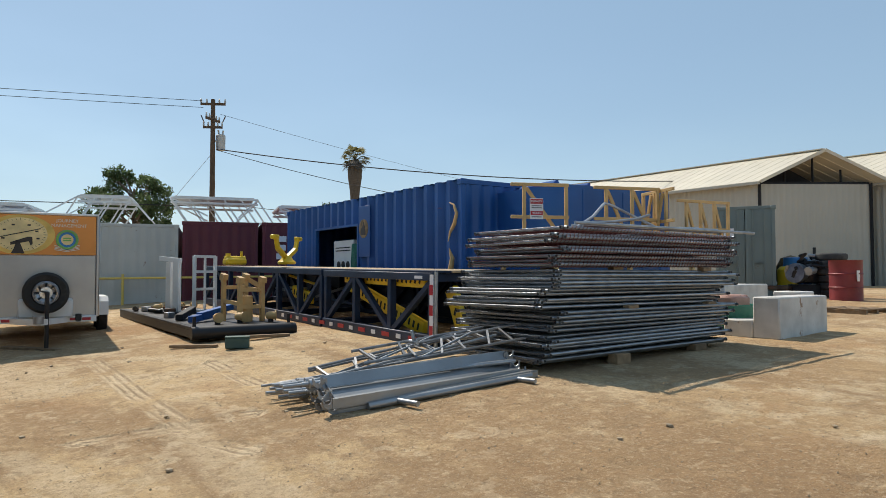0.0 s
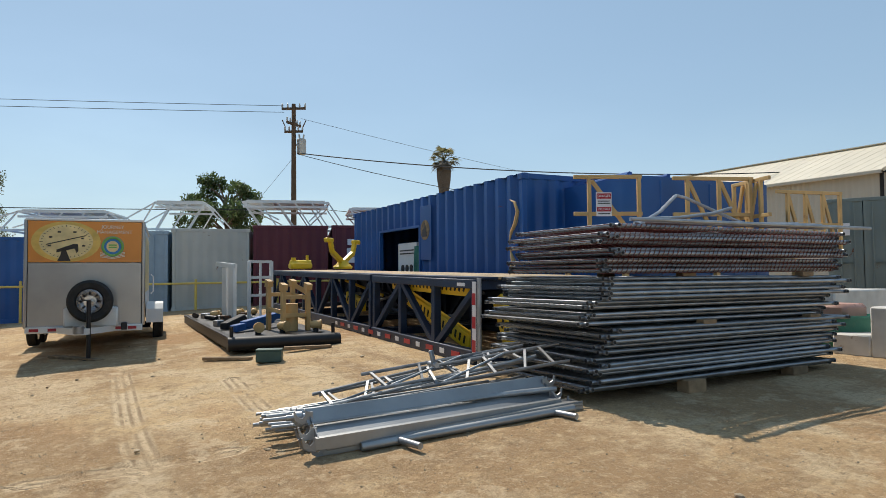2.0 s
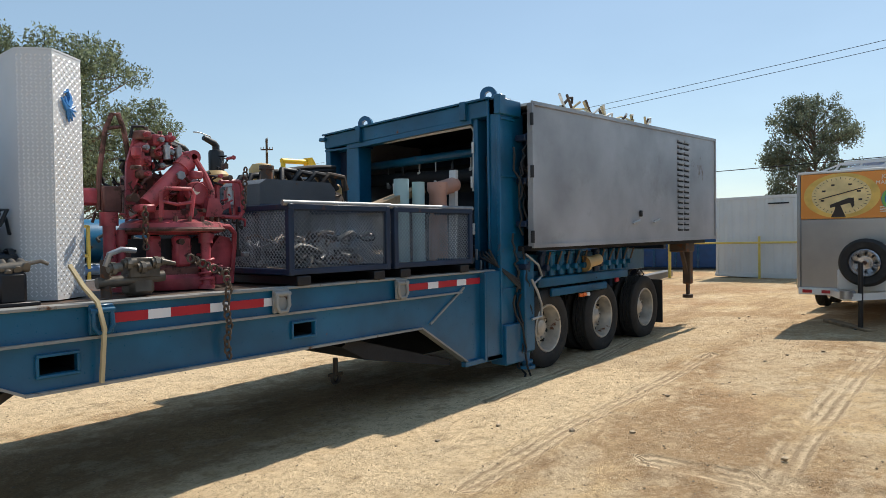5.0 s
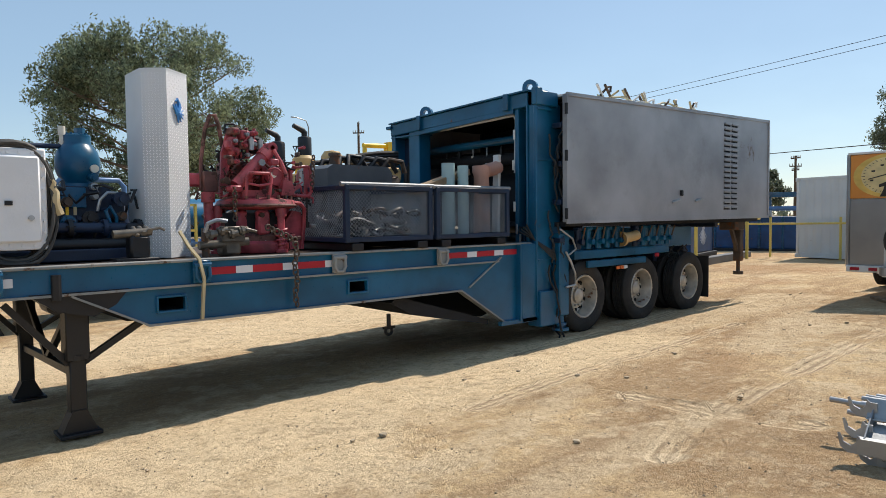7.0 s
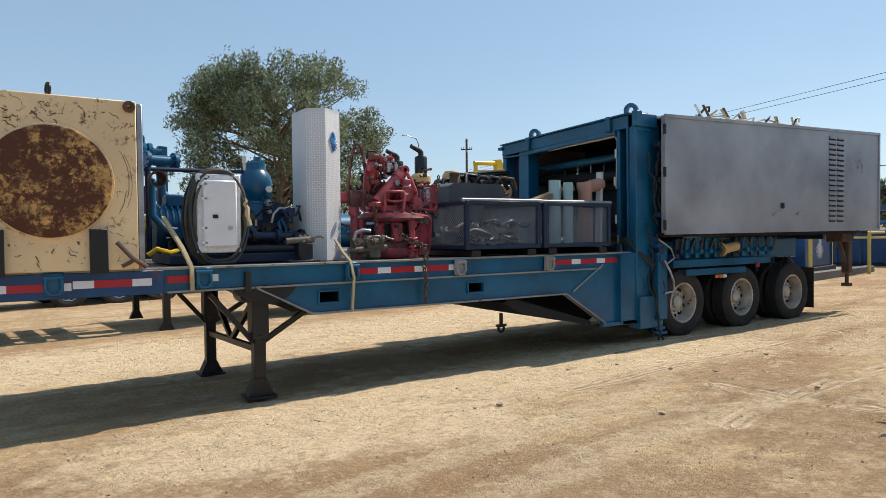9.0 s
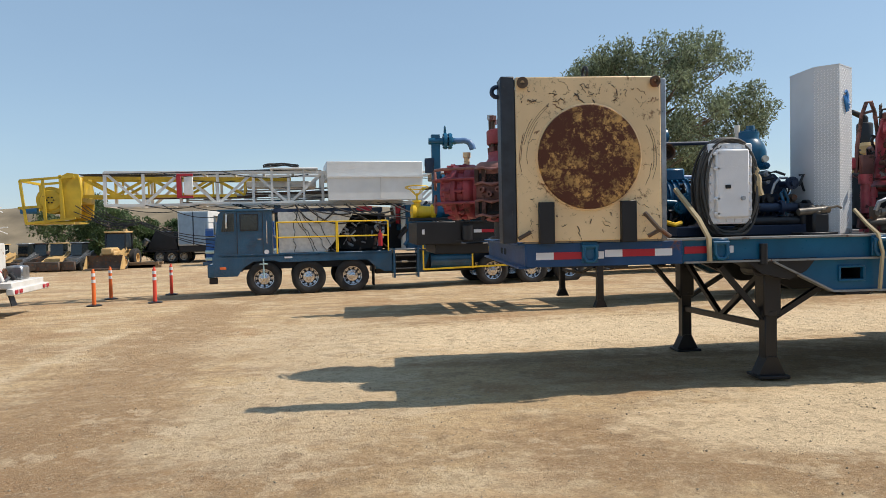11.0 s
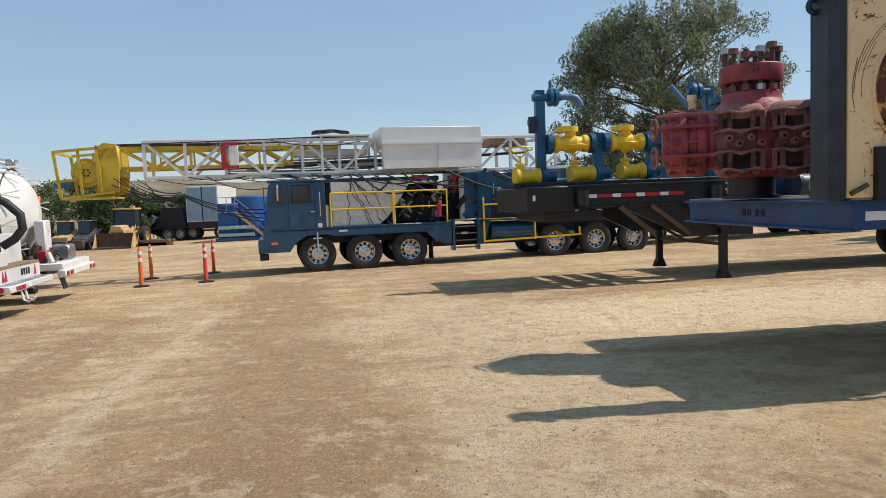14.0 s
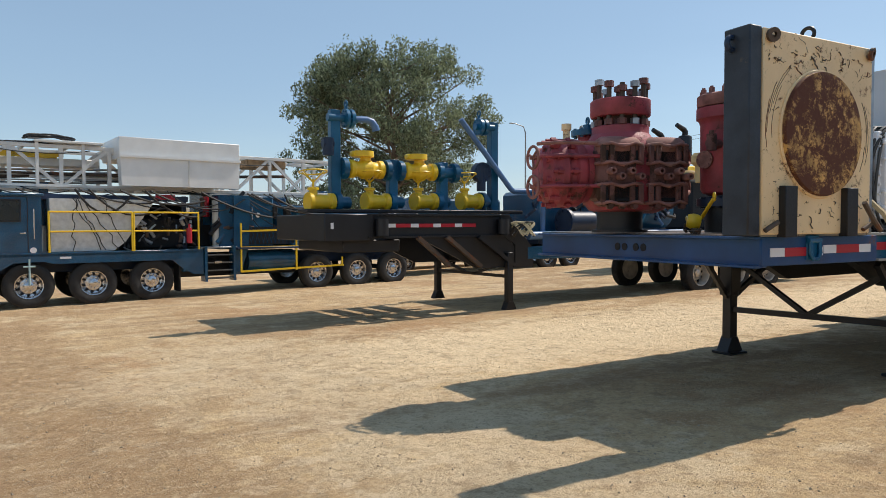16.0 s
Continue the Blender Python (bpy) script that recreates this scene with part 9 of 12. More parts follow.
    bk = thing("loader_bucket", (5.6, -11.6, 1.0), "rusty tan loader bucket resting on blocks", "bucket")
    bk_poly = [(0, 0.6), (1.4, 0.75), (1.3, 1.35), (0.1, 1.6), (0.0, 1.5), (1.1, 1.25), (1.2, 0.85), (0.0, 0.7)]
    part("bucket_shell", Shape().prism(bk_poly, -1.0, 1.0), TANYEL, bk)
    for y in (-1.0, 0.97):
        part("bucket_cheek", Shape().prism([(0, 0.6), (1.4, 0.75), (1.3, 1.35), (0.1, 1.6)], y, y + 0.04), TANYEL, bk)
    part("bucket_prop", Shape().box((0.5, 0, 0.32), (0.5, 1.4, 0.64), bev=0.02), WOOD, bk)
    cg = container((11.25, -13.43, 1.06), -58.8, 6.06, 1.75, 2.88, CONTGREEN, "grey-green shipping container with lock bars, doors shut", doors=True)
    part("notice", Shape().box((-0.03, 1.35, 2.0), (0.01, 0.3, 0.35)), SIGNWHITE, cg)


clutter_corner()


# ---- steel sheds ----
def shed(at, rz, W, L, eave, ridge, skew, label):
    """A gabled shed whose front stands askew: it starts at x = skew * y; the ridge runs to +x."""
    T = thing("steel_shed", at, label, "shed", rz, "steel sheds")
    d = math.hypot(1, skew)
    ang = math.degrees(math.atan2(1, skew))
    part("gable_wall", wave(0, W * d, 0, eave - 0.05, 0.03, 0.3), SHEDWALL, T, m=pose(skew * W, W, 0, 0, 0, ang + 180))
    for y in (0.0, W):
        part("side_wall", wave(skew * y, L, 0, eave, 0.03, 0.3), SHEDWALL, T, m=pose(0, 0, 0) if y == 0 else pose(L + skew * y, W, 0, 0, 0, 180))
    for s in (0, 1):
        y0, y1 = (-0.35, W / 2) if s == 0 else (W + 0.35, W / 2)
        n = max(8, int(L / 0.6))
        for i in range(n):
            a = -0.5 + (L + 0.8) * i / n
            b = -0.5 + (L + 0.8) * (i + 1) / n - 0.03
            o0, o1 = skew * y0, skew * y1
            q = Shape()
            q.add([(a + o0, y0, eave), (b + o0, y0, eave), (b + o1, y1, ridge), (a + o1, y1, ridge), (a + o0, y0, eave + 0.05), (b + o0, y0, eave + 0.05), (b + o1, y1, ridge + 0.05), (a + o1, y1, ridge + 0.05)],
                  [(0, 1, 2, 3), (4, 7, 6, 5), (0, 4, 5, 1), (2, 6, 7, 3), (1, 5, 6, 2), (0, 3, 7, 4)])
            part("roof_sheet", q, SHEDROOF, T)
        part("barge_board", Shape().bar((-0.55 + skew * y0, y0, eave + 0.02), (-0.55 + skew * y1, y1, ridge + 0.02), 0.06, 0.16), SHEDROOF, T)
        part("gutter", Shape().bar((-0.5 + skew * y0, y0, eave - 0.05), (L, y0, eave - 0.05), 0.12, 0.12), SHEDWALL, T)
    part("ridge_cap", Shape().bar((-0.5 + skew * W / 2, W / 2, ridge + 0.07), (L, W / 2, ridge + 0.07), 0.3, 0.05), SHEDROOF, T)
    part("tie_beam", Shape().bar((0.1, 0, eave), (0.1 + skew * W, W, eave), 0.1, 0.14), DARK, T)
    for f in (0.25, 0.5, 0.75):
        zt = eave + (ridge - eave) * (1 - abs(2 * f - 1)) - 0.1
        part("truss_strut", Shape().bar((0.1 + skew * W * f, W * f, eave), (0.1 + skew * W * f, W * f, zt), 0.08, 0.08), DARK, T)
    # near-black triangle set back in the gable, standing in for shade under the roof
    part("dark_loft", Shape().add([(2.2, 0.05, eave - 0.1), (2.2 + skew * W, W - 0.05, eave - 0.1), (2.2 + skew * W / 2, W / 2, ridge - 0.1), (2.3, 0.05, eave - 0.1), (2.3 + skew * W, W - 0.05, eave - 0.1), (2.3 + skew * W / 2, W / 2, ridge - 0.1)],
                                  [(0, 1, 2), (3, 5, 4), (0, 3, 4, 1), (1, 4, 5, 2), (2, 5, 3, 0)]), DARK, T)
    for y in (0.03, W - 0.03):
        part("corner_flashing", Shape().box((skew * y - 0.03, y, eave / 2), (0.12, 0.12, eave)), DARK, T)
    return T


shed((15.5, -30.1, 1.0), 2, 4.8, 34, 5.35, 6.95, 0.69, "long pale steel shed with an open gable and ribbed roof")
shed((8.6, -37.5, 1.0), 2, 6.5, 24, 5.6, 7.4, 0.69, "second pale steel shed with a dark open gable")

# ---- second trailer with the valve skid ----
def valve_trailer():
    T = thing("valve_trailer", (-0.55, 16.35, -0.02), "black gooseneck trailer carrying a row of yellow valves on blue posts", "trailer", rz=3.5)
    nose = Shape().box((0.42, 1.25, 1.64), (0.9, 2.5, 0.46), bev=0.015)
    part("gooseneck_nose", nose, BLACK, T)
    part("nose_pad", Shape().box((0.9, 1.25, 1.32), (1.1, 2.2, 0.22), bev=0.02), BLACK, T)
    for y in (0.03, 2.42):
        part("gooseneck_rail", Shape().box((2.25, y, 1.86), (3.0, 0.1, 0.03)).box((2.25, y + 0.02, 1.66), (3.0, 0.03, 0.4)).box((2.25, y, 1.47), (3.0, 0.12, 0.03)), BLACK, T)
        part("neck_gusset", Shape().prism([(1.75, 1.46), (3.75, 1.46), (4.15, 0.86), (3.0, 0.86)], y, y + 0.06), BLACK, T)
        part("neck_post", Shape().prism([(3.55, 1.87), (3.75, 1.87), (4.35, 1.2), (4.35, 0.84), (3.9, 0.84), (3.9, 1.3), (3.55, 1.5)], y - 0.02, y + 0.1), BLACK, T)
    for a, b in (((1.7, 1.46), (2.35, 0.94)), ((2.3, 1.46), (3.05, 0.9)), ((3.0, 1.46), (3.85, 0.88))):
        part("diagonal_brace", Shape().bar((a[0], -0.04, a[1]), (b[0], -0.04, b[1]), 0.1, 0.07), OLDSTEEL if a[0] < 2.5 else BLACK, T)
    for x in (1.35, 1.85, 2.35, 2.85, 3.35):
        part("cross_member", Shape().box((x, 1.25, 1.66), (0.1, 2.3, 0.34), bev=0.01), BLACK, T)
    part("centre_sill", Shape().box((2.4, 1.25, 1.62), (2.6, 0.16, 0.3), bev=0.01), BLACK, T)
    part("neck_cross", Shape().box((3.95, 1.25, 1.02), (0.16, 2.3, 0.3), bev=0.01), BLACK, T)
    for x in (0.98, 3.55):
        part("bumper_roll", Shape().cyl((x, -0.08, 1.5), (x, -0.08, 1.78), 0.11, n=18), BLACK, T)
    tape(T, 1.12, 0.0, 1.67, "wrwrwrwr")
    part("lower_deck", Shape().box((9.3, 1.25, 1.12), (10.2, 2.5, 0.26), bev=0.02), RIGBLUE, T)
    for x in (9.5, 10.9, 12.2):
        for y, s in ((0.14, -1), (2.36, 1)):
            put_wheel(W_TRAILER, T, (x, y, 0.5), s, x * 20)
    for y in (0.0, 2.65):
        leg = part("landing_leg", Shape().box((3.72, y - 0.02, 0.6), (0.13, 0.13, 1.1), bev=0.01), BLACK, T)
        part("foot", Shape().prism([(3.58, 0.02), (3.86, 0.02), (3.78, 0.2), (3.66, 0.2)], y - 0.1, y + 0.06), BLACK, leg)
    part("leg_brace", Shape().bar((3.72, 0.0, 0.68), (3.72, 2.6, 0.66), 0.05, 0.06), BLACK, T)
    part("leg_brace", Shape().bar((3.72, 0.05, 0.95), (3.72, 1.2, 0.66), 0.05, 0.05), BLACK, T)
    part("leg_brace", Shape().bar((3.72, 2.6, 0.95), (3.72, 1.4, 0.66), 0.05, 0.05), BLACK, T)
    part("small_plate", Shape().box((0.1, -0.012, 1.67), (0.05, 0.006, 0.1)), SIGNWHITE, T)
    # valve rack
    R = thing("valve_rack", (-0.13, 17.06, 1.88), "rack of yellow ball valves with handwheels between blue steel posts", "valve rack", rz=3.5)
    for x, h in ((0.0, 1.80), (1.13, 0.98), (2.22, 0.98), (3.42, 1.84)):
        p = part("rack_post", Shape().box((x, 0, h / 2), (0.17, 0.05, h), bev=0.006).box((x - 0.08, 0.06, h / 2), (0.02, 0.14, h)).box((x + 0.08, 0.06, h / 2), (0.02, 0.14, h)), TEAL, R)
    part("rack_beam", Shape().box((1.7, 0.05, 0.03), (4.6, 0.5, 0.06), bev=0.008), BLACK, R)
    for x in (0.57, 1.68):
        v = Shape().lathe([(0.0, -0.36), (0.12, -0.36), (0.165, -0.32), (0.165, -0.24), (0.13, -0.22), (0.14, -0.12), (0.175, -0.08), (0.175, 0.08), (0.14, 0.12), (0.13, 0.22), (0.165, 0.24), (0.165, 0.32), (0.12, 0.36), (0, 0.36)], (x, 0, 0.78), (1, 0, 0), 26)
        vv = part("ball_valve", v, YELLOW, R)
        part("actuator", Shape().cyl((x, 0, 0.9), (x, 0, 1.0), 0.1, n=18).cyl((x - 0.05, 0, 1.0), (x - 0.05, 0, 1.1), 0.2, n=22).box((x - 0.18, 0, 1.05), (0.2, 0.16, 0.1), bev=0.03), YELLOW, vv)
        for s in (-1, 1):
            part("pipe_flange", flange(Shape(), (x + s * 0.42, 0, 0.78), (1, 0, 0), 0.19, 0.09, 10), TEAL, vv)
    e = Shape().cyl((2.2, 0, 0.78), (2.62, 0, 0.78), 0.1, n=16)
    flange(e, (2.45, 0, 0.78), (1, 0, 0), 0.19, 0.1, 10)
    part("end_flange", e, TEAL, R)
    for x, z in ((-0.32, 0.18), (0.75, 0.2), (1.76, 0.22), (2.80, 0.24)):
        v = Shape().lathe([(0, -0.22), (0.165, -0.22), (0.165, -0.14), (0.12, -0.12), (0.14, 0.0), (0.12, 0.17), (0.16, 0.2), (0.16, 0.27), (0, 0.27)], (x, 0.0, z), (1, 0.1, 0.02), 22)
        vv = part("gate_valve", v, YELLOW, R)
        part("bonnet", Shape().lathe([(0.08, 0.08), (0.07, 0.2), (0.1, 0.21), (0.1, 0.25), (0.05, 0.26), (0, 0.27)], (x - 0.1, 0, z), n=16), YELLOW, vv)
        part("valve_flange", flange(Shape(), (x - 0.19, -0.02, z), (1, 0.1, 0), 0.17, 0.04, 8), YELLOW, vv)
        w = Shape().ring((x - 0.1, 0, z + 0.52), 0.24, 0.013, (0, 0.12, 1), 26, 6)
        for k in range(4):
            a = k * math.pi / 2 + 0.5
            w.cyl((x - 0.1, 0, z + 0.34), (x - 0.1 + 0.24 * math.cos(a), 0.24 * math.sin(a), z + 0.52), 0.011, n=6)
        w.cyl((x - 0.1, 0, z + 0.24), (x - 0.1, 0, z + 0.4), 0.02, n=8)
        part("hand_wheel", w, YELLOW, vv)
        f = Shape()
        flange(f, (x + 0.34, 0.05, z + 0.01), (1, 0.1, 0), 0.18, 0.1, 10)
        f.cyl((x + 0.3, 0.05, z), (x + 0.6, 0.1, z), 0.11, n=14)
        part("blue_flange", f, TEAL, vv)
    c = Shape().cyl((-0.15, 0.0, 1.66), (0.42, 0.02, 1.66), 0.07, n=14)
    flange(c, (0.2, 0.01, 1.66), (1, 0, 0), 0.17, 0.06, 10)
    flange(c, (0.3, 0.015, 1.66), (1, 0, 0), 0.17, 0.06, 10)
    part("top_connection", c, TEAL, R)
    part("discharge_elbow", Shape().tube([(0.35, 0.01, 1.66), (0.6, 0.0, 1.67), (0.7, -0.01, 1.64), (0.76, -0.02, 1.55), (0.78, -0.02, 1.48)], [0.06, 0.06, 0.065, 0.07, 0.07], 14), BLUEPIPE, R)
    part("lifting_eye", Shape().ring((0.2, 0, 1.92), 0.05, 0.018, (1, 0, 0), 14).cyl((0.2, 0, 1.82), (0.2, 0, 1.88), 0.03), TEAL, R)
    c2 = Shape().cyl((2.95, 0, 1.72), (3.4, 0, 1.72), 0.07, n=14)
    flange(c2, (3.05, 0, 1.72), (1, 0, 0), 0.17, 0.07, 10)
    flange(c2, (3.16, 0, 1.72), (1, 0, 0), 0.17, 0.07, 10)
    part("top_connection", c2, TEAL, R)
    part("lifting_eye", Shape().ring((3.05, 0, 1.98), 0.05, 0.018, (1, 0, 0), 14).cyl((3.05, 0, 1.86), (3.05, 0, 1.94), 0.03), TEAL, R)
    part("slant_pipe", Shape().tube([(2.55, -0.1, 1.82), (3.75, -0.12, 0.5), (3.82, -0.12, 0.46), (4.3, -0.1, 0.47)], 0.055, 14), BLUEPIPE, R)
    c3 = Shape()
    flange(c3, (3.1, 0.0, 0.82), (0, 1, 0), 0.2, 0.14, 10)
    c3.cyl((3.1, 0, 0.45), (3.1, 0, 0.9), 0.09, n=14)
    part("side_valve", c3, NAVY, R)
    part("stub_valve", Shape().cyl((-0.14, 0.0, 1.0), (-0.14, 0, 1.3), 0.1, n=14).cyl((-0.24, 0, 1.2), (-0.05, 0, 1.2), 0.08, n=12), NAVY, R)
    rng = random.Random(15)
    H = thing("rope_heap", (3.5, 16.6, 1.3), "heap of pale coiled rope and hose on the trailer neck", "rope")
    for k in range(9):
        pts = [(0.25 * math.cos(t) * rng.uniform(0.7, 1.2), 0.2 * math.sin(t), 0.12 + 0.3 * abs(math.sin(t + k))) for t in np.linspace(0, 5.5, 14)]
        part("rope_loop", Shape().tube(pts, 0.014, 5), ROPE if k % 3 else HOSE, H)

    # pump gear on the low deck behind the neck
    Q = thing("pump_skid", (4.1, 16.75, 1.26), "dark blue pump and tank skid with pipework on the low deck", "pump", rz=3.5)
    part("skid_base", Shape().box((2.2, 1.0, 0.05), (4.6, 2.0, 0.1), bev=0.01), NAVY, Q)
    part("tank", Shape().box((1.3, 1.1, 0.62), (2.0, 1.4, 1.0), bev=0.08), RIGBLUE, Q)
    part("tank", Shape().lathe([(0, -1.1), (0.3, -1.06), (0.4, -0.95), (0.42, 0.95), (0.3, 1.06), (0, 1.1)], (3.2, 0.6, 0.7), (1, 0, 0), 26), TEAL, Q)
    part("low_pipe", Shape().cyl((-0.4, -0.05, 0.18), (4.2, -0.05, 0.2), 0.08, n=16), BLUEPIPE, Q)
    part("bent_pipe", Shape().tube([(0.1, 0.1, 0.1), (0.1, 0.1, 1.3), (0.2, 0.1, 1.42), (1.2, 0.1, 1.42), (1.3, 0.1, 1.3), (1.3, 0.1, 0.8)], 0.05, 12), BLUEPIPE, Q)
    for x in (1.55, 2.05, 2.6):
        part("frame_post", Shape().box((x, -0.1, 0.5), (0.05, 0.05, 0.95)), RAILYEL, Q)
    for z in (0.45, 0.96):
        part("frame_bar", Shape().bar((1.55, -0.1, z), (2.6, -0.1, z), 0.05, 0.05), RAILYEL, Q)
    part("pump_head", Shape().cyl((0.6, -0.02, 0.45), (1.3, -0.02, 0.45), 0.22, n=20), NAVY, Q)
    part("pump_flange", flange(Shape(), (0.58, -0.02, 0.45), (1, 0, 0), 0.28, 0.07, 10), NAVY, Q)
    for k in range(16):
        p = (rng.uniform(0.0, 4.0), rng.uniform(-0.1, 0.2), rng.uniform(0.15, 1.1))
        part("hose", Shape().tube(wiggle(rng, p, (p[0] + rng.uniform(-0.8, 0.8), p[1], rng.uniform(0.15, 1.2)), 0.09, 7), rng.choice((0.02, 0.03, 0.04)), 7), rng.choice((HOSE, NAVY, TEAL, BLUEPIPE)), Q)

    G = thing("engine_set", (9.4, 17.35, 1.30), "tall diesel engine set with two black mufflers", "engine", rz=3.5)
    part("bed_frame", Shape().box((2.1, 0.95, 0.08), (4.4, 1.9, 0.16), bev=0.02), NAVY, G)
    part("engine_block", Shape().box((1.5, 0.95, 0.85), (2.6, 0.9, 1.3), bev=0.08), DARK, G)
    part("rocker_cover", Shape().box((1.5, 0.95, 1.6), (2.2, 0.5, 0.3), bev=0.1), TANYEL, G)
    part("radiator", Shape().box((3.7, 0.95, 1.2), (0.5, 1.7, 2.1), bev=0.04), TANYEL, G)
    part("filter_bowl", Shape().lathe([(0.0, 2.16), (0.2, 2.14), (0.27, 2.06), (0.27, 1.9), (0.16, 1.8), (0.16, 1.4)], (0.35, 0.3, 0), n=22), TANYEL, G)
    for x, y, z in ((1.2, 1.5, 2.2), (0.55, 1.75, 2.05)):
        q = part("muffler", Shape().cyl((x, y, 0.9), (x, y, z - 0.05), 0.08, n=14).lathe([(0.08, -0.08), (0.17, -0.05), (0.18, 0.0), (0.18, 0.52), (0.16, 0.56), (0.09, 0.58)], (x, y, z), (0, 0, 1), 22), BLACK, G)
        part("rain_cap", Shape().tube([(x, y, z + 0.56), (x, y, z + 0.68), (x - 0.05, y, z + 0.73), (x - 0.34, y, z + 0.84)], [0.08, 0.08, 0.075, 0.06], 12), BLACK, q)
    for k in range(3):
        part("intake_hose", Shape().tube([(1.5 + 0.35 * k, 0.6, 1.6), (1.6 + 0.35 * k, 0.6, 2.15 + 0.05 * k), (2.1 + 0.35 * k, 0.7, 2.2 + 0.05 * k), (2.5 + 0.3 * k, 0.8, 1.8)], 0.09, 10), (HOSE, BLACK, OLDSTEEL)[k], G)
    for z in (2.42, 2.70):
        part("top_rail", Shape().cyl((3.25, 1.6, z), (4.35, 1.6, z + 0.04), 0.07, n=12), YELLOW, G)
    part("rail_plate", Shape().prism([(4.1, 2.1), (4.36, 2.1), (4.36, 2.7), (4.24, 2.86), (4.1, 2.84)], 1.5, 1.7), YELLOW, G)
    part("rail_post", Shape().box((3.3, 1.6, 1.9), (0.1, 0.1, 1.6), bev=0.01), YELLOW, G)


valve_trailer()


# ---- the well-service rig truck with its laid-down mast ----
def rig_truck():
    T = thing("rig_truck", (-5.2, 23.9, -0.25), "dark blue multi-axle rig carrier with yellow railings and chrome wheels", "truck", rz=10)
    for x in (0.0, 1.36, 2.72, 7.4, 8.8, 10.15):
        for y, s in ((0.16, -1), (2.3, 1)):
            put_wheel(W_TRUCK, T, (x, y, 0.52), s, x * 31)
        part("axle", Shape().cyl((x, 0.3, 0.52), (x, 2.2, 0.52), 0.08), DARK, T)
    part("frame_rail", Shape().box((5.0, 1.23, 0.95), (13.0, 1.1, 0.34), bev=0.02), NAVY, T)
    deck = Shape().box((1.35, 1.23, 1.24), (5.3, 2.5, 0.1), bev=0.01)
    part("deck_plate", deck, RIGBLUE, T)
    skirt = [(-1.5, 0.62), (-0.78, 0.62), (-0.62, 0.86), (-0.3, 1.06), (0.3, 1.08), (0.5, 1.02), (3.2, 1.02), (3.45, 0.8), (3.75, 0.62), (4.0, 0.62), (4.0, 1.26), (-1.5, 1.26)]
    for y in (-0.02, 2.46):
        part("deck_skirt", Shape().prism(skirt, y, y + 0.05), RIGBLUE, T)
    part("front_bumper", Shape().box((-1.55, 1.23, 0.8), (0.2, 2.5, 0.4), bev=0.03), RIGBLUE, T)
    part("tow_hook", Shape().box((-1.5, 0.2, 0.5), (0.25, 0.1, 0.2), bev=0.02), BLACK, T)
    part("marker_light", Shape().box((-1.2, -0.03, 0.88), (0.18, 0.02, 0.07), bev=0.008), ORANGE, T)
    cab = Shape().prism([(-1.46, 1.26), (0.28, 1.26), (0.28, 2.62), (-1.2, 2.62), (-1.3, 2.52)], 0.0, 1.5)
    c = part("cab", cab, RIGBLUE, T)
    part("cab_roof", Shape().box((-0.5, 0.75, 2.64), (1.66, 1.58, 0.06), bev=0.02), RIGBLUE, c)
    part("side_window", Shape().prism([(-0.64, 2.03), (-0.16, 2.03), (-0.16, 2.50), (-0.64, 2.50)], -0.024, 0.01), GLASS, c)
    part("window_gasket", Shape().box((-0.40, -0.014, 2.51), (0.54, 0.02, 0.03)).box((-0.40, -0.014, 2.02), (0.54, 0.02, 0.03)).box((-0.66, -0.014, 2.265), (0.03, 0.02, 0.46)).box((-0.14, -0.014, 2.265), (0.03, 0.02, 0.46)), BLACK, c)
    part("vent_window", Shape().prism([(-1.22, 2.0), (-0.84, 2.0), (-0.84, 2.55), (-1.14, 2.55)], -0.012, 0.01), GLASS, c)
    part("windscreen", Shape().box((-1.43, 0.75, 2.2), (0.02, 1.2, 0.6)), GLASS, c)
    part("door_seam", Shape().box((-0.76, -0.004, 1.93), (0.014, 0.014, 1.3)).box((0.0, -0.004, 1.93), (0.014, 0.014, 1.3)).box((-0.38, -0.004, 2.585), (0.77, 0.014, 0.014)), BLACK, c)
    part("grab_bar", Shape().tube([(0.12, 0.0, 1.6), (0.12, -0.06, 1.62), (0.12, -0.06, 2.3), (0.12, 0.0, 2.32)], 0.014), CHROME, c)
    part("door_handle", Shape().box((-0.1, -0.03, 1.75), (0.12, 0.04, 0.03), bev=0.006), CHROME, c)
    part("mirror", Shape().box((-1.05, -0.22, 2.3), (0.05, 0.16, 0.42), bev=0.015), CHROME, c)
    part("mirror_arm", Shape().tube([(-1.1, 0.0, 2.55), (-1.05, -0.2, 2.56), (-1.05, -0.2, 2.1), (-1.1, 0.0, 2.02)], 0.012), CHROME, c)
    part("door_badge", Shape().cyl((0.1, -0.014, 1.35), (0.1, -0.008, 1.35), 0.07, n=16), SIGNWHITE, c)
    part("number_bar", Shape().box((0.75, -0.03, 1.16), (0.24, 0.008, 0.05)), SIGNWHITE, T)
    part("stand_rod", Shape().cyl((0.0, -0.12, 0.55), (0.0, -0.12, 1.15), 0.02).cyl((-0.12, -0.12, 0.98), (0.12, -0.12, 0.98), 0.02), PALEPIPE, T)
    for x0, x1 in ((0.42, 2.24), (2.28, 3.88)):
        for z in (1.3 + 0.48, 1.3 + 0.95):
            part("guard_rail", Shape().cyl((x0, -0.02, z), (x1, -0.02, z), 0.022, n=8), YELLOW, T)
        for x in (x0, x1):
            part("rail_post", Shape().cyl((x, -0.02, 1.28), (x, -0.02, 2.26), 0.024, n=8), YELLOW, T)
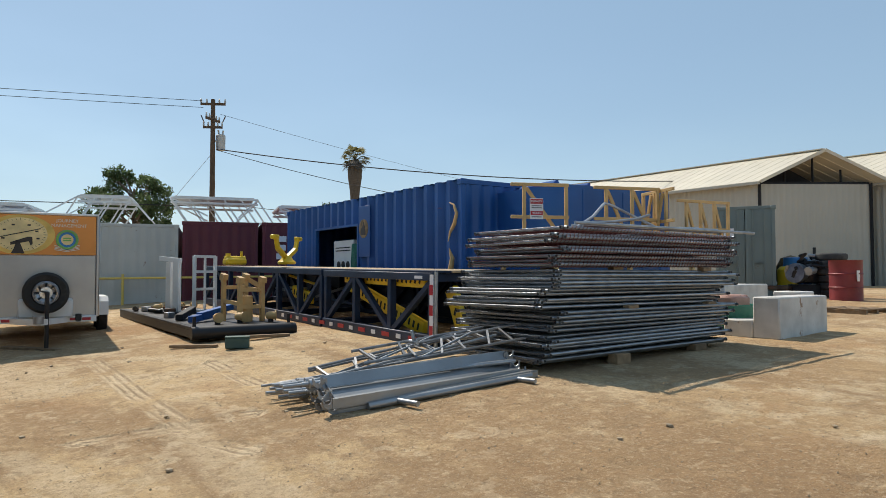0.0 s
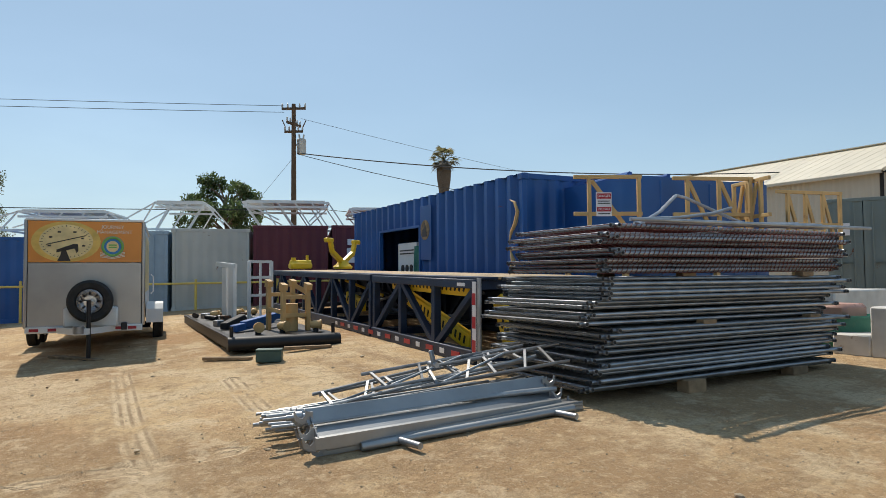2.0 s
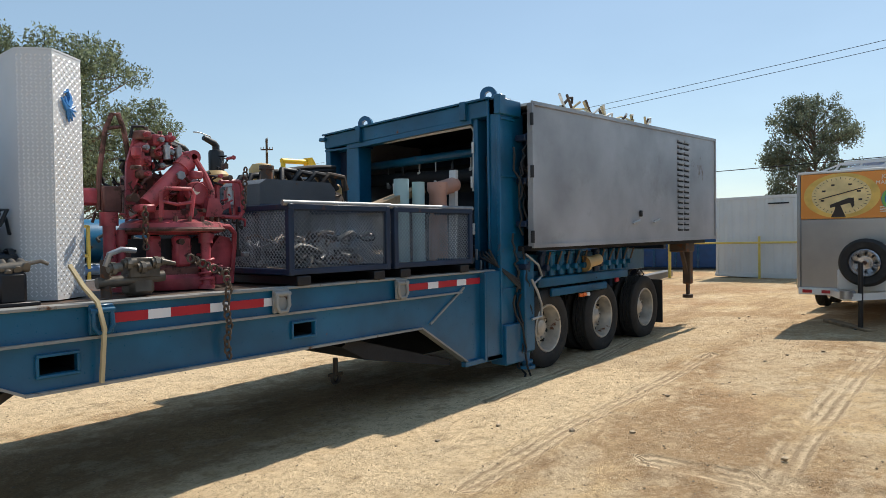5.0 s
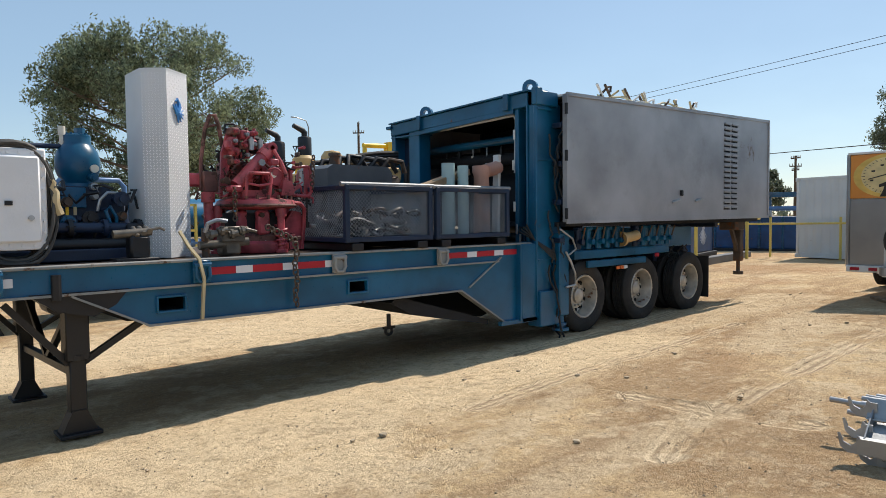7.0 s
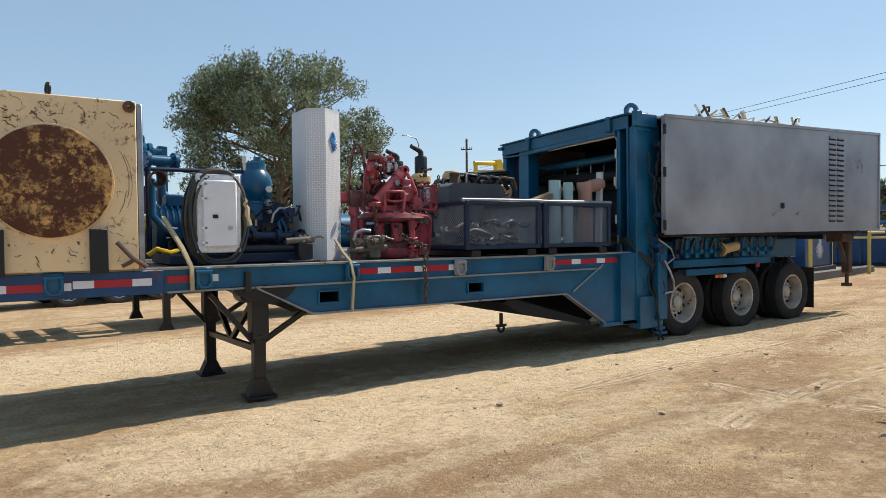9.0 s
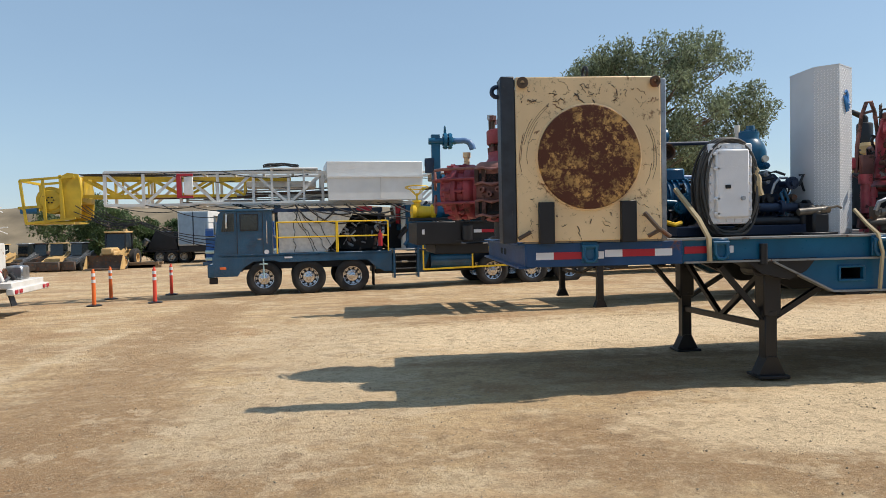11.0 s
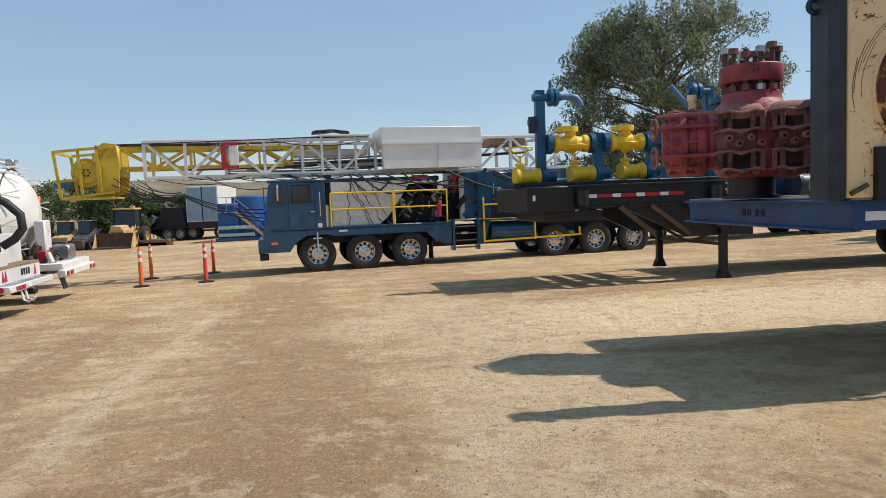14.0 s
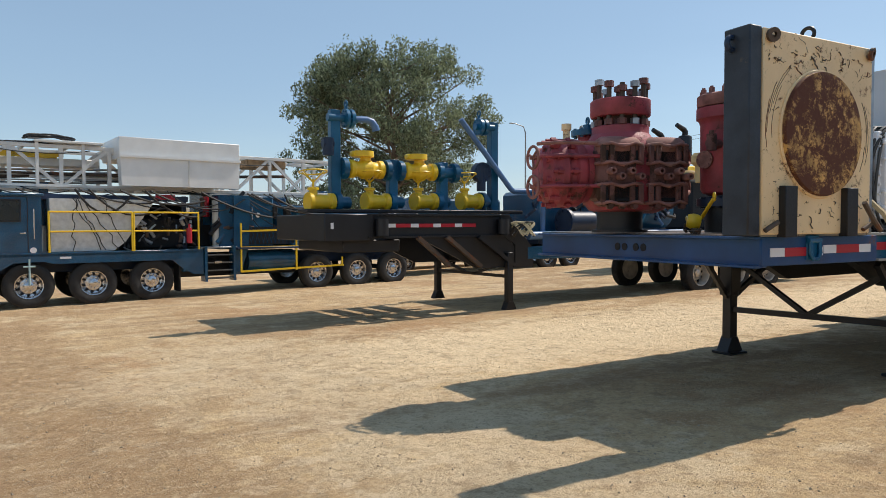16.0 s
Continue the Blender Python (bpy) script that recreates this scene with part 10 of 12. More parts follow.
    part("silver_hopper", Shape().prism([(0.48, 1.3), (1.85, 1.3), (2.1, 1.5), (2.75, 2.42), (2.8, 2.57), (0.46, 2.57)], 0.12, 1.9), HOPPER, T, "dented diamond-plate hopper")
    part("engine_bay", Shape().box((2.95, 1.3, 1.7), (1.7, 1.4, 0.8), bev=0.05), DARK, T)
    rng = random.Random(51)
    for k in range(60):
        x, z = rng.uniform(2.1, 3.8), rng.uniform(1.35, 2.25)
        part("engine_part", Shape().cyl((x, 0.35, z), (x + rng.uniform(-0.25, 0.25), 0.3, z + rng.uniform(-0.25, 0.25)), rng.uniform(0.015, 0.05), n=8), rng.choice((DARK, OLDSTEEL, BLACK, GALVDARK, GALV)), T)
    part("radiator_wall", Shape().box((3.1, 2.1, 1.9), (2.0, 0.06, 1.2)), DARK, T)
    part("gear_case", Shape().box((4.45, 1.5, 1.8), (0.9, 1.2, 1.0), bev=0.06), DARK, T)
    part("hydraulic_tank", Shape().box((6.35, 1.5, 2.05), (0.9, 1.4, 1.4), bev=0.05), RIGBLUE, T)
    for k in range(26):
        x, z = rng.uniform(3.9, 6.9), rng.uniform(1.4, 2.6)
        part("machine_part", Shape().cyl((x, 0.25, z), (x + rng.uniform(-0.3, 0.3), 0.2, z + rng.uniform(-0.35, 0.35)), rng.uniform(0.02, 0.07), n=8), rng.choice((DARK, BLACK, NAVY, OLDSTEEL, RIGBLUE)), T)
    for k in range(17):
        xa = rng.uniform(0.9, 6.6)
        xb = xa + rng.uniform(0.6, 2.4)
        part("draped_cable", Shape().tube(strand((xa, 0.05, 2.8), (xb, 0.05, rng.uniform(2.1, 2.75)), rng.uniform(0.1, 0.5)), rng.choice((0.016, 0.022, 0.028)), 5), HOSE, T)
    for k in range(5):
        xa = rng.uniform(0.7, 1.6)
        part("draped_cable", Shape().tube(wiggle(rng, (xa, 0.06, 2.6), (xa + rng.uniform(-0.4, 0.9), 0.06, 1.32), 0.06, 8), 0.011, 5), HOSE, T)
    part("canopy_beam", Shape().box((2.0, 0.6, 2.62), (3.6, 0.12, 0.14), bev=0.01), NAVY, T)
    for x in (0.5, 3.7):
        part("canopy_post", Shape().box((x, 0.6, 2.0), (0.1, 0.1, 1.4)), NAVY, T)
    part("red_placard", Shape().box((3.2, 0.52, 2.66), (0.5, 0.02, 0.14)), SIGNRED, T)
    part("extinguisher", Shape().cyl((3.62, -0.08, 1.45), (3.62, -0.08, 1.85), 0.07, n=14).cyl((3.62, -0.08, 1.85), (3.62, -0.08, 1.95), 0.03), SIGNRED, T)
    part("winch_house", Shape().box((5.3, 1.2, 2.0), (1.6, 2.0, 1.5), bev=0.04), RIGBLUE, T)
    part("winch_panel", Shape().prism([(4.88, 0.55), (5.06, 0.55), (5.3, 1.3), (5.36, 2.74), (4.9, 2.74)], 0.1, 0.4), RIGBLUE, T)
    part("panel_badge", Shape().cyl((5.62, 0.17, 2.2), (5.62, 0.2, 2.2), 0.07, n=16), SIGNWHITE, T)
    part("panel_handle", Shape().tube([(5.42, 0.2, 2.05), (5.42, 0.1, 2.07), (5.42, 0.1, 2.4), (5.42, 0.2, 2.42)], 0.014), CHROME, T)
    part("belly_box", Shape().box((5.2, 1.2, 0.82), (3.4, 1.5, 0.6), bev=0.03), BLACK, T)
    part("landing_plate", Shape().box((4.45, 0.7, 1.31), (1.0, 1.3, 0.05), bev=0.008), GALV, T, "bright worn tread-plate landing")
    part("red_cylinder", Shape().cyl((4.35, 0.75, 2.15), (4.35, 0.75, 2.72), 0.09, n=14), SIGNRED, T)
    for x, w in ((6.15, 0.14), (6.55, 0.16), (7.0, 0.42)):
        part("control_block", Shape().box((x, 0.28, 2.3), (w, 0.2, 0.34 if w < 0.3 else 0.22), bev=0.02), TEAL if w > 0.3 else DARK, T)
    for k in range(4):
        part("panel_line", Shape().tube(strand((5.15, 0.12, 2.75 - 0.04 * k), (7.3 - 0.5 * k, 0.12, 2.0 - 0.08 * k), 0.15), 0.012, 5), HOSE, T)
    part("winch_pipe", Shape().cyl((4.45, 0.3, 1.3), (4.45, 0.3, 2.6), 0.09, n=14), PLASTIC, T)
    part("pump_house", Shape().box((7.2, 1.3, 1.9), (1.9, 1.8, 1.2), bev=0.05).cyl((7.9, 0.4, 2.1), (7.9, 1.0, 2.1), 0.3, n=20), RIGBLUE, T)
    for k in range(4):
        st = part("step", Shape().box((4.45, 0.12, 0.48 + k * 0.21), (0.7, 0.3, 0.03)), BLACK, T)
        for j in range(12):
            part("tread_tooth", Shape().box((4.14 + j * 0.056, -0.02, 0.49 + k * 0.21), (0.03, 0.03, 0.03)), GALV, st)
    part("step_light", Shape().box((4.4, -0.03, 0.92), (0.2, 0.03, 0.07), bev=0.01), CHROME, T)
    part("fender_box", Shape().box((3.72, 0.2, 0.95), (0.5, 0.4, 0.5), bev=0.02), RIGBLUE, T)
    part("step_cheek", Shape().box((4.06, 0.1, 0.88), (0.07, 0.34, 0.95)), RIGBLUE, T)
    part("step_cheek", Shape().box((4.84, 0.1, 0.88), (0.07, 0.34, 0.95)), RIGBLUE, T)
    part("fuel_tank", Shape().cyl((5.3, 0.35, 0.92), (6.7, 0.35, 0.92), 0.3, n=24), RIGBLUE, T)
    part("side_platform", Shape().box((5.9, 0.3, 1.28), (2.0, 0.9, 0.06), bev=0.01), NAVY, T)
    gp = part("grille_panel", Shape().box((5.85, 0.16, 1.62), (1.7, 0.04, 0.5)), BLACK, T)
    for j in range(14):
        part("mesh_strand", Shape().bar((5.02 + j * 0.12, 0.13, 1.4), (5.16 + j * 0.12, 0.13, 1.86), 0.014, 0.012), RIGBLUE, gp)
        part("mesh_strand", Shape().bar((5.16 + j * 0.12, 0.13, 1.4), (5.02 + j * 0.12, 0.13, 1.86), 0.014, 0.012), RIGBLUE, gp)
    rail = [((5.0, 0.62), (5.0, 1.98)), ((6.65, 0.62), (6.65, 2.0)), ((5.0, 1.75), (6.95, 1.8)), ((5.0, 0.64), (8.2, 0.70)), ((5.0, 1.3), (7.6, 1.3)), ((8.15, 0.7), (8.15, 0.95))]
    for a, b in rail:
        part("yellow_rail", Shape().bar((a[0], -0.12, a[1]), (b[0], -0.12, b[1]), 0.04, 0.05), YELLOW, T)
    part("rear_deck", Shape().box((8.9, 1.23, 1.32), (4.6, 2.5, 0.14), bev=0.012), RIGBLUE, T)
    part("mud_flap", Shape().box((3.42, 0.35, 0.55), (0.03, 0.5, 0.75)), RUBBER, T)
    # mast
    M = thing("rig_mast", (-5.2, 23.9, -0.25), "white and yellow lattice mast laid flat over the rig carrier", "mast", rz=10)
    y0, y1, zb, zt = 0.75, 2.15, 2.86, 3.86

    def lattice(xa, xb, m, step):
        for y in (y0, y1):
            for z in (zb, zt):
                part("mast_chord", Shape().bar((xa, y, z), (xb, y, z), 0.09, 0.09, bev=0.008), m, M)
            k = max(1, round((xb - xa) / step))
            s = (xb - xa) / k
            for i in range(k + 1):
                part("mast_upright", Shape().bar((xa + i * s, y, zb), (xa + i * s, y, zt), 0.085, 0.085), m, M)
            for i in range(k):
                a, b = (zb, zt) if i % 2 else (zt, zb)
                part("mast_diagonal", Shape().bar((xa + i * s, y, a), (xa + (i + 1) * s, y, b), 0.07, 0.08), m, M)
        for i in range(max(2, int((xb - xa) / 0.9)) + 1):
            x = xa + (xb - xa) * i / max(2, int((xb - xa) / 0.9))
            for z in (zb, zt):
                part("mast_cross", Shape().bar((x, y0, z), (x, y1, z), 0.07, 0.07), m, M)

    lattice(-4.6, 8.4, OLDWHITE, 1.05)
    for y in (y0 + 0.2, y1 - 0.2):
        part("inner_chord", Shape().bar((-5.4, y, zt - 0.14), (0.9, y, zt - 0.2), 0.07, 0.09), MASTYEL, M)
        part("inner_chord", Shape().bar((-5.4, y, zb + 0.3), (-0.8, y, zb + 0.28), 0.07, 0.09), MASTYEL, M)
        for i in range(5):
            za, zc = (zb + 0.3, zt - 0.15) if i % 2 else (zt - 0.15, zb + 0.3)
            part("inner_diagonal", Shape().bar((-5.3 + i * 0.95, y, za), (-4.35 + i * 0.95, y, zc), 0.06, 0.08), MASTYEL, M)
            part("inner_upright", Shape().bar((-4.35 + i * 0.95, y, zb + 0.3), (-4.35 + i * 0.95, y, zt - 0.15), 0.05, 0.06), MASTYEL, M)
    # crown: cheek plates, drum and a guard cage
    for y in (0.72, 2.1):
        part("crown_cheek", Shape().prism([(-5.85, 2.5), (-5.3, 2.5), (-5.25, 3.2), (-5.32, 3.82), (-5.62, 3.86), (-5.85, 3.72)], y, y + 0.08), MASTYEL, M)
    part("crown_block", Shape().box((-5.45, 1.45, 3.35), (0.4, 1.3, 0.8), bev=0.04), MASTYEL, M)
    dr = part("crown_drum", Shape().cyl((-6.1, 0.78, 3.05), (-6.1, 2.1, 3.05), 0.40, n=30), MASTYEL, M)
    part("drum_face", Shape().lathe([(0.0, -0.03), (0.28, -0.03), (0.31, 0.0), (0.40, 0.0)], (-6.1, 0.77, 3.05), (0, 1, 0), 30), MASTYEL, dr)
    for k in range(6):
        ang = k * 1.047
        part("drum_bolt", Shape().cyl((-6.1 + 0.09 * math.cos(ang), 0.76, 3.05 + 0.09 * math.sin(ang)), (-6.1 + 0.09 * math.cos(ang), 0.70, 3.05 + 0.09 * math.sin(ang)), 0.022, n=6), DARK, dr)
    cage = [((-6.85, 3.62), (-5.4, 3.74)), ((-6.72, 2.36), (-5.4, 2.5)), ((-6.85, 3.62), (-6.72, 2.36)), ((-6.2, 2.42), (-6.25, 3.66)), ((-5.72, 2.5), (-5.78, 3.78)), ((-6.9, 2.82), (-6.3, 2.86))]
    for p, q in cage:
        for y in (0.6, 2.25):
            part("crown_frame", Shape().bar((p[0], y, p[1]), (q[0], y, q[1]), 0.06, 0.07), MASTYEL, M)
    for x, z in ((-6.85, 3.62), (-6.72, 2.36), (-5.5, 3.74), (-6.9, 2.82)):
        part("crown_cross", Shape().bar((x, 0.6, z), (x, 2.25, z), 0.06, 0.07), MASTYEL, M)
    part("crown_plate", Shape().box((-6.1, 1.4, 2.36), (1.3, 1.6, 0.05)), MASTYEL, M)
    part("blue_coupling", Shape().cyl((-6.95, 0.9, 2.75), (-6.5, 0.9, 2.75), 0.1, n=16), SIGNBLUE, M)
    part("light_box", Shape().box((-2.2, 0.66, 3.44), (0.26, 0.1, 0.56), bev=0.01), WHITE, M)
    part("light_box_frame", Shape().box((-2.47, 0.64, 3.44), (0.14, 0.12, 0.66), bev=0.01), SIGNRED, M)
    part("red_bar", Shape().box((-2.3, 0.64, 3.10), (0.46, 0.12, 0.07)), SIGNRED, M)
    part("red_bar", Shape().box((-2.3, 0.64, 3.77), (0.46, 0.12, 0.07)), SIGNRED, M)
    for x in (0.3, 1.3):
        part("frame_post", Shape().box((x, 0.68, 3.4), (0.07, 0.07, 1.1)), OLDWHITE, M)
    part("frame_top", Shape().box((1.0, 1.2, 3.97), (1.5, 1.2, 0.06), bev=0.01), OLDWHITE, M)
    part("tool_bin", Shape().box((3.55, 1.1, 3.88), (3.1, 1.9, 0.55), bev=0.02), WHITE, M, "white steel bin on the mast")
    part("bin_front", Shape().prism([(2.05, 2.92), (5.05, 2.92), (5.08, 3.65), (2.02, 3.65)], 0.1, 0.45), WHITE, M)
    part("bin_lip", Shape().bar((2.0, 0.08, 3.66), (5.1, 0.08, 3.66), 0.05, 0.06), WHITE, M)
    part("bin_seam", Shape().box((3.7, 0.09, 3.3), (0.03, 0.02, 0.7)), OLDWHITE, M)
    part("wood_load", Shape().box((6.2, 1.3, 3.75), (1.2, 0.9, 0.3), bev=0.02), WOOD, M)
    part("stowed_beam", Shape().box((0.6, 1.5, 3.5), (2.2, 0.8, 0.2), bev=0.02), OLDWHITE, M)
    rr = random.Random(61)
    for k in range(18):
        xa = rr.uniform(-4.5, 4.5)
        xb = xa + rr.uniform(0.8, 3.0)
        za = rr.choice((zb - 0.05, zb, zt))
        zz = za - rr.uniform(0.0, 0.4)
        part("hanging_cable", Shape().tube(strand((xa, y0 - 0.06, za), (xb, y0 - 0.06, zz), rr.uniform(0.02, 0.2)), 0.013, 5), HOSE, M)
    for k in range(11):
        xa = rr.uniform(-5.6, -4.6)
        part("hanging_cable", Shape().tube(strand((xa, 0.7, 2.6 + rr.uniform(-0.1, 0.3)), (rr.uniform(-3.9, -3.5), 0.7, rr.uniform(2.25, 2.45)), rr.uniform(0.05, 0.3)), 0.013, 5), HOSE, M)
    for k in range(4):
        part("hanging_cable", Shape().tube(strand((-3.7 + 0.05 * k, 0.7, 2.35), (-1.4 + rr.uniform(-0.2, 0.1), 0.5, 1.5 + 0.12 * k), 0.12), 0.014, 5), HOSE, M)
    for k in range(8):
        part("line_cable", Shape().tube(strand((-5.3, 0.7 + 0.15 * k, 3.8), (1.2 + k * 0.1, 0.7 + 0.1 * k, 3.98), 0.02 + 0.02 * (k % 3)), 0.014, 5), HOSE, M)
    for k in range(14):
        z, y, xa = zb + rr.uniform(0.08, 0.5), rr.uniform(y0 + 0.15, y1 - 0.15), rr.uniform(-4.2, 1.5)
        part("stowed_line", Shape().tube(strand((xa, y, z), (xa + rr.uniform(3.0, 6.5), y + rr.uniform(-0.1, 0.1), z + rr.uniform(-0.1, 0.25)), 0.04), rr.choice((0.02, 0.03, 0.045)), 6), rr.choice((OLDWHITE, OLDSTEEL, GALV, HOSE)), M)
    part("cable_coil", Shape().tube([(0.6 + 0.55 * math.cos(t * 1.7), 1.0 + 0.2 * math.sin(t * 2.3), 4.1 + 0.05 * math.sin(t * 3.1)) for t in np.linspace(0, 9, 50)], 0.022, 5), HOSE, M)
    for x in (0.45, 4.4, 8.1):
        part("mast_support", Shape().box((x, 1.45, 2.45), (0.2, 1.2, 1.05), bev=0.02), RIGBLUE, M)
    part("walk_plate", Shape().box((1.2, 0.8, 2.9), (6.6, 0.3, 0.06)), OLDWHITE, M)


rig_truck()


# ---- delineator posts ----
def delineator(x, y, m, label):
    T = thing("delineator_post", (x, y, smooth_gz(x, y)), label, "traffic post", group="traffic delineator posts")
    part("base", Shape().lathe([(0, 0), (0.2, 0), (0.2, 0.03), (0.1, 0.05), (0, 0.05)], n=20), BLACK, T)
    part("post", Shape().lathe([(0.055, 0.04), (0.05, 0.9), (0.045, 0.98), (0.03, 1.0), (0.03, 1.04), (0, 1.05)], n=18), m, T)
    for z in (0.66, 0.84):
        part("white_band", Shape().lathe([(0.0545, z), (0.0535, z + 0.09)], n=18), SIGNWHITE, T)


delineator(-9.61, 22.31, ORANGE, "bright orange delineator post with white bands")
delineator(-10.3, 25.0, ORANGE, "bright orange delineator post with white bands")
delineator(-8.06, 22.67, ORANGERED, "red-orange delineator post with white bands")
delineator(-8.7, 25.9, ORANGERED, "red-orange delineator post with white bands")


# ---- white service truck and vacuum tanker ----
def service_truck():
    T = thing("service_truck", (-11.3, 15.82, -0.14), "white utility service truck with tool lockers and a small crane", "truck", rz=190)
    # x runs forward along the truck from its rear axle, the lockers face +y
    part("service_body", Shape().box((1.0, -1.1, 1.22), (4.7, 2.2, 0.56), bev=0.015).box((-0.86, -0.24, 0.85), (0.98, 0.48, 0.7), bev=0.012).box((2.0, -0.24, 0.85), (2.6, 0.48, 0.7), bev=0.012), TRUCKWHITE, T)
    arch = [(0.64 * math.cos(a), 0.46 + 0.62 * math.sin(a)) for a in np.linspace(0.05, math.pi - 0.05, 15)]
    inner = [(0.56 * math.cos(a), 0.46 + 0.54 * math.sin(a)) for a in np.linspace(math.pi - 0.05, 0.05, 15)]
    part("wheel_arch", Shape().prism(arch + inner, -0.02, 0.045), TRUCKWHITE, T)
    part("wheel_well", Shape().cyl((0, -0.45, 0.46), (0, -0.06, 0.46), 0.57, n=30), DARK, T)
    for x0, x1, z0, z1, lx, lz in ((-1.17, -0.58, 0.54, 1.45, -1.02, 0.99), (-0.54, 0.95, 1.02, 1.45, 0.09, 1.19), (1.0, 1.9, 0.54, 1.45, 1.1, 0.99)):
        d = part("locker_door", Shape().box(((x0 + x1) / 2, 0.004, (z0 + z1) / 2), (x1 - x0, 0.028, z1 - z0), bev=0.007), TRUCKWHITE, T)
        part("door_latch", Shape().box((lx, 0.022, lz), (0.13, 0.016, 0.11), bev=0.006), GALVDARK, d)
        part("latch_pull", Shape().box((lx, 0.03, lz), (0.07, 0.012, 0.05), bev=0.004), CHROME, d)
        part("door_seal", Shape().box(((x0 + x1) / 2, -0.004, (z0 + z1) / 2), (x1 - x0 + 0.02, 0.02, z1 - z0 + 0.02)), BLACK, d)
    part("top_tread", Shape().box((0.9, -0.22, 1.515), (4.5, 0.44, 0.03), bev=0.006), GALVDARK, T)
    part("fuel_cap", Shape().cyl((-0.43, 0.0, 0.89), (-0.43, 0.03, 0.89), 0.068, n=20).cyl((-0.43, 0.0, 0.89), (-0.43, 0.045, 0.89), 0.035, n=12), BLACK, T)
    part("side_marker", Shape().box((-0.3, 0.008, 0.90), (0.05, 0.016, 0.035), bev=0.004), ORANGE, T)
    # rear: dropped side locker, wooden work deck, tail board with slots and lamps
    rl = part("rear_locker", Shape().box((-1.40, -0.2, 0.745), (0.45, 0.40, 0.42), bev=0.012), TRUCKWHITE, T)
    part("locker_door", Shape().box((-1.40, 0.004, 0.745), (0.40, 0.02, 0.36), bev=0.006), TRUCKWHITE, rl)
    part("door_latch", Shape().box((-1.5, 0.02, 0.75), (0.12, 0.016, 0.1), bev=0.006), GALVDARK, rl)
    part("work_deck", Shape().box((-1.40, -1.1, 0.925), (0.5, 2.2, 0.06), bev=0.008), WOOD, T, "worn wooden work deck")
    part("tail_board", Shape().box((-1.62, -1.1, 0.78), (0.06, 2.2, 0.28), bev=0.01), TRUCKWHITE, T)
    for k in range(4):
        part("tail_slot", Shape().box((-1.655, -1.2 - 0.12 * k, 0.80), (0.012, 0.07, 0.12), bev=0.004), DARK, T)
    for y in (-0.3, -0.42, -1.9):
        part("tail_slot", Shape().prism([(y - 0.06, 0.70), (y + 0.06, 0.70), (y, 0.88)], -1.66, -1.65, "yz"), SIGNRED, T)
    part("rear_bumper", Shape().box((-1.74, -1.1, 0.585), (0.26, 2.25, 0.13), bev=0.02), TRUCKWHITE, T)
    part("bumper_tread", Shape().box((-1.74, -1.1, 0.655), (0.22, 2.1, 0.012)), GALVDARK, T)
    for k in range(3):
        part("tail_light", Shape().box((-1.875, -0.28 - 0.16 * k, 0.585), (0.02, 0.12, 0.07), bev=0.008), SIGNRED, T)
    part("tail_light", Shape().cyl((-1.72, 0.02, 0.585), (-1.72, 0.035, 0.585), 0.05, n=16), SIGNRED, T)
    part("pale_light", Shape().box((-1.875, -0.86, 0.585), (0.02, 0.16, 0.07), bev=0.008), SIGNWHITE, T)
    for y in (-0.62, -0.82):
        part("tow_shackle", Shape().tube([(-1.8, y, 0.55), (-1.84, y, 0.34), (-1.92, y, 0.3), (-1.96, y, 0.36)], 0.022, 8), OLDWHITE, T)
    part("hitch", Shape().box((-1.7, -1.1, 0.46), (0.4, 0.2, 0.14), bev=0.02), BLACK, T)
    part("mud_flap", Shape().bar((-1.02, -0.25, 0.52), (-1.3, -0.25, 0.14), 0.42, 0.02), TRUCKWHITE, T)
    # open end of the locker bank
    part("bank_end", Shape().box((-1.36, -0.62, 1.2), (0.04, 1.1, 0.56), bev=0.008), TRUCKWHITE, T)
    part("open_locker", Shape().box((-1.385, -0.66, 1.24), (0.012, 0.8, 0.40)), DARK, T)
    part("black_case", Shape().box((-1.26, 0.05, 1.17), (0.12, 0.1, 0.34), bev=0.02), BLACK, T)
    part("parts_box", Shape().box((-1.5, -0.4, 1.08), (0.25, 0.5, 0.25), bev=0.012), TRUCKWHITE, T)
    # vice, tools and the crane lying along the top
    part("pipe_vice", Shape().box((-1.25, -0.25, 1.62), (0.4, 0.2, 0.16), bev=0.03).cyl((-1.25, -0.38, 1.80), (-1.25, -0.12, 1.80), 0.12, n=18).box((-1.5, -0.25, 1.72), (0.16, 0.16, 0.34), bev=0.03), GALVDARK, T)
    rng = random.Random(71)
    for k in range(14):
        x = rng.uniform(-1.55, 0.6)
        part("tool", Shape().box((x, -0.2, 1.56 + rng.uniform(0, 0.1)), (rng.uniform(0.08, 0.3), 0.15, rng.uniform(0.05, 0.14)), bev=0.015), rng.choice((GALVDARK, BLACK, OLDSTEEL, DARK)), T)
    boom = part("crane_boom", Shape().box((1.0, -0.42, 1.80), (4.4, 0.18, 0.19), bev=0.02).box((0.4, -0.42, 1.80), (2.6, 0.22, 0.14), bev=0.02), WHITEALU, T, "silver crane boom")
    part("boom_label", Shape().box((0.02, -0.306, 1.81), (0.42, 0.008, 0.07)), BLACK, boom)
    part("boom_label", Shape().box((-1.02, -0.306, 1.82), (0.16, 0.008, 0.14)), SIGNBLUE, boom)
    part("boom_motor", Shape().cyl((-0.72, -0.31, 1.80), (-0.72, -0.18, 1.80), 0.12, n=18), BLACK, boom)
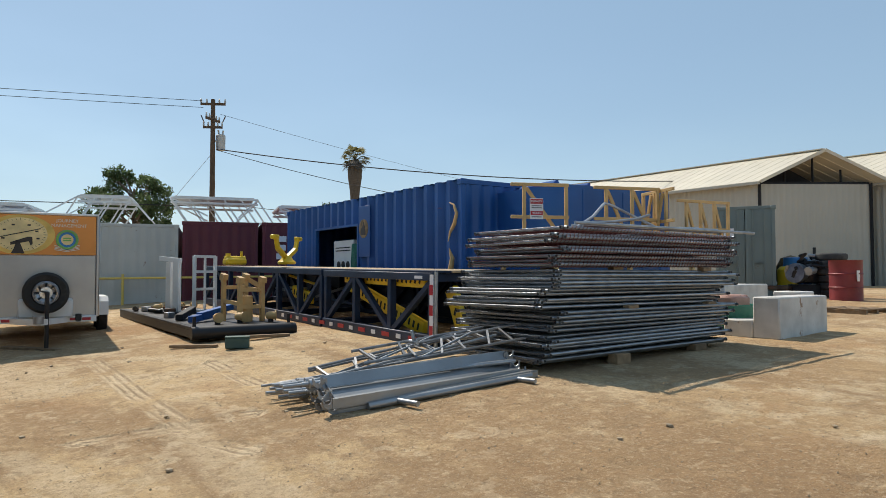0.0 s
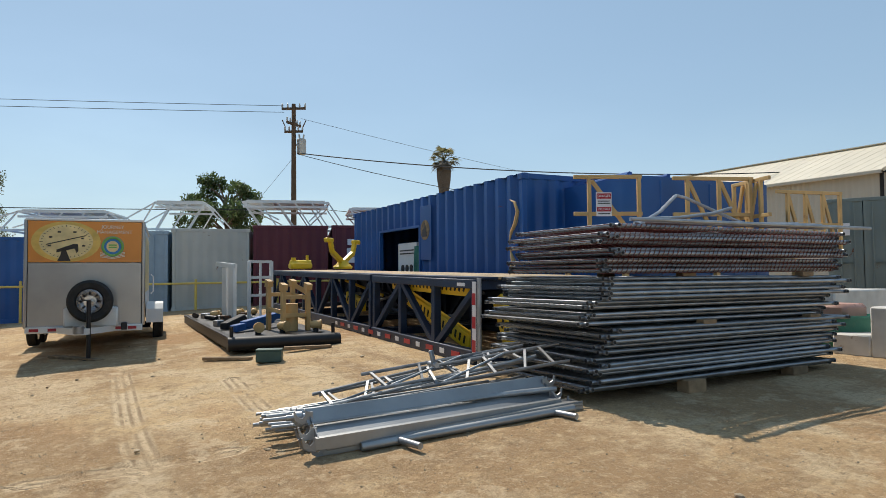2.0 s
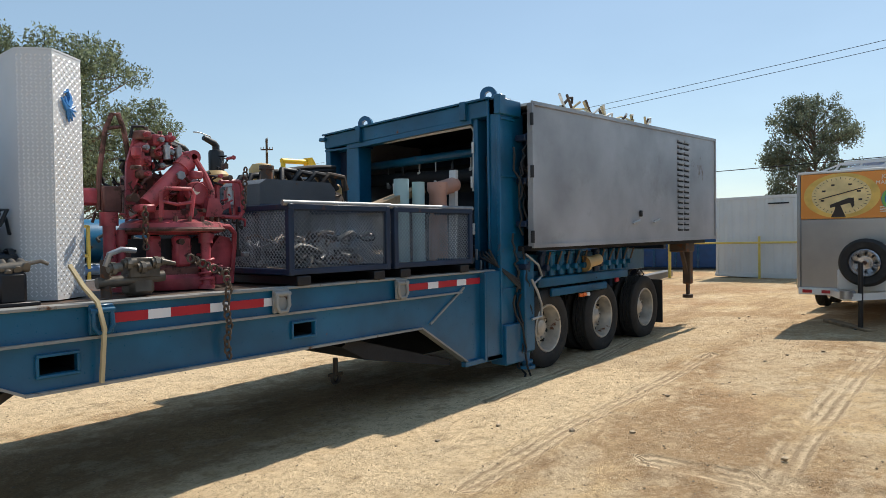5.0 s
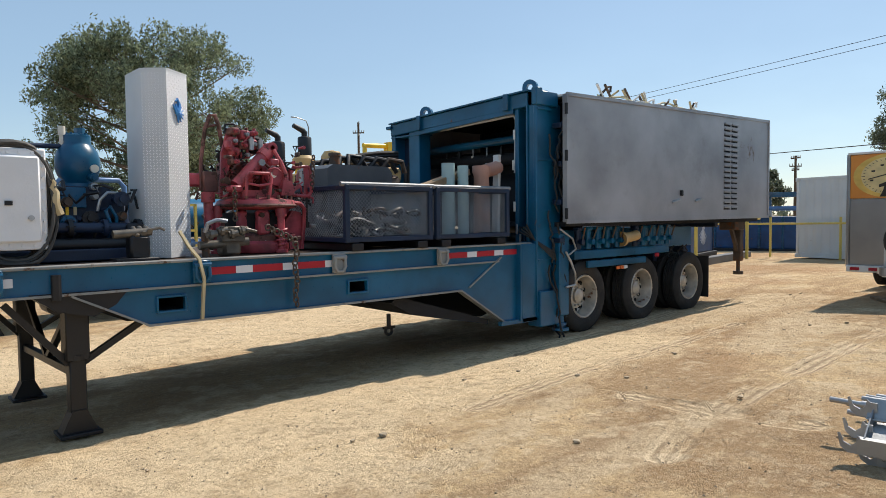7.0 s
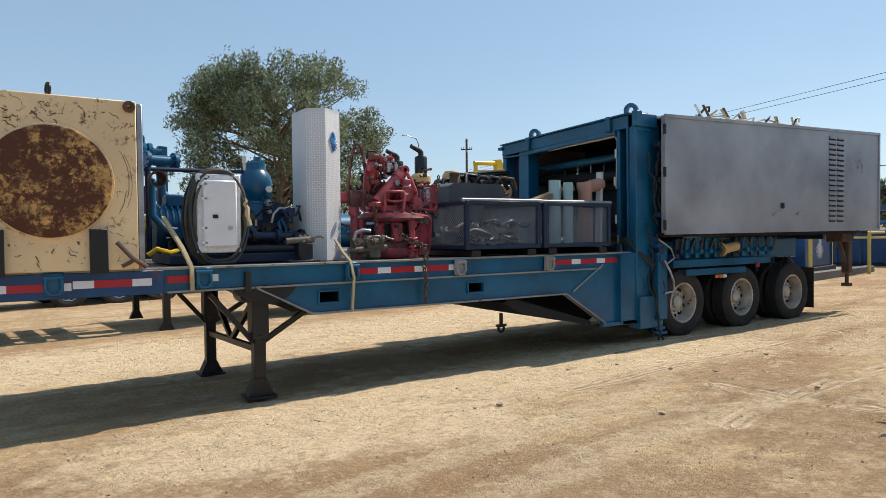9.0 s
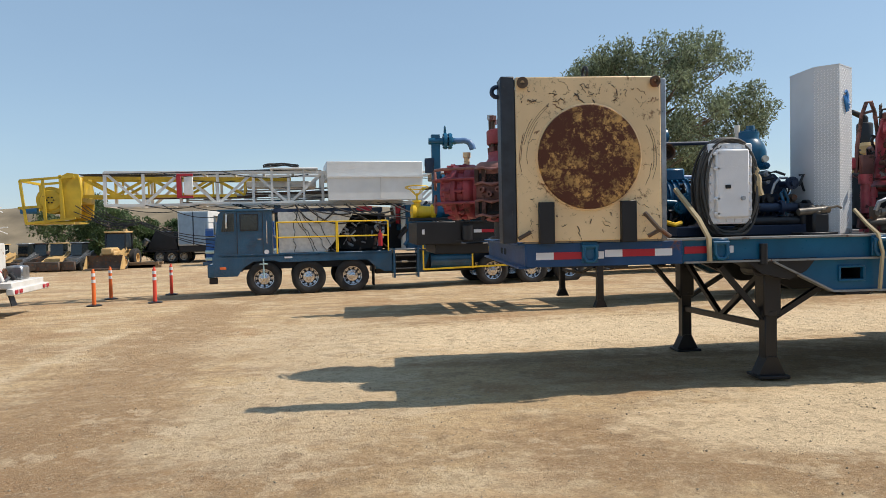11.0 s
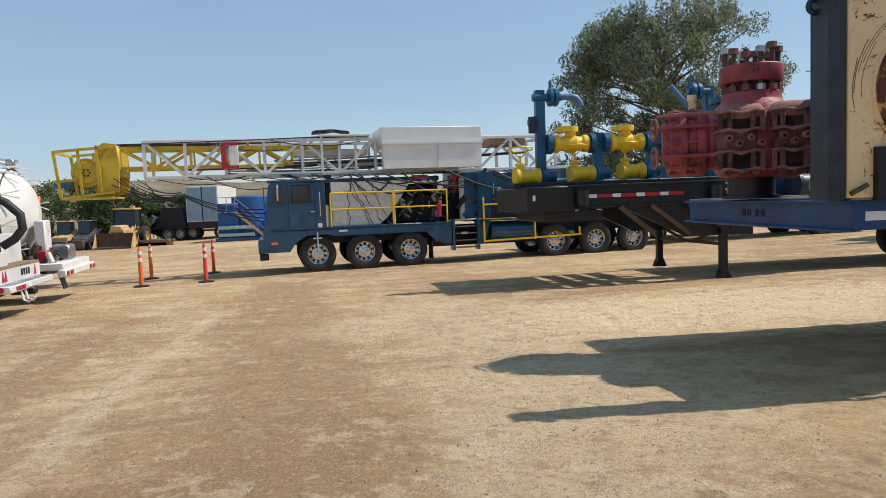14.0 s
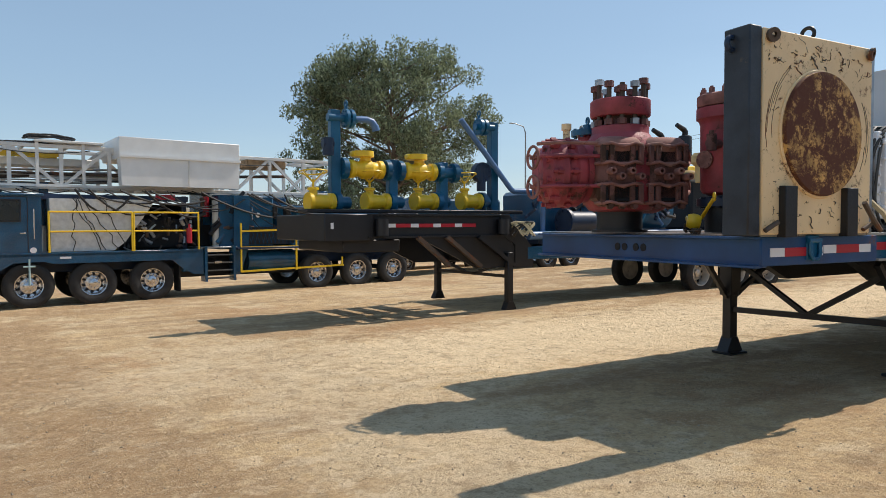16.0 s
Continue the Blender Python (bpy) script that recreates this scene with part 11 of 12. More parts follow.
    part("hose_reel", Shape().lathe([(0.05, -0.13), (0.15, -0.12), (0.15, -0.1), (0.1, -0.09), (0.1, 0.09), (0.15, 0.1), (0.15, 0.12), (0.05, 0.13)], (-1.35, -0.38, 1.9), (0, 1, 0), 20), BLACK, boom)
    part("grab_rail", Shape().tube([(4.0, -0.85, 2.27), (-1.1, -0.85, 2.30), (-1.32, -0.85, 2.22)], 0.035, 10), TRUCKWHITE, T)
    part("crane_hose", Shape().tube([(-1.3, -0.85, 2.24), (-1.6, -0.85, 2.08), (-1.82, -0.85, 1.85), (-1.84, -0.85, 1.6), (-1.7, -0.85, 1.42), (-1.5, -0.85, 1.3)], 0.075, 12), HOSE, T)
    part("chassis", Shape().box((1.4, -1.1, 0.5), (5.6, 0.8, 0.2)), DARK, T)
    wm = wheel_meshes(0.44, 0.24, 0.25, GALVMID, 0.4)
    for y, s in ((-0.14, 1), (-2.06, -1)):
        put_wheel(wm, T, (0, y, 0.44), s)
    part("fuel_can", Shape().box((-0.95, -0.55, 0.40), (0.3, 0.3, 0.3), bev=0.02), BLACK, T)
    part("cab", Shape().box((4.7, -1.1, 1.25), (2.3, 2.0, 1.6), bev=0.12), TRUCKWHITE, T)
    for y, s in ((-0.2, 1), (-2.0, -1)):
        put_wheel(wm, T, (4.4, y, 0.44), s)

    V = thing("vacuum_truck", (-11.4, 20.0, -0.22), "white vacuum tanker truck with a dished rear door and clamps", "truck", rz=190)
    r, zc = 0.98, 1.95
    part("tank_barrel", Shape().lathe([(r - 0.02, 0.02), (r, 0.06), (r, 6.2), (0.6, 6.5), (0, 6.55)], (0, 0, zc), (1, 0, 0), 48), TANKCREAM, V)
    hd = part("rear_door", Shape().lathe([(0, -0.50), (0.3, -0.47), (0.6, -0.36), (0.82, -0.2), (0.94, -0.06), (r + 0.05, -0.02), (r + 0.06, 0.0), (r + 0.06, 0.07), (r, 0.08)], (0, 0, zc), (1, 0, 0), 48), TANKCREAM, V)
    part("door_gasket", Shape().ring((-0.035, 0, zc), r + 0.02, 0.018, (1, 0, 0), 48, 6), BLACK, hd)
    for k in range(10):
        a = k * math.tau / 10 + 0.42
        ca, sa = math.cos(a), math.sin(a)
        part("door_clamp", Shape().cyl((0.1, ca * (r + 0.07), zc + sa * (r + 0.07)), (-0.12, ca * (r + 0.07), zc + sa * (r + 0.07)), 0.03, n=8).cyl((-0.1, ca * (r + 0.07), zc + sa * (r + 0.07)), (-0.42, ca * (r - 0.02) - sa * 0.12, zc + sa * (r - 0.02) + ca * 0.12), 0.014, n=6).cyl((-0.1, ca * (r + 0.07), zc + sa * (r + 0.07)), (-0.44, ca * (r - 0.02) + sa * 0.06, zc + sa * (r - 0.02) - ca * 0.06), 0.014, n=6), OLDWHITE, hd)
    part("door_emblem", Shape().tube([(-0.20, -0.78, zc + 0.2), (-0.30, -0.62, zc + 0.34), (-0.40, -0.38, zc + 0.36), (-0.44, -0.26, zc + 0.22)], [0.02, 0.04, 0.045, 0.02], 8), ORANGE, hd)
    for x in (0.35, 1.9, 3.6, 5.0):
        part("tank_ring", Shape().ring((x, 0, zc), r + 0.005, 0.022, (1, 0, 0), 48, 6), TANKCREAM, V)
    part("hinge_fin", Shape().prism([(0.72, zc + 0.94), (0.9, zc + 0.96), (0.95, zc + 1.06), (1.05, zc + 1.1), (1.15, zc + 1.06), (1.2, zc + 0.96), (1.32, zc + 0.94), (1.05, zc + 1.38), (0.74, zc + 1.38)], -0.16, 0.16), OLDWHITE, V)
    part("hinge_arm", Shape().bar((0.8, 0.0, zc + 1.3), (-0.2, 0.0, zc + 1.16), 0.12, 0.06), OLDWHITE, V)
    part("vent_pipe", Shape().tube([(0.65, 0.2, zc + 1.0), (0.6, 0.2, zc + 1.2), (0.3, 0.2, zc + 1.2), (0.0, 0.15, zc + 1.1)], 0.04, 10), OLDWHITE, V)
    part("work_lamp", Shape().box((-0.1, 0.25, zc + 1.13), (0.16, 0.14, 0.14), bev=0.02), GALV, V)
    rng = random.Random(81)
    for k in range(10):
        x = rng.uniform(1.5, 2.5)
        part("top_fitting", Shape().cyl((x, 0.1, zc + 0.95), (x, 0.1, zc + 1.05 + rng.uniform(0, 0.15)), rng.uniform(0.04, 0.1), n=12), rng.choice((OLDWHITE, GALV, OLDSTEEL, BLACK)), V)
    for y in (0.3, -0.3):
        part("walk_rail", Shape().bar((1.4, y, zc + 1.06), (5.6, y, zc + 1.06), 0.05, 0.05), OLDWHITE, V)
    ld = part("ladder", Shape().tube([(1.95, 1.08, 1.4), (1.95, 1.1, 2.9), (1.95, 0.75, 3.0)], 0.024).tube([(2.45, 1.08, 1.4), (2.45, 1.1, 2.9), (2.45, 0.75, 3.0)], 0.024), OLDWHITE, V)
    for z in (1.42, 1.75, 2.08, 2.41, 2.74):
        part("rung", Shape().cyl((1.95, 1.09, z), (2.45, 1.09, z), 0.018), OLDWHITE, ld)
    part("rear_frame", Shape().box((-0.1, 0, 0.80), (2.2, 2.1, 0.16), bev=0.02), OLDWHITE, V)
    part("rear_bumper", Shape().box((-1.2, 0, 0.66), (0.16, 2.4, 0.16), bev=0.02), OLDWHITE, V)
    for y in (1.05, 0.78, -0.78, -1.05):
        part("tail_light", Shape().box((-1.29, y, 0.66), (0.03, 0.16, 0.09), bev=0.01), SIGNRED, V)
    part("side_reflector", Shape().box((-0.5, 1.06, 0.80), (0.5, 0.012, 0.06)), SIGNRED, V)
    part("mud_flap", Shape().bar((-1.1, 0.9, 0.6), (-1.18, 0.9, 0.32), 0.3, 0.02), BLACK, V)
    part("rear_cabinet", Shape().box((-0.62, 0.25, 1.35), (0.22, 0.4, 0.9), bev=0.03), OLDWHITE, V)
    part("grey_pump", Shape().box((-0.85, -0.3, 1.05), (0.4, 0.5, 0.35), bev=0.04), GALVDARK, V)
    part("red_can", Shape().box((-0.75, 0.75, 1.02), (0.22, 0.2, 0.26), bev=0.03), SIGNRED, V)
    part("outlet_valve", flange(flange(Shape().cyl((-0.1, 0.2, 1.08), (-0.75, 0.2, 1.02), 0.1, n=16), (-0.45, 0.2, 1.05), (1, 0, 0.08), 0.18, 0.06, 10), (-0.72, 0.2, 1.02), (1, 0, 0.08), 0.17, 0.06, 10), OLDSTEEL, V)
    for k in range(4):
        part("coiled_hose", Shape().ring((-0.30 + 0.05 * k, 0.82, 1.02), 0.15 - 0.012 * k, 0.022, (0.4, 1, 0), 22), YELLOW if k % 2 else HOSE, V)
    for k in range(22):
        x, y = rng.uniform(-1.15, 0.1), rng.uniform(0.1, 1.0)
        part("hose_fitting", Shape().cyl((x, y, 0.9), (x + rng.uniform(-0.15, 0.15), y, 0.95 + rng.uniform(0, 0.35)), rng.uniform(0.03, 0.08), n=10), rng.choice((OLDSTEEL, BLACK, DARK, GALVDARK, OLDWHITE, OLDSTEEL)), V)
    part("chassis", Shape().box((2.8, 0, 0.75), (7.0, 0.9, 0.34)), BLACK, V)
    wm = wheel_meshes(0.52, 0.28, 0.29, CHROME, 0.35)
    for x in (0.9, 2.25):
        for y, s in ((1.0, 1), (-1.0, -1)):
            put_wheel(wm, V, (x, y, 0.52), s)


service_truck()


# ---- machines and stores along the far side ----
def far_yard():
    B = thing("backhoe_loader", (-21.1, 49.2, -0.65), "yellow-tan backhoe loader with a glazed cab and front bucket", "backhoe", rz=90)
    part("body", Shape().box((1.9, 0, 1.0), (2.6, 0.9, 0.6), bev=0.08), TANYEL, B)
    part("hood", Shape().box((1.0, 0, 1.25), (1.2, 0.8, 0.5), bev=0.1), TANYEL, B)
    part("cab_glass", Shape().prism([(1.75, 1.35), (3.05, 1.35), (2.95, 2.5), (1.95, 2.5)], -0.66, 0.66), GLASS, B)
    part("cab_roof", Shape().box((2.4, 0, 2.56), (1.35, 1.45, 0.12), bev=0.05), TANYEL, B)
    for x, xt in ((1.74, 1.94), (3.06, 2.96)):
        for y in (-0.67, 0.67):
            part("cab_pillar", Shape().bar((x, y, 1.3), (xt, y, 2.52), 0.08, 0.08), BLACK, B)
    bk = part("bucket", Shape().prism([(-0.45, 0.05), (0.3, 0.05), (0.42, 0.3), (0.38, 0.85), (0.12, 1.0), (0.16, 0.9), (0.3, 0.4), (0.2, 0.14), (-0.45, 0.1)], -1.2, 1.2), OLDSTEEL, B)
    for y in (-1.2, 1.2):
        part("bucket_cheek", Shape().prism([(-0.45, 0.05), (0.3, 0.05), (0.42, 0.3), (0.38, 0.85), (0.12, 1.0)], y - 0.025, y + 0.025), TANYEL, bk)
    for y in (-0.62, 0.62):
        part("loader_arm", Shape().bar((0.3, y, 0.5), (1.0, y, 0.95), 0.13, 0.2), TANYEL, B)
        part("loader_arm", Shape().bar((0.95, y, 0.95), (2.0, y, 1.4), 0.13, 0.22), TANYEL, B)
        part("lift_ram", Shape().cyl((0.6, y * 0.8, 0.6), (1.6, y * 0.8, 1.0), 0.05, n=10), GALV, B)
    wm = wheel_meshes(0.68, 0.42, 0.34, TANYEL, 0.4, 24)
    wf = wheel_meshes(0.45, 0.3, 0.24, TANYEL, 0.4, 24)
    for y, s in ((-0.9, -1), (0.9, 1)):
        put_wheel(wm, B, (2.9, y, 0.68), s)
        put_wheel(wf, B, (0.95, y, 0.45), s)
    part("rear_boom", Shape().bar((3.4, 0.1, 1.0), (3.8, 0.1, 2.75), 0.22, 0.28), TANYEL, B)
    part("dipper", Shape().bar((3.8, 0.1, 2.75), (4.3, 0.1, 1.2), 0.18, 0.22), TANYEL, B)
    W = thing("box_trailer", (-18.65, 56.6, -0.6), "white twin-door box body on a dark trailer chassis", "trailer")
    part("box_body", Shape().box((1.2, 3.0, 2.7), (2.4, 6.0, 2.7), bev=0.03), CONTWHITE, W)
    for x in (0.62, 1.78):
        part("box_door", Shape().box((x, -0.02, 2.7), (1.08, 0.05, 2.5), bev=0.01), CONTSKY, W)
    part("door_seam", Shape().box((1.2, -0.03, 2.7), (0.06, 0.05, 2.6)), NAVY, W)
    part("chassis", Shape().box((1.2, 3.0, 1.1), (2.3, 6.0, 0.5), bev=0.03), BLACK, W)
    for y in (0.9, 2.0):
        for x, s in ((0.15, -1), (2.25, 1)):
            put_wheel(W_TRAILER, W, (x, y, 0.5), s)
    D = thing("dump_trailer", (-22.5, 57.2, -0.65), "dark high-sided dump trailer parked at the far bank", "trailer")
    part("dump_body", Shape().prism([(1.2, 1.1), (3.6, 1.1), (3.3, 2.5), (1.9, 2.6)], 0, 2.3), BLACK, D)
    part("bed", Shape().box((1.8, 1.15, 1.0), (3.8, 2.3, 0.16), bev=0.02), BLACK, D)
    part("pump_set", Shape().cyl((0.9, 0.3, 1.5), (1.2, 0.3, 1.9), 0.3, n=18), GALVDARK, D)
    part("engine_box", Shape().box((0.6, 0.9, 1.35), (0.8, 1.0, 0.6), bev=0.06), DARK, D)
    for x in (2.2, 3.1):
        for y, s in ((0.1, -1), (2.2, 1)):
            put_wheel(W_TRAILER, D, (x, y, 0.5), s)
    L = thing("timber_stack", (-19.6, 50.8, -0.64), "low stack of grey weathered timbers on the dirt", "timber stack")
    for k in range(6):
        part("beam", Shape().box((0.2 * (k % 3), 0.3 * (k // 3), 0.12 + 0.2 * (k % 2)), (2.6, 0.25, 0.2), bev=0.01), WOOD, L)
    for i, (x, y, w) in enumerate(((-15.0, 51.0, 3.3), (-11.5, 51.8, 3.0))):
        K = thing("storage_tank", (x, y, -0.58), "blue steel storage tank with a stair and yellow-edged steps", "tank", rz=4, group="blue storage tanks")
        part("tank_body", Shape().lathe([(0, 0.24), (1.2, 0.24), (1.22, 0.3), (1.22, 3.0), (1.16, 3.06), (0, 3.1)], (w - 1.25, 1.4, 0), n=32), CONTBLUE, K)
        part("tank_house", Shape().box((0.75, 1.3, 1.4), (1.4, 2.2, 2.4), bev=0.04), CONTBLUE, K)
        part("tank_skid", Shape().box((w / 2, 1.2, 0.12), (w + 0.2, 2.8, 0.24), bev=0.02), RIGBLUE, K)
        for z in (0.45, 0.95):
            part("pipe_run", Shape().cyl((0.1, -0.12, z), (w * 0.75, -0.12, z), 0.12, n=14), PALEPIPE, K)
        for xx in (0.1, 0.75, 1.3):
            part("rail_post", Shape().bar((xx, -0.3, 2.0), (xx, -0.3, 3.0), 0.04, 0.04), CONTSKY, K)
        for z in (2.5, 3.0):
            part("stair_rail", Shape().bar((0.1, -0.3, z), (1.3, -0.3, z), 0.04, 0.04), CONTSKY, K)
        part("landing", Shape().box((0.7, -0.1, 2.0), (1.4, 0.5, 0.06)), CONTSKY, K)
        st = part("stair", Shape().bar((1.3, -0.3, 1.98), (w - 0.1, -0.3, 0.25), 0.06, 0.14), TANYEL, K)
        for k in range(8):
            q = (k + 0.5) / 8
            part("stair_tread", Shape().box((1.3 + (w - 1.4) * q, -0.1, 1.98 - 1.73 * q), (0.22, 0.4, 0.03)), YELLOW, st)
        part("stair_rail", Shape().bar((1.3, -0.3, 2.95), (w - 0.1, -0.3, 1.25), 0.04, 0.04), CONTSKY, K)
        part("stair_rail", Shape().bar((1.3, -0.3, 2.5), (w - 0.1, -0.3, 0.8), 0.03, 0.03), CONTSKY, K)
    # machines beside the backhoe
    rng = random.Random(91)
    for k in range(5):
        x, y = -28.2 + k * 1.15, 49.0 + rng.uniform(-0.6, 1.2)
        S = thing("compact_loader", (x, y, -0.7), "dusty parked compact loader at the edge of the yard", "loader", rz=90 + rng.uniform(-25, 25), group="parked compact loaders")
        m = (TANYEL, GALVDARK, OLDSTEEL)[k % 3]
        part("machine_body", Shape().prism([(0, 0.4), (1.8, 0.4), (1.9, 1.1), (1.2, 1.4), (0.4, 1.0), (0, 0.9)], -0.5, 0.5), m, S)
        part("cage", Shape().prism([(0.5, 1.1), (1.2, 1.1), (1.2, 1.9), (0.6, 1.9)], -0.42, 0.42), GLASS, S)
        part("cage_roof", Shape().box((0.9, 0, 1.93), (0.85, 0.95, 0.07), bev=0.02), m, S)
        part("blade", Shape().box((-0.55, 0, 0.4), (0.2, 1.5, 0.6), bev=0.05), OLDSTEEL, S)
        for yy in (-0.6, 0.6):
            part("lift_arm", Shape().bar((-0.5, yy, 0.5), (1.5, yy, 1.3), 0.1, 0.16), m, S)
            for xx in (0.3, 1.4):
                part("machine_wheel", Shape().lathe([(0.15, -0.12), (0.37, -0.13), (0.4, 0), (0.37, 0.13), (0.15, 0.12)], (xx, yy, 0.4), (0, 1, 0), 18), RUBBER, S)
    # third trailer and equipment seen between the loads
    T3 = thing("pump_trailer", (3.0, 27.0, -0.2), "blue flatbed pump trailer with pipework, behind the valve trailer", "trailer", rz=6)
    part("deck", Shape().box((6.0, 1.25, 1.25), (13.0, 2.5, 0.25), bev=0.02), RIGBLUE, T3)
    for y in (0.1, 2.4):
        lg = part("landing_leg", Shape().box((2.0, y, 0.6), (0.14, 0.14, 1.2)), BLACK, T3)
        part("foot", Shape().box((2.0, y, 0.03), (0.3, 0.25, 0.05)), BLACK, lg)
    for x in (9.8, 11.1):
        for y, s in ((0.12, -1), (2.38, 1)):
            put_wheel(W_TRUCK, T3, (x, y, 0.53), s)
    part("mud_tank", Shape().box((5.4, 1.25, 2.1), (4.0, 2.3, 1.45), bev=0.08), RIGBLUE, T3)
    part("pump_block", Shape().box((1.4, 1.2, 1.9), (1.6, 1.6, 1.0), bev=0.08).cyl((0.4, 0.4, 1.8), (2.4, 0.4, 1.8), 0.2, n=16), TEAL, T3)
    part("pulsation_dome", Shape().lathe([(0.1, 0), (0.3, 0.05), (0.34, 0.4), (0.2, 0.7), (0, 0.75)], (9.2, 1.0, 1.4), n=24), TEAL, T3)
    for k in range(14):
        a = (rng.uniform(0.2, 10), 0.1, rng.uniform(1.5, 2.6))
        part("pipe", Shape().tube(wiggle(rng, a, (a[0] + rng.uniform(-1.5, 1.5), 0.15, rng.uniform(1.5, 2.8)), 0.1, 6), rng.choice((0.04, 0.06)), 8), rng.choice((TEAL, NAVY, RIGBLUE, OLDSTEEL)), T3)
    for x in (2.8, 4.2):
        part("stand_pipe", Shape().box((x, -0.05, 1.6), (0.08, 0.06, 1.1)), RAILYEL, T3)
    part("guard_rail", Shape().bar((2.8, -0.05, 2.1), (7.4, -0.05, 2.1), 0.05, 0.06).bar((2.8, -0.05, 1.7), (7.4, -0.05, 1.7), 0.05, 0.06), RAILYEL, T3)
    Y = thing("yellow_machine", (15.0, 24.5, 0.0), "yellow machine with a long boom and black hoses", "machine", rz=18)
    part("machine_house", Shape().box((0, 0, 1.6), (3.4, 2.2, 2.2), bev=0.12), DARK, Y)
    part("boom", Shape().bar((-2.6, -0.6, 3.4), (2.4, -0.6, 3.75), 0.3, 0.4, bev=0.04).box((2.3, -0.6, 3.4), (0.4, 0.4, 1.0), bev=0.05), YELLOW, Y)
    part("boom_post", Shape().box((1.8, -0.6, 2.6), (0.5, 0.5, 1.6), bev=0.05), YELLOW, Y)
    part("cylinder", Shape().cyl((-2.2, -0.9, 3.2), (1.8, -0.9, 3.3), 0.12, n=14), GALV, Y)
    for k in range(8):
        part("hose", Shape().tube(wiggle(rng, (rng.uniform(-2.4, -1), -0.9, 3.3), (rng.uniform(-1.5, 0.5), -1.0, 2.6), 0.25, 8), 0.05, 6), HOSE, Y)
    for x in (-1.2, 1.2):
        part("machine_wheel", Shape().lathe([(0.25, -0.2), (0.55, -0.22), (0.6, 0), (0.55, 0.22), (0.25, 0.2)], (x, -1.1, 0.6), (0, 1, 0), 24), RUBBER, Y)
    P = thing("white_pickup", (6.6, 30.5, -0.3), "white pickup truck parked behind the trailers", "pickup truck", rz=5)
    part("body", Shape().prism([(0, 0.5), (5.2, 0.5), (5.2, 1.15), (4.0, 1.25), (3.3, 1.95), (1.8, 1.95), (1.6, 1.2), (0, 1.2)], 0, 1.9), WHITE, P)
    part("windows", Shape().prism([(1.85, 1.3), (3.75, 1.3), (3.25, 1.85), (1.95, 1.85)], -0.01, 0.01), GLASS, P)
    for x in (1.0, 4.2):
        for y, s in ((0.08, -1), (1.8, 1)):
            put_wheel(W_SMALL, P, (x, y, 0.36), s)
    for i, (x, y, rz) in enumerate(((22.5, 17.5, 70), (24.0, 20.5, 68))):
        Q = thing("blue_pump_unit", (x, y, 0.2), "blue skid-mounted pump unit with railings and pipes", "pump", rz=rz, group="blue pump units")
        part("base", Shape().box((0, 0, 0.45), (5.0, 2.2, 0.9), bev=0.03), CONTBLUE, Q)
        part("unit", Shape().box((-0.8, 0, 1.5), (2.2, 1.8, 1.2), bev=0.06).cyl((0.6, 0, 1.4), (2.2, 0, 1.4), 0.55, n=22), RIGBLUE, Q)
        for k in range(7):
            part("pipe", Shape().cyl((rng.uniform(-2.3, 2.3), -1.0, 0.9), (rng.uniform(-2.3, 2.3), -1.0, rng.uniform(1.5, 2.6)), 0.07, n=10), rng.choice((TEAL, NAVY, RAILYEL, GALV)), Q)
        part("rail", Shape().bar((-2.4, -1.05, 1.9), (2.4, -1.05, 1.9), 0.05, 0.05).bar((-2.4, -1.05, 1.4), (2.4, -1.05, 1.4), 0.05, 0.05), RAILYEL, Q)


far_yard()

# ---- trees ----
def leaf_cloud(name, lobes, count, size, seed, material, droop=0.8):
    """Many small leaf blades on the outer shells of leafy lobes, as one crown mesh."""
    g = np.random.default_rng(seed)
    c = np.array([tuple(p) for p, r in lobes], float)
    r = np.array([r for p, r in lobes], float)
    pick = g.choice(len(c), count, p=r ** 2 / (r ** 2).sum())
    u = g.normal(0, 1, (count, 3))
    u /= np.linalg.norm(u, axis=1)[:, None]
    ragged = 0.8 + 0.35 * np.sin(u[:, :1] * 5 + pick[:, None]) * np.cos(u[:, 1:2] * 6 + 2 * pick[:, None])
    p = c[pick] + u * (r[pick, None] * ragged * g.uniform(0.25, 1, (count, 1)) ** 0.4) * np.array([1, 1, 0.95])
    d = g.normal(0, 1, (count, 3))
    d[:, 2] -= droop
    d /= np.linalg.norm(d, axis=1)[:, None]
    o = np.cross(d, g.normal(0, 1, (count, 3)))
    o /= np.linalg.norm(o, axis=1)[:, None] + 1e-9
    s = size * g.uniform(0.5, 1.4, count)[:, None]
    V = np.stack([p - d * s, p + o * s * 0.36, p + d * s, p - o * s * 0.36], 1).reshape(-1, 3)
    me = bpy.data.meshes.new(name)
    me.from_pydata(V.tolist(), [], np.arange(4 * count).reshape(-1, 4).tolist())
    me.materials.append(material)
    return me


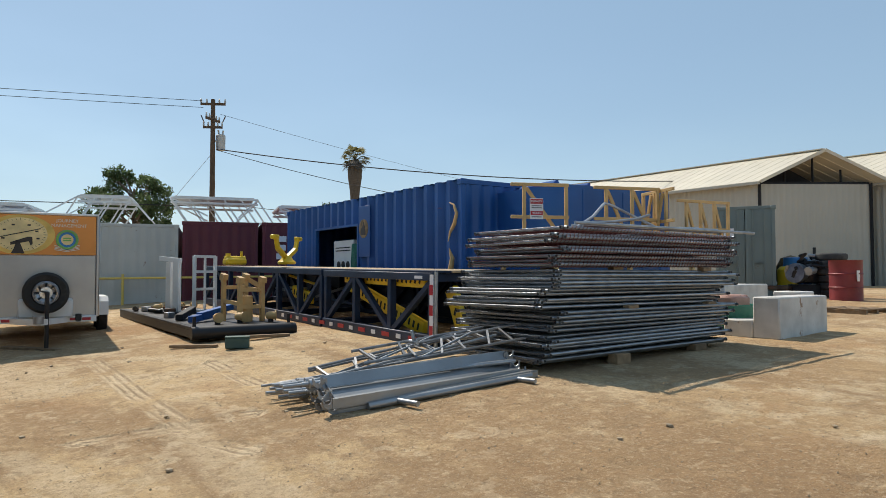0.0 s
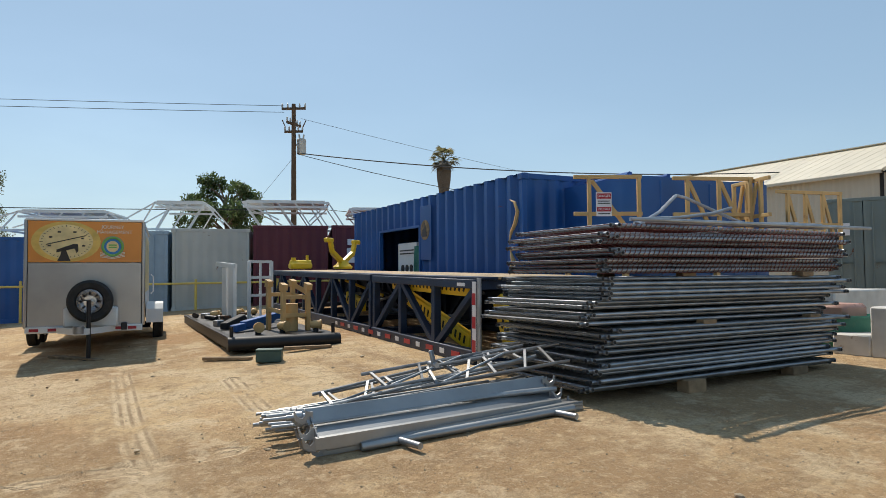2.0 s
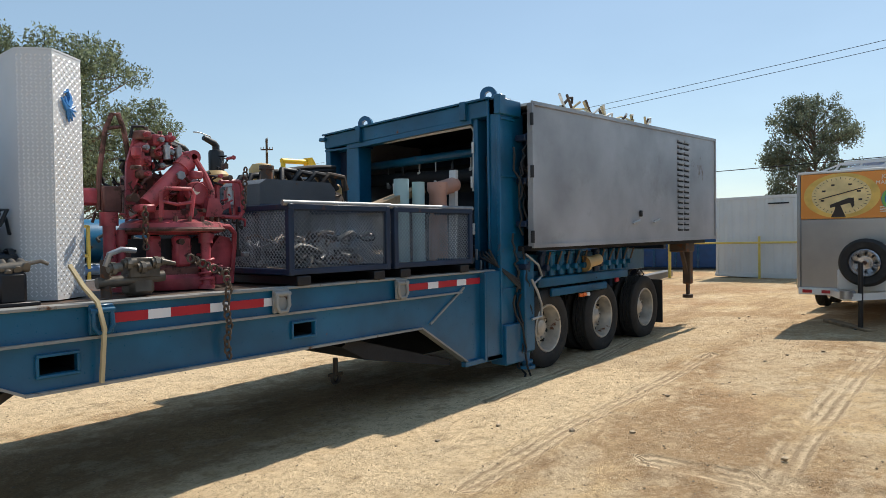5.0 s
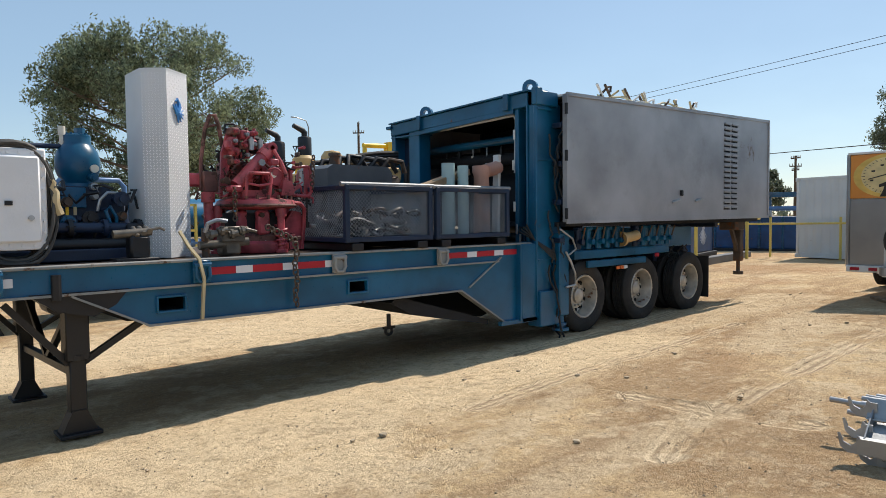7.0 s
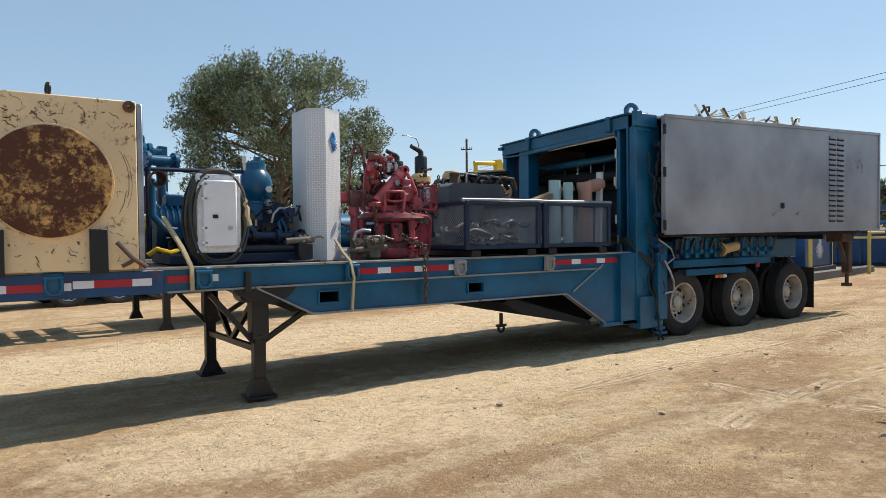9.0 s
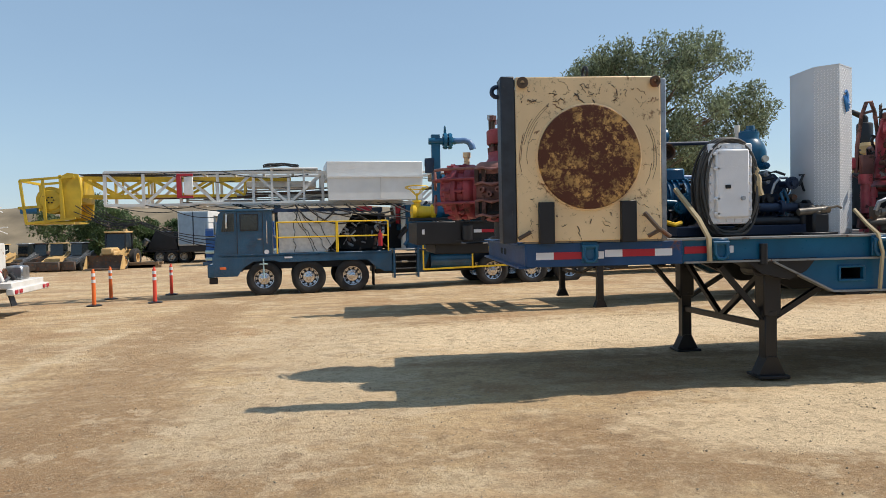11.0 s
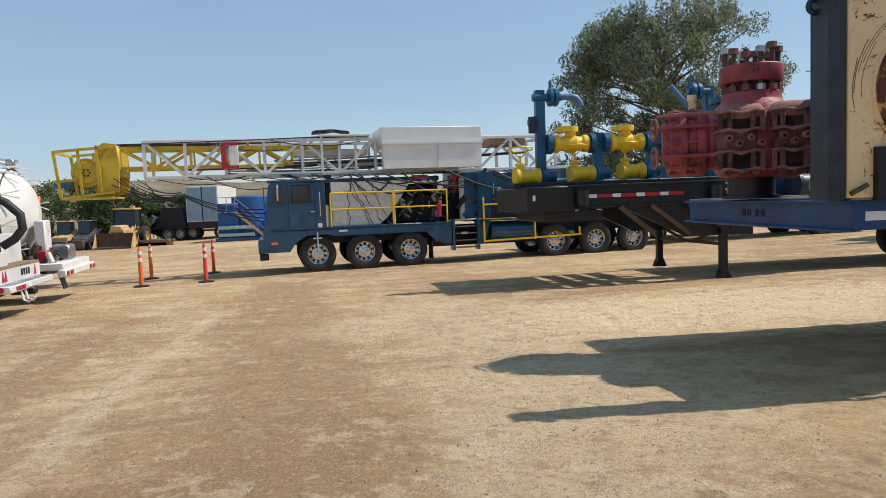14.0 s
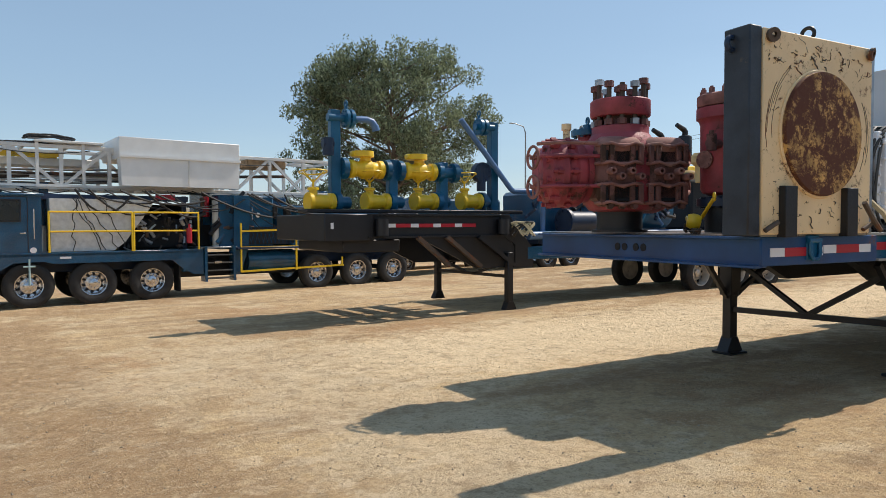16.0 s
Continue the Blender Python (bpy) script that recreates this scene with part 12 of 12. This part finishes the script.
def tree(at, H, R, label, seed, material, trunk_r=0.35, clear=0.25, leaves=9000, leaf=0.3, limbs=26, flat=0.8, tuft=0.17):
    T = thing("tree", at, label, "tree", group="trees round the yard")
    rng = random.Random(seed)
    tr = Shape()
    top = H * 0.8
    pts = [(0.03 * H * math.sin(1.3 * i + seed) * i / 6, 0.02 * H * math.cos(i + seed) * i / 6, top * i / 6) for i in range(7)]
    tr.tube(pts, [trunk_r * (1 - 0.13 * i) for i in range(7)], 10)
    ends = []
    for k in range(limbs):
        f = clear + (0.95 - clear) * (k + rng.random()) / limbs
        a = rng.uniform(0, math.tau)
        b = Vector(pts[min(6, int(f * 6))]).lerp(Vector(pts[min(6, int(f * 6) + 1)]), f * 6 % 1)
        reach = R * (0.5 + 0.5 * math.sin(math.pi * min(1, (f - clear) / (1 - clear) * 0.85 + 0.18))) * rng.uniform(0.6, 1.05)
        e = b + Vector((math.cos(a) * reach, math.sin(a) * reach, (H * 0.24 * rng.uniform(0.4, 1.1)) * flat))
        e.z = min(e.z, H * rng.uniform(0.86, 1.0))
        mid = b.lerp(e, 0.5) + Vector((0, 0, 0.05 * H * rng.uniform(-0.3, 1)))
        tr.tube([b, mid, e], [trunk_r * 0.34, trunk_r * 0.2, trunk_r * 0.06], 6)
        ends.append((e, R * tuft * rng.uniform(0.8, 1.7)))
        for j in range(3):
            q = mid.lerp(e, rng.uniform(0.1, 0.9)) + Vector([rng.uniform(-1, 1) * R * 0.24, rng.uniform(-1, 1) * R * 0.24, rng.uniform(-0.3, 1) * R * 0.2])
            tr.tube([mid.lerp(e, 0.35 * j), q], [trunk_r * 0.1, trunk_r * 0.03], 5)
            ends.append((q, R * tuft * rng.uniform(0.5, 1.2)))
    part("trunk", tr, BARK, T)
    part("crown", leaf_cloud("crown", ends, leaves, leaf, seed, material), None, T)
    return T


tree((25.3, 72.5, -0.4), 21.0, 12.0, "large spreading eucalyptus with grey-green foliage", 3, LEAF, 0.42, 0.08, 110000, 0.175, 90, 0.9, 0.112)
tree((79.5, 19.6, 0.3), 16.8, 4.9, "tall airy eucalyptus behind the container row", 8, LEAF3, 0.25, 0.12, 30000, 0.15, 90, 0.8, 0.16)
tree((52.0, -1.9, 0.9), 8.8, 3.3, "broad green leafy tree behind the containers", 14, LEAF2, 0.25, 0.2, 16000, 0.14, 46, 0.8, 0.15)
tree((56.0, -19.5, 0.9), 7.2, 3.0, "green tree top behind the blue container", 19, LEAF2, 0.3, 0.3, 6000, 0.16, 18)
for x, y, h, r, s in ((-57.6, 86, 13.6, 5.2, 31), (-68, 96, 13, 6, 32), (-63, 92, 12, 6.5, 37), (-34, 92, 5.5, 4, 33)):
    tree((x, y, -0.4), h, r, "hazy olive tree beyond the far bank", s, LEAF3, 0.4, 0.2, 9000, 0.24, 20)
for x, y, h, r, s in ((-24.5, 58, 4.6, 3.2, 41), (-28, 60, 5.4, 3.4, 42), (-21, 61, 3.6, 2.8, 43)):
    tree((x, y, -0.5), h, r, "dense green shrub at the foot of the bank", s, LEAF2, 0.2, 0.05, 12000, 0.14, 22, 0.6, 0.2)
for x, y, h, r, s in ((75.0, 34.0, 7.4, 2.6, 51), (84, 38.5, 7.5, 3.5, 52), (95, 52, 10, 7, 53), (62, 56, 8, 5, 54), (110, 10, 9, 6, 55), (100, -60, 8, 6, 56)):
    tree((x, y, 0.2), h, r, "distant hazy tree beyond the yard", s, LEAF3, 0.3, 0.2, 5000, 0.26, 16)


def palm(at, H):
    T = thing("fan_palm", at, "tall fan palm with a shaggy dry skirt", "palm tree")
    part("trunk", Shape().tube([(0, 0, 0), (0.2, 0.1, H * 0.5), (0.0, 0.0, H * 0.86)], [0.45, 0.36, 0.34], 12), BARK, T)
    part("dry_skirt", Shape().lathe([(0.4, H * 0.5), (0.62, H * 0.55), (0.8, H * 0.66), (1.05, H * 0.74), (1.12, H * 0.80), (0.85, H * 0.855), (0.4, H * 0.88)], n=22), PALMSKIRT, T)
    g = random.Random(4)
    for k in range(52):
        a, e = g.uniform(0, math.tau), g.uniform(-0.75, 1.4)
        L = g.uniform(1.9, 2.9)
        d = Vector((math.cos(a) * math.cos(e), math.sin(a) * math.cos(e), math.sin(e)))
        base = Vector((0, 0, H * 0.885))
        f = Shape()
        tip = base + d * L * 0.6
        f.tube([base, tip], 0.03, 4)
        u = d.cross(Vector((0, 0, 1))).normalized()
        for j in range(13):
            t = -1.3 + 2.6 * j / 12
            q = (d * math.cos(t) + u * math.sin(t)) * L * 0.42 * g.uniform(0.85, 1.1)
            o = q.cross(d.cross(u)).normalized() * 0.07
            droop = Vector((0, 0, -0.22 - 0.2 * abs(t)))
            f.add([tip, tip + q * 0.55 + o, tip + q + droop, tip + q * 0.55 - o], [(0, 1, 2, 3)])
        part("frond", f, PALMLEAF if e > -0.2 else PALMSKIRT, T)


palm((92.5, -40.1, 0.9), 21.0)


# ---- poles and wires ----
def utility_pole(at, H, label, arms=True):
    T = thing("utility_pole", at, label, "utility pole", rz=0, group="utility poles")
    part("pole", Shape().tube([(0, 0, 0), (0, 0, H)], [0.17, 0.11], 12), POLEWOOD, T)
    for z, w, rz in ((H - 0.25, 1.3, 0.5), (H - 1.1, 1.2, -0.7), (H - 1.5, 1.0, 0.5)):
        d = Vector((math.sin(rz), math.cos(rz), 0))
        a = part("crossarm", Shape().bar(-d * w / 2 + Vector((0, 0, z)), d * w / 2 + Vector((0, 0, z)), 0.1, 0.12), POLEWOOD, T)
        for f in (-0.48, -0.25, 0.25, 0.48):
            c = d * w * f + Vector((0, 0, z + 0.06))
            part("insulator", Shape().lathe([(0.02, 0), (0.05, 0.04), (0.05, 0.1), (0.03, 0.15), (0.045, 0.2), (0, 0.24)], c, n=10), PLASTIC, a)
    if arms:
        tr = part("transformer", Shape().lathe([(0, 0), (0.24, 0.02), (0.25, 0.8), (0.2, 0.86), (0, 0.88)], (0.1, -0.45, H - 2.7), n=20), PLASTIC, T)
        part("bushing", Shape().cyl((0.1, -0.55, H - 1.84), (0.1, -0.58, H - 1.6), 0.05, n=8).cyl((0.1, -0.35, H - 1.84), (0.1, -0.32, H - 1.6), 0.05, n=8), PLASTIC, tr)
        part("mount", Shape().box((0.05, -0.2, H - 2.2), (0.1, 0.4, 0.1)), GALV, tr)
        part("cutout", Shape().cyl((0, 0.45, H - 1.3), (0.1, 0.6, H - 0.9), 0.03, n=6).cyl((0, -0.5, H - 1.2), (0.1, -0.7, H - 0.8), 0.03, n=6), OLDSTEEL, T)
    return T


utility_pole((36.2, -2.95, 0.9), 10.25, "brown wooden utility pole with a grey transformer")
for x, y, h in ((42.0, 61.3, 11.9), (76.2, 30.9, 8.0), (60, -90, 10)):
    utility_pole((x, y, 0), h, "distant wooden utility pole", arms=False)


def wire(a, b, sag, label, r=0.014):
    a = Vector(a)
    solid("overhead_wire", Shape().tube([p - a for p in strand(a, b, sag, 24)], r, 5), HOSE, tuple(a), label, "wire", group="overhead wires")


top = Vector((36.2, -2.95, 10.9))
for k, dz in enumerate((0.0, -0.35)):
    wire(top + Vector((0, 0.5, dz + 0.1)), (52, 75, 10.2 + dz), 0.5, "thin black overhead wire running from the pole")
wire(top + Vector((0, -0.4, -0.5)), (60, -90, 9.6), 1.6, "thin black overhead wire running from the pole", 0.010)
wire(top + Vector((0, -0.2, -2.4)), (20.0, -34.0, 7.6), 0.9, "thick black service cable running to the shed", 0.03)
wire(top + Vector((0, -0.2, -2.45)), (30.5, -16.0, 5.6), 0.25, "black service cable running from the pole", 0.018)
wire(top + Vector((0, 0.1, -5.5)), (46, 62, 6.2), 0.5, "low black cable running along the container row", 0.022)
wire(top + Vector((0, -0.1, -5.3)), (27.0, -20.0, 4.6), 0.35, "low black cable running from the pole", 0.018)
wire((36.2, -2.9, 8.2), (33.5, 0.2, 4.6), 0.0, "steel guy wire of the pole", 0.010)
sl = thing("street_lamp", (42.6, 72.2, -0.3), "distant slender street lamp with a curved arm", "street lamp")
part("lamp_pole", Shape().tube([(0, 0, 0), (0, 0, 12.9), (-0.3, 0, 13.6), (-1.6, 0, 13.9)], [0.12, 0.08, 0.06, 0.05], 8), GALV, sl)
part("lamp_head", Shape().box((-1.9, 0, 13.88), (0.7, 0.25, 0.12), bev=0.04), GALV, sl)


# ---- far bank, low buildings and skyline ----
def bank():
    """A long low earth bank beyond the yard."""
    V, F = [], []
    n = 160
    prof = ((0, 0.0), (3, 1.5), (7, 3.2), (11, 4.4), (20, 4.6), (60, 0.0))
    for i in range(n + 1):
        t = i / n
        x = -150 + 330 * t
        y = 66 + 14 * math.sin(t * 3.0) + 2.5 * noise.noise((x * 0.05, 0, 0))
        for d, h in prof:
            V.append((x + 0.6 * noise.noise((x * 0.3, d, 3)), y + d, -0.5 + h * (1.25 - 0.45 * min(1, max(0, (x + 10) / 30)) + 0.3 * noise.noise((x * 0.04, d * 0.1, 7)))))
    k = len(prof)
    for i in range(n):
        for j in range(k - 1):
            F.append((i * k + j, (i + 1) * k + j, (i + 1) * k + j + 1, i * k + j + 1))
    me = bpy.data.meshes.new("earth_bank")
    me.from_pydata(V, [], F)
    me.polygons.foreach_set("use_smooth", [True] * len(F))
    me.materials.append(EARTH)
    tagged(new("earth_bank", me), "low brown earth bank beyond the yard", "bank", kind="structure")


bank()


def far_trees():
    """A ragged line of far woods all round the horizon."""
    g = np.random.default_rng(77)
    P = []
    for a in np.linspace(0, math.tau, 420):
        r = g.uniform(230, 420)
        h = g.uniform(2.5, 7.5)
        for _ in range(26):
            P.append((r * math.cos(a) + g.normal(0, 4), r * math.sin(a) + g.normal(0, 4), abs(g.normal(0, 0.55)) * h - 0.3))
    P = np.array(P)
    n = len(P)
    d = g.normal(0, 1, (n, 3))
    d /= np.linalg.norm(d, axis=1)[:, None]
    o = np.cross(d, g.normal(0, 1, (n, 3)))
    o /= np.linalg.norm(o, axis=1)[:, None]
    s = g.uniform(0.7, 2.0, n)[:, None]
    V = np.stack([P - d * s, P + o * s, P + d * s, P - o * s], 1).reshape(-1, 3)
    me = bpy.data.meshes.new("far_woods")
    me.from_pydata(V.tolist(), [], [(4 * i, 4 * i + 1, 4 * i + 2, 4 * i + 3) for i in range(n)])
    me.materials.append(LEAF3)
    tagged(new("far_woods", me), "hazy far line of trees on the horizon", "woods", kind="stuff")


far_trees()


# ---- stones and clods on the dirt ----
def stones():
    g = random.Random(5)
    ms = []
    for k in range(5):
        bm = bmesh.new()
        bmesh.ops.create_icosphere(bm, subdivisions=1, radius=1)
        for v in bm.verts:
            v.co *= g.uniform(0.65, 1.1)
            v.co.z *= 0.6
        me = bpy.data.meshes.new("stone")
        bm.to_mesh(me)
        bm.free()
        me.materials.append(STONE)
        ms.append(me)
    N = 26000
    h = np.random.default_rng(8)
    V = []
    unit = np.array([(1, 0, 0), (-1, 0, 0), (0, 1, 0), (0, -1, 0), (0, 0, 1), (0, 0, -1)], float)
    for k in range(N):
        x, y = h.uniform(-7, 14), h.uniform(0, 15)
        r = 0.003 + 0.009 * h.random() ** 4
        V.append(unit * h.uniform(0.6, 1.25, (6, 1)) * r * (1, 1, 0.75) + (x, y, smooth_gz(x, y) + 0.022 * noise.noise((x * 0.5, y * 0.5, 0)) + 0.012 * noise.noise((x * 2.1, y * 2.1, 4)) + 0.25 * r))
    V = np.concatenate(V)
    f = np.array([(0, 2, 4), (2, 1, 4), (1, 3, 4), (3, 0, 4), (2, 0, 5), (1, 2, 5), (3, 1, 5), (0, 3, 5)])
    F = (np.arange(N)[:, None, None] * 6 + f).reshape(-1, 3)
    me = bpy.data.meshes.new("gravel")
    me.from_pydata(V.tolist(), [], F.tolist())
    me.materials.append(STONE)
    tagged(new("gravel", me), "scattered small stones and clods on the dirt", "gravel", kind="stuff")
    for k in range(60):
        x, y = g.uniform(2, 15), g.uniform(0.5, 8.5)
        ob = new("clod", ms[k % 5])
        r = g.uniform(0.015, 0.035)
        ob.matrix_basis = pose(x, y, smooth_gz(x, y) + r * 0.3, 0, 0, g.uniform(0, 360)) @ Matrix.Diagonal((r, r * 1.2, r, 1))
        tagged(ob, "small tan clod of dry earth", "clod", "clods on the dirt")


stones()
